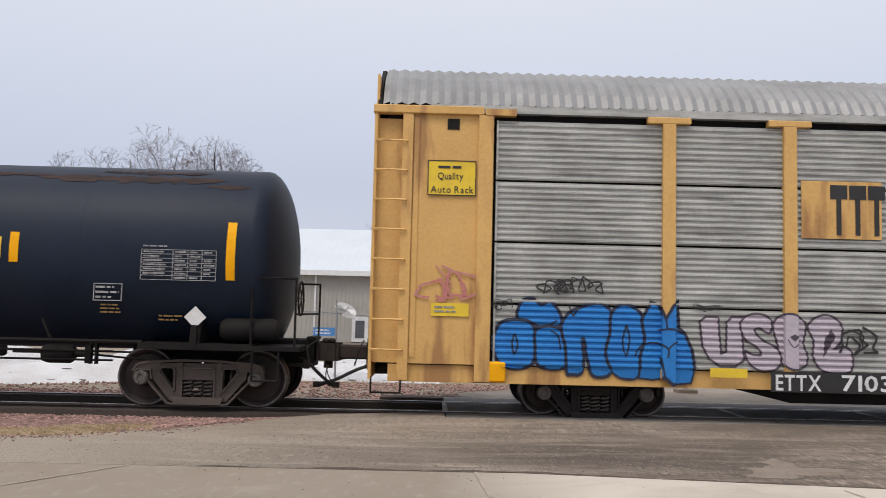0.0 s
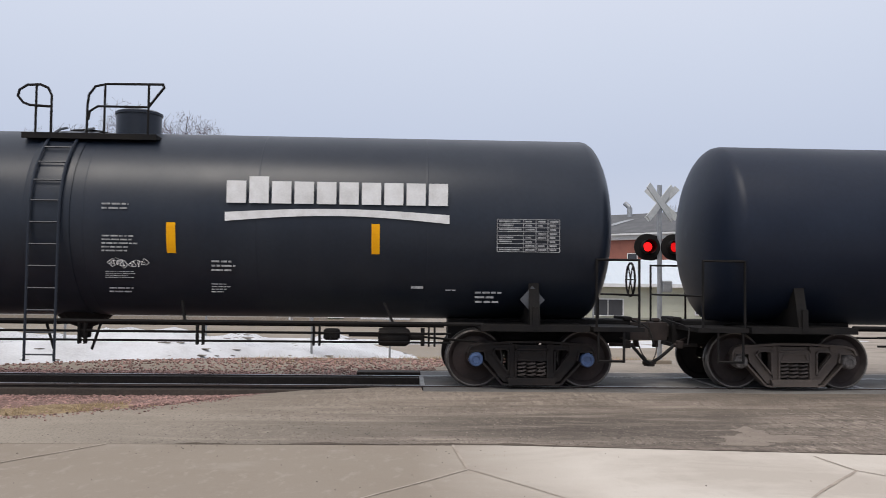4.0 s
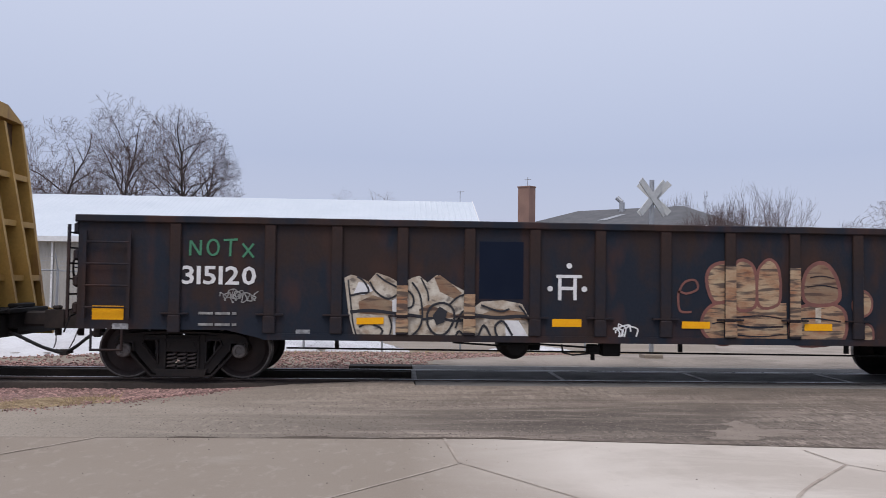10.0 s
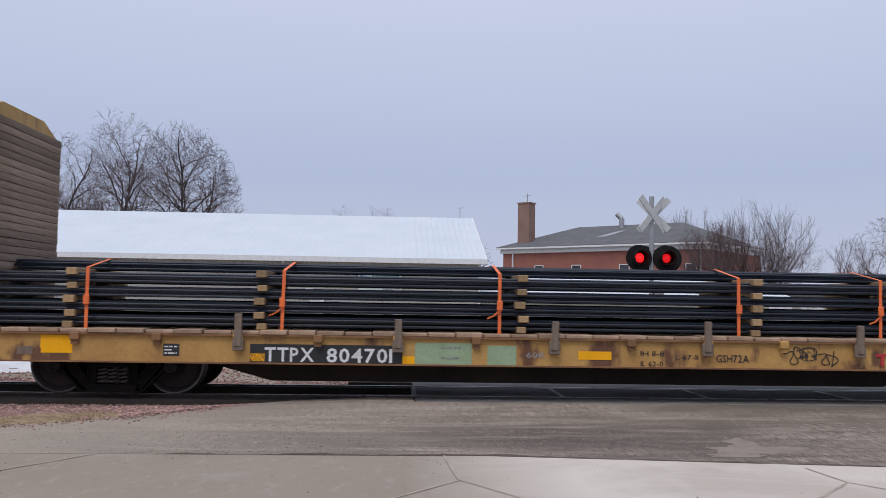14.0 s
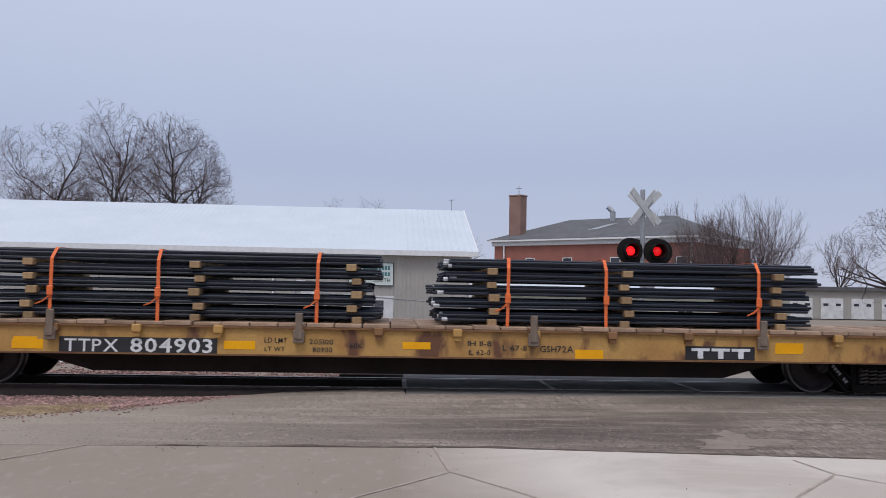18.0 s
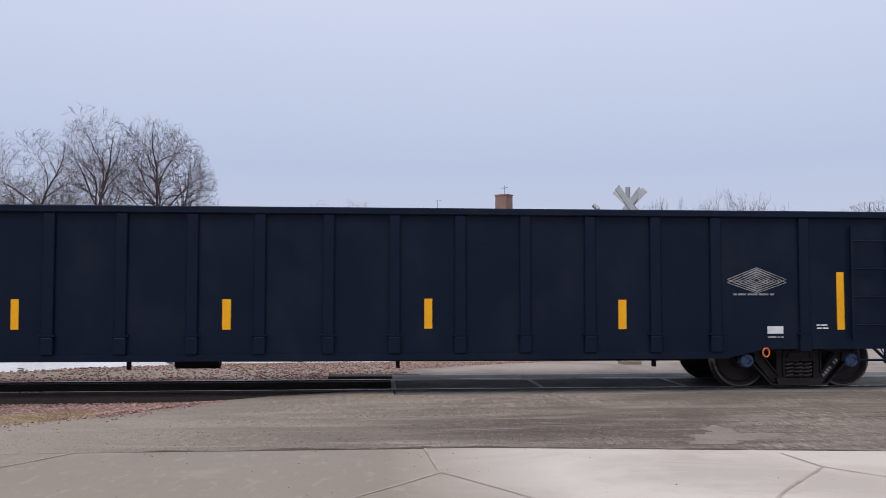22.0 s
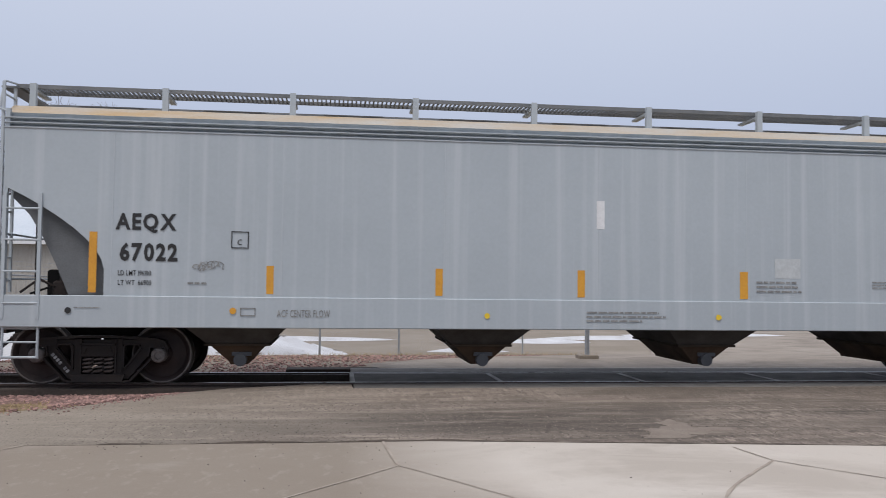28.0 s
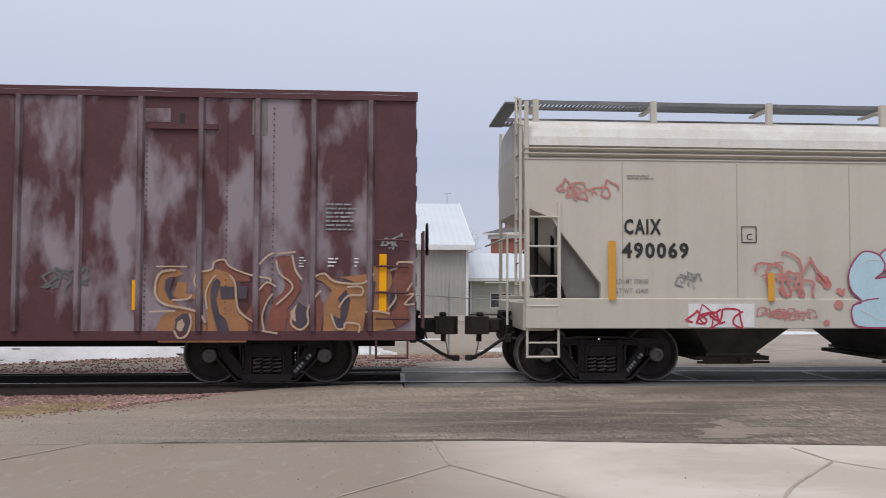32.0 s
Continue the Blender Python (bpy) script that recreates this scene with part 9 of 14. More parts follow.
def mark_scribble(key, x0, x1, z0, z1, mat, seed):
    """A hand-sprayed tag: looping strokes that run along, no letters."""
    car, xc, y, t = side(key, z0, z1, (x0 + x1) / 2)
    if t:
        y = t["at"](z0, z1)
        mat = FAINT if mat is DIMWHITE else mat
    rnd = random.Random(seed)
    s = Shape()
    w, h = x1 - x0, z1 - z0
    thick = max(0.010, min(0.036, (0.05 if key.startswith("flat") else 0.085) * h)) * (0.5 if t else 1.0)
    for run in range(3):
        loops = max(2.0, w / h * rnd.uniform(1.6, 2.6))
        n, ctrl = int(loops * 9), []
        a, c, f = rnd.uniform(0, 6), rnd.uniform(0.35, 0.6), rnd.uniform(1.3, 2.7)
        for k in range(n + 1):
            u = k / n
            amp = h * (0.30 + 0.20 * math.sin(a + f * loops * u * 2.3) * math.cos(a * 2 + u * 9))
            ph = 6.283 * loops * u + a
            ctrl.append((x0 - xc + w * (0.06 + 0.88 * u) + c * h * 0.55 * math.sin(ph + 0.8 * math.sin(f * ph)), z0 + h * (0.5 + 0.12 * math.sin(a + u * 7)) + amp * math.cos(ph)))
        cut = int(n * rnd.uniform(0.35, 0.65))
        for piece in (ctrl[:cut], ctrl[cut + 2:]) if run == 0 else (ctrl[cut // 2:cut],):
            if len(piece) > 2:
                stroke(s, smooth_line(piece, 2), thick * (1.0 - 0.2 * run), y - 0.012 - 0.0007 * run)
    part("spray_tag", s, mat, car, "hand-sprayed tag")


def arc(cx, cz, rx, rz, a0, a1, n=8):
    return [(cx + rx * math.cos(radians(a0 + (a1 - a0) * i / n)), cz + rz * math.sin(radians(a0 + (a1 - a0) * i / n))) for i in range(n + 1)]


# bones of round spray-can letters in a unit cell
BONES = {"O": [arc(0.5, 0.5, 0.33, 0.34, 90, 450, 14)], "C": [arc(0.56, 0.5, 0.36, 0.36, 40, 320, 12)], "U": [[(0.18, 0.86), (0.2, 0.4)] + arc(0.5, 0.36, 0.30, 0.24, 180, 360) + [(0.82, 0.86)]],
         "S": [arc(0.5, 0.69, 0.30, 0.19, 20, 250) + arc(0.5, 0.30, 0.30, 0.19, 80, -160)], "E": [[(0.82, 0.84), (0.24, 0.82), (0.2, 0.5), (0.24, 0.16), (0.84, 0.16)], [(0.22, 0.5), (0.70, 0.5)]],
         "N": [[(0.18, 0.14), (0.2, 0.84)], [(0.22, 0.82), (0.78, 0.18)], [(0.8, 0.16), (0.82, 0.86)]], "X": [[(0.16, 0.84), (0.84, 0.16)], [(0.82, 0.84), (0.18, 0.16)]],
         "R": [[(0.2, 0.14), (0.2, 0.8)] + arc(0.46, 0.68, 0.32, 0.17, 110, -90), [(0.45, 0.5), (0.84, 0.14)]], "P": [[(0.2, 0.12), (0.2, 0.8)] + arc(0.48, 0.66, 0.34, 0.20, 110, -110)],
         "D": [[(0.2, 0.14), (0.2, 0.84)] + arc(0.36, 0.5, 0.46, 0.36, 80, -90)], "A": [[(0.14, 0.14), (0.46, 0.86), (0.56, 0.86), (0.86, 0.14)], [(0.3, 0.38), (0.7, 0.38)]],
         "M": [[(0.12, 0.14), (0.2, 0.84), (0.5, 0.4), (0.8, 0.84), (0.88, 0.14)]], "G": [arc(0.55, 0.5, 0.36, 0.36, 45, 330, 12) + [(0.86, 0.46), (0.58, 0.46)]], "L": [[(0.24, 0.86), (0.22, 0.18), (0.84, 0.18)]],
         "K": [[(0.2, 0.14), (0.2, 0.86)], [(0.8, 0.86), (0.26, 0.5), (0.82, 0.14)]], "T": [[(0.08, 0.84), (0.92, 0.88)], [(0.5, 0.86), (0.48, 0.12)]], "I": [[(0.5, 0.86), (0.48, 0.12)]],
         "B": [[(0.2, 0.12), (0.22, 0.86)] + arc(0.46, 0.69, 0.3, 0.17, 90, -80), arc(0.44, 0.31, 0.38, 0.2, 85, -130)], "W": [[(0.1, 0.86), (0.28, 0.14), (0.5, 0.6), (0.72, 0.14), (0.9, 0.86)]],
         "F": [[(0.84, 0.84), (0.24, 0.84), (0.22, 0.1)], [(0.22, 0.5), (0.7, 0.52)]], "J": [[(0.3, 0.86), (0.95, 0.88)], [(0.68, 0.86), (0.66, 0.3), (0.45, 0.1), (0.15, 0.26)]], "4": [[(0.62, 0.06), (0.66, 0.94), (0.14, 0.36), (0.92, 0.36)]],
         "c": [arc(0.5, 0.36, 0.3, 0.26, 50, 310)], "h": [[(0.2, 1.0), (0.2, 0.1)], [(0.2, 0.42), (0.5, 0.62), (0.76, 0.45), (0.78, 0.1)]], "i": [[(0.5, 0.62), (0.5, 0.1)], [(0.46, 0.82), (0.54, 0.84)]],
         "a": [arc(0.45, 0.36, 0.3, 0.26, 20, 380, 12), [(0.78, 0.62), (0.78, 0.1)]], "g": [arc(0.45, 0.36, 0.3, 0.26, 20, 380, 12), [(0.78, 0.62), (0.76, -0.1), (0.5, -0.28), (0.2, -0.12)]], "o": [arc(0.5, 0.38, 0.32, 0.28, 90, 450, 12)]}


def mark_piece(key, x0, x1, z0, z1, paints, words):
    """A free-hand piece: silhouettes, fills, thick strokes and thin lines, each layer sprayed over the last."""
    car, xc, y, t = side(key, z0, z1, (x0 + x1) / 2)
    w, h = x1 - x0, z1 - z0
    y -= 0.008
    for n, (which, kind, wide, line) in enumerate(DESIGNS[words]):
        pts = [(x0 - xc + u * w, z0 + v * h) for u, v in line]
        yy = y - 0.0010 * n
        if kind == "P":
            part("graffiti_fill", Shape().add([(px, yy, pz) for px, pz in pts], [tuple(range(len(pts)))]), paints[which], car, "sprayed letter shape")
        elif kind == "L":
            s = Shape()
            stroke(s, smooth_line(pts, 3), wide * h, yy)
            part("graffiti_line", s, paints[which], car, "sprayed line")
        else:
            for k, (mat, extra) in enumerate(((paints["edge"], 0.055), (paints[which], 0.0))):
                s = Shape()
                fine, thick = smooth_line(pts, 4), wide * h + extra
                stroke(s, fine, thick, yy - 0.0005 * k)
                for px, pz in (fine[0], fine[-1]):
                    s.add([(px + thick / 2 * math.cos(a * 0.785), yy - 0.0005 * k - 0.0002, pz + thick / 2 * math.sin(a * 0.785)) for a in range(8)], [tuple(range(8))])
                part("graffiti_fill" if k else "graffiti_outline", s, mat, car, "sprayed round letter stroke")


PAINTS = {"STAL": dict(fill=RUSTORANGE, fill2=RUSTDARK, edge=CREAMLINE, light=CREAMLINE, dark=PLUMDARK)}


# free-hand designs in a unit cell: (paint, kind, width in cell heights, line)
DESIGNS = {}


def stroke_of(piece, *shape):
    """Adds one layer to a design: paint, kind, width in cell heights, line."""
    DESIGNS.setdefault(piece, []).append(shape)


stroke_of("STAL", "fill", "P", 0, [(0.027, 0.7), (0.044, 0.8), (0.08, 0.82), (0.118, 0.8), (0.126, 0.75), (0.097, 0.72), (0.072, 0.72), (0.063, 0.64), (0.076, 0.51), (0.105, 0.42), (0.154, 0.37), (0.189, 0.32), (0.215, 0.18), (0.219, 0), (0.038, 0), (0.027, 0.1), (0.046, 0.28), (0.08, 0.34), (0.112, 0.35), (0.059, 0.42), (0.029, 0.53)])
stroke_of("STAL", "fill", "P", 0, [(0.091, 0.51), (0.105, 0.67), (0.143, 0.66), (0.139, 0.54), (0.189, 0.53), (0.185, 0.48), (0.122, 0.47)])
stroke_of("STAL", "fill", "P", 0, [(0.168, 0.67), (0.177, 0.77), (0.227, 0.82), (0.28, 0.8), (0.316, 0.72), (0.324, 0.61), (0.333, 0.39), (0.366, 0.28), (0.371, 0.18), (0.362, 0), (0.219, 0), (0.219, 0.16), (0.215, 0.39), (0.198, 0.54), (0.171, 0.58)])
stroke_of("STAL", "fill2", "P", 0, [(0.244, 0.89), (0.274, 0.92), (0.291, 0.85), (0.375, 0.76), (0.371, 0.68), (0.328, 0.67), (0.299, 0.77), (0.265, 0.8)])
stroke_of("STAL", "fill2", "P", 0, [(0.375, 0.39), (0.4, 0.58), (0.421, 0.67), (0.459, 0.68), (0.446, 0.48), (0.425, 0.32), (0.417, 0.11), (0.375, 0.13), (0.354, 0.29)])
stroke_of("STAL", "fill2", "P", 0, [(0.467, 0.95), (0.501, 0.97), (0.526, 0.96), (0.535, 0.83), (0.556, 0.7), (0.564, 0.59), (0.543, 0.48), (0.514, 0.37), (0.509, 0.13), (0.438, 0.11), (0.446, 0.32), (0.467, 0.48), (0.497, 0.56), (0.505, 0.63), (0.493, 0.8)])
stroke_of("STAL", "fill2", "P", 0, [(0.512, 0.34), (0.564, 0.42), (0.602, 0.37), (0.632, 0.54), (0.648, 0.42), (0.64, 0.11), (0.518, 0.11)])
stroke_of("STAL", "fill", "P", 0, [(0.611, 0.72), (0.653, 0.77), (0.712, 0.67), (0.796, 0.64), (0.813, 0.42), (0.796, 0.11), (0.648, 0.11), (0.653, 0.42), (0.68, 0.58), (0.648, 0.67)])
stroke_of("STAL", "fill", "P", 0, [(0.712, 0.73), (0.827, 0.77), (0.838, 0.86), (0.901, 0.81), (0.909, 0.67), (0.888, 0.54), (0.901, 0.29), (0.922, 0.16), (0.817, 0.11), (0.808, 0.35), (0.796, 0.64)])
stroke_of("STAL", "fill2", "P", 0, [(0.922, 0.81), (0.947, 0.89), (0.989, 0.87), (0.981, 0.67), (0.994, 0.54), (0.968, 0.39), (0.981, 0.26), (0.931, 0.16), (0.901, 0.29), (0.926, 0.48), (0.905, 0.61)])
stroke_of("STAL", "dark", "P", 0, [(0.097, 0.13), (0.101, 0.26), (0.126, 0.32), (0.152, 0.32), (0.16, 0.23), (0.143, 0.1), (0.118, 0.05)])
stroke_of("STAL", "light", "P", 0, [(0.105, 0.15), (0.109, 0.23), (0.126, 0.26), (0.135, 0.2), (0.122, 0.11)])
stroke_of("STAL", "dark", "P", 0, [(0.236, 0.67), (0.253, 0.71), (0.265, 0.67), (0.248, 0.48), (0.261, 0.32), (0.286, 0.26), (0.299, 0.13), (0.286, 0.06), (0.261, 0.08), (0.248, 0.2), (0.232, 0.39), (0.227, 0.54)])
stroke_of("STAL", "dark", "P", 0, [(0.261, 0.62), (0.316, 0.62), (0.316, 0.49), (0.269, 0.48)])
stroke_of("STAL", "dark", "P", 0, [(0.324, 0.62), (0.366, 0.63), (0.362, 0.48), (0.333, 0.48)])
stroke_of("STAL", "dark", "P", 0, [(0.063, 0.7), (0.093, 0.73), (0.08, 0.59), (0.093, 0.49), (0.076, 0.48), (0.059, 0.59)])
stroke_of("STAL", "dark", "P", 0, [(0.531, 0.35), (0.556, 0.45), (0.585, 0.39), (0.589, 0.2), (0.564, 0.15), (0.539, 0.22)])
stroke_of("STAL", "light", "P", 0, [(0.528, 0.26), (0.526, 0.34), (0.552, 0.44), (0.543, 0.34), (0.547, 0.23)])
stroke_of("STAL", "dark", "P", 0, [(0.674, 0.32), (0.712, 0.26), (0.716, 0.42), (0.703, 0.49), (0.733, 0.59), (0.749, 0.48), (0.737, 0.29), (0.724, 0.15), (0.699, 0.16)])
stroke_of("STAL", "dark", "P", 0, [(0.821, 0.7), (0.846, 0.68), (0.838, 0.39), (0.821, 0.42)])
stroke_of("STAL", "dark", "P", 0, [(0.901, 0.54), (0.933, 0.59), (0.922, 0.39), (0.897, 0.37)])
stroke_of("STAL", "light", "L", 0.026, [(0.101, 0.8), (0.048, 0.78), (0.027, 0.67), (0.029, 0.51), (0.063, 0.42), (0.133, 0.38), (0.185, 0.33), (0.211, 0.22)])
stroke_of("STAL", "light", "L", 0.02, [(0.16, 0.53), (0.143, 0.48), (0.088, 0.47)])
stroke_of("STAL", "light", "L", 0.02, [(0.185, 0.56), (0.168, 0.67), (0.181, 0.77), (0.232, 0.81), (0.24, 0.89), (0.278, 0.92), (0.299, 0.84), (0.375, 0.75), (0.448, 0.71), (0.446, 0.66)])
stroke_of("STAL", "light", "L", 0.02, [(0.299, 0.75), (0.32, 0.65), (0.324, 0.48), (0.337, 0.34), (0.387, 0.23)])
stroke_of("STAL", "light", "L", 0.022, [(0.097, 0.13), (0.114, 0.05), (0.143, 0.08), (0.16, 0.22), (0.152, 0.32)])
stroke_of("STAL", "light", "L", 0.018, [(0.217, 0.37), (0.211, 0.54), (0.227, 0.67), (0.248, 0.75)])
stroke_of("STAL", "light", "L", 0.02, [(0.476, 0.99), (0.543, 1.01)])
stroke_of("STAL", "light", "L", 0.022, [(0.531, 0.97), (0.543, 0.81), (0.568, 0.7)])
stroke_of("STAL", "light", "L", 0.02, [(0.472, 0.91), (0.484, 0.77), (0.526, 0.67), (0.531, 0.59), (0.497, 0.48), (0.472, 0.42)])
stroke_of("STAL", "light", "L", 0.018, [(0.408, 0.58), (0.438, 0.67), (0.472, 0.62)])
stroke_of("STAL", "light", "L", 0.018, [(0.429, 0.13), (0.421, 0.29), (0.438, 0.45), (0.459, 0.54)])
stroke_of("STAL", "light", "L", 0.022, [(0.531, 0.29), (0.531, 0.2), (0.564, 0.14), (0.594, 0.22), (0.589, 0.34), (0.611, 0.48), (0.64, 0.58)])
stroke_of("STAL", "light", "L", 0.022, [(0.611, 0.73), (0.653, 0.77), (0.691, 0.68), (0.796, 0.66), (0.838, 0.77)])
stroke_of("STAL", "light", "L", 0.02, [(0.678, 0.32), (0.699, 0.16), (0.728, 0.16), (0.733, 0.22), (0.783, 0.2), (0.783, 0.11)])
stroke_of("STAL", "light", "L", 0.02, [(0.737, 0.62), (0.792, 0.62), (0.792, 0.53), (0.741, 0.52), (0.707, 0.39)])
stroke_of("STAL", "light", "L", 0.022, [(0.901, 0.81), (0.926, 0.84), (0.931, 0.9), (0.989, 0.9)])
stroke_of("STAL", "light", "L", 0.02, [(0.985, 0.67), (0.96, 0.54), (0.989, 0.54), (0.956, 0.43), (0.994, 0.43)])
stroke_of("STAL", "light", "L", 0.02, [(0.893, 0.37), (0.922, 0.49), (0.918, 0.58)])
stroke_of("STAL", "light", "L", 0.02, [(0.808, 0.34), (0.855, 0.35), (0.901, 0.32)])
stroke_of("STAL", "edge", "L", 0.018, [(0.029, 0.84), (0.143, 0.84)])
stroke_of("STAL", "edge", "L", 0.018, [(0.006, 0.34), (0.101, 0.35)])
stroke_of("STAL", "edge", "L", 0.02, [(0.463, 1), (0.438, 0.96), (0.408, 0.87)])
stroke_of("STAL", "light", "L", 0.02, [(0.421, 0.13), (0.48, 0.1)])


# free-hand sprayed letters in a unit cell: fill, outline, width in metres, kind (B rounded, P cornered, L line), shape
ART = {}


def spray(piece, *shape):
    """Adds one sprayed shape to a piece: fill, outline, width in metres, kind (B rounded, P cornered, L line), line."""
    ART.setdefault(piece, []).append(shape)


spray("PLSTI", PURPLE, None, 0, "P", [(0.211, 0.801), (0.234, 0.843), (0.305, 0.801), (0.349, 0.836), (0.402, 0.85), (0.455, 0.885), (0.509, 0.836), (0.58, 0.801), (0.633, 0.724), (0.673, 0.661), (0.686, 0.486), (0.686, 0.003), (0.225, 0.003)])
spray("PLSTI", PURPLE, None, 0, "P", [(0.722, 0.311), (0.766, 0.381), (0.81, 0.409), (0.864, 0.402), (0.908, 0.318), (0.944, 0.224), (0.97, 0.119), (0.985, 0.003), (0.722, 0.003)])
spray("PLSTI", PURPLE, None, 0, "P", [(0.012, 0.486), (0.034, 0.514), (0.065, 0.521), (0.074, 0.311), (0.047, 0.276), (0.012, 0.276)])
spray("PLSTI", PURPLE, None, 0, "B", [(0.38, 0.965), (0.377, 0.933), (0.369, 0.92), (0.36, 0.933), (0.357, 0.965), (0.36, 0.998), (0.369, 1.011), (0.377, 0.998)])
spray("PLSTI", PURPLE, None, 0, "B", [(0.571, 0.906), (0.566, 0.861), (0.555, 0.843), (0.544, 0.861), (0.539, 0.906), (0.544, 0.95), (0.555, 0.969), (0.566, 0.95)])
spray("PLSTI", PURPLE, None, 0, "B", [(0.19, 0.906), (0.187, 0.879), (0.18, 0.867), (0.173, 0.879), (0.171, 0.906), (0.173, 0.933), (0.18, 0.944), (0.187, 0.933)])
spray("PLSTI", PURPLE, None, 0, "B", [(0.719, 0.941), (0.715, 0.899), (0.704, 0.881), (0.693, 0.899), (0.689, 0.941), (0.693, 0.983), (0.704, 1), (0.715, 0.983)])
spray("PLSTI", PURPLE, None, 0, "B", [(0.917, 0.514), (0.912, 0.472), (0.902, 0.454), (0.891, 0.472), (0.887, 0.514), (0.891, 0.556), (0.902, 0.573), (0.912, 0.556)])
spray("PLSTI", PURPLE, None, 0, "B", [(0.898, 0.591), (0.896, 0.569), (0.89, 0.559), (0.885, 0.569), (0.882, 0.591), (0.885, 0.613), (0.89, 0.622), (0.896, 0.613)])
spray("PLSTI", PURPLE, None, 0, "B", [(0.514, 0.934), (0.512, 0.919), (0.509, 0.913), (0.505, 0.919), (0.503, 0.934), (0.505, 0.949), (0.509, 0.955), (0.512, 0.949)])
spray("PLSTI", PURPLE, None, 0, "B", [(0.585, 0.836), (0.583, 0.821), (0.58, 0.815), (0.576, 0.821), (0.574, 0.836), (0.576, 0.851), (0.58, 0.857), (0.583, 0.851)])
spray("PLSTI", PURPLE, None, 0, "B", [(0.309, 0.934), (0.308, 0.922), (0.305, 0.916), (0.301, 0.922), (0.3, 0.934), (0.301, 0.946), (0.305, 0.951), (0.308, 0.946)])
spray("PLSTI", PURPLE, None, 0, "B", [(0.037, 0.643), (0.035, 0.624), (0.03, 0.615), (0.025, 0.624), (0.022, 0.643), (0.025, 0.663), (0.03, 0.671), (0.035, 0.663)])
spray("PLSTI", GRAFBLUE, NAVY, 0.05, "P", [(0.043, 0.871), (0.118, 0.871), (0.12, 0.783), (0.229, 0.766), (0.225, 0.608), (0.203, 0.584), (0.225, 0.451), (0.22, 0.339), (0.158, 0.339), (0.118, 0.451), (0.136, 0.619), (0.092, 0.626), (0.078, 0.605), (0.043, 0.598)])
spray("PLSTI", SKYTEAL, NAVY, 0.05, "P", [(0.108, 0.668), (0.147, 0.643), (0.101, 0.468), (0.111, 0.328), (0.078, 0.339), (0.072, 0.416)])
spray("PLSTI", PALEBLUE, NAVY, 0.05, "P", [(0.229, 0.801), (0.287, 0.724), (0.291, 0.409), (0.367, 0.381), (0.331, 0.318), (0.262, 0.325), (0.229, 0.608)])
spray("PLSTI", TEAL, NAVY, 0.05, "P", [(0.305, 0.696), (0.367, 0.808), (0.395, 0.766), (0.367, 0.626), (0.34, 0.444), (0.318, 0.521)])
spray("PLSTI", PALEBLUE, NAVY, 0.05, "P", [(0.367, 0.689), (0.411, 0.748), (0.473, 0.538), (0.51, 0.5), (0.509, 0.325), (0.393, 0.325), (0.376, 0.36), (0.44, 0.381), (0.455, 0.451), (0.402, 0.503), (0.362, 0.573)])
spray("PLSTI", SKYTEAL, NAVY, 0.05, "P", [(0.478, 0.843), (0.526, 0.801), (0.664, 0.573), (0.633, 0.496), (0.58, 0.503), (0.482, 0.549)])
spray("PLSTI", PALEBLUE, NAVY, 0.05, "P", [(0.544, 0.493), (0.587, 0.479), (0.617, 0.325), (0.562, 0.325)])
spray("PLSTI", TEAL, INK, 0.035, "B", [(0.759, 0.713), (0.749, 0.622), (0.726, 0.584), (0.703, 0.622), (0.693, 0.713), (0.703, 0.805), (0.726, 0.843), (0.749, 0.805)])
spray("PLSTI", GRAFBLUE, NAVY, 0.05, "P", [(0.67, 0.433), (0.704, 0.556), (0.75, 0.549), (0.723, 0.409), (0.768, 0.318), (0.686, 0.314), (0.668, 0.381)])
spray("PLSTI", PALEBLUE, NAVY, 0.05, "P", [(0.014, 0.29), (0.127, 0.276), (0.158, 0.213), (0.227, 0.094), (0.209, 0.01), (0.019, 0.01), (0.014, 0.136)])
spray("PLSTI", GRAFBLUE, NAVY, 0.05, "P", [(0.225, 0.199), (0.269, 0.307), (0.384, 0.269), (0.38, 0.101), (0.305, 0.007), (0.207, 0.01)])
spray("PLSTI", PALEBLUE, NAVY, 0.05, "P", [(0.386, 0.269), (0.509, 0.307), (0.546, 0.255), (0.544, 0.059), (0.384, 0.01)])
spray("PLSTI", GRAFBLUE, NAVY, 0.05, "P", [(0.546, 0.227), (0.633, 0.29), (0.686, 0.206), (0.652, 0.115), (0.722, 0.01), (0.546, 0.01)])
spray("PLSTI", TEAL, NAVY, 0.05, "P", [(0.633, 0.199), (0.713, 0.297), (0.75, 0.276), (0.777, 0.129), (0.722, 0.01), (0.67, 0.115)])
spray("PLSTI", PALEBLUE, NAVY, 0.05, "P", [(0.75, 0.29), (0.81, 0.307), (0.887, 0.101), (0.865, 0.01), (0.777, 0.01), (0.766, 0.171)])
spray("PLSTI", SKYTEAL, None, 0, "P", [(0.296, 0.171), (0.367, 0.258), (0.377, 0.108), (0.309, 0.024)])
spray("PLSTI", TEAL, None, 0, "P", [(0.484, 0.801), (0.522, 0.773), (0.58, 0.514), (0.486, 0.563)])
spray("PLSTI", SKYTEAL, None, 0, "P", [(0.682, 0.409), (0.708, 0.535), (0.741, 0.535), (0.717, 0.409)])
spray("PLSTI", PINKDOT, None, 0, "B", [(0.231, 0.696), (0.228, 0.666), (0.22, 0.654), (0.213, 0.666), (0.21, 0.696), (0.213, 0.726), (0.22, 0.738), (0.228, 0.726)])
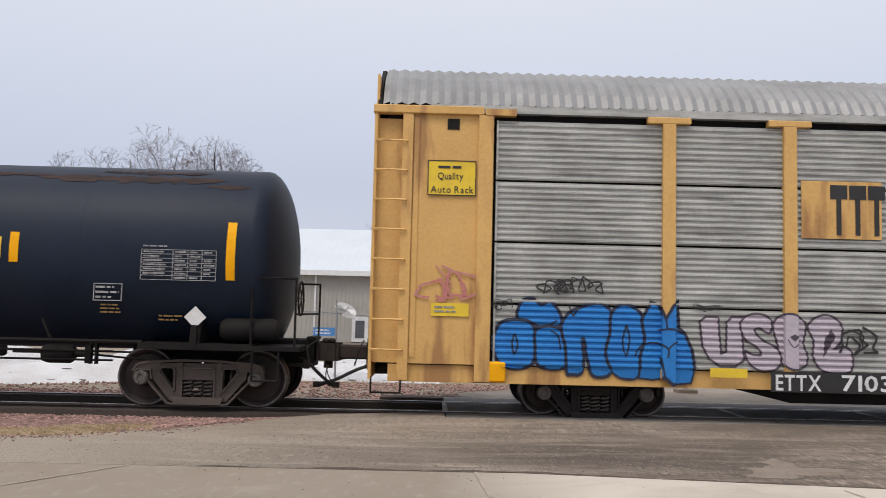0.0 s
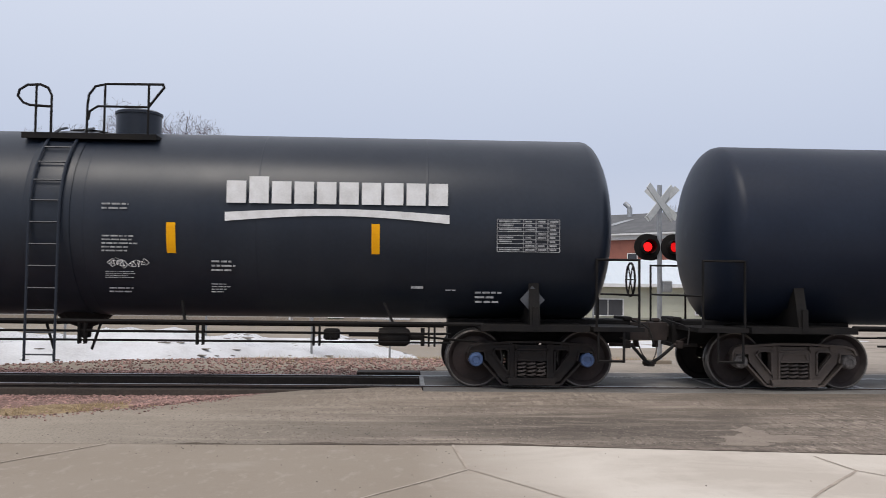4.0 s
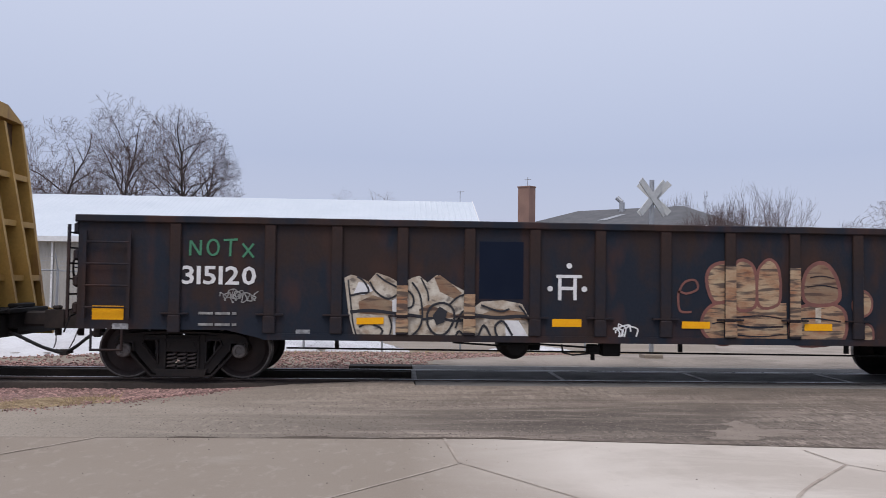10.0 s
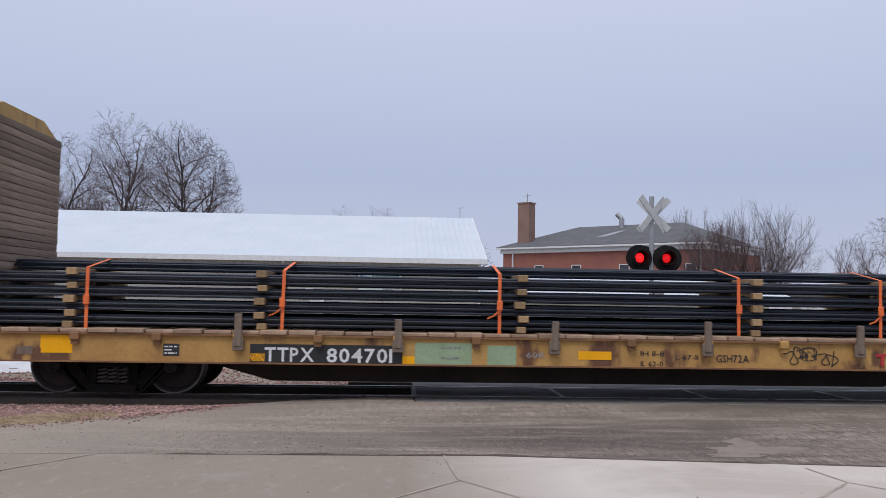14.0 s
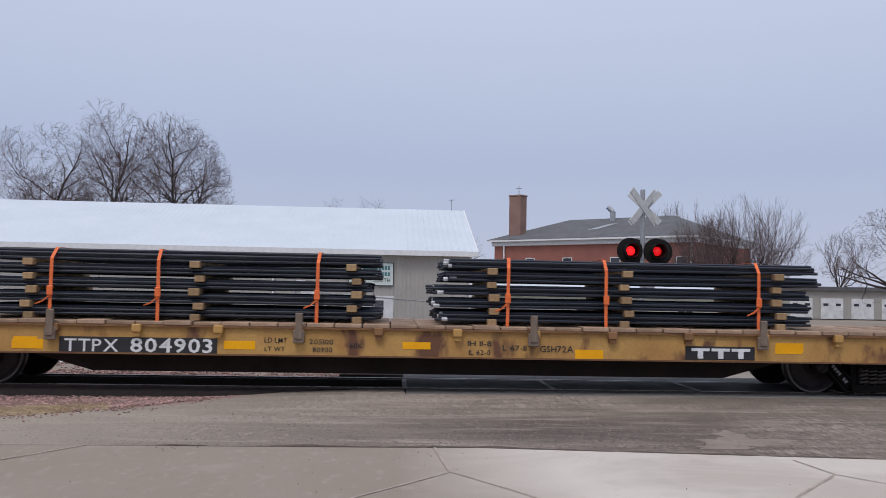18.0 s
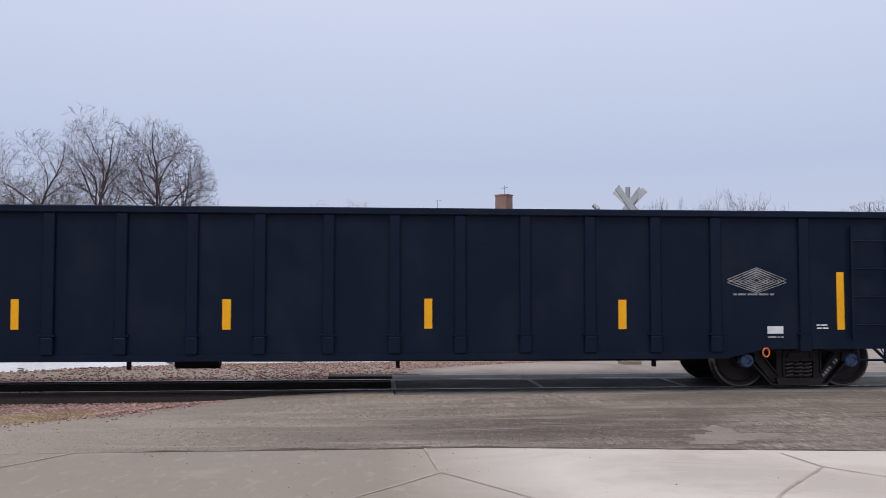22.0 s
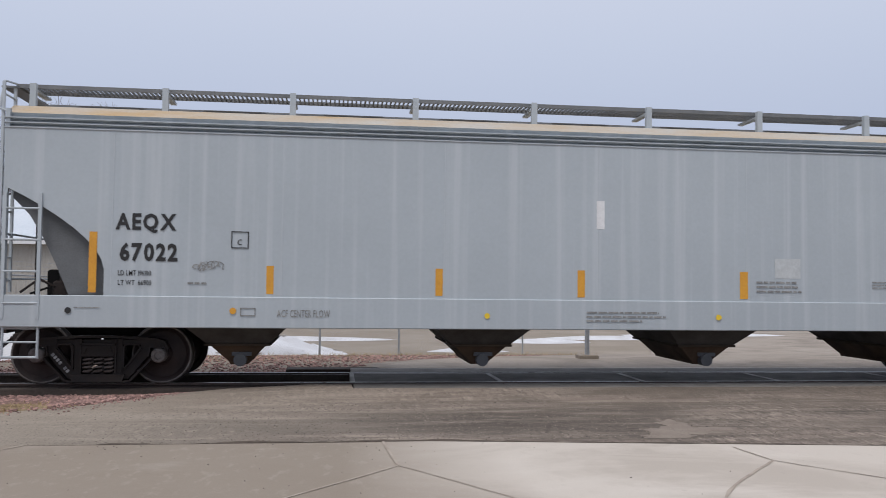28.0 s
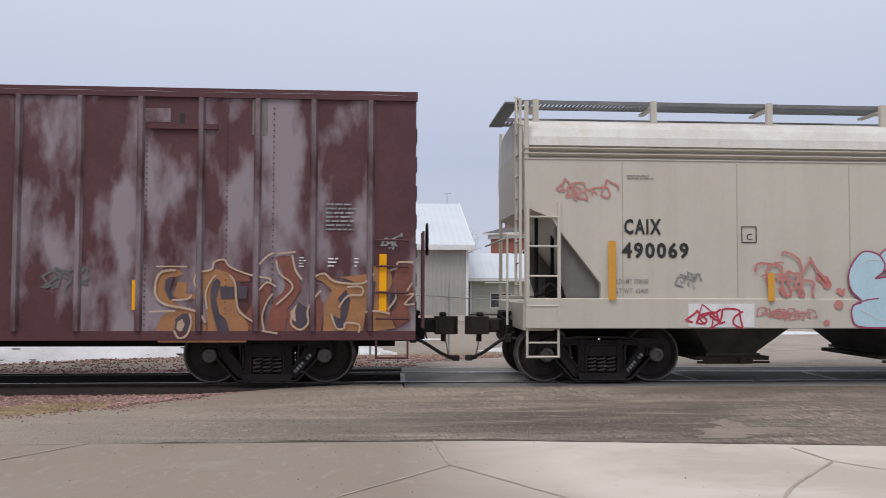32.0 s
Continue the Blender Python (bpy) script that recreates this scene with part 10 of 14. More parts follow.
spray("PLSTI", PINKDOT, None, 0, "B", [(0.331, 0.213), (0.327, 0.176), (0.318, 0.161), (0.309, 0.176), (0.305, 0.213), (0.309, 0.25), (0.318, 0.265), (0.327, 0.25)])
spray("PLSTI", PINKDOT, None, 0, "B", [(0.469, 0.724), (0.465, 0.687), (0.455, 0.671), (0.446, 0.687), (0.442, 0.724), (0.446, 0.761), (0.455, 0.776), (0.465, 0.761)])
spray("PLSTI", PINKDOT, None, 0, "B", [(0.069, 0.101), (0.065, 0.066), (0.056, 0.052), (0.047, 0.066), (0.044, 0.101), (0.047, 0.136), (0.056, 0.15), (0.065, 0.136)])
spray("PLSTI", PINKDOT, None, 0, "B", [(0.652, 0.129), (0.649, 0.094), (0.64, 0.08), (0.631, 0.094), (0.628, 0.129), (0.631, 0.164), (0.64, 0.178), (0.649, 0.164)])
spray("PLSTI", PINKDOT, None, 0, "B", [(0.735, 0.64), (0.732, 0.61), (0.724, 0.598), (0.717, 0.61), (0.714, 0.64), (0.717, 0.67), (0.724, 0.682), (0.732, 0.67)])
spray("PLSTI", PINKDOT, None, 0, "B", [(0.927, 0.346), (0.924, 0.319), (0.917, 0.307), (0.91, 0.319), (0.907, 0.346), (0.91, 0.373), (0.917, 0.384), (0.924, 0.373)])
spray("PLSTI", PINKDOT, None, 0, "B", [(0.313, 0.094), (0.31, 0.072), (0.305, 0.063), (0.299, 0.072), (0.297, 0.094), (0.299, 0.116), (0.305, 0.126), (0.31, 0.116)])
spray("PLSTI", WHITEEDGE, None, 0.016, "L", [(0.022, 0.269), (0.083, 0.248), (0.109, 0.171)])
spray("PLSTI", WHITEEDGE, None, 0.016, "L", [(0.158, 0.451), (0.194, 0.433), (0.225, 0.486)])
spray("PLSTI", WHITEEDGE, None, 0.016, "L", [(0.23, 0.178), (0.271, 0.283), (0.305, 0.29)])
spray("PLSTI", WHITEEDGE, None, 0.016, "L", [(0.58, 0.171), (0.633, 0.258), (0.704, 0.283)])
spray("PLSTI", WHITEEDGE, None, 0.016, "L", [(0.775, 0.276), (0.815, 0.213), (0.846, 0.119)])
spray("PLSTI", WHITEEDGE, None, 0.016, "L", [(0.392, 0.248), (0.473, 0.234), (0.504, 0.283)])
spray("PLSTI", WHITEEDGE, None, 0.016, "L", [(0.127, 0.766), (0.225, 0.748)])
spray("PLSTI", WHITEEDGE, None, 0.016, "L", [(0.487, 0.818), (0.544, 0.731), (0.651, 0.563)])
spray("PLSTI", WHITEEDGE, None, 0.016, "L", [(0.704, 0.815), (0.729, 0.836), (0.75, 0.794)])
spray("PLSTI", WHITEEDGE, None, 0.016, "L", [(0.349, 0.409), (0.402, 0.374), (0.438, 0.402)])
spray("PLSTI", WHITEEDGE, None, 0.016, "L", [(0.633, 0.073), (0.668, 0.115), (0.713, 0.045)])
spray("ECOPE", SILVER, REDLINE, 0.04, "B", [(0.005, 0.565), (0.015, 0.819), (0.052, 0.935), (0.12, 0.986), (0.197, 0.957), (0.227, 0.909), (0.275, 0.993), (0.334, 0.971), (0.377, 0.873), (0.411, 0.928), (0.47, 0.92), (0.518, 0.862), (0.55, 0.775), (0.587, 0.884), (0.664, 0.92), (0.723, 0.862), (0.747, 0.819), (0.781, 0.957), (0.83, 0.986), (0.874, 0.909), (0.89, 0.783), (0.883, 0.565), (0.927, 0.5), (0.976, 0.464), (0.995, 0.312), (0.985, 0.149), (0.917, 0.014), (0.489, 0.014), (0.09, 0.022), (0.052, 0.275)])
spray("ECOPE", PALEPAINT, None, 0, "P", [(0.052, 0.293), (0.993, 0.293), (0.985, 0.149), (0.917, 0.022), (0.092, 0.022)])
spray("ECOPE", REDLINE, None, 0, "P", [(0.001, 0.493), (0.009, 0.746), (0.042, 0.891), (0.024, 0.638), (0.024, 0.457), (0.042, 0.275), (0.076, 0.149), (0.09, 0.014), (0.069, 0.014), (0.052, 0.239), (0.024, 0.366)])
spray("ECOPE", REDLINE, None, 0, "P", [(0.339, 0.014), (0.402, 0.149), (0.411, 0.203), (0.402, 0.076), (0.431, 0.014)])
spray("ECOPE", REDLINE, None, 0, "P", [(0.45, 0.014), (0.518, 0.13), (0.54, 0.239), (0.546, 0.094), (0.553, 0.014)])
spray("ECOPE", REDLINE, None, 0, "P", [(0.66, 0.203), (0.723, 0.25), (0.728, 0.13), (0.754, 0.014), (0.713, 0.014), (0.701, 0.101)])
spray("ECOPE", REDLINE, None, 0, "P", [(0.202, 0.029), (0.236, 0.101), (0.241, 0.014)])
spray("ECOPE", REDLINE, None, 0.034, "L", [(0.227, 0.909), (0.232, 0.764), (0.217, 0.656), (0.161, 0.63)])
spray("ECOPE", REDLINE, None, 0.034, "L", [(0.188, 0.638), (0.222, 0.583), (0.212, 0.522), (0.168, 0.5)])
spray("ECOPE", REDLINE, None, 0.034, "L", [(0.161, 0.493), (0.227, 0.449), (0.241, 0.348), (0.244, 0.13), (0.236, 0.022)])
spray("ECOPE", REDLINE, None, 0.034, "L", [(0.258, 0.638), (0.28, 0.703), (0.306, 0.656), (0.324, 0.583), (0.368, 0.594), (0.384, 0.746), (0.377, 0.862)])
spray("ECOPE", REDLINE, None, 0.034, "L", [(0.343, 0.558), (0.353, 0.42), (0.407, 0.312), (0.411, 0.185), (0.392, 0.058)])
spray("ECOPE", REDLINE, None, 0.034, "L", [(0.242, 0.355), (0.28, 0.33), (0.306, 0.377)])
spray("ECOPE", REDLINE, None, 0.034, "L", [(0.458, 0.812), (0.436, 0.71), (0.439, 0.594), (0.465, 0.547), (0.468, 0.42)])
spray("ECOPE", REDLINE, None, 0.034, "L", [(0.55, 0.783), (0.557, 0.638), (0.559, 0.348), (0.546, 0.185)])
spray("ECOPE", REDLINE, None, 0.034, "L", [(0.643, 0.746), (0.64, 0.667), (0.674, 0.62), (0.692, 0.547), (0.674, 0.42), (0.64, 0.384)])
spray("ECOPE", REDLINE, None, 0.034, "L", [(0.746, 0.819), (0.76, 0.674), (0.76, 0.42), (0.737, 0.239)])
spray("ECOPE", REDLINE, None, 0.034, "L", [(0.886, 0.565), (0.908, 0.565), (0.917, 0.522), (0.883, 0.464)])
spray("ECOPE", GREYINK, None, 0.012, "L", [(0.382, 0.42), (0.411, 0.511), (0.45, 0.42), (0.402, 0.413)])
spray("ECOPE", GREYINK, None, 0.012, "L", [(0.625, 0.529), (0.606, 0.384)])
spray("ECOPE", GREYINK, None, 0.012, "L", [(0.616, 0.511), (0.645, 0.402)])
spray("ECOPE", GREYINK, None, 0.012, "L", [(0.781, 0.746), (0.801, 0.656)])
spray("ECOPE", GREYINK, None, 0.012, "L", [(0.489, 0.565), (0.509, 0.457)])
spray("ECOPE", GREYINK, None, 0.012, "L", [(0.266, 0.094), (0.314, 0.275)])
spray("ECOPE", GREYINK, None, 0.012, "L", [(0.285, 0.04), (0.353, 0.239)])
spray("ECOPE", GREYINK, None, 0.012, "L", [(0.616, 0.094), (0.625, 0.275)])
spray("ECOPE", GREYINK, None, 0.012, "L", [(0.786, 0.13), (0.796, 0.312)])
spray("JAUZ", GRAFSKY, None, 0, "P", [(0.085, 0.726), (0.102, 0.869), (0.117, 0.941), (0.126, 0.964), (0.135, 0.935), (0.141, 0.878), (0.155, 0.769)])
spray("JAUZ", GRAFSKY, None, 0, "P", [(0.306, 0.769), (0.327, 0.926), (0.333, 1.004), (0.342, 1.026), (0.353, 1.004), (0.359, 0.926), (0.393, 0.826)])
spray("JAUZ", GRAFSKY, None, 0, "P", [(0.452, 0.798), (0.48, 0.924), (0.486, 0.975), (0.497, 0.992), (0.507, 0.964), (0.512, 0.912), (0.534, 0.769)])
spray("JAUZ", GRAFSKY, None, 0, "P", [(0.573, 0.784), (0.583, 0.898), (0.602, 0.992), (0.625, 1.026), (0.64, 0.984), (0.649, 0.898), (0.655, 0.798)])
spray("JAUZ", GRAFSKY, None, 0, "B", [(0.802, 0.878), (0.795, 0.813), (0.776, 0.786), (0.757, 0.813), (0.75, 0.878), (0.757, 0.943), (0.776, 0.97), (0.795, 0.943)])
spray("JAUZ", GRAFSKY, None, 0, "B", [(0.764, 0.898), (0.761, 0.871), (0.753, 0.86), (0.746, 0.871), (0.743, 0.898), (0.746, 0.925), (0.753, 0.936), (0.761, 0.925)])
spray("JAUZ", GRAFSKY, None, 0, "B", [(0.016, 0.426), (0.009, 0.369), (-0.005, 0.345), (-0.02, 0.369), (-0.026, 0.426), (-0.02, 0.484), (-0.005, 0.508), (0.009, 0.484)])
spray("JAUZ", GRAFSKY, None, 0, "B", [(0.031, 0.386), (0.029, 0.361), (0.022, 0.351), (0.016, 0.361), (0.013, 0.386), (0.016, 0.411), (0.022, 0.422), (0.029, 0.411)])
spray("JAUZ", GRAFSKY, None, 0, "B", [(-0.098, 0.584), (-0.101, 0.557), (-0.107, 0.546), (-0.114, 0.557), (-0.117, 0.584), (-0.114, 0.61), (-0.107, 0.622), (-0.101, 0.61)])
spray("JAUZ", GRAFSKY, None, 0, "B", [(0.368, 1.149), (0.366, 1.134), (0.362, 1.128), (0.358, 1.134), (0.356, 1.149), (0.358, 1.165), (0.362, 1.171), (0.366, 1.165)])
spray("JAUZ", GRAFSKY, None, 0, "P", [(0.026, 0.449), (0.04, 0.555), (0.068, 0.612), (0.106, 0.455), (0.085, 0.012), (0.05, 0.021), (0.033, 0.169), (0.047, 0.284), (0.031, 0.341)])
spray("JAUZ", GRAFSKY, None, 0, "P", [(0.927, 0.498), (0.983, 0.518), (0.989, 0.441), (0.969, 0.341), (0.979, 0.255), (0.983, 0.055), (0.943, 0.021)])
spray("JAUZ", NAVY, None, 0, "P", [(0.047, 0.726), (0.068, 0.861), (0.113, 0.769), (0.155, 0.726), (0.159, 0.769), (0.169, 0.821), (0.262, 0.832), (0.309, 0.866), (0.327, 0.812), (0.351, 0.726), (0.371, 0.812), (0.408, 0.878), (0.453, 0.889), (0.471, 0.769), (0.495, 0.655), (0.512, 0.741), (0.534, 0.798), (0.628, 0.832), (0.709, 0.832), (0.905, 0.675), (0.907, 0.369), (0.975, 0.304), (0.977, 0.255), (0.94, 0.012), (0.131, 0.012), (0.071, 0.261), (0.052, 0.341), (0.068, 0.404), (0.106, 0.449), (0.064, 0.555)])
spray("JAUZ", GRAFSKY, None, 0, "P", [(0.138, 0.432), (0.205, 0.421), (0.221, 0.269), (0.184, 0.255), (0.159, 0.341)])
spray("JAUZ", LIME, INK, 0.018, "P", [(0.064, 0.804), (0.106, 0.712), (0.184, 0.666), (0.173, 0.792), (0.259, 0.812), (0.269, 0.669), (0.319, 0.798), (0.348, 0.641), (0.298, 0.484), (0.302, 0.284), (0.316, 0.261), (0.298, 0.012), (0.134, 0.012), (0.075, 0.384), (0.138, 0.398), (0.184, 0.226), (0.23, 0.178), (0.235, 0.212), (0.212, 0.455), (0.106, 0.526)])
spray("JAUZ", LIME, INK, 0.018, "P", [(0.356, 0.641), (0.408, 0.812), (0.456, 0.844), (0.474, 0.741), (0.504, 0.512), (0.523, 0.269), (0.523, 0.012), (0.445, 0.012), (0.445, 0.206), (0.36, 0.198), (0.367, 0.012), (0.302, 0.012), (0.316, 0.261), (0.302, 0.341), (0.313, 0.512)])
spray("JAUZ", LIME, INK, 0.018, "P", [(0.504, 0.555), (0.542, 0.726), (0.621, 0.772), (0.579, 0.398), (0.583, 0.269), (0.613, 0.198), (0.632, 0.255), (0.625, 0.798), (0.686, 0.812), (0.701, 0.269), (0.693, 0.012), (0.523, 0.012), (0.523, 0.269)])
spray("JAUZ", LIME, INK, 0.018, "P", [(0.72, 0.789), (0.904, 0.658), (0.904, 0.384), (0.841, 0.369), (0.786, 0.198), (0.967, 0.255), (0.939, 0.012), (0.701, 0.012), (0.709, 0.269), (0.724, 0.284), (0.817, 0.469), (0.72, 0.555)])
spray("JAUZ", MINT, None, 0, "P", [(0.112, 0.192), (0.184, 0.221), (0.23, 0.178), (0.235, 0.212), (0.316, 0.261), (0.299, 0.021), (0.135, 0.021)])
spray("JAUZ", MINT, None, 0, "P", [(0.316, 0.261), (0.371, 0.289), (0.482, 0.278), (0.523, 0.269), (0.522, 0.021), (0.445, 0.021), (0.445, 0.206), (0.359, 0.198), (0.367, 0.021), (0.303, 0.021)])
spray("JAUZ", MINT, None, 0, "P", [(0.524, 0.269), (0.582, 0.264), (0.613, 0.192), (0.634, 0.255), (0.7, 0.269), (0.693, 0.021), (0.524, 0.021)])
spray("JAUZ", MINT, None, 0, "P", [(0.709, 0.269), (0.79, 0.278), (0.786, 0.198), (0.963, 0.249), (0.938, 0.021), (0.703, 0.021)])
spray("JAUZ", NAVY, INK, 0.014, "P", [(0.373, 0.352), (0.406, 0.632), (0.439, 0.369)])
spray("JAUZ", GRAFSKY, None, 0, "P", [(0.377, 0.364), (0.404, 0.584), (0.411, 0.366)])
spray("JAUZ", NAVY, INK, 0.014, "P", [(0.582, 0.298), (0.6, 0.526), (0.625, 0.592), (0.638, 0.555), (0.636, 0.284), (0.614, 0.206), (0.59, 0.232)])
spray("JAUZ", GRAFSKY, None, 0, "P", [(0.584, 0.312), (0.602, 0.526), (0.614, 0.569), (0.613, 0.241), (0.594, 0.241)])
spray("JAUZ", GRAFSKY, None, 0, "P", [(0.372, 0.118), (0.419, 0.118), (0.421, 0.015), (0.372, 0.015)])
spray("JAUZ", NAVY, None, 0, "P", [(0.72, 0.504), (0.772, 0.478), (0.72, 0.346)])
spray("JAUZ", GRAFSKY, None, 0, "P", [(0.723, 0.478), (0.747, 0.469), (0.723, 0.409)])
spray("JAUZ", GRAFSKY, None, 0, "P", [(0.825, 0.284), (0.904, 0.352), (0.902, 0.289)])
spray("JAUZ", SWIRLGREEN, None, 0.055, "L", [(0.237, 0.306), (0.248, 0.392), (0.273, 0.426), (0.298, 0.364), (0.307, 0.278)])
spray("JAUZ", SWIRLGREEN, None, 0.055, "L", [(0.319, 0.326), (0.326, 0.469), (0.342, 0.535), (0.364, 0.512)])
spray("JAUZ", SWIRLGREEN, None, 0.055, "L", [(0.8, 0.306), (0.811, 0.412), (0.841, 0.461), (0.866, 0.432), (0.882, 0.355)])
spray("JAUZ", SWIRLGREEN, None, 0.055, "L", [(0.135, 0.061), (0.169, 0.164), (0.205, 0.212)])
spray("JAUZ", SWIRLGREEN, None, 0.055, "L", [(0.473, 0.535), (0.495, 0.469), (0.488, 0.375)])
spray("JAUZ", SWIRLGREEN, None, 0.02, "L", [(0.709, 0.069), (0.771, 0.135), (0.841, 0.098), (0.904, 0.055)])
spray("JAUZ", SWIRLGREEN, None, 0.02, "L", [(0.542, 0.098), (0.594, 0.141), (0.655, 0.069)])
spray("JAUZ", SALMON, None, 0, "B", [(0.232, 0.612), (0.226, 0.555), (0.211, 0.531), (0.196, 0.555), (0.189, 0.612), (0.196, 0.67), (0.211, 0.694), (0.226, 0.67)])
spray("JAUZ", SALMON, None, 0, "B", [(0.12, 0.364), (0.116, 0.325), (0.106, 0.309), (0.096, 0.325), (0.092, 0.364), (0.096, 0.402), (0.106, 0.418), (0.116, 0.402)])
spray("JAUZ", SALMON, None, 0, "B", [(0.318, 0.141), (0.311, 0.083), (0.296, 0.059), (0.281, 0.083), (0.274, 0.141), (0.281, 0.198), (0.296, 0.222), (0.311, 0.198)])
spray("JAUZ", SALMON, None, 0, "B", [(0.515, 0.155), (0.509, 0.109), (0.497, 0.09), (0.484, 0.109), (0.479, 0.155), (0.484, 0.201), (0.497, 0.22), (0.509, 0.201)])
spray("JAUZ", SALMON, None, 0, "B", [(0.417, 0.726), (0.412, 0.678), (0.399, 0.659), (0.386, 0.678), (0.381, 0.726), (0.386, 0.774), (0.399, 0.794), (0.412, 0.774)])
spray("JAUZ", SALMON, None, 0, "B", [(0.456, 0.612), (0.451, 0.574), (0.441, 0.558), (0.43, 0.574), (0.426, 0.612), (0.43, 0.651), (0.441, 0.666), (0.451, 0.651)])
spray("JAUZ", SALMON, None, 0, "B", [(0.592, 0.655), (0.587, 0.613), (0.575, 0.595), (0.564, 0.613), (0.559, 0.655), (0.564, 0.697), (0.575, 0.715), (0.587, 0.697)])
spray("JAUZ", SALMON, None, 0, "B", [(0.678, 0.612), (0.674, 0.574), (0.663, 0.558), (0.652, 0.574), (0.647, 0.612), (0.652, 0.651), (0.663, 0.666), (0.674, 0.651)])
spray("JAUZ", SALMON, None, 0, "B", [(0.784, 0.655), (0.778, 0.601), (0.763, 0.579), (0.747, 0.601), (0.741, 0.655), (0.747, 0.709), (0.763, 0.731), (0.778, 0.709)])
spray("JAUZ", SALMON, None, 0, "B", [(0.905, 0.141), (0.899, 0.089), (0.884, 0.067), (0.869, 0.089), (0.863, 0.141), (0.869, 0.193), (0.884, 0.214), (0.899, 0.193)])
spray("JAUZ", WHITEEDGE, None, 0.014, "L", [(0.068, 0.792), (0.107, 0.706), (0.181, 0.655)])
spray("JAUZ", WHITEEDGE, None, 0.014, "L", [(0.414, 0.809), (0.453, 0.832)])
spray("JAUZ", WHITEEDGE, None, 0.014, "L", [(0.548, 0.718), (0.617, 0.761)])
spray("JAUZ", WHITEEDGE, None, 0.014, "L", [(0.629, 0.781), (0.681, 0.798)])
spray("JAUZ", WHITEEDGE, None, 0.014, "L", [(0.723, 0.772), (0.899, 0.644)])
spray("JAUZ", WHITEEDGE, None, 0.014, "L", [(0.078, 0.369), (0.135, 0.384)])
spray("JAUZ", WHITEEDGE, None, 0.014, "L", [(0.446, 0.192), (0.362, 0.181)])
spray("SQUIGGLE", INK, None, 0.03, "L", [(0.4, 1), (0.4, 0.55), (0, 0.42), (1, 0.27), (0.2, 0.18), (1, 0.06), (0.45, 0)])
spray("EGOLK", PALECREAM, None, 0, "P", [(-0.005, 0.926), (0.029, 0.975), (0.071, 0.95), (0.121, 0.876), (0.163, 1.01), (0.23, 0.95), (0.297, 0.851), (0.351, 0.941), (0.39, 0.975), (0.432, 0.876), (0.482, 0.99), (0.55, 0.876), (0.634, 0.752), (0.676, 0.743), (0.676, 0.505), (0.718, 0.604), (0.835, 0.629), (0.936, 0.579), (0.97, 0.406), (1, 0.257), (0.995, 0.01), (0.054, 0.03), (0.02, 0.406)])
spray("EGOLK", STREAKCREAM, None, 0, "P", [(0.469, 0.95), (0.499, 0.99), (0.553, 0.876), (0.617, 0.728), (0.583, 0.629), (0.499, 0.743)])
spray("EGOLK", STREAKCREAM, None, 0, "P", [(0.071, 0.579), (0.146, 0.678), (0.264, 0.579), (0.314, 0.455), (0.23, 0.381), (0.079, 0.406)])
spray("EGOLK", STREAKCREAM, None, 0, "P", [(0.39, 0.48), (0.44, 0.554), (0.583, 0.406), (0.676, 0.48), (0.676, 0.381), (0.398, 0.332)])
spray("EGOLK", STREAKCREAM, None, 0, "P", [(0.684, 0.381), (0.802, 0.505), (0.953, 0.455), (0.978, 0.332), (0.818, 0.347)])
spray("EGOLK", WHITEEDGE, None, 0, "P", [(0.844, 0.332), (0.919, 0.332), (0.97, 0.109), (0.945, 0.04), (0.852, 0.084)])
spray("EGOLK", WHITEEDGE, None, 0, "P", [(0.071, 0.876), (0.121, 0.842), (0.146, 0.743), (0.096, 0.678), (0.045, 0.703)])
spray("EGOLK", WHITEEDGE, None, 0, "P", [(0.247, 0.604), (0.306, 0.703), (0.331, 0.629), (0.314, 0.109), (0.255, 0.084)])
spray("EGOLK", GRAFBLACK, None, 0.05, "L", [(0.029, 0.426), (0.129, 0.455), (0.264, 0.416), (0.407, 0.371)])
spray("EGOLK", GRAFBLACK, None, 0.04, "L", [(0.407, 0.332), (0.482, 0.356), (0.583, 0.317), (0.676, 0.347)])
spray("EGOLK", GRAFBLACK, None, 0.055, "L", [(0.684, 0.406), (0.802, 0.371), (0.936, 0.396), (0.987, 0.332)])
spray("EGOLK", GRAFBLACK, None, 0.025, "L", [(0.015, 0.901), (0.029, 0.604), (0.045, 0.257), (0.071, 0.035)])
spray("EGOLK", GRAFBLACK, None, 0.03, "L", [(0.062, 0.95), (0.099, 0.876), (0.124, 0.728), (0.076, 0.703), (0.029, 0.668)])
spray("EGOLK", GRAFBLACK, None, 0.03, "L", [(0.129, 0.876), (0.163, 0.728), (0.23, 0.629), (0.314, 0.752), (0.356, 0.678), (0.356, 0.53), (0.314, 0.48)])
spray("EGOLK", GRAFBLACK, None, 0.025, "L", [(0.163, 0.99), (0.205, 0.901), (0.272, 0.802)])
spray("EGOLK", GRAFBLACK, None, 0.03, "L", [(0.076, 0.208), (0.113, 0.257), (0.163, 0.238), (0.2, 0.158), (0.163, 0.05), (0.104, 0.05)])
spray("EGOLK", GRAFBLACK, None, 0.025, "L", [(0.23, 0.381), (0.247, 0.233), (0.23, 0.035)])
spray("EGOLK", GRAFBLACK, None, 0.025, "L", [(0.281, 0.307), (0.297, 0.446), (0.324, 0.406), (0.314, 0.208), (0.284, 0.183)])
spray("EGOLK", GRAFBLACK, None, 0.03, "L", [(0.331, 0.035), (0.39, 0.198), (0.408, 0.406), (0.392, 0.703), (0.351, 0.876)])
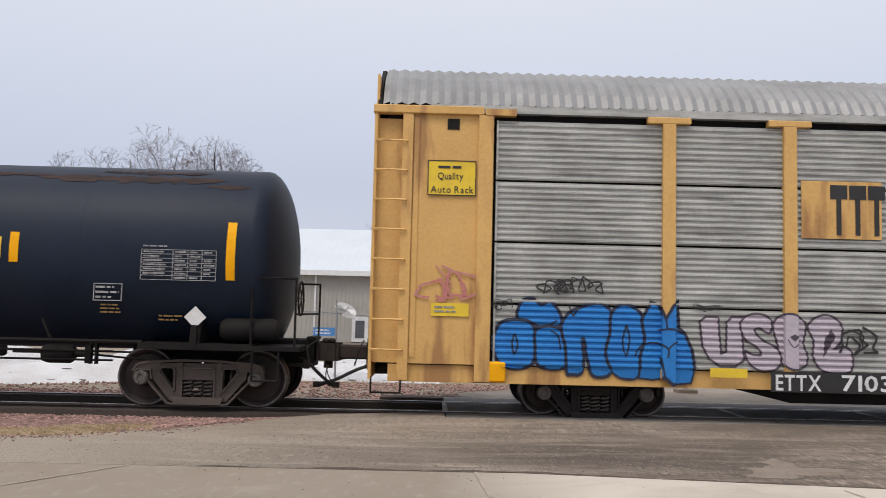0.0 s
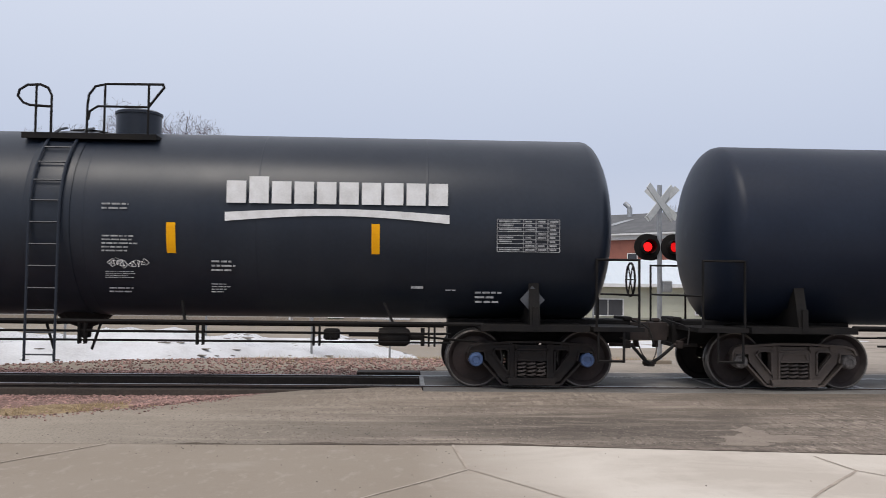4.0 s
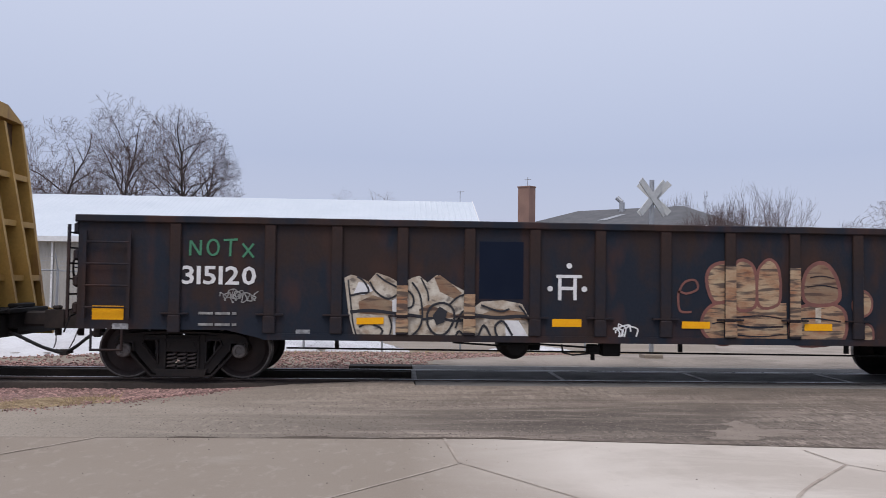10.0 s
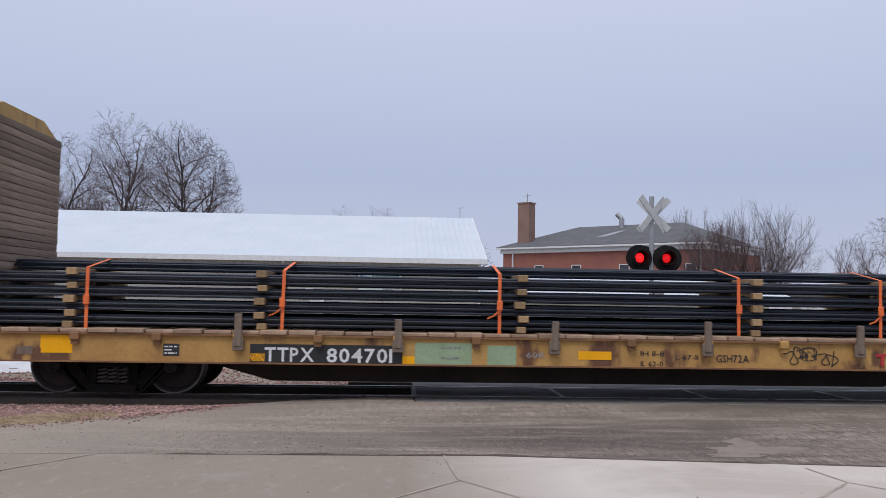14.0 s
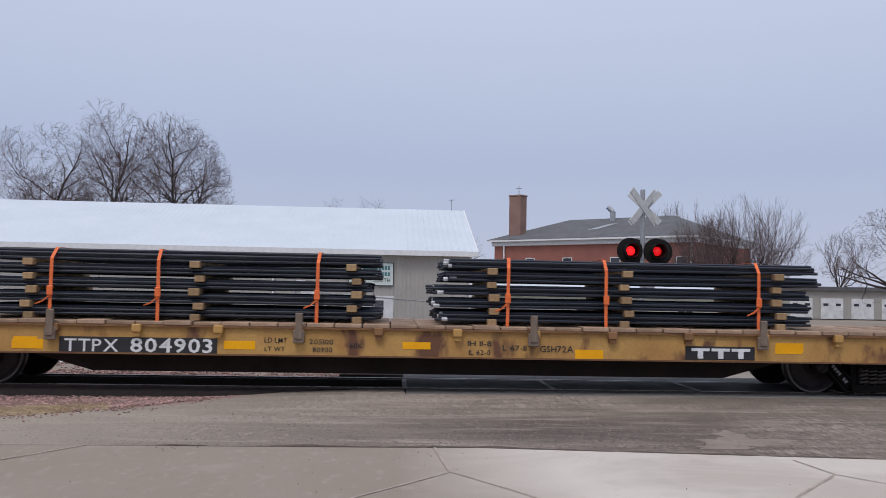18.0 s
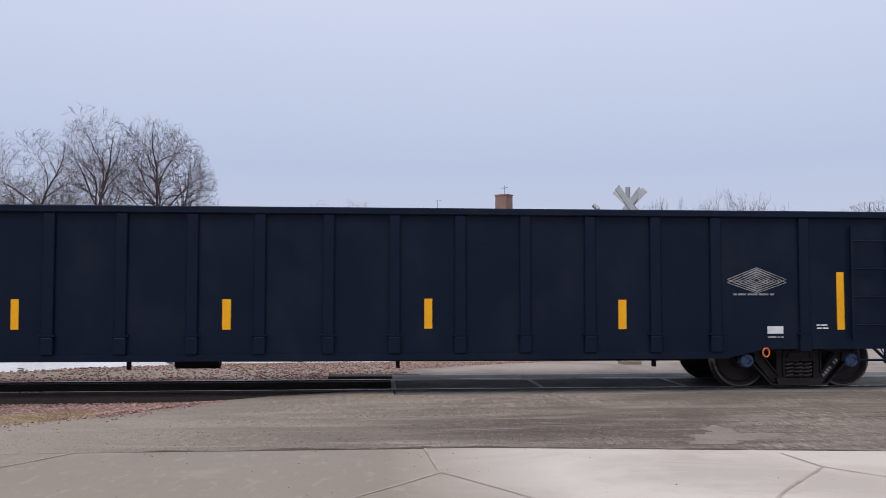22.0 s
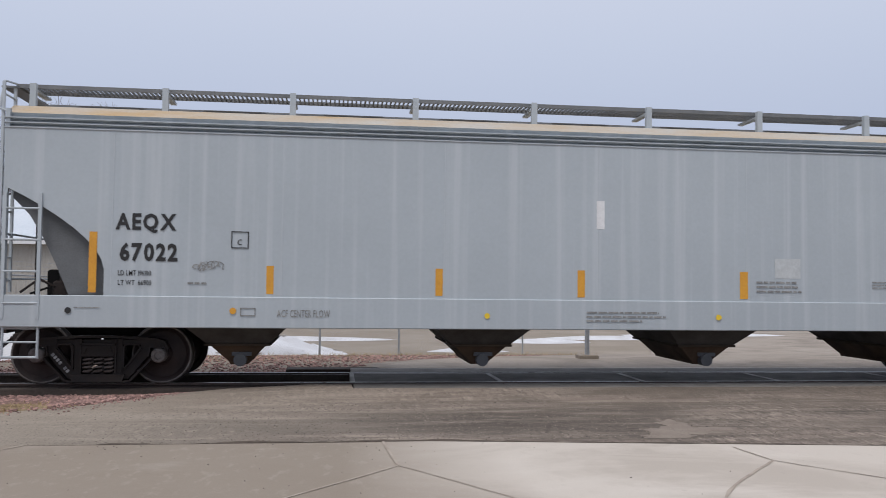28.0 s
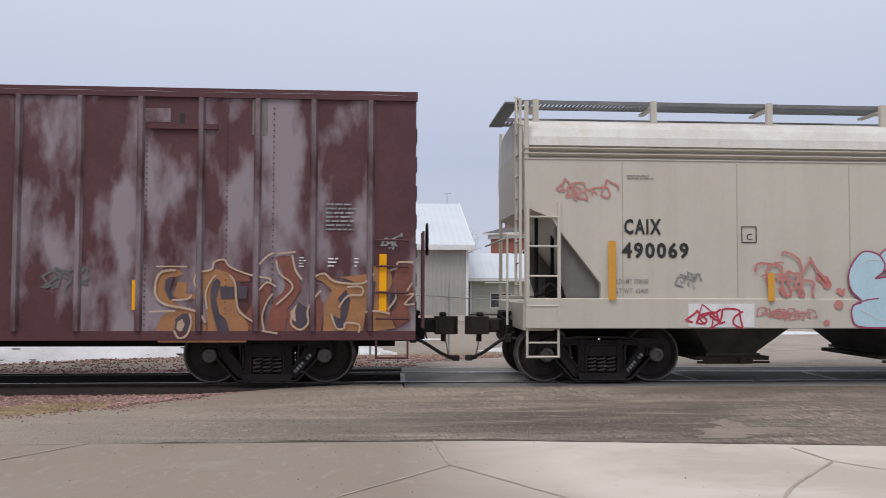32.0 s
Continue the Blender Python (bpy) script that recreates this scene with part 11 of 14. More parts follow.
spray("EGOLK", GRAFBLACK, None, 0.025, "L", [(0.398, 0.941), (0.432, 0.752), (0.44, 0.604)])
spray("EGOLK", GRAFBLACK, None, 0.035, "L", [(0.432, 0.406), (0.457, 0.53), (0.516, 0.579), (0.566, 0.505), (0.575, 0.332), (0.533, 0.134), (0.482, 0.109), (0.44, 0.233), (0.432, 0.406)])
spray("EGOLK", GRAFBLACK, None, 0.03, "L", [(0.55, 0.554), (0.6, 0.678), (0.667, 0.723)])
spray("EGOLK", GRAFBLACK, None, 0.03, "L", [(0.583, 0.208), (0.617, 0.446), (0.676, 0.505)])
spray("EGOLK", GRAFBLACK, None, 0.03, "L", [(0.64, 0.035), (0.603, 0.168), (0.575, 0.035)])
spray("EGOLK", GRAFBLACK, None, 0.035, "L", [(0.697, 0.035), (0.734, 0.257), (0.78, 0.035)])
spray("EGOLK", GRAFBLACK, None, 0.035, "L", [(0.813, 0.035), (0.793, 0.233), (0.835, 0.317), (0.886, 0.109)])
spray("EGOLK", GRAFBLACK, None, 0.03, "L", [(0.718, 0.554), (0.818, 0.465), (0.869, 0.505)])
spray("EGOLK", GRAFBLACK, None, 0.03, "L", [(0.919, 0.554), (0.961, 0.406), (0.982, 0.158), (0.961, 0.03)])
spray("EGOLK", GRAFBLACK, None, 0, "P", [(0.462, 0.396), (0.499, 0.525), (0.541, 0.455), (0.524, 0.297), (0.482, 0.248)])
spray("EGOLK", YELLOW, None, 0, "P", [(0.062, 0.347), (0.205, 0.356), (0.205, 0.257), (0.062, 0.248)])
spray("EMN", FADEDRED, None, 0.035, "L", [(0.025, 0.549), (0.054, 0.677), (0.103, 0.703), (0.115, 0.6), (0.064, 0.544), (0.029, 0.564), (0.025, 0.446), (0.037, 0.333), (0.087, 0.328)])
spray("EMN", FADEDCREAM, FADEDRED, 0.05, "B", [(0.142, 0.292), (0.19, 0.421), (0.258, 0.436), (0.278, 0.292), (0.274, -0.015), (0.2, -0.036), (0.138, 0.113)])
spray("EMN", FADEDCREAM, FADEDRED, 0.055, "B", [(0.157, 0.703), (0.181, 0.867), (0.249, 0.918), (0.297, 0.831), (0.297, 0.6), (0.258, 0.472), (0.19, 0.456)])
spray("EMN", FADEDCREAM, None, 0, "P", [(0.278, 0.385), (0.375, 0.436), (0.534, 0.446), (0.538, -0.031), (0.278, -0.031)])
spray("EMN", FADEDCREAM, FADEDRED, 0.05, "B", [(0.278, 0.779), (0.297, 0.918), (0.336, 0.949), (0.379, 0.867), (0.394, 0.651), (0.384, 0.395), (0.297, 0.385)])
spray("EMN", FADEDCREAM, FADEDRED, 0.045, "B", [(0.398, 0.779), (0.423, 0.918), (0.462, 0.959), (0.497, 0.856), (0.507, 0.6), (0.491, 0.421), (0.404, 0.41)])
spray("EMN", FADEDCREAM, FADEDRED, 0.05, "B", [(0.559, 0.318), (0.627, 0.421), (0.744, 0.446), (0.812, 0.344), (0.817, 0.087), (0.763, -0.031), (0.569, -0.031)])
spray("EMN", STREAKCREAM, FADEDRED, 0.06, "B", [(0.612, 0.549), (0.623, 0.779), (0.666, 0.908), (0.724, 0.918), (0.773, 0.754), (0.788, 0.523), (0.744, 0.436), (0.647, 0.436)])
spray("EMN", PALECREAM, None, 0, "P", [(0.672, 0.395), (0.699, 0.395), (0.699, 0.215), (0.672, 0.215)])
spray("EMN", FADEDCREAM, FADEDRED, 0.035, "B", [(0.85, 0.446), (0.87, 0.574), (0.909, 0.6), (0.942, 0.497), (0.934, 0.354), (0.895, 0.292), (0.86, 0.333)])
spray("EMN", FADEDCREAM, FADEDRED, 0.035, "B", [(0.889, 0.138), (0.915, 0.205), (0.942, 0.164), (0.948, 0.036), (0.918, -0.026), (0.889, 0.005)])
spray("EMN", RUSTGON, None, 0.03, "L", [(0.282, 0.19), (0.375, 0.154), (0.52, 0.169)])
spray("EMN", RUSTGON, None, 0.02, "L", [(0.297, 0.272), (0.414, 0.292), (0.515, 0.262)])
spray("EMN", RUSTGON, None, 0.022, "L", [(0.579, 0.251), (0.666, 0.272), (0.792, 0.231)])
spray("EMN", RUSTGON, None, 0.018, "L", [(0.297, 0.062), (0.414, 0.046), (0.52, 0.077)])
spray("EMN", RUSTGON, None, 0.018, "L", [(0.647, 0.754), (0.705, 0.774), (0.763, 0.744)])
spray("EMN", RUSTGON, None, 0.018, "L", [(0.631, 0.641), (0.705, 0.662), (0.779, 0.631)])
spray("EMN", RUSTGON, None, 0.018, "L", [(0.181, 0.19), (0.219, 0.21), (0.268, 0.179)])
spray("EMN", YELLOW, None, 0, "P", [(0.041, 0.215), (0.173, 0.215), (0.173, 0.133), (0.041, 0.133)])
spray("EMN", YELLOW, None, 0, "P", [(0.619, 0.205), (0.751, 0.205), (0.751, 0.123), (0.619, 0.123)])
spray("DEST", WHITEEDGE, GRAFBLACK, 0.045, "P", [(0.007, 0.505), (0.051, 0.705), (0.227, 0.933), (0.305, 0.99), (0.324, 0.876), (0.385, 0.99), (0.417, 0.857), (0.544, 0.924), (0.666, 0.981), (0.812, 0.933), (0.995, 0.838), (0.946, 0.552), (0.922, 0.457), (0.91, 0.2), (0.812, 0.114), (0.641, 0.086), (0.52, 0.076), (0.483, 0), (0.422, 0.152), (0.324, 0.124), (0.227, 0.162), (0.154, 0.171), (0.076, 0.257), (0.08, 0.4), (0.027, 0.381)])
spray("DEST", GRAFBLACK, None, 0, "P", [(0.027, 0.533), (0.063, 0.657), (0.154, 0.762), (0.178, 0.857), (0.259, 0.914), (0.285, 0.743), (0.28, 0.505), (0.239, 0.295), (0.154, 0.219), (0.11, 0.276), (0.144, 0.352), (0.141, 0.486), (0.085, 0.486)])
spray("DEST", WHITEEDGE, None, 0, "P", [(0.193, 0.743), (0.222, 0.705), (0.22, 0.448), (0.193, 0.381)])
spray("DEST", GRAFBLACK, None, 0, "P", [(0.29, 0.829), (0.315, 0.924), (0.341, 0.8), (0.4, 0.914), (0.395, 0.743), (0.339, 0.667), (0.327, 0.6), (0.388, 0.571), (0.363, 0.457), (0.322, 0.457), (0.315, 0.362), (0.388, 0.343), (0.363, 0.2), (0.293, 0.181), (0.28, 0.4), (0.307, 0.552), (0.285, 0.648)])
spray("DEST", GRAFBLACK, None, 0, "P", [(0.415, 0.8), (0.52, 0.886), (0.646, 0.924), (0.617, 0.762), (0.524, 0.762), (0.488, 0.686), (0.573, 0.552), (0.593, 0.343), (0.544, 0.152), (0.485, 0.057), (0.434, 0.21), (0.398, 0.276), (0.48, 0.314), (0.498, 0.4), (0.415, 0.533), (0.39, 0.667)])
spray("DEST", GRAFBLACK, None, 0, "P", [(0.607, 0.676), (0.671, 0.905), (0.812, 0.895), (0.968, 0.819), (0.939, 0.648), (0.861, 0.638), (0.768, 0.657), (0.763, 0.419), (0.802, 0.314), (0.885, 0.448), (0.91, 0.41), (0.89, 0.2), (0.788, 0.152), (0.666, 0.162), (0.617, 0.248), (0.651, 0.41), (0.666, 0.59)])
spray("DEST", WHITEEDGE, None, 0.022, "L", [(0.105, 0.533), (0.112, 0.619), (0.122, 0.552), (0.132, 0.629), (0.139, 0.552)])
spray("DEST", WHITEEDGE, None, 0.02, "L", [(0.759, 0.743), (0.763, 0.829), (0.778, 0.762), (0.788, 0.838)])
spray("DEST", WHITEEDGE, None, 0.02, "L", [(0.802, 0.752), (0.81, 0.838), (0.827, 0.838)])
spray("DEST", WHITEEDGE, None, 0.02, "L", [(0.861, 0.829), (0.841, 0.8), (0.851, 0.743), (0.866, 0.762)])
spray("OENOX", SPRAYBLUE, GRAFINK, 0.05, "B", [(0.129, 0.746), (0.148, 0.936), (0.2, 0.98), (0.245, 0.906), (0.29, 0.95), (0.335, 0.819), (0.342, 0.673), (0.265, 0.629), (0.2, 0.687)])
spray("OENOX", SPRAYBLUE, GRAFINK, 0.055, "B", [(0.013, 0.497), (0.045, 0.673), (0.11, 0.725), (0.187, 0.702), (0.219, 0.585), (0.219, 0.322), (0.2, 0.19), (0.123, 0.14), (0.052, 0.19), (0.019, 0.322)])
spray("OENOX", SPRAYBLUE, GRAFINK, 0.05, "B", [(0.219, 0.599), (0.277, 0.658), (0.342, 0.614), (0.374, 0.439), (0.381, 0.234), (0.342, 0.152), (0.258, 0.161), (0.223, 0.234), (0.218, 0.409)])
spray("OENOX", SPRAYBLUE, GRAFINK, 0.05, "B", [(0.348, 0.702), (0.381, 0.819), (0.426, 0.877), (0.523, 0.942), (0.587, 0.848), (0.6, 0.673), (0.577, 0.38), (0.587, 0.117), (0.535, 0.064), (0.494, 0.102), (0.474, 0.263), (0.458, 0.38), (0.448, 0.117), (0.4, 0.088), (0.374, 0.117), (0.365, 0.409), (0.346, 0.585)])
spray("OENOX", SPRAYBLUE, GRAFINK, 0.05, "B", [(0.587, 0.819), (0.639, 0.936), (0.703, 0.892), (0.745, 0.76), (0.748, 0.497), (0.735, 0.234), (0.716, 0.073), (0.652, 0.058), (0.594, 0.146), (0.561, 0.351), (0.581, 0.585)])
spray("OENOX", SPRAYBLUE, GRAFINK, 0.05, "P", [(0.735, 0.76), (0.781, 0.965), (0.817, 0.942), (0.848, 0.775), (0.886, 0.93), (0.91, 0.98), (0.917, 0.673), (0.948, 0.599), (0.983, 0.409), (0.995, 0.205), (0.977, 0.029), (0.884, 0), (0.845, 0.082), (0.794, 0.058), (0.729, 0.073), (0.729, 0.322), (0.752, 0.526)])
spray("OENOX", GRAFINK, None, 0, "P", [(0.439, 0.526), (0.458, 0.541), (0.471, 0.439), (0.466, 0.307), (0.445, 0.336)])
spray("OENOX", GRAFINK, None, 0.028, "L", [(0.116, 0.556), (0.106, 0.439), (0.117, 0.316), (0.133, 0.424), (0.12, 0.556)])
spray("OENOX", GRAFINK, None, 0.028, "L", [(0.284, 0.658), (0.323, 0.725)])
spray("OENOX", GRAFINK, None, 0.025, "L", [(0.293, 0.599), (0.329, 0.541), (0.342, 0.38)])
spray("OENOX", GRAFINK, None, 0.028, "L", [(0.661, 0.687), (0.643, 0.497), (0.661, 0.327), (0.677, 0.526), (0.661, 0.687)])
spray("OENOX", GRAFINK, None, 0.028, "L", [(0.703, 0.322), (0.729, 0.433), (0.794, 0.491), (0.858, 0.424), (0.858, 0.316)])
spray("OENOX", GRAFINK, None, 0.025, "L", [(0.858, 0.409), (0.886, 0.48), (0.912, 0.503)])
spray("OENOX", GRAFINK, None, 0.028, "L", [(0.848, 0.804), (0.854, 0.658)])
spray("OENOX", GRAFINK, None, 0.028, "L", [(0.813, 0.637), (0.884, 0.655), (0.942, 0.599)])
spray("OENOX", GRAFINK, None, 0.028, "L", [(0.827, 0.307), (0.845, 0.082)])
spray("OENOX", GRAFINK, None, 0.025, "L", [(0.381, 0.906), (0.4, 0.789), (0.422, 0.863)])
spray("USER", LILAC, PLUMDARK, 0.034, "B", [(0.479, 0.815), (0.547, 0.991), (0.632, 0.969), (0.692, 0.815), (0.675, 0.507), (0.701, 0.286), (0.684, 0.11), (0.598, 0.057), (0.53, 0.176), (0.509, 0.463)])
spray("USER", LILAC, PLUMDARK, 0.034, "P", [(0.009, 0.837), (0.048, 0.921), (0.128, 0.912), (0.137, 0.595), (0.147, 0.295), (0.178, 0.33), (0.181, 0.837), (0.214, 0.921), (0.299, 0.921), (0.282, 0.595), (0.294, 0.198), (0.239, 0.088), (0.137, 0.084), (0.068, 0.207), (0.026, 0.419)])
spray("USER", LILAC, PLUMDARK, 0.034, "B", [(0.27, 0.837), (0.342, 0.982), (0.427, 0.969), (0.474, 0.85), (0.456, 0.661), (0.393, 0.744), (0.362, 0.692), (0.414, 0.542), (0.499, 0.419), (0.533, 0.242), (0.506, 0.066), (0.41, 0.009), (0.325, 0.145), (0.299, 0.352), (0.345, 0.295), (0.403, 0.295), (0.376, 0.419), (0.297, 0.559)])
spray("USER", LILAC, PLUMDARK, 0.034, "B", [(0.701, 0.793), (0.769, 0.969), (0.855, 0.982), (0.923, 0.815), (0.918, 0.551), (0.875, 0.427), (0.932, 0.463), (0.986, 0.366), (0.983, 0.066), (0.889, -0.004), (0.786, 0.066), (0.735, 0.286), (0.74, 0.551)])
spray("USER", PLUMDARK, None, 0, "P", [(0.809, 0.573), (0.855, 0.753), (0.884, 0.617), (0.841, 0.441), (0.803, 0.264)])
spray("USER", PLUMDARK, None, 0, "P", [(0.573, 0.608), (0.607, 0.656), (0.638, 0.612), (0.607, 0.533)])
spray("USER", PLUMDARK, None, 0.016, "L", [(0.561, 0.568), (0.603, 0.432), (0.653, 0.559)])
spray("DECAP", REDLINE, None, 0, "P", [(0, 0.782), (0.037, 0.801), (0.08, 0.509), (0.156, 0.592), (0.159, 0.509), (0.063, 0.441), (0.025, 0.581)])
spray("DECAP", REDLINE, None, 0, "P", [(0.064, 0.408), (0.109, 0.431), (0.146, 0.152), (0.107, 0.194)])
spray("DECAP", REDLINE, None, 0, "P", [(0.302, 0.256), (0.331, 0.299), (0.337, 0.147), (0.307, 0.137)])
spray("DECAP", REDLINE, None, 0, "P", [(0.608, 0.199), (0.628, 0.242), (0.638, 0.071), (0.618, 0.033)])
spray("DECAP", REDLINE, None, 0, "P", [(0.708, 0.142), (0.722, 0.178), (0.733, 0.047), (0.72, 0.005)])
spray("DECAP", WHITEFILL, REDLINE, 0.055, "P", [(0.037, 0.794), (0.107, 0.896), (0.185, 0.96), (0.259, 0.929), (0.317, 0.794), (0.351, 0.628), (0.354, 0.521), (0.342, 0.398), (0.292, 0.273), (0.185, 0.114), (0.146, 0.154), (0.107, 0.403), (0.151, 0.498), (0.146, 0.559), (0.074, 0.507)])
spray("DECAP", WHITEFILL, REDLINE, 0.05, "P", [(0.313, 0.9), (0.469, 0.96), (0.473, 0.675), (0.379, 0.652), (0.379, 0.616), (0.453, 0.628), (0.461, 0.509), (0.395, 0.486), (0.399, 0.438), (0.498, 0.479), (0.513, 0.178), (0.333, 0.166), (0.325, 0.308), (0.36, 0.427), (0.364, 0.581)])
spray("DECAP", WHITEFILL, REDLINE, 0.05, "P", [(0.48, 0.841), (0.519, 0.905), (0.56, 0.929), (0.613, 0.882), (0.648, 0.723), (0.617, 0.616), (0.658, 0.332), (0.621, 0.249), (0.519, 0.175), (0.502, 0.479), (0.457, 0.509), (0.457, 0.628), (0.48, 0.673)])
spray("DECAP", WHITEFILL, REDLINE, 0.05, "P", [(0.63, 0.912), (0.765, 0.912), (0.79, 0.581), (0.835, 0.19), (0.733, 0.076), (0.718, 0.445), (0.704, 0.46), (0.712, 0.19), (0.63, 0.076), (0.621, 0.232), (0.659, 0.332), (0.621, 0.592), (0.652, 0.723)])
spray("DECAP", WHITEFILL, REDLINE, 0.05, "P", [(0.778, 0.841), (0.827, 0.886), (0.885, 0.9), (0.942, 0.865), (0.988, 0.735), (0.998, 0.581), (0.963, 0.455), (0.872, 0.415), (0.889, 0.296), (0.823, 0.083), (0.809, 0.012), (0.844, 0.19), (0.802, 0.521), (0.786, 0.64)])
spray("DECAP", REDLINE, None, 0, "P", [(0.177, 0.723), (0.214, 0.746), (0.233, 0.664), (0.203, 0.585), (0.187, 0.628)])
spray("DECAP", REDLINE, None, 0, "P", [(0.519, 0.604), (0.539, 0.668), (0.568, 0.616), (0.609, 0.628), (0.613, 0.592), (0.557, 0.533), (0.528, 0.521)])
spray("DECAP", REDLINE, None, 0, "P", [(0.7, 0.818), (0.712, 0.806), (0.72, 0.521), (0.689, 0.514)])
spray("DECAP", REDLINE, None, 0, "P", [(0.848, 0.699), (0.885, 0.692), (0.892, 0.604), (0.856, 0.581)])
spray("DECAP", REDLINE, None, 0, "P", [(0.79, 0.581), (0.811, 0.55), (0.804, 0.486), (0.794, 0.509)])
spray("KEL", GRAFSKY, GRAFSKY, 0.17, "P", [(0.031, 0.805), (0.232, 0.966), (0.264, 0.775), (0.288, 0.901), (0.405, 0.928), (0.438, 0.908), (0.681, 0.894), (0.75, 0.877), (0.757, 0.321), (0.779, 0.512), (0.85, 0.604), (0.938, 0.314), (0.992, 0.09), (0.98, 0.07), (0.112, 0.07), (0.124, 0.382), (0.049, 0.416), (0.016, 0.689)])
spray("KEL", DEEPTEAL, GRAFINK, 0.045, "P", [(0.031, 0.805), (0.232, 0.966), (0.264, 0.775), (0.288, 0.901), (0.405, 0.928), (0.438, 0.908), (0.681, 0.894), (0.75, 0.877), (0.757, 0.321), (0.779, 0.512), (0.85, 0.604), (0.938, 0.314), (0.998, 0.034), (0.989, 0), (0.106, 0), (0.124, 0.382), (0.049, 0.416), (0.016, 0.689)])
spray("KEL", MAUVE, None, 0, "P", [(0.04, 0.792), (0.226, 0.928), (0.288, 0.57), (0.265, 0.502), (0.195, 0.706), (0.049, 0.662)])
spray("KEL", MAUVE, None, 0, "P", [(0.303, 0.867), (0.4, 0.901), (0.381, 0.638), (0.31, 0.56)])
spray("KEL", MAUVE, None, 0, "P", [(0.456, 0.86), (0.673, 0.877), (0.664, 0.689), (0.54, 0.683), (0.513, 0.604), (0.465, 0.662)])
spray("KEL", MAUVE, None, 0, "P", [(0.686, 0.853), (0.739, 0.86), (0.743, 0.491), (0.674, 0.468), (0.679, 0.724)])
spray("KEL", MAUVE, None, 0, "P", [(0.823, 0.532), (0.854, 0.587), (0.87, 0.512), (0.839, 0.478)])
spray("KEL", GRAFINK, None, 0, "P", [(0.013, 0.724), (0.038, 0.792), (0.066, 0.512), (0.051, 0.416)])
spray("KEL", GRAFINK, None, 0, "P", [(0.279, 0.843), (0.303, 0.894), (0.298, 0.706), (0.285, 0.648)])
spray("KEL", GRAFINK, None, 0, "P", [(0.429, 0.86), (0.458, 0.877), (0.469, 0.669), (0.44, 0.717)])
spray("KEL", GRAFINK, None, 0, "P", [(0.544, 0.689), (0.664, 0.683), (0.662, 0.594), (0.544, 0.614)])
spray("KEL", GRAFINK, None, 0, "P", [(0.553, 0.382), (0.655, 0.403), (0.655, 0.321), (0.553, 0.328)])
spray("KEL", GRAFINK, None, 0, "P", [(0.768, 0.444), (0.801, 0.416), (0.807, 0.246), (0.774, 0.341)])
spray("KEL", GRAFINK, None, 0, "P", [(0.757, 0.321), (0.779, 0.512), (0.768, 0.28)])
spray("KEL", GRAFSKY, None, 0, "P", [(0.317, 0.314), (0.365, 0.334), (0.338, 0.034)])
spray("KEL", GRAFINK, None, 0, "P", [(0.367, 0.334), (0.389, 0.341), (0.35, 0.007), (0.335, 0.007)])
spray("KEL", WHITEEDGE, None, 0.016, "L", [(0.04, 0.792), (0.226, 0.928)])
spray("KEL", WHITEEDGE, None, 0.018, "L", [(0.246, 0.843), (0.296, 0.56)])
spray("KEL", WHITEEDGE, None, 0.014, "L", [(0.062, 0.512), (0.195, 0.621), (0.265, 0.491)])
spray("KEL", WHITEEDGE, None, 0.02, "L", [(0.303, 0.41), (0.332, 0.014)])
spray("KEL", WHITEEDGE, None, 0.018, "L", [(0.394, 0.601), (0.46, 0.614), (0.502, 0.56), (0.487, 0.41), (0.442, 0.007)])
spray("KEL", WHITEEDGE, None, 0.018, "L", [(0.46, 0.86), (0.566, 0.874), (0.674, 0.877), (0.669, 0.676)])
spray("KEL", WHITEEDGE, None, 0.018, "L", [(0.544, 0.683), (0.544, 0.546), (0.664, 0.57), (0.659, 0.41)])
spray("KEL", WHITEEDGE, None, 0.018, "L", [(0.544, 0.355), (0.553, 0.13), (0.683, 0.246), (0.668, 0.007)])
spray("KEL", WHITEEDGE, None, 0.02, "L", [(0.748, 0.297), (0.752, 0.177), (0.837, 0.184)])
spray("KEL", WHITEEDGE, None, 0.016, "L", [(0.688, 0.843), (0.74, 0.86), (0.746, 0.321)])
spray("KEL", WHITEEDGE, None, 0.018, "L", [(0.789, 0.491), (0.853, 0.594), (0.92, 0.307), (0.996, 0.034), (0.982, -0.003)])
spray("KEL", MAUVE, None, 0.012, "L", [(0.274, 0.382), (0.29, 0.553), (0.336, 0.519), (0.363, 0.604)])
spray("KEL", MAUVE, None, 0.012, "L", [(0.619, 0.587), (0.624, 0.433), (0.655, 0.416)])
spray("KEL", MAUVE, None, 0.012, "L", [(0.814, 0.485), (0.827, 0.365), (0.858, 0.382), (0.881, 0.485)])
spray("EMS", PINKLINE, None, 0, "P", [(0.363, 0.837), (0.416, 0.942), (0.472, 0.983), (0.521, 0.948), (0.709, 0.988), (0.696, 0.904), (0.535, 0.866), (0.43, 0.802)])
spray("EMS", PINKLINE, None, 0, "P", [(0.954, 0.204), (1.031, 0.213), (1.045, 0.087), (0.996, 0.009), (0.919, 0.009)])
spray("EMS", PINKLINE, None, 0, "P", [(0.444, 0.009), (0.469, 0.131), (0.507, 0.009)])
spray("EMS", PINKLINE, None, 0, "P", [(0.605, 0.009), (0.623, 0.117), (0.656, 0.009)])
spray("EMS", PALEBLUE, PINKLINE, 0.026, "B", [(0.193, 0.816), (0.263, 0.924), (0.36, 0.889), (0.43, 0.743), (0.465, 0.539), (0.472, 0.219), (0.444, 0.044), (0.332, 0.026), (0.277, 0.219), (0.311, 0.452), (0.228, 0.656)])
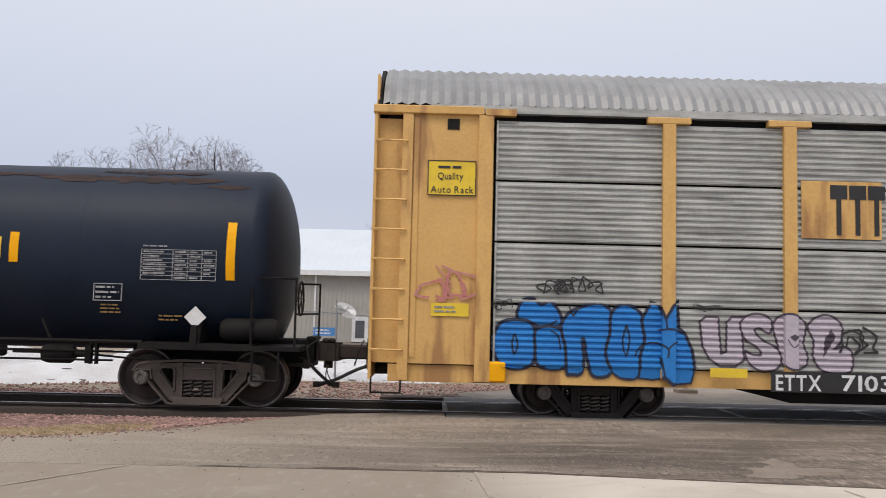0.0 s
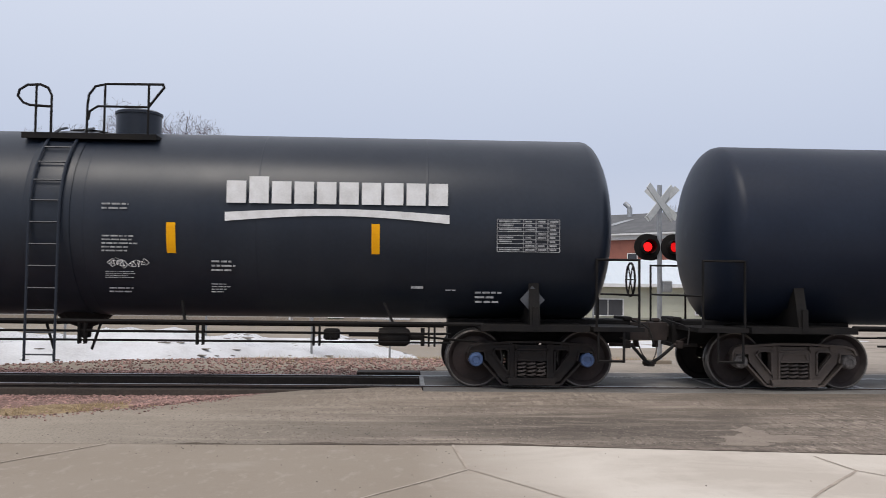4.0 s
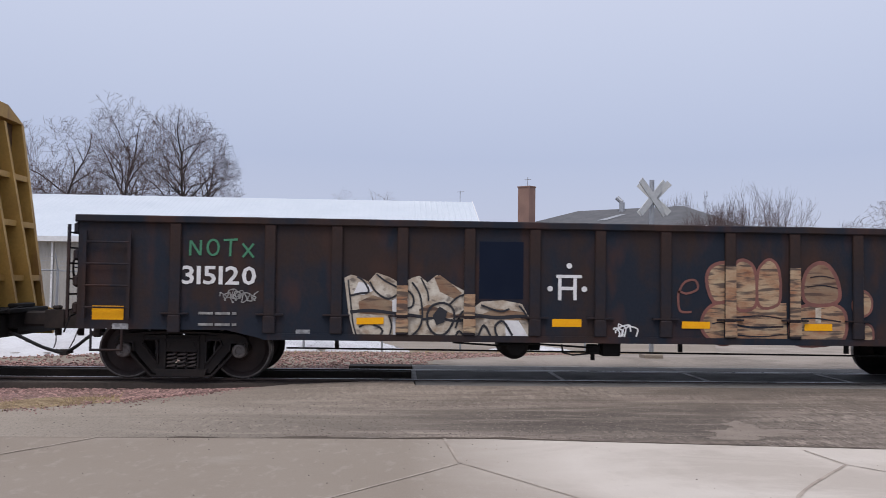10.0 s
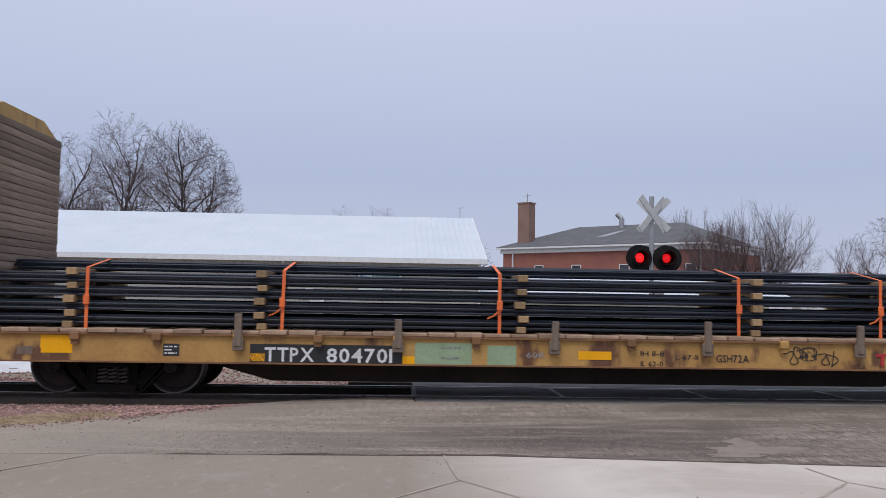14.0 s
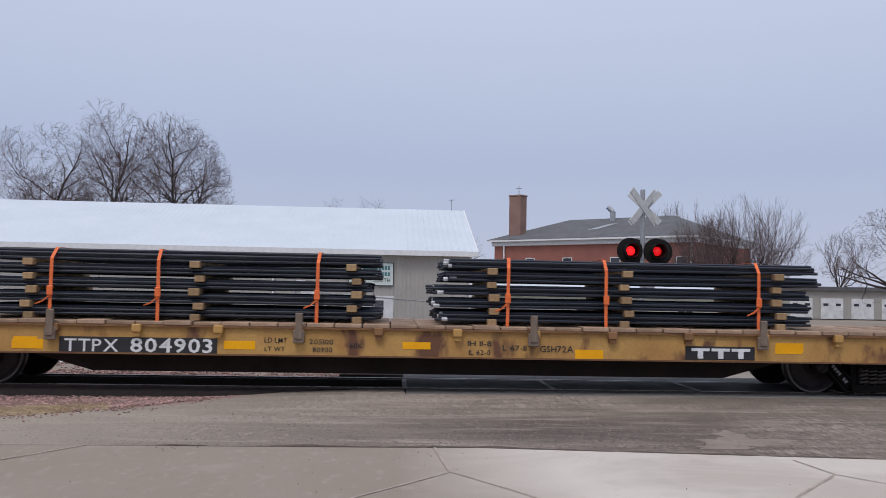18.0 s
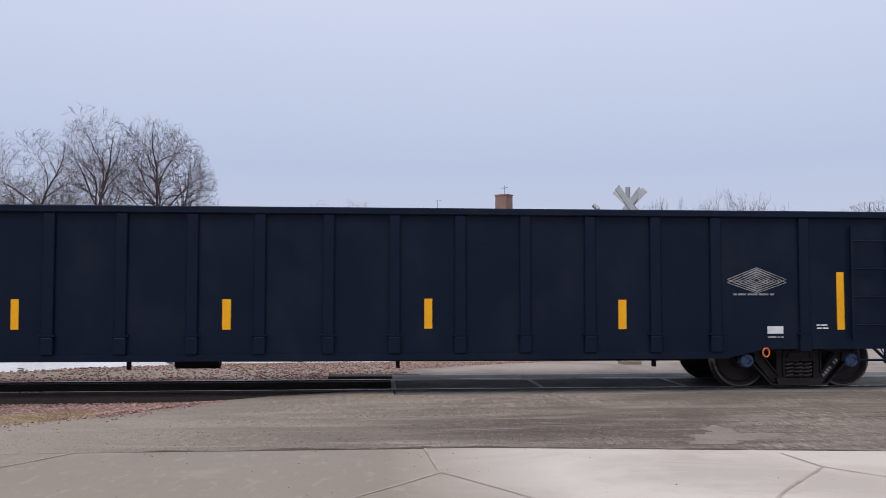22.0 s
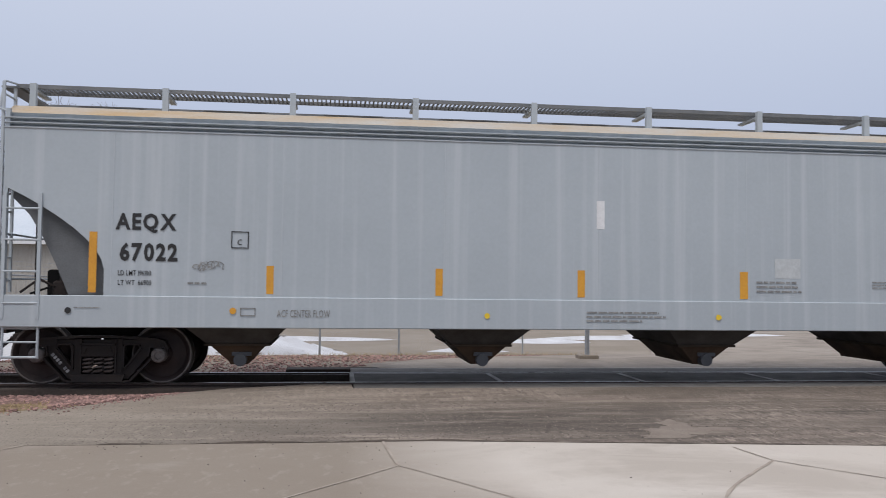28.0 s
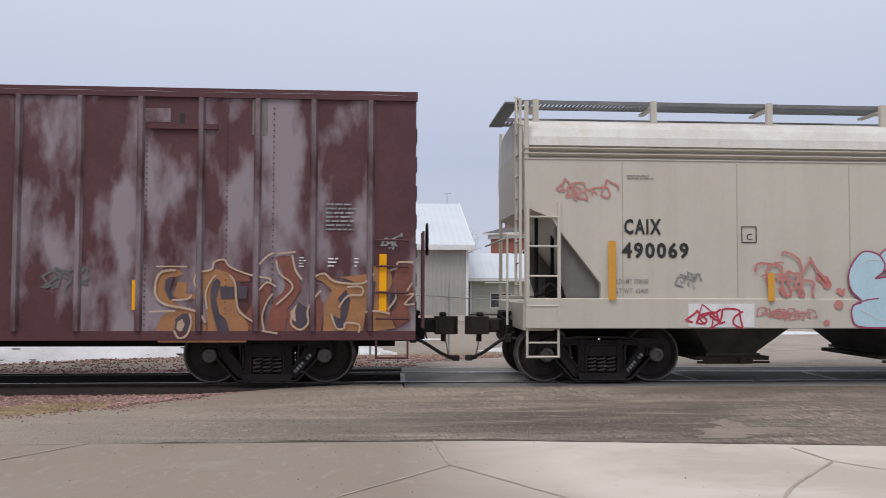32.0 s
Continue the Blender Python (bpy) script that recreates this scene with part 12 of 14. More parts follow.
spray("EMS", PALEBLUE, PINKLINE, 0.026, "B", [(0.395, 0.837), (0.458, 0.959), (0.514, 0.924), (0.539, 0.743), (0.553, 0.895), (0.626, 0.971), (0.696, 0.913), (0.661, 0.714), (0.709, 0.394), (0.744, 0.219), (0.723, 0.015), (0.633, 0.015), (0.605, 0.19), (0.57, 0.015), (0.486, 0.038), (0.465, 0.335), (0.437, 0.627)])
spray("EMS", PALEBLUE, PINKLINE, 0.026, "B", [(0.682, 0.831), (0.73, 0.977), (0.807, 1.012), (0.87, 0.948), (0.88, 0.802), (0.835, 0.685), (0.877, 0.697), (0.961, 0.598), (1, 0.394), (0.992, 0.204), (0.947, 0.026), (0.807, 0.009), (0.758, 0.096), (0.709, 0.394), (0.665, 0.656)])
spray("EMS", PALEBLUE, PINKLINE, 0.026, "B", [(0.032, 0.729), (0.095, 0.866), (0.179, 0.845), (0.223, 0.729), (0.207, 0.627), (0.168, 0.563), (0.263, 0.58), (0.335, 0.452), (0.367, 0.283), (0.332, 0.125), (0.263, 0.015), (0.067, 0.015), (0.025, 0.131), (0.034, 0.254), (0.084, 0.3), (0.025, 0.423), (0.008, 0.583)])
spray("EMS", PINKLINE, None, 0.022, "L", [(0.053, 0.283), (0.123, 0.321), (0.186, 0.335)])
spray("EMS", PINKLINE, None, 0.022, "L", [(0.242, 0.277), (0.293, 0.446), (0.388, 0.496)])
spray("EMS", PINKLINE, None, 0.024, "L", [(0.461, 0.583), (0.475, 0.219), (0.447, 0.015)])
spray("EMS", PINKLINE, None, 0.018, "L", [(0.623, 0.364), (0.577, 0.329), (0.605, 0.271), (0.626, 0.364)])
spray("EMS", PINKLINE, None, 0.02, "L", [(0.779, 0.933), (0.77, 0.802), (0.807, 0.726), (0.831, 0.918), (0.804, 0.86)])
spray("EMS", PINKLINE, None, 0.022, "L", [(0.716, 0.691), (0.744, 0.516), (0.791, 0.638), (0.716, 0.691)])
spray("EMS", WHITEEDGE, None, 0.014, "L", [(0.067, 0.685), (0.123, 0.773), (0.193, 0.773)])
spray("EMS", WHITEEDGE, None, 0.014, "L", [(0.067, 0.219), (0.179, 0.102), (0.263, 0.087)])


def rack_skin(x, z):
    """Depth of the autorack's side: corrugated panels, posts that stand out and the sill below."""
    if x < 0.93 or any(abs(x - q) < 0.104 for q in (3.67, 5.56)):
        return -1.575
    if z < 0.80:
        return -1.556 if x < 1.2 else -1.462
    j = (z - 0.80) / 0.023125
    fold = (0.0, 1.0, 1.0, 0.0, 0.0)
    k = int(j) % 4
    return -1.482 - 0.026 * (fold[k] + (fold[k + 1] - fold[k]) * (j - int(j)))


def drape(shape, name, mat, xc, off):
    """Lays a flat sprayed shape over the folds of the autorack's side."""
    m = shape.mesh(name, mat)
    bm = bmesh.new()
    bm.from_mesh(m)
    cuts = [((0, 0, 0.80 + 0.023125 * k), (0, 0, 1)) for k in range(50)] + [((q - xc, 0, 0), (1, 0, 0)) for q in (0.929, 0.931, 3.565, 3.567, 3.773, 3.775, 5.455, 5.457, 5.663, 5.665)]
    for co, no in cuts:
        bmesh.ops.bisect_plane(bm, geom=bm.verts[:] + bm.edges[:] + bm.faces[:], plane_co=co, plane_no=no)
    for v in bm.verts:
        v.co.y = rack_skin(v.co.x + xc, v.co.z) - off
    bm.to_mesh(m)
    bm.free()
    return m


def mark_graffiti(key, x0, x1, z0, z1, words):
    """A sprayed piece, each layer over the last."""
    if words in DESIGNS:
        return mark_piece(key, x0, x1, z0, z1, PAINTS[words], words)
    car, xc, y, t = side(key, z0, z1, (x0 + x1) / 2)
    if z0 < 1.37 and key in HOPPERS:
        y = -1.557
    for n, (fill, edge, wide, kind, line) in enumerate(ART[words]):
        pts = [(x0 - xc + u * (x1 - x0), z0 + v * (z1 - z0)) for u, v in line]
        if kind == "B":
            pts = smooth_line(pts[-1:] + pts + pts[:2], 4)[4:-4]
        deep = 0.008 + 0.0006 * n
        layers = []
        if kind == "L":
            s = Shape()
            stroke(s, smooth_line(pts, 4), wide, 0.0)
            layers.append(("graffiti_line", s, fill, "sprayed line"))
        else:
            layers.append(("graffiti_fill", Shape().add([(px, 0.0, pz) for px, pz in pts], [tuple(range(len(pts)))]), fill, "sprayed letter shape"))
            if edge:
                s = Shape()
                stroke(s, pts, wide, 0.0, True)
                layers.append(("graffiti_outline", s, edge, "sprayed outline"))
        for k, (name, s, mat, label) in enumerate(layers):
            if key == "rack":
                part(name, drape(s, name, mat, xc, deep + 0.0003 * k), mat, car, label)
            else:
                part(name, s, mat, car, label, at=(0, y - deep - 0.0003 * k, 0))
    # the posts of a gondola took the spray as well
    for X, low, high in ((-104.63, 0.80, 1.52), (-103.59, 0.80, 1.40)) if words == "EGOLK" else ((-99.47, 0.78, 1.90), (-98.43, 0.80, 1.88)) if words == "EMN" else ():
        s = Shape().box(X - xc - 0.086, X - xc + 0.086, -1.459, -1.454, 1.065, high).box(X - xc - 0.096, X - xc + 0.096, -1.470, -1.464, low, 1.015)
        part("graffiti_fill", s, FADEDCREAM, car, "streaked cream paint on a post")


def mark_hand(key, x0, x1, z0, z1, mat, words, wide=0.028, slant=0.10, seed=0):
    """Words written by hand with a marker or a thin cap."""
    car, xc, y, t = side(key, z0, z1, (x0 + x1) / 2)
    rnd = random.Random(seed)
    s, k, pitch, h = Shape(), 0, (x1 - x0) / len(words), z1 - z0
    for i, ch in enumerate(words):
        up, big = rnd.uniform(-0.05, 0.05) * h, rnd.uniform(0.88, 1.08)
        for line in BONES.get(ch, ()):
            pts = [(x0 - xc + pitch * (i + u * 0.95) + slant * h * (v - 0.5), z0 + up + v * h * big) for u, v in line]
            k += 1
            stroke(s, smooth_line(pts, 3), wide, y - 0.012 - 0.0003 * k)
    ob = part("spray_tag", s, mat, car, "hand-written tag")
    ob["kind"] = "stuff"


def mark_dots(key, x0, x1, z0, z1, mat, n, seed):
    rnd = random.Random(seed)
    for i in range(n):
        x, z, r = rnd.uniform(x0, x1), rnd.uniform(z0, z1), rnd.choice((0.02, 0.035, 0.05, 0.075))
        mark_ring(key, x, z, r, mat, False)


def mark_ring(key, x, z, r, mat, hollow):
    car, xc, y, t = side(key, z - r, z + r, x)
    s = Shape()
    y -= 0.016
    if hollow:
        stroke(s, [(x - xc + r * math.cos(a * 0.2618), z + r * math.sin(a * 0.2618)) for a in range(25)], 0.03, y)
    else:
        s.add([(x - xc + r * math.cos(a * 0.5236), y, z + r * math.sin(a * 0.5236)) for a in range(12)], [tuple(range(12))])
    part("painted_ring" if hollow else "painted_dot", s, mat, car)


def mark_diamond(key, x0, x1, z0, z1, mat):
    car, xc, y, t = side(key, z0, z1)
    y = t["at"](z0, z1) - 0.03
    cx, cz = (x0 + x1) / 2 - xc, (z0 + z1) / 2
    s = Shape().prism([(x0 - xc, cz), (cx, z0), (x1 - xc, cz), (cx, z1)], y - 0.01, y)
    part("placard", s, mat, car, "diamond placard holder")
    part("placard_bracket", Shape().box(cx - 0.03, cx + 0.03, y, y + 0.25, 1.0, cz), UNDER, car)


def mark_logo_bars(key, x0, x1, z0, z1, mat, n, arch):
    """A maker's name as plain block shapes in its colour."""
    car, xc, y, t = side(key, z0, z1)
    y = (t["at"](z0, z1) if t else y) - 0.010
    s = Shape()
    h = z1 - z0
    if arch:
        cell = (x1 - x0) / n
        for i in range(n):
            s.box(x0 - xc + cell * (i + 0.06), x0 - xc + cell * (i + 0.92), y - 0.004, y, z0 + 0.42 * h, z0 + (0.90 if i != 1 else 1.0) * h)
        a, b = [], []
        for i in range(13):
            u = i / 12
            a.append((x0 - xc + (x1 - x0) * u, y, z0 + (0.14 * math.sin(math.pi * u)) * h + 0.02))
            b.append((x0 - xc + (x1 - x0) * u, y, z0 + (0.22 + 0.10 * math.sin(math.pi * u)) * h))
        s.sheet([a, b])
    else:
        cell = (x1 - x0) / n
        for i in range(n):
            xa, xb = x0 - xc + cell * (i + 0.04), x0 - xc + cell * (i + 0.94)
            xm = (xa + xb) / 2
            s.box(xa, xb, y - 0.004, y, z0 + 0.72 * h, z1)
            s.box(xm - cell * 0.13, xm + cell * 0.13, y - 0.004, y, z0, z0 + 0.72 * h)
    part("maker_mark", s, mat, car, "maker's mark in plain block shapes")


def mark_arch(key, x0, x1, z0, z1, mat):
    car, xc, y, t = side(key, z0, z1)
    y -= 0.006
    cx, rx = (x0 + x1) / 2 - xc, (x1 - x0) / 2
    h = z1 - z0
    arc = lambda k: [(cx + rx * k * math.cos(a * math.pi / 16), z0 + h * 0.30 + h * 0.70 * k * math.sin(a * math.pi / 16)) for a in range(17)]
    for i, (k, m) in enumerate(((1.0, STAKE), (0.93, mat), (0.55, PALEBLUE))):
        pts = arc(k)
        lo = z0 if i < 2 else z0 + h * 0.30
        s = Shape().add([(pts[0][0], y - 0.003 * i, lo)] + [(p[0], y - 0.003 * i, p[1]) for p in pts] + [(pts[-1][0], y - 0.003 * i, lo)], [tuple(range(19))])
        part("plaque", s, m, car, "arched tan mill emblem in plain shapes")
    part("plaque_bar", Shape().box(cx - rx * 0.9, cx + rx * 0.9, y - 0.014, y - 0.01, z0 + h * 0.10, z0 + h * 0.17).box(cx - rx * 0.25, cx + rx * 0.1, y - 0.014, y - 0.01, z0 + h * 0.30, z0 + h * 0.52).box(cx + rx * 0.12, cx + rx * 0.34, y - 0.014, y - 0.01, z0 + h * 0.30, z0 + h * 0.62), STAKE, car)


def mark_slant(key, x0, x1, z0, z1, mat):
    """A line of small print that slants down."""
    car, xc, y, t = side(key, z0, z1)
    s = Shape()
    n = 17
    for i in range(n):
        if i % 6 == 5:
            continue
        u = i / n
        x, z = x0 - xc + (x1 - x0) * u, z1 - (z1 - z0) * u
        s.add([(x, y - 0.006, z), (x + 0.05, y - 0.006, z + 0.035), (x + 0.065, y - 0.006, z + 0.005), (x + 0.015, y - 0.006, z - 0.03)], [(0, 1, 2, 3)])
    part("stencil_block", s, mat, car)


def mark_lozenge(key, x0, x1, z0, z1, mat):
    car, xc, y, t = side(key, z0, z1)
    s = Shape()
    cx, cz, w, h = (x0 + x1) / 2 - xc, (z0 + z1) / 2, (x1 - x0) / 2, (z1 - z0) / 2
    for k in (1.0, 0.8, 0.6, 0.42, 0.25):
        for dz in (0.0, -0.25 * h):
            stroke(s, [(cx - w * k, cz + dz), (cx, cz + h * k + dz * 0.5), (cx + w * k, cz + dz), (cx, cz - h * k + dz * 0.5), (cx - w * k, cz + dz)], 0.012, y - 0.008 - 0.0006 * k)
    part("line_emblem", s, mat, car, "worn white line emblem")


POSTS = {"bimx": BIMX_POSTS, "notx": NOTX_POSTS, "chtt": CHTT_POSTS}

# ---- loads on the flat cars ----
(f0, c0), (f1, c1), (f2, c2), (f3, c3), (f4, c4) = flats
rod_load(f0, c0, -127.95, -121.80, 1, straps=[(-126.58, 0), (-125.04, 0), (-122.78, 0.02)], blocks=(-126.88, -124.56, -122.39), stakes=[(-126.73, 0.22, 0), (-125.53, 0.05, 0), (-123.12, 0.2, 3)])
rod_load(f0, c0, -121.15, -114.97, 2, straps=[(-120.04, 0.03), (-117.70, 0.0), (-116.07, 0.02)], blocks=(-120.30, -118.07, -115.67), stakes=[(-119.51, 0.25, 0), (-118.27, 0.18, 4), (-115.86, 0.2, 0)])
rod_load(f1, c1, -152.76, -134.63, 3, inset=0.82, tip=False, straps=[(-151.33, 0), (-148.36, 0.06), (-144.98, 0), (-141.15, 0), (-138.83, 0.04), (-135.80, 0)], blocks=(-151.59, -148.70, -144.60, -140.85, -138.37, -135.40),
         stakes=[(-148.98, 0.3, 0), (-146.56, 0.25, 0), (-144.18, 0.25, 2), (-141.74, 0.28, 0), (-139.30, 0.25, 0), (-138.09, 0.32, 0)], top=2.12)
rod_load(f2, c2, -172.60, -166.46, 4, straps=[(-171.54, 0.04), (-169.46, -0.05), (-167.43, 0)], blocks=(-171.78, -169.19, -167.02), stakes=[(-171.25, 0.38, 0), (-170.02, 0.2, 0), (-168.82, 0.38, 0), (-167.60, 0.15, 0)], top=2.03)
rod_load(f2, c2, -165.6, -160.0, 5, straps=[(-164.82, 0.1), (-163.0, 0), (-161.0, 0)], blocks=(-165.1, -162.9, -160.6), stakes=[(-165.2, 0.2, 0), (-161.6, 0.2, 0)], top=2.02)
rod_load(f3, c3, -194.88, -188.68, 6, straps=[(-193.60, 0.02), (-191.99, -0.02), (-189.57, 0.02)], blocks=(-193.95, -191.42, -189.0), stakes=[(-193.49, 0.2, 0), (-189.81, 0.2, 0)], top=2.12)
rod_load(f3, c3, -187.62, -181.54, 7, straps=[(-186.59, 0.03), (-185.02, 0.0), (-182.54, 0.02)], blocks=(-186.80, -184.66, -182.17), stakes=[(-186.21, 0.22, 0), (-182.57, 0.2, 0)], top=2.10)
rod_load(f4, c4, -219.45, -200.97, 8, inset=0.75, tip=False, straps=[(-218.27, 0), (-215.02, 0), (-211.50, 0.1), (-209.0, 0), (-205.37, 0), (-202.44, 0)], blocks=(-218.55, -215.58, -212.18, -208.51, -205.07, -202.08),
         stakes=[(-218.70, 0.9, 0), (-216.92, 0.4, 0), (-214.48, 0.38, 0), (-209.63, 0.35, 0), (-207.25, 0.25, 0), (-206.04, 0.25, 0), (-201.97, 1.0, 0), (-201.62, 0.9, 0)], top=2.06)


# ---- markings, lettering and graffiti on the cars: x in the train, heights above the rail ----
mark_bar('utlx', -3.136, -2.998, 1.995, 2.892, YELLOW)
mark_bar('utlx', -6.435, -6.298, 2.199, 2.659, YELLOW)
mark_bar('utlx', -18.172, -18.039, 2.036, 2.916, YELLOW)
mark_bar('utlx', -14.794, -14.656, 2.194, 2.662, YELLOW)
mark_bar('utlx', -15.034, -14.880, 2.189, 2.657, CAPGREY)
mark_bar('utlx', -12.500, -12.361, 2.192, 2.654, YELLOW)
mark_bar('utlx', -8.733, -8.601, 2.169, 2.634, YELLOW)
mark_frame('utlx', -14.302, -14.027, 2.041, 2.310, DIMWHITE)
mark_bar('utlx', -7.35, -6.56, 2.26, 2.58, GOLD)
mark_print('utlx', -7.30, -6.59, 2.29, 2.53, INK, 2, 43)
mark_print('utlx', -8.48, -7.72, 2.30, 2.54, FAINT, 4, 6)
mark_words('utlx', -17.135, -16.157, 2.048, 2.304, GOLD, 'UTLX')
mark_words('utlx', -16.068, -15.068, 2.064, 2.293, GOLD, '677846')
mark_words('utlx', -17.135, -16.140, 1.916, 2.004, GOLD, 'THE TANK CAR PEOPLE')
mark_words('utlx', -17.171, -15.624, 1.735, 1.814, DIMGOLD, 'LD LMT  204 700 LB  92 800 KG')
mark_words('utlx', -17.171, -15.625, 1.595, 1.674, DIMGOLD, 'LT WT    81300 LB   36 900 KG')
mark_scribble('utlx', -18.26, -17.58, 1.78, 1.98, DIMWHITE, 3)
mark_table('utlx', -4.42, -3.28, 1.98, 2.44, DIMWHITE, 7, 62)
mark_print('utlx', -4.40, -3.95, 2.47, 2.52, DIMWHITE, 1, 61)
mark_print('utlx', -5.12, -4.74, 1.66, 1.89, DIMWHITE, 3, 71)
mark_frame('utlx', -5.15, -4.71, 1.64, 1.91, DIMWHITE)
mark_print('utlx', -5.08, -4.75, 1.44, 1.61, DIMGOLD, 3, 75)
mark_print('utlx', -4.21, -3.80, 1.34, 1.46, DIMGOLD, 2, 78)
mark_print('utlx', -12.43, -12.11, 1.61, 1.82, DIMGOLD, 3, 35)
mark_print('utlx', -8.83, -8.48, 1.74, 1.80, DIMWHITE, 1, 62)
mark_diamond('utlx', -3.78, -3.44, 1.25, 1.59, WHITE)
mark_bar('tank3', -21.007, -20.876, 2.065, 2.957, YELLOW)
mark_bar('tank3', -24.260, -24.123, 2.294, 2.754, YELLOW)
mark_bar('tank3', -26.769, -26.633, 2.290, 2.764, YELLOW)
mark_bar('tank3', -30.441, -30.313, 2.282, 2.749, YELLOW)
mark_bar('tank3', -31.29, -30.56, 1.53, 1.83, YELLOW)
mark_table('tank3', -22.10, -21.00, 2.13, 2.62, DIMWHITE, 8, 36)
mark_print('tank3', -22.08, -21.52, 2.67, 2.73, DIMWHITE, 1, 35)
mark_frame('tank3', -22.63, -22.12, 1.54, 1.83, WHITE)
mark_print('tank3', -22.52, -22.21, 1.60, 1.77, DIMWHITE, 2, 83)
mark_print('tank3', -28.73, -28.12, 1.38, 1.68, DIMWHITE, 5, 49)
mark_print('tank3', -27.59, -26.71, 1.45, 1.83, DIMWHITE, 6, 85)
mark_print('tank3', -25.80, -25.08, 1.73, 1.84, DIMWHITE, 2, 1)
mark_print('tank3', -24.08, -23.16, 1.62, 1.83, DIMWHITE, 3, 3)
mark_scribble('tank3', -23.53, -22.98, 1.46, 1.67, DIMWHITE, 5)
mark_diamond('tank3', -21.70, -21.32, 1.13, 1.73, REZGREY)
mark_bar('gbrx', -54.490, -54.361, 1.715, 2.588, YELLOW)
mark_bar('gbrx', -51.426, -51.303, 2.104, 2.559, YELLOW)
mark_bar('gbrx', -48.271, -48.146, 2.078, 2.547, YELLOW)
mark_bar('gbrx', -45.521, -45.384, 2.064, 2.528, YELLOW)
mark_bar('gbrx', -42.412, -42.286, 2.085, 2.547, YELLOW)
mark_words('gbrx', -53.984, -53.105, 2.070, 2.305, WHITE, 'GBRX')
mark_words('gbrx', -52.879, -51.792, 2.058, 2.284, WHITE, '715401')
mark_words('gbrx', -53.395, -51.659, 1.925, 2.012, WHITE, 'LD LMT  205200     93050 KG')
mark_words('gbrx', -53.393, -51.657, 1.777, 1.864, WHITE, 'LT WT    80800     36650 KG')
mark_logo_bars('gbrx', -44.64, -41.22, 2.54, 3.25, WHITE, 10, True)
mark_print('gbrx', -50.97, -50.41, 1.98, 2.11, DIMWHITE, 2, 72)
mark_print('gbrx', -49.82, -48.87, 1.70, 2.10, DIMWHITE, 6, 13)
mark_print('gbrx', -46.49, -45.99, 2.70, 2.83, DIMWHITE, 2, 12)
mark_print('gbrx', -46.48, -45.87, 2.06, 2.34, DIMWHITE, 5, 12)
mark_scribble('gbrx', -46.46, -45.78, 1.83, 1.97, WHITE, 7)
mark_print('gbrx', -46.48, -45.95, 1.67, 1.79, DIMWHITE, 4, 12)
mark_print('gbrx', -46.47, -46.00, 1.44, 1.55, DIMWHITE, 2, 12)
mark_print('gbrx', -44.85, -44.43, 1.78, 1.98, DIMWHITE, 3, 3)
mark_print('gbrx', -44.89, -44.58, 1.46, 1.62, DIMWHITE, 4, 96)
mark_table('gbrx', -40.48, -39.51, 2.15, 2.65, DIMWHITE, 8, 5)
mark_print('gbrx', -41.793, -41.504, 1.536, 1.633, DIMWHITE, 1, 55)
mark_print('gbrx', -41.252, -40.989, 1.524, 1.568, DIMWHITE, 1, 18)
mark_print('gbrx', -40.78, -40.35, 1.33, 1.55, DIMWHITE, 3, 70)
mark_diamond('gbrx', -40.08, -39.69, 1.19, 1.63, REZGREY)
mark_bar('gatx', -259.882, -259.758, 1.951, 2.861, YELLOW)
mark_bar('gatx', -256.754, -256.624, 2.153, 2.605, YELLOW)
mark_bar('gatx', -253.796, -253.662, 2.133, 2.595, YELLOW)
mark_bar('gatx', -250.204, -250.062, 2.131, 2.604, YELLOW)
mark_bar('gatx', -247.179, -247.041, 2.152, 2.609, YELLOW)
mark_bar('gatx', -244.225, -244.091, 1.954, 2.877, YELLOW)
mark_words('gatx', -258.875, -258.085, 2.034, 2.274, WHITE, 'GATX')
mark_words('gatx', -257.882, -256.788, 2.032, 2.274, WHITE, '225255')
mark_words('gatx', -258.722, -257.020, 1.835, 1.921, DIMWHITE, 'LD LMT  204800 LB   92850 KG')
mark_words('gatx', -258.720, -257.019, 1.698, 1.784, DIMWHITE, 'LT WT    81200 LB   36850 KG')
mark_frame('gatx', -256.590, -256.330, 2.048, 2.318, WHITE)
mark_words('gatx', -256.495, -256.417, 2.092, 2.187, WHITE, 'C')
mark_words('gatx', -250.443, -250.038, 3.066, 3.126, WHITE, 'CAUTION:')
mark_words('gatx', -250.671, -249.818, 2.988, 3.048, WHITE, 'NITROGEN BLANKET')
mark_words('gatx', -250.566, -249.907, 2.910, 2.970, WHITE, 'DO NOT ENTER')
mark_words('gatx', -247.129, -246.365, 2.008, 2.125, WHITE, 'AAR ST-470')
mark_words('gatx', -247.150, -245.942, 1.855, 1.972, WHITE, 'SR-8754 FRA AIP')
mark_print('gatx', -247.15, -246.22, 1.64, 1.80, DIMWHITE, 3, 44)
mark_scribble('gatx', -246.41, -246.08, 1.51, 1.66, DIMWHITE, 9)
mark_table('gatx', -245.41, -244.30, 2.04, 2.50, DIMWHITE, 8, 41)
mark_print('gatx', -245.39, -244.98, 2.52, 2.56, DIMWHITE, 1, 40)
mark_print('gatx', -250.58, -249.56, 1.45, 1.84, DIMWHITE, 6, 48)
mark_print('gatx', -248.85, -248.09, 1.62, 1.83, DIMWHITE, 4, 50)
mark_scribble('gatx', -255.40, -254.08, 1.55, 1.76, DIMWHITE, 11)
mark_scribble('gatx', -252.60, -252.15, 1.43, 1.79, DIMWHITE, 13)
mark_scribble('gatx', -256.19, -255.85, 1.40, 1.67, DIMWHITE, 15)
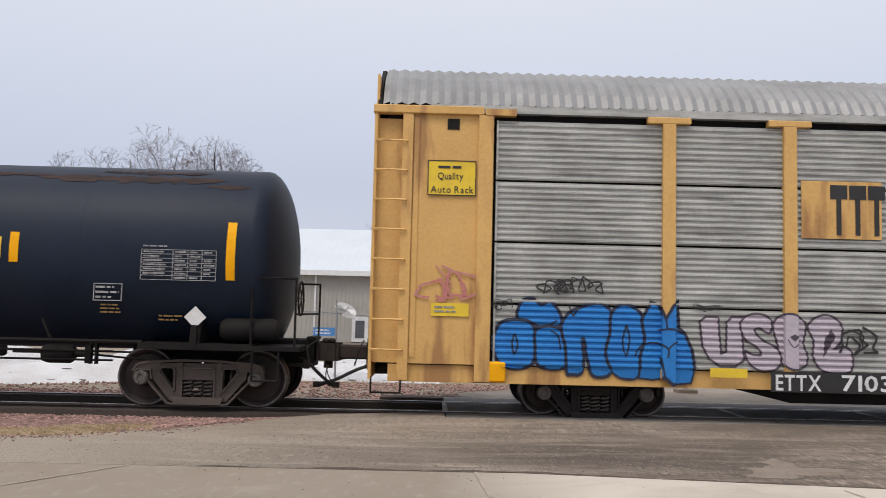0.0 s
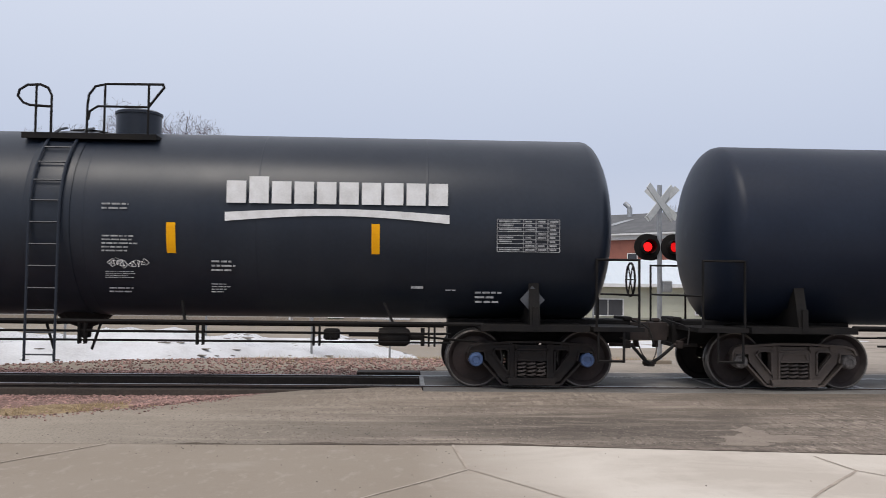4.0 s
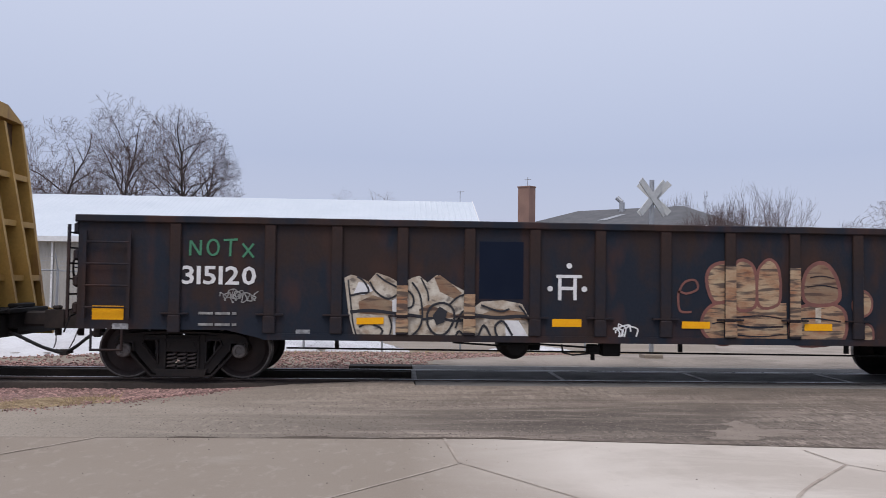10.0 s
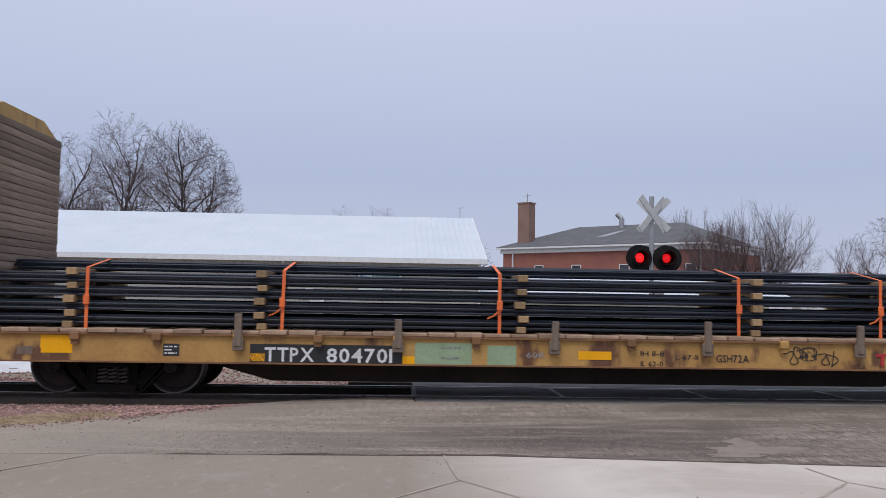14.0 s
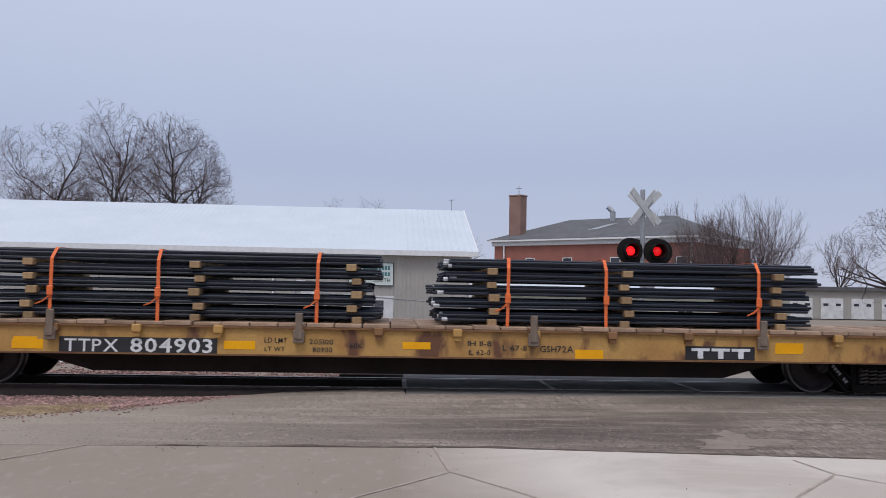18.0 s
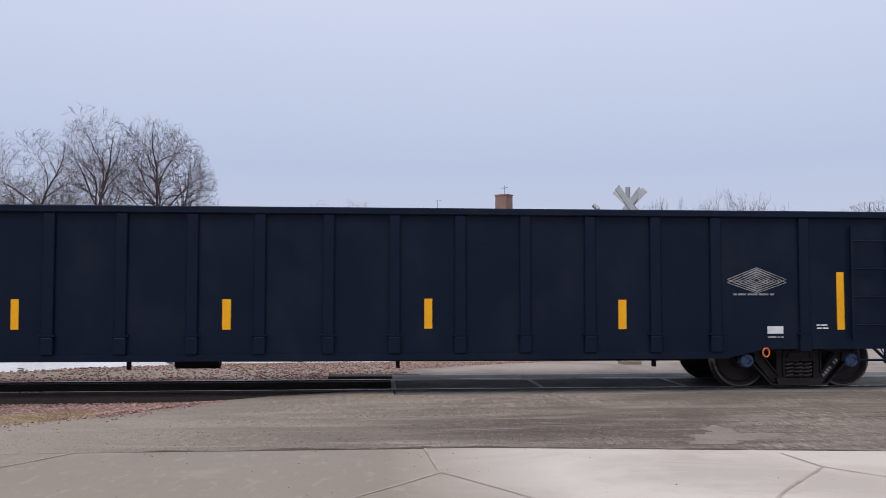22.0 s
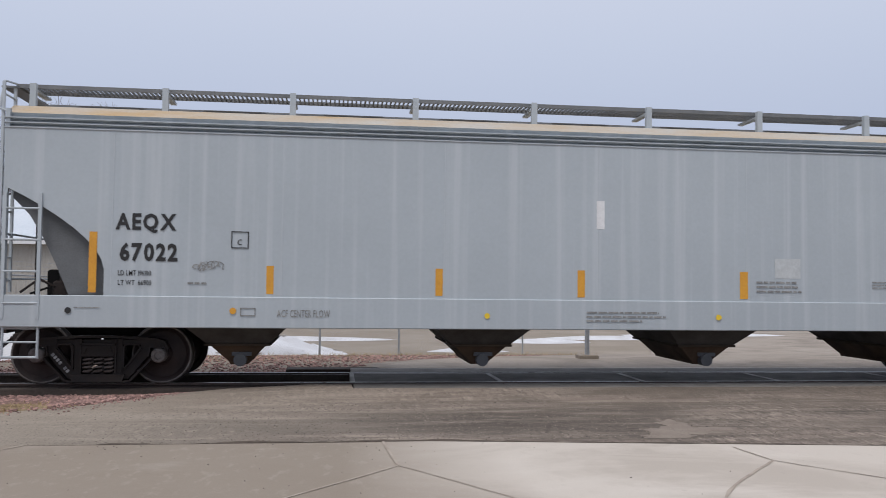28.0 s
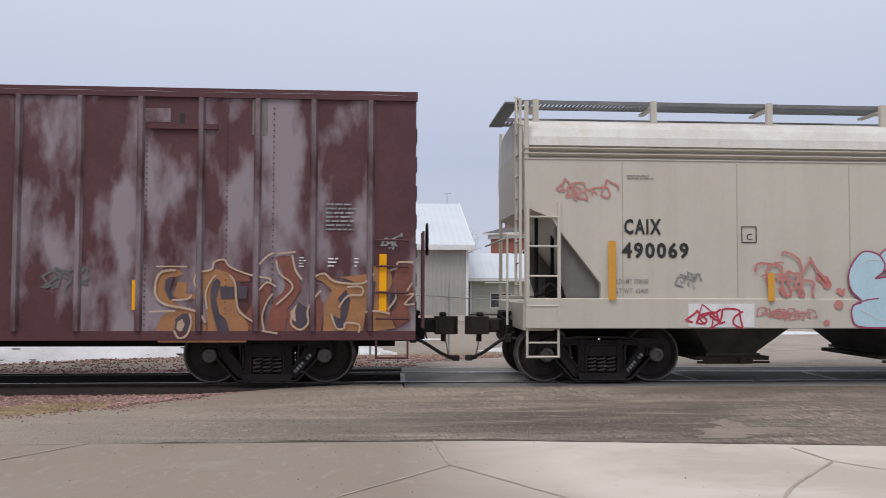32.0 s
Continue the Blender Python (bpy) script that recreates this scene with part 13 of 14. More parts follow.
mark_diamond('gatx', -245.18, -244.76, 1.11, 1.69, REZGREY)
mark_print('gatx', -244.65, -244.33, 1.56, 1.81, DIMWHITE, 5, 22)
mark_bar('ctcx', -278.056, -277.937, 1.618, 2.471, YELLOW)
mark_bar('ctcx', -274.546, -274.429, 1.992, 2.445, YELLOW)
mark_bar('ctcx', -271.140, -271.006, 1.958, 2.424, YELLOW)
mark_words('ctcx', -276.922, -276.073, 2.014, 2.259, WHITE, 'CTCX')
mark_words('ctcx', -275.844, -274.664, 2.014, 2.252, WHITE, '722303')
mark_words('ctcx', -276.946, -275.257, 1.816, 1.903, WHITE, 'LD LMT 205 200    93100 KG')
mark_words('ctcx', -276.945, -275.257, 1.684, 1.763, WHITE, 'LT WT  80 800    36600 KG')
mark_scribble('ctcx', -277.28, -276.85, 1.86, 2.09, RED, 17)
mark_scribble('ctcx', -273.52, -273.08, 1.67, 1.91, DIMWHITE, 19)
mark_scribble('ctcx', -272.95, -272.34, 1.46, 1.76, DIMWHITE, 21)
mark_print('ctcx', -278.17, -277.35, 1.07, 1.12, DIMWHITE, 1, 45)
mark_print('ctcx', -268.76, -267.92, 1.52, 1.91, DIMWHITE, 6, 4)
mark_bar('bimx', -88.010, -87.884, 1.051, 1.522, YELLOW)
mark_bar('bimx', -85.588, -85.468, 1.057, 1.524, YELLOW)
mark_bar('bimx', -82.717, -82.594, 1.061, 1.524, YELLOW)
mark_bar('bimx', -80.319, -80.194, 1.042, 1.509, YELLOW)
mark_bar('bimx', -77.603, -77.348, 1.706, 2.081, YELLOW)
mark_bar('bimx', -76.916, -76.797, 1.024, 1.944, YELLOW)
mark_bar('bimx', -91.438, -91.314, 1.074, 1.980, YELLOW)
mark_bar('bimx', -90.812, -90.579, 1.741, 2.121, YELLOW)
mark_words('bimx', -90.202, -89.446, 1.908, 2.147, WHITE, 'BIMX')
mark_words('bimx', -90.224, -89.442, 1.527, 1.757, WHITE, '4001')
mark_words('bimx', -89.072, -88.673, 1.525, 1.756, WHITE, '25')
mark_words('bimx', -90.335, -89.464, 1.191, 1.288, WHITE, 'LDLMT 209200')
mark_words('bimx', -90.336, -89.466, 1.041, 1.129, WHITE, 'LTWT    76800')
mark_words('bimx', -90.338, -89.468, 0.900, 0.988, WHITE, 'CUFT     4014')
mark_print('bimx', -91.193, -90.953, 0.940, 1.055, WHITE, 2, 88)
mark_print('bimx', -78.30, -77.82, 0.99, 1.10, WHITE, 2, 65)
mark_bar('bimx', -78.347, -78.084, 0.848, 0.955, WHITE)
mark_print('bimx', -78.663, -78.419, 0.869, 0.948, DIMWHITE, 1, 25)
mark_print('bimx', -77.319, -77.027, 0.928, 1.009, WHITE, 1, 76)
mark_print('bimx', -86.596, -86.349, 0.790, 0.893, DIMWHITE, 2, 90)
mark_print('bimx', -85.96, -85.61, 0.69, 0.74, WHITE, 1, 67)
mark_hand('notx', -107.92, -106.86, 1.88, 2.20, GREENPAINT, 'NOTX', 0.034, 0.0, 5)
mark_words('notx', -107.987, -106.871, 1.502, 1.770, WHITE, '315120')
mark_bar('notx', -109.32, -108.85, 0.94, 1.15, YELLOW)
mark_bar('notx', -102.29, -101.83, 0.91, 1.03, YELLOW)
mark_bar('notx', -94.71, -94.24, 1.41, 1.62, YELLOW)
mark_bar('notx', -94.16, -93.73, 0.96, 1.17, YELLOW)
mark_bar('notx', -109.012, -108.777, 0.798, 0.883, DIMWHITE)
mark_bar('notx', -106.252, -106.038, 0.742, 0.820, DIMWHITE)
mark_bar('notx', -103.44, -102.75, 1.33, 2.22, GONDOLA)
mark_graffiti('notx', -105.51, -102.58, 0.65, 1.70, 'EGOLK')
mark_graffiti('notx', -100.38, -96.97, 0.73, 2.06, 'EMN')
mark_scribble('notx', -107.42, -106.82, 1.22, 1.42, DIMINK, 6)
mark_scribble('notx', -96.28, -95.07, 1.67, 2.13, FADEDRED, 23)
mark_bar('notx', -102.23, -101.83, 1.67, 1.72, WHITE)
mark_bar('notx', -102.202, -102.149, 1.321, 1.665, WHITE)
mark_bar('notx', -101.962, -101.908, 1.325, 1.668, WHITE)
mark_bar('notx', -102.149, -101.962, 1.481, 1.534, WHITE)
mark_ring('notx', -102.03, 1.86, 0.045, WHITE, False)
mark_ring('notx', -102.33, 1.50, 0.044, WHITE, False)
mark_ring('notx', -101.79, 1.50, 0.045, WHITE, False)
mark_frame('notx', -96.01, -95.54, 1.34, 1.67, DIMWHITE)
mark_print('notx', -95.97, -95.59, 1.38, 1.63, DIMWHITE, 3, 27)
mark_print('notx', -107.73, -106.87, 1.01, 1.10, DIMINK, 1, 59)
mark_print('notx', -107.73, -106.86, 0.84, 0.93, DIMINK, 1, 59)
mark_scribble('notx', -101.31, -100.97, 0.70, 0.97, WHITE, 25)
mark_bar('chtt', -235.769, -235.656, 1.003, 1.456, YELLOW)
mark_bar('chtt', -232.670, -232.543, 0.994, 1.456, YELLOW)
mark_bar('chtt', -229.597, -229.475, 1.003, 1.465, YELLOW)
mark_bar('chtt', -226.534, -226.407, 0.987, 1.448, YELLOW)
mark_bar('chtt', -222.946, -222.823, 0.968, 1.893, YELLOW)
mark_bar('chtt', -241.389, -241.269, 1.017, 1.916, YELLOW)
mark_bar('chtt', -238.856, -238.741, 1.007, 1.473, YELLOW)
mark_words('chtt', -240.523, -239.691, 1.858, 2.104, WHITE, 'CHTT')
mark_words('chtt', -240.551, -239.465, 1.482, 1.727, WHITE, '214557')
mark_words('chtt', -240.491, -239.635, 1.160, 1.256, WHITE, 'LD LMT 207900')
mark_words('chtt', -240.492, -239.636, 1.012, 1.108, WHITE, 'LT WT   78100')
mark_words('chtt', -240.492, -239.637, 0.864, 0.960, WHITE, 'CUFT     3564')
mark_slant('chtt', -241.23, -240.89, 1.15, 1.74, WHITE)
mark_print('chtt', -241.149, -240.934, 1.014, 1.100, DIMWHITE, 2, 28)
mark_lozenge('chtt', -224.76, -223.79, 1.58, 1.96, DIMWHITE)
mark_print('chtt', -224.67, -223.90, 1.50, 1.57, DIMWHITE, 1, 37)
mark_bar('chtt', -224.111, -223.849, 0.908, 1.025, WHITE)
mark_print('chtt', -224.103, -223.842, 0.827, 0.881, DIMWHITE, 1, 2)
mark_print('chtt', -223.295, -223.069, 0.969, 1.068, WHITE, 2, 88)
mark_words('shqx', -72.583, -71.737, 2.494, 2.712, INK, 'SHQX')
mark_words('shqx', -72.584, -71.818, 2.059, 2.276, INK, '15176')
mark_print('shqx', -72.58, -71.82, 1.56, 1.78, DIMINK, 2, 16)
mark_graffiti('shqx', -71.74, -66.64, 2.32, 3.52, 'DEST')
mark_graffiti('shqx', -64.50, -59.73, 2.35, 3.53, 'DEST')
mark_graffiti('shqx', -71.78, -66.64, 0.98, 2.30, 'ECOPE')
mark_graffiti('shqx', -64.8, -58.9, 0.93, 2.45, 'PLSTI')
mark_dots('shqx', -65.62, -64.70, 1.17, 2.34, PURPLE, 6, 9)
mark_arch('shqx', -66.17, -64.99, 2.04, 2.73, TANPLAQUE)
mark_ring('shqx', -66.19, 1.83, 0.286, INK, True)
mark_scribble('shqx', -66.42, -65.96, 1.63, 2.01, INK, 27)
mark_hand('shqx', -67.02, -66.30, 2.60, 2.84, INK, 'GRAFF', 0.026, 0.3, 7)
mark_hand('shqx', -66.88, -66.55, 2.43, 2.60, INK, 'NON', 0.022, 0.3, 8)
mark_hand('shqx', -66.98, -66.54, 2.18, 2.42, INK, 'STOP', 0.026, 0.3, 9)
mark_hand('shqx', -59.75, -59.14, 3.03, 3.25, INK, 'GRAFF', 0.024, 0.3, 10)
mark_hand('shqx', -59.63, -59.36, 2.87, 3.02, INK, 'NON', 0.020, 0.3, 11)
mark_hand('shqx', -59.83, -59.34, 2.64, 2.86, INK, 'STOP', 0.024, 0.3, 12)
mark_scribble('shqx', -59.03, -58.35, 1.79, 2.16, INK, 35)
mark_scribble('shqx', -67.17, -66.65, 1.67, 2.01, INK, 36)
mark_scribble('shqx', -58.42, -57.99, 2.20, 2.60, ORANGEPAINT, 37)
mark_scribble('shqx', -73.21, -72.81, 2.02, 2.42, ORANGEPAINT, 38)
mark_scribble('shqx', -74.26, -73.62, 2.68, 3.36, REDLINE, 39)
mark_scribble('shqx', -73.17, -72.08, 1.57, 2.04, REDLINE, 40)
mark_hand('shqx', -72.58, -71.66, 0.98, 1.47, INK, 'WIGR', 0.034, 0.15, 6)
mark_bar('shqx', -65.82, -65.38, 1.57, 1.76, DIMINK)
mark_bar('shqx', -60.06, -59.62, 1.60, 1.85, INK)
mark_print('shqx', -60.03, -59.66, 1.63, 1.81, WHITE, 3, 63)
mark_bar('shqx', -65.84, -65.52, 1.01, 1.12, YELDIRT)
mark_bar('shqx', -58.11, -57.21, 0.98, 1.10, YELDIRT)
mark_bar('shqx', -74.08, -73.19, 1.01, 1.15, YELDIRT)
mark_words('shqx', -60.097, -59.185, 2.567, 2.628, DIMINK, 'CA 904 EXTERIOR PAINT')
mark_words('shqx', -60.097, -59.079, 2.488, 2.550, DIMINK, 'APPLIED PARAGOULD 08-2015')
mark_words('shqx', -60.097, -59.522, 2.416, 2.478, DIMINK, 'CA 590 LINING')
mark_words('shqx', -60.097, -59.079, 2.339, 2.400, DIMINK, 'APPLIED PARAGOULD 08-2015')
mark_words('shqx', -60.097, -59.026, 2.260, 2.322, DIMINK, 'CAUTION: DO NOT USE STEAM,')
mark_words('shqx', -60.097, -58.813, 2.191, 2.252, DIMINK, 'BOILING WATER OR SHARP OBJECTS')
mark_words('shqx', -60.097, -59.116, 2.111, 2.172, DIMINK, 'TO CLEAN. ENTER CAR WITH')
mark_words('shqx', -60.097, -59.125, 2.041, 2.102, DIMINK, 'CLEAN SOFT SOLED SHOES.')
mark_scribble('shqx', -65.41, -64.76, 0.99, 1.14, GRAFBLUE, 42)
mark_print('shqx', -58.77, -58.21, 1.07, 1.14, DIMINK, 1, 11)
mark_scribble('shqx', -58.55, -58.11, 1.09, 1.31, DIMINK, 44)
mark_scribble('shqx', -59.48, -58.99, 1.66, 1.92, DIMINK, 45)
mark_bar('aeqx', -296.767, -296.656, 1.413, 2.308, ORANGETAPE)
mark_bar('aeqx', -294.201, -294.093, 1.414, 1.839, ORANGETAPE)
mark_bar('aeqx', -291.637, -291.523, 1.414, 1.832, ORANGETAPE)
mark_bar('aeqx', -289.381, -289.262, 1.410, 1.836, ORANGETAPE)
mark_bar('aeqx', -286.680, -286.546, 1.408, 1.846, ORANGETAPE)
mark_bar('aeqx', -283.944, -283.827, 1.448, 1.905, ORANGETAPE)
mark_bar('aeqx', -281.396, -281.283, 1.454, 2.323, ORANGETAPE)
mark_words('aeqx', -296.401, -295.530, 2.356, 2.582, INK, 'AEQX')
mark_words('aeqx', -296.333, -295.503, 1.897, 2.139, INK, '67022')
mark_words('aeqx', -296.349, -295.876, 1.669, 1.744, INK, 'LD LMT 196100')
mark_words('aeqx', -296.345, -295.872, 1.527, 1.602, INK, 'LT WT  66900')
mark_frame('aeqx', -294.728, -294.471, 2.095, 2.349, INK)
mark_words('aeqx', -294.636, -294.570, 2.145, 2.230, INK, 'C')
mark_print('aeqx', -295.35, -294.99, 1.53, 1.60, DIMINK, 1, 41)
mark_scribble('aeqx', -295.29, -294.81, 1.75, 1.90, DIMINK, 47)
mark_words('aeqx', -294.033, -293.242, 1.071, 1.181, DIMINK, 'ACF CENTER FLOW')
mark_bar('aeqx', -289.074, -288.944, 2.493, 2.942, WHITE)
mark_bar('aeqx', -286.08, -285.64, 1.75, 2.07, PALEPAINT)
mark_print('aeqx', -286.40, -285.38, 1.50, 1.72, DIMINK, 3, 79)
mark_print('aeqx', -289.24, -287.93, 1.01, 1.21, DIMINK, 3, 68)
mark_bar('aeqx', -282.29, -281.85, 1.56, 1.84, INK)
mark_print('aeqx', -282.25, -281.88, 1.58, 1.81, WHITE, 3, 75)
mark_print('aeqx', -282.70, -282.37, 1.67, 1.81, DIMINK, 3, 23)
mark_bar('aeqx', -283.78, -283.25, 1.49, 1.78, PALEPAINT)
mark_scribble('aeqx', -283.73, -283.26, 1.52, 1.74, DIMINK, 48)
mark_print('aeqx', -284.38, -283.99, 1.59, 1.73, DIMINK, 3, 16)
mark_ring('aeqx', -297.03, 1.15, 0.047, INK, False)
mark_print('aeqx', -296.95, -296.52, 1.18, 1.21, DIMINK, 1, 33)
mark_ring('aeqx', -294.68, 1.16, 0.049, ORANGETAPE, False)
mark_ring('aeqx', -290.83, 1.11, 0.044, GOLD, False)
mark_ring('aeqx', -287.06, 1.11, 0.048, GOLD, False)
mark_bar('aeqx', -282.326, -282.068, 1.108, 1.202, DIMINK)
mark_bar('aeqx', -281.740, -281.584, 1.056, 1.151, PINKDOT)
mark_frame('aeqx', -294.573, -294.349, 1.082, 1.208, DIMINK)
mark_words('caix', -313.895, -313.307, 2.344, 2.552, INK, 'CAIX')
mark_words('caix', -313.941, -312.886, 1.923, 2.139, INK, '490592')
mark_words('caix', -313.935, -313.419, 1.549, 1.618, DIMINK, 'LD LMT 220900')
mark_words('caix', -313.934, -313.418, 1.411, 1.480, DIMINK, 'LT WT  65100')
mark_frame('caix', -311.973, -311.742, 2.194, 2.449, INK)
mark_words('caix', -311.893, -311.813, 2.238, 2.335, INK, 'C')
mark_print('caix', -313.83, -313.29, 3.24, 3.31, DIMINK, 2, 71)
mark_bar('caix', -314.109, -313.998, 1.349, 2.208, ORANGETAPE)
mark_scribble('caix', -315.27, -314.47, 2.99, 3.38, INK, 49)
mark_scribble('caix', -313.96, -312.98, 1.04, 1.35, REDLINE, 51)
mark_hand('caix', -312.929, -312.353, 0.98, 1.26, INK, 'WERE', 0.026, 0.25, 3)
mark_ring('caix', -312.15, 2.16, 0.128, GRAFSKY, False)
mark_ring('caix', -312.38, 2.19, 0.055, GRAFSKY, False)
mark_ring('caix', -313.00, 1.57, 0.128, GRAFSKY, False)
mark_ring('caix', -313.04, 1.39, 0.046, GRAFSKY, False)
mark_ring('caix', -311.15, 2.12, 0.146, GRAFSKY, False)
mark_ring('caix', -310.95, 2.19, 0.082, GRAFSKY, False)
mark_ring('caix', -310.78, 2.15, 0.055, GRAFSKY, False)
mark_ring('caix', -309.87, 2.16, 0.164, GRAFSKY, False)
mark_ring('caix', -309.69, 2.23, 0.082, GRAFSKY, False)
mark_ring('caix', -308.68, 1.52, 0.100, GRAFSKY, False)
mark_ring('caix', -308.42, 1.59, 0.073, GRAFSKY, False)
mark_graffiti('caix', -312.69, -308.41, 0.90, 2.01, 'KEL')
mark_words('caix', -309.060, -308.716, 0.952, 1.220, WHITE, '4.')
mark_hand('caix', -309.50, -308.47, 2.06, 2.42, INK, 'Chicago', 0.03, 0.15, 4)
mark_scribble('caix', -309.42, -308.70, 1.86, 2.03, INK, 151)
mark_graffiti('caix', -309.28, -309.04, 2.45, 3.00, 'SQUIGGLE')
mark_graffiti('caix', -308.75, -303.3, 0.95, 2.35, 'JAUZ')
mark_graffiti('caix', -304.62, -299.78, 1.75, 3.37, 'DECAP')
mark_bar('caix', -311.301, -311.184, 1.314, 1.779, ORANGETAPE)
mark_bar('caix', -308.966, -308.845, 1.300, 1.757, ORANGETAPE)
mark_bar('caix', -306.287, -306.181, 1.339, 1.773, ORANGETAPE)
mark_bar('caix', -303.768, -303.649, 1.346, 1.782, ORANGETAPE)
mark_bar('caix', -300.882, -300.765, 1.364, 2.218, ORANGETAPE)
mark_hand('caix', -303.50, -301.86, 1.50, 1.86, INK, 'JUST 4 FUN', 0.03, 0.2, 5)
mark_words('caix', -303.326, -303.069, 1.016, 1.247, INK, '18.')
mark_bar('caix', -303.01, -302.64, 0.98, 1.29, WHITE)
mark_bar('caix', -302.072, -301.835, 1.093, 1.180, INK)
mark_scribble('caix', -301.41, -301.05, 1.47, 1.83, DIMINK, 66)
mark_print('caix', -303.17, -302.73, 1.45, 1.51, DIMINK, 2, 71)
mark_scribble('caix', -302.59, -302.22, 1.37, 1.58, GRAFSKY, 68)
mark_scribble('caix', -302.57, -301.00, 1.04, 1.29, DIMINK, 67)
mark_words('cai2', -319.210, -318.520, 2.762, 3.150, INK, 'CAI')
mark_words('cai2', -331.330, -330.737, 2.379, 2.600, INK, 'CAIX')
mark_words('cai2', -331.368, -330.297, 2.009, 2.230, INK, '490069')
mark_words('cai2', -331.451, -330.950, 1.602, 1.673, DIMINK, 'LD LMT 220600')
mark_words('cai2', -331.452, -330.951, 1.453, 1.523, DIMINK, 'LT WT  65400')
mark_frame('cai2', -329.449, -329.202, 2.249, 2.507, INK)
mark_words('cai2', -329.367, -329.276, 2.293, 2.391, INK, 'C')
mark_print('cai2', -331.28, -330.73, 3.23, 3.31, DIMINK, 2, 43)
mark_bar('cai2', -331.593, -331.477, 1.347, 2.260, ORANGETAPE)
mark_bar('cai2', -318.333, -318.211, 1.294, 2.193, ORANGETAPE)
mark_bar('cai2', -321.428, -321.320, 1.322, 1.762, ORANGETAPE)
mark_bar('cai2', -324.212, -324.109, 1.325, 1.773, ORANGETAPE)
mark_bar('cai2', -326.541, -326.432, 1.320, 1.770, ORANGETAPE)
mark_bar('cai2', -329.050, -328.946, 1.332, 1.773, ORANGETAPE)
mark_graffiti('cai2', -327.75, -324.95, 0.91, 2.30, 'EMS')
mark_hand('cai2', -322.85, -321.45, 2.36, 2.98, GREYINK, 'BoUR', 0.045, 0.32, 14)
mark_scribble('cai2', -321.85, -321.50, 1.80, 2.35, GREYINK, 74)
mark_hand('cai2', -323.00, -322.12, 1.62, 1.95, INK, 'RUSTIK', 0.032, 0.2, 13)
mark_scribble('cai2', -322.60, -322.25, 1.50, 1.57, INK, 75)
mark_scribble('cai2', -323.75, -323.22, 1.29, 2.01, INK, 77)
mark_scribble('cai2', -320.75, -319.18, 1.80, 2.11, INK, 79)
mark_ring('cai2', -319.88, 2.18, 0.064, INK, False)
mark_print('cai2', -319.35, -318.81, 1.60, 1.81, DIMINK, 3, 68)
mark_scribble('cai2', -318.76, -318.34, 1.59, 1.81, DIMINK, 81)
mark_frame('cai2', -319.49, -318.36, 1.32, 1.50, PALEPAINT)
mark_scribble('cai2', -329.15, -328.20, 1.33, 2.14, REDFADE, 83)
mark_scribble('cai2', -328.92, -328.28, 1.33, 1.89, REDFADE, 84)
mark_scribble('cai2', -324.80, -324.18, 1.46, 1.83, REDFADE, 85)
mark_dots('cai2', -325.29, -324.61, 0.99, 2.02, REDLINE, 16, 26)
mark_dots('cai2', -328.19, -327.70, 0.94, 1.73, REDFADE, 8, 27)
mark_scribble('cai2', -324.41, -323.70, 0.90, 1.20, REDFADE, 87)
mark_scribble('cai2', -329.27, -328.23, 1.02, 1.22, REDFADE, 88)
mark_bar('cai2', -323.66, -323.31, 0.92, 1.25, WHITE)
mark_bar('cai2', -320.50, -320.10, 0.91, 1.24, WHITE)
mark_bar('cai2', -330.32, -329.26, 0.92, 1.29, WHITE)
mark_scribble('cai2', -330.32, -329.40, 0.92, 1.27, REDLINE, 89)
mark_scribble('cai2', -332.46, -331.42, 2.88, 3.22, REDFADE, 91)
mark_print('cai2', -322.70, -322.01, 1.36, 1.49, DIMINK, 2, 84)
mark_print('cai2', -320.73, -320.26, 1.41, 1.57, DIMINK, 2, 13)
mark_scribble('cai2', -321.186, -320.915, 1.350, 1.614, DIMINK, 92)
mark_scribble('cai2', -330.48, -330.12, 1.49, 1.82, DIMINK, 93)
mark_bar('boxc', -338.836, -338.728, 1.178, 1.627, YELLOW)
mark_bar('boxc', -335.139, -335.027, 1.148, 2.039, YELLOW)
mark_graffiti('boxc', -338.60, -334.57, 0.69, 2.05, 'STAL')
mark_print('boxc', -335.96, -335.46, 2.38, 2.83, DIMWHITE, 7, 92)
mark_bar('boxc', -338.70, -338.32, 4.03, 4.24, CHALKRIB)
mark_bar('boxc', -337.09, -336.86, 3.85, 4.40, WEBGREY)
mark_print('boxc', -336.361, -336.250, 1.826, 1.998, WHITE, 4, 44)
mark_print('boxc', -335.925, -335.753, 1.828, 1.992, WHITE, 3, 95)
mark_print('boxc', -335.521, -335.426, 1.829, 1.994, WHITE, 3, 45)
mark_scribble('boxc', -335.117, -334.823, 2.057, 2.388, DIMWHITE, 99)
mark_scribble('boxc', -340.15, -339.41, 1.34, 1.93, GREYINK, 101)
mark_bar('boxc', -338.179, -338.111, 3.981, 4.171, INK)
mark_bar('boxc', -337.55, -337.16, 1.36, 1.53, INK)
mark_bar('rack', -0.08, 0.67, 3.39, 3.94, GOLD)
mark_frame('rack', -0.08, 0.67, 3.39, 3.94, INK)
mark_print('rack', 0.08, 0.50, 3.79, 3.88, INK, 1, 0)
mark_words('rack', 0.077, 0.471, 3.643, 3.749, INK, 'Quality')
mark_words('rack', -0.031, 0.634, 3.432, 3.538, INK, 'Auto Rack')
mark_scribble('rack', -0.13, 0.75, 1.66, 2.33, REDFADE, 103)
mark_bar('rack', 0.02, 0.60, 1.53, 1.73, GOLD)
mark_print('rack', 0.07, 0.56, 1.57, 1.70, DIMINK, 2, 89)
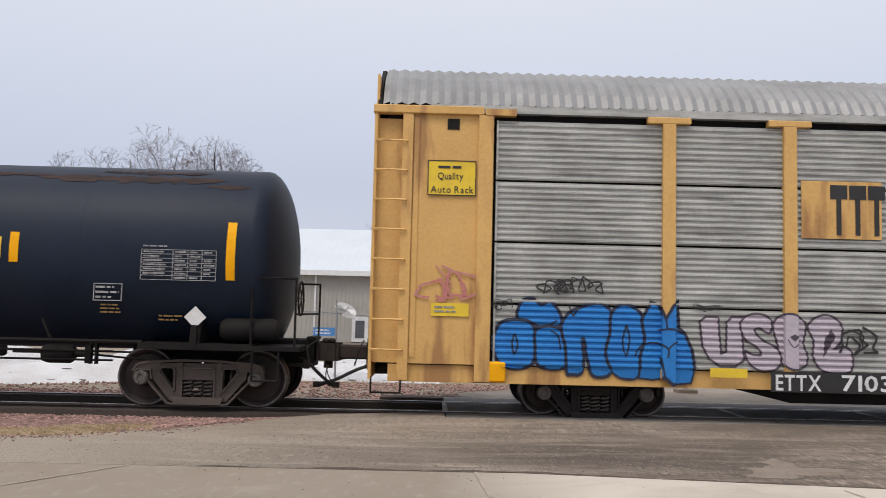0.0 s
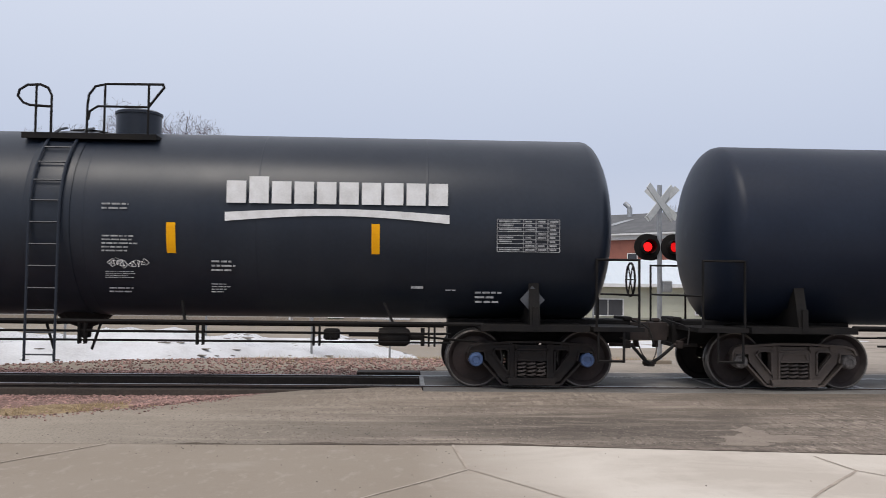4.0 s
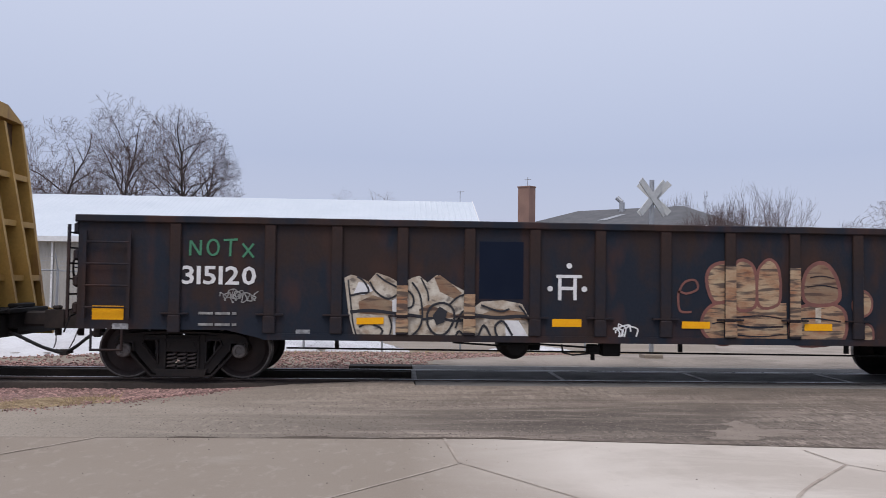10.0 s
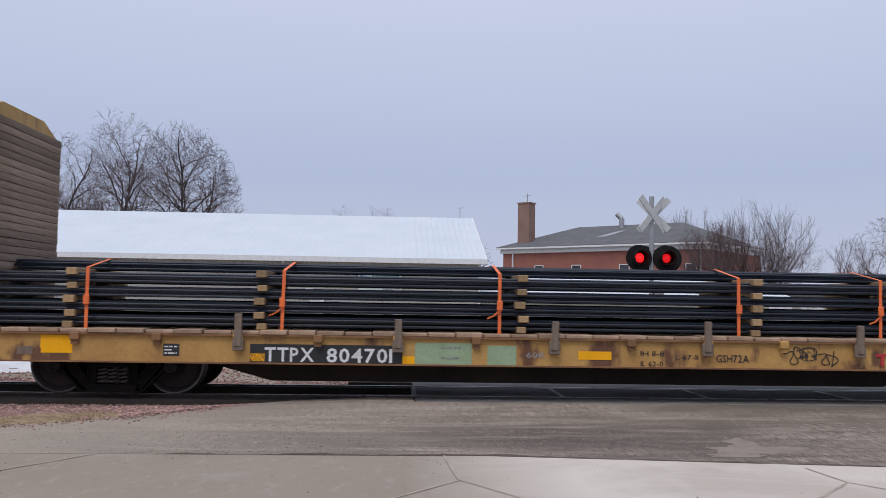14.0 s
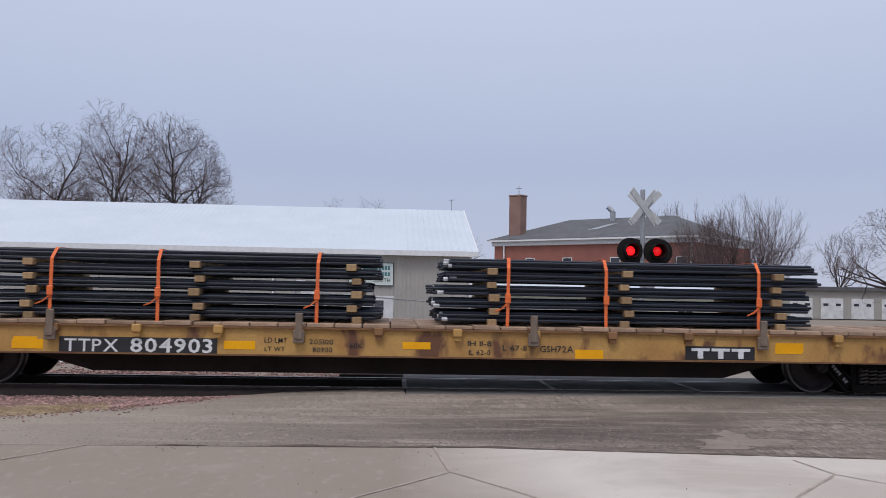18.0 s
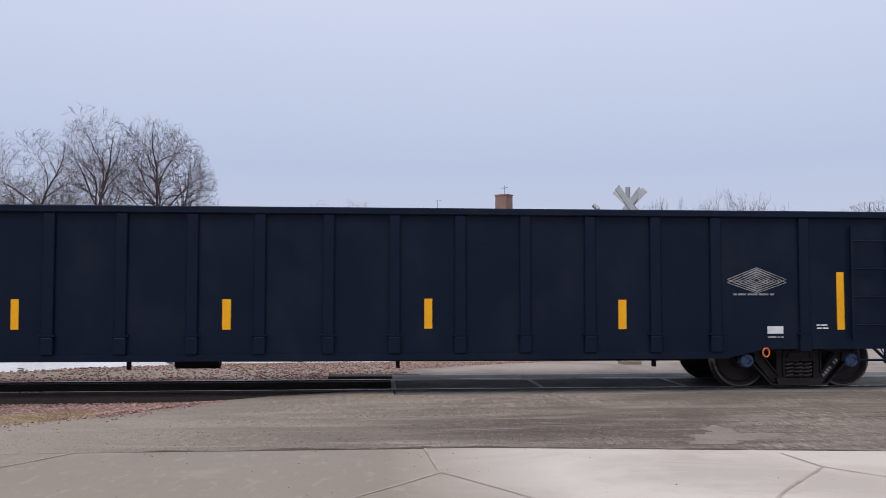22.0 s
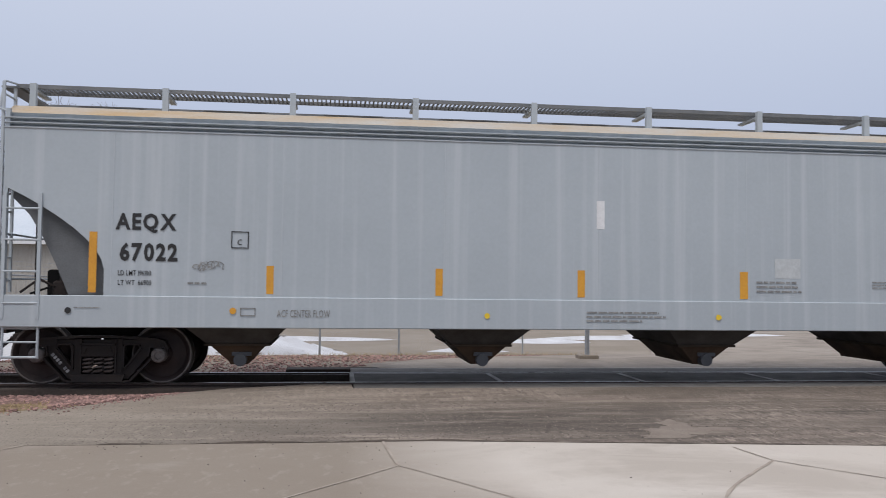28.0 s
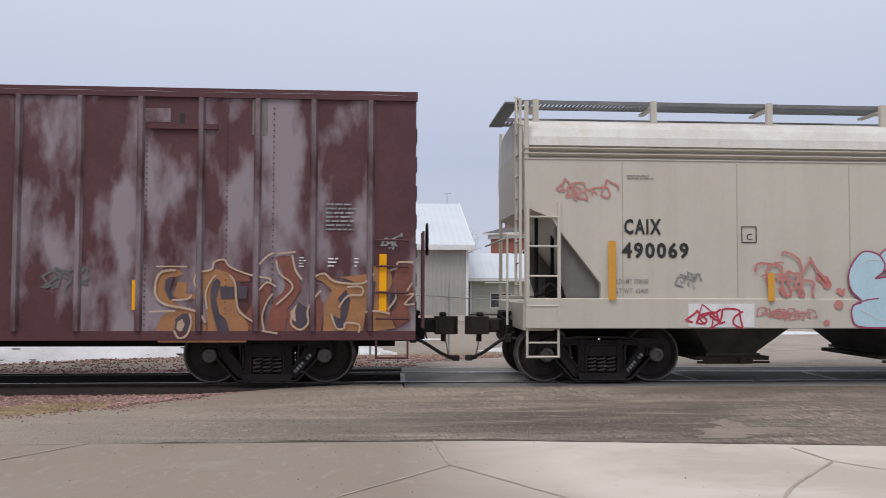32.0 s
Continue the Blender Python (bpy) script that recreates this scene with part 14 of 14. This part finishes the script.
mark_graffiti('rack', 0.94, 4.10, 0.57, 1.86, 'OENOX')
mark_graffiti('rack', 4.14, 6.55, 0.79, 1.69, 'USER')
mark_scribble('rack', 1.60, 2.73, 1.89, 2.17, INK, 109)
mark_scribble('rack', 0.93, 1.25, 1.65, 1.81, INK, 110)
mark_bar('rack', 5.23, 7.70, 0.50, 0.81, INK)
mark_words('rack', 5.303, 6.000, 0.530, 0.761, WHITE, 'ETTX')
mark_words('rack', 6.314, 7.572, 0.542, 0.774, WHITE, '710362')
mark_bar('rack', 5.74, 7.00, 2.87, 3.77, RACKYEL)
mark_logo_bars('rack', 6.18, 7.07, 2.93, 3.71, INK, 3, False)
mark_bar('rack', 0.73, 1.09, 0.65, 0.86, YELLOW)
mark_bar('rack', 4.30, 4.87, 0.70, 0.84, GOLD)
mark_scribble('rack', 4.04, 4.52, 1.70, 1.80, INK, 111)
mark_scribble('rack', 6.44, 6.84, 0.99, 1.60, INK, 112)
mark_bar('flat0', -126.54, -124.17, 0.50, 0.82, INK)
mark_words('flat0', -126.375, -125.651, 0.588, 0.777, WHITE, 'TTPX')
mark_words('flat0', -125.547, -124.573, 0.577, 0.792, WHITE, '804499')
mark_frame('flat0', -124.004, -123.776, 0.586, 0.785, INK)
mark_words('flat0', -123.934, -123.846, 0.629, 0.742, INK, 'C')
mark_words('flat0', -123.706, -123.266, 0.679, 0.757, INK, 'LD LMT')
mark_words('flat0', -123.705, -123.335, 0.574, 0.644, INK, 'LT WT')
mark_words('flat0', -122.983, -122.575, 0.699, 0.777, INK, '202400')
mark_words('flat0', -122.911, -122.574, 0.568, 0.647, INK, '83600')
mark_words('flat0', -122.317, -122.112, 0.655, 0.734, INK, '60K')
mark_words('flat0', -120.462, -120.118, 0.685, 0.764, INK, 'IH 11-8')
mark_words('flat0', -120.462, -120.118, 0.526, 0.606, INK, 'IL 62-0')
mark_words('flat0', -120.000, -119.646, 0.639, 0.718, INK, 'L 67-11')
mark_words('flat0', -119.364, -118.843, 0.615, 0.721, INK, 'GSH72A')
mark_bar('flat0', -119.36, -118.89, 0.79, 0.92, YELLOW)
mark_bar('flat0', -117.64, -117.15, 0.78, 0.90, YELLOW)
mark_bar('flat0', -114.56, -114.07, 0.80, 0.93, YELLOW)
mark_bar('flat0', -112.83, -112.38, 0.71, 0.93, YELLOW)
mark_bar('flat0', -113.36, -113.00, 0.59, 0.93, INK)
mark_print('flat0', -113.322, -113.040, 0.629, 0.891, WHITE, 4, 34)
mark_bar('flat0', -113.707, -113.487, 0.630, 0.743, INK)
mark_print('flat0', -113.689, -113.505, 0.639, 0.726, WHITE, 3, 89)
mark_bar('flat0', -117.04, -115.87, 0.62, 0.84, WHITE)
mark_logo_bars('flat0', -116.93, -115.94, 0.65, 0.81, INK, 3, False)
mark_bar('flat0', -129.69, -129.20, 0.81, 0.93, YELLOW)
mark_bar('flat0', -127.81, -127.31, 0.79, 0.90, YELLOW)
mark_bar('flat0', -125.44, -124.95, 0.77, 0.89, YELLOW)
mark_bar('flat0', -121.31, -120.93, 0.70, 0.81, YELLOW)
mark_bar('flat0', -127.811, -127.565, 0.596, 0.767, INK)
mark_print('flat0', -127.794, -127.582, 0.613, 0.750, WHITE, 3, 59)
mark_bar('flat0', -130.010, -129.743, 0.647, 0.799, STAKE)
mark_bar('flat0', -127.081, -126.833, 0.710, 0.830, STAKE)
mark_print('flat0', -112.233, -111.949, 0.633, 0.843, DIMINK, 3, 60)
mark_print('flat0', -115.30, -114.74, 0.66, 0.81, DIMINK, 3, 1)
mark_bar('flat1', -148.81, -146.49, 0.54, 0.84, INK)
mark_words('flat1', -148.587, -147.836, 0.582, 0.788, WHITE, 'TTPX')
mark_words('flat1', -147.647, -146.648, 0.578, 0.784, WHITE, '804701')
mark_bar('flat1', -146.30, -145.42, 0.56, 0.89, GREENFADE)
mark_bar('flat1', -145.18, -144.73, 0.55, 0.86, GREENFADE)
mark_print('flat1', -145.90, -145.47, 0.79, 0.85, DIMINK, 1, 4)
mark_print('flat1', -145.90, -145.50, 0.63, 0.70, DIMINK, 1, 4)
mark_words('flat1', -144.572, -144.281, 0.679, 0.766, DIMINK, '60K')
mark_words('flat1', -142.781, -142.406, 0.727, 0.806, INK, 'IH 11-8')
mark_words('flat1', -142.781, -142.424, 0.570, 0.648, INK, 'IL 62-0')
mark_words('flat1', -142.227, -141.868, 0.681, 0.752, INK, 'L 67-11')
mark_words('flat1', -141.580, -141.056, 0.646, 0.760, INK, 'GSH72A')
mark_scribble('flat1', -140.50, -139.54, 0.60, 0.91, INK, 113)
mark_bar('flat1', -143.76, -143.24, 0.66, 0.79, YELLOW)
mark_bar('flat1', -146.65, -146.20, 0.56, 0.68, YELLOW)
mark_bar('flat1', -148.807, -148.586, 0.577, 0.696, YELLOW)
mark_bar('flat1', -151.92, -151.46, 0.67, 0.88, YELLOW)
mark_bar('flat1', -152.271, -152.039, 0.645, 0.763, STAKE)
mark_logo_bars('flat1', -139.01, -138.35, 0.61, 0.81, RED, 3, False)
mark_bar('flat1', -137.92, -137.46, 0.71, 0.91, YELLOW)
mark_bar('flat1', -135.58, -135.19, 0.58, 0.93, INK)
mark_frame('flat1', -135.58, -135.19, 0.58, 0.93, WHITE)
mark_print('flat1', -135.54, -135.23, 0.62, 0.89, WHITE, 4, 88)
mark_bar('flat1', -135.930, -135.687, 0.647, 0.828, INK)
mark_print('flat1', -135.912, -135.704, 0.664, 0.811, WHITE, 3, 45)
mark_bar('flat1', -135.11, -134.61, 0.72, 0.93, YELLOW)
mark_print('flat1', -137.41, -136.94, 0.68, 0.88, DIMINK, 3, 65)
mark_print('flat1', -136.77, -136.43, 0.65, 0.80, DIMINK, 3, 43)
mark_bar('flat1', -150.109, -149.871, 0.644, 0.827, INK)
mark_print('flat1', -150.091, -149.889, 0.661, 0.809, WHITE, 3, 26)
mark_bar('flat1', -151.93, -151.46, 0.74, 0.94, YELLOW)
mark_bar('flat2', -171.82, -170.39, 0.65, 0.89, INK)
mark_words('flat2', -171.686, -171.362, 0.681, 0.855, WHITE, 'TTP')
mark_words('flat2', -171.028, -170.552, 0.682, 0.856, WHITE, '1037')
mark_frame('flat2', -170.375, -170.153, 0.653, 0.872, INK)
mark_words('flat2', -169.771, -169.038, 0.796, 0.884, INK, 'LD LMT 200900')
mark_words('flat2', -169.770, -169.002, 0.656, 0.743, INK, 'LT WT   85100')
mark_bar('flat2', -166.01, -165.57, 0.71, 0.83, YELLOW)
mark_bar('flat2', -166.305, -166.056, 0.562, 0.687, INK)
mark_ring('flat2', -168.09, 0.76, 0.127, REDLINE, False)
mark_scribble('flat2', -168.32, -167.67, 0.58, 0.89, INK, 115)
mark_bar('flat2', -175.74, -175.28, 0.96, 1.09, YELLOW)
mark_words('flat2', -157.387, -156.906, 0.696, 0.797, INK, 'NSH72')
mark_bar('flat2', -156.22, -155.75, 0.82, 1.02, YELLOW)
mark_scribble('flat2', -156.231, -155.978, 2.365, 2.709, INK, 116)
mark_bar('flat2', -175.623, -175.386, 1.390, 1.570, WHITE)
mark_words('flat2', -175.581, -175.411, 2.009, 2.061, INK, 'LIFT')
mark_words('flat2', -175.596, -175.409, 1.940, 1.992, INK, 'HERE')
mark_bar('flat3', -193.38, -191.04, 0.54, 0.79, INK)
mark_words('flat3', -193.301, -192.506, 0.572, 0.758, WHITE, 'TTPX')
mark_words('flat3', -192.331, -191.108, 0.572, 0.776, WHITE, '804903')
mark_words('flat3', -190.331, -189.991, 0.740, 0.817, INK, 'LD LMT')
mark_words('flat3', -190.328, -190.021, 0.611, 0.679, INK, 'LT WT')
mark_words('flat3', -189.657, -189.289, 0.724, 0.801, INK, '205100')
mark_words('flat3', -189.603, -189.303, 0.604, 0.681, INK, '80900')
mark_words('flat3', -189.038, -188.840, 0.672, 0.749, INK, '60K')
mark_words('flat3', -187.224, -186.855, 0.734, 0.812, INK, 'IH 11-8')
mark_words('flat3', -187.204, -186.871, 0.595, 0.673, INK, 'IL 62-0')
mark_words('flat3', -186.678, -186.308, 0.672, 0.751, INK, 'L 67-11')
mark_words('flat3', -186.095, -185.572, 0.655, 0.751, INK, 'GSH72A')
mark_bar('flat3', -194.07, -193.61, 0.60, 0.74, YELLOW)
mark_bar('flat3', -190.94, -190.47, 0.63, 0.76, YELLOW)
mark_bar('flat3', -188.23, -187.80, 0.67, 0.78, YELLOW)
mark_bar('flat3', -185.54, -185.10, 0.56, 0.70, YELLOW)
mark_bar('flat3', -182.34, -181.89, 0.68, 0.81, YELLOW)
mark_bar('flat3', -183.79, -182.67, 0.57, 0.78, INK)
mark_logo_bars('flat3', -183.71, -182.73, 0.59, 0.75, WHITE, 3, False)
mark_bar('flat3', -180.05, -179.65, 0.60, 0.91, INK)
mark_frame('flat3', -180.05, -179.65, 0.60, 0.91, WHITE)
mark_print('flat3', -180.01, -179.69, 0.63, 0.88, WHITE, 4, 62)
mark_bar('flat3', -180.372, -180.160, 0.581, 0.769, INK)
mark_print('flat3', -180.355, -180.177, 0.598, 0.751, WHITE, 3, 21)
mark_bar('flat3', -179.57, -179.11, 0.62, 0.85, YELLOW)
mark_bar('flat3', -182.33, -181.88, 0.71, 0.85, YELLOW)
mark_bar('flat3', -178.217, -177.957, 1.377, 1.559, INK)
mark_print('flat3', -178.200, -177.975, 1.394, 1.542, WHITE, 3, 81)
mark_scribble('flat3', -178.26, -177.85, 0.86, 1.23, INK, 117)
mark_bar('flat3', -196.39, -195.93, 0.66, 0.88, YELLOW)
mark_bar('flat3', -196.793, -196.527, 0.698, 0.837, STAKE)
mark_bar('flat3', -194.05, -193.70, 0.63, 0.78, YELLOW)
mark_bar('flat3', -198.006, -197.761, 1.406, 1.598, INK)
mark_print('flat3', -197.989, -197.779, 1.424, 1.581, WHITE, 3, 22)
mark_print('flat3', -195.41, -194.41, 0.63, 0.84, DIMINK, 3, 21)
mark_bar('flat4', -216.32, -214.84, 0.68, 0.89, INK)
mark_words('flat4', -216.202, -215.725, 0.695, 0.871, WHITE, 'TTPX')
mark_words('flat4', -215.689, -215.083, 0.686, 0.871, WHITE, '811077')
mark_scribble('flat4', -215.055, -214.782, 0.730, 0.942, WHITE, 118)
mark_frame('flat4', -214.856, -214.628, 0.668, 0.880, INK)
mark_words('flat4', -214.307, -213.480, 0.810, 0.899, INK, 'LD LMT 201500')
mark_words('flat4', -214.309, -213.482, 0.659, 0.748, INK, 'LT WT   84500')
mark_bar('flat4', -216.84, -216.39, 0.77, 0.90, YELLOW)
mark_bar('flat4', -213.20, -212.74, 0.74, 0.86, YELLOW)
mark_bar('flat4', -213.15, -212.70, 0.75, 0.86, YELLOW)
mark_bar('flat4', -210.42, -209.96, 0.76, 0.87, YELLOW)
mark_bar('flat4', -209.21, -208.75, 0.77, 0.88, YELLOW)
mark_bar('flat4', -207.77, -207.33, 0.73, 0.86, YELLOW)
mark_bar('flat4', -205.33, -204.86, 0.69, 0.82, YELLOW)
mark_bar('flat4', -204.02, -203.67, 0.71, 0.82, YELLOW)
mark_scribble('flat4', -211.82, -211.15, 0.61, 0.88, WHITE, 119)
mark_scribble('flat4', -210.05, -209.40, 0.64, 0.86, WHITE, 121)
mark_bar('flat4', -207.11, -206.07, 0.62, 0.86, DIMINK)
mark_logo_bars('flat4', -207.04, -206.12, 0.64, 0.84, WHITE, 3, False)
mark_bar('flat4', -205.92, -205.53, 0.62, 0.90, INK)
mark_print('flat4', -205.89, -205.56, 0.66, 0.87, WHITE, 4, 23)
mark_frame('flat4', -205.91, -205.54, 0.63, 0.89, WHITE)
mark_scribble('flat4', -202.25, -201.53, 0.58, 0.87, WHITE, 123)
mark_bar('flat4', -204.00, -203.63, 0.72, 0.83, YELLOW)
mark_bar('flat4', -204.486, -204.207, 0.699, 0.800, STAKE)
mark_scribble('flat4', -202.24, -201.14, 0.58, 0.90, WHITE, 125)
mark_bar('flat4', -200.70, -200.21, 0.97, 1.09, YELLOW)
mark_bar('flat4', -200.69, -200.21, 0.69, 0.82, YELLOW)
mark_words('flat4', -200.561, -200.381, 1.904, 1.965, INK, 'LIFT')
mark_words('flat4', -200.559, -200.379, 1.835, 1.896, INK, 'HERE')
mark_bar('flat4', -220.23, -219.78, 1.08, 1.20, YELLOW)
mark_bar('flat4', -220.24, -219.77, 0.76, 0.89, YELLOW)
mark_bar('flat4', -220.108, -219.848, 1.430, 1.630, WHITE)
mark_words('flat4', -220.034, -219.895, 1.995, 2.048, INK, 'LIFT')
mark_words('flat4', -220.051, -219.860, 1.917, 1.969, INK, 'HERE')
mark_bar('flat4', -217.65, -217.32, 0.87, 1.04, BULKYEL)
mark_bar('flat4', -217.548, -217.424, 0.922, 0.992, INK)


# ---- what moves ----
def motions():
    """The train runs through at a steady speed; its wheels turn while they pass the crossing."""
    for c in CARS:
        x = c["train_x"]
        del c["train_x"]
        walk(c, [(t, pose(x + SPEED * t, YC, 0)) for t in (0, 8, 16, 24, 32)])
    for w, x, r in WHEELSETS:
        home = w.matrix_basis.translation.copy()
        t0 = max(0.0, min(30.0, (-13.0 - x) / SPEED))
        t1 = max(0.4, min(32.0, (15.0 - x) / SPEED))
        first, last = round(t0 * FPS), round(t1 * FPS)
        steps = [0] * (first > 0) + list(range(first, last, 2 if r > 0.4 else 1)) + [960]
        rows = []
        for k in steps:
            turn = math.degrees((min(max(k, first), last) - first) / FPS * SPEED / r)
            rows.append((k / FPS, Matrix.Translation(home) @ Euler((0, radians(turn), 0)).to_matrix().to_4x4()))
        walk(w, rows)


motions()
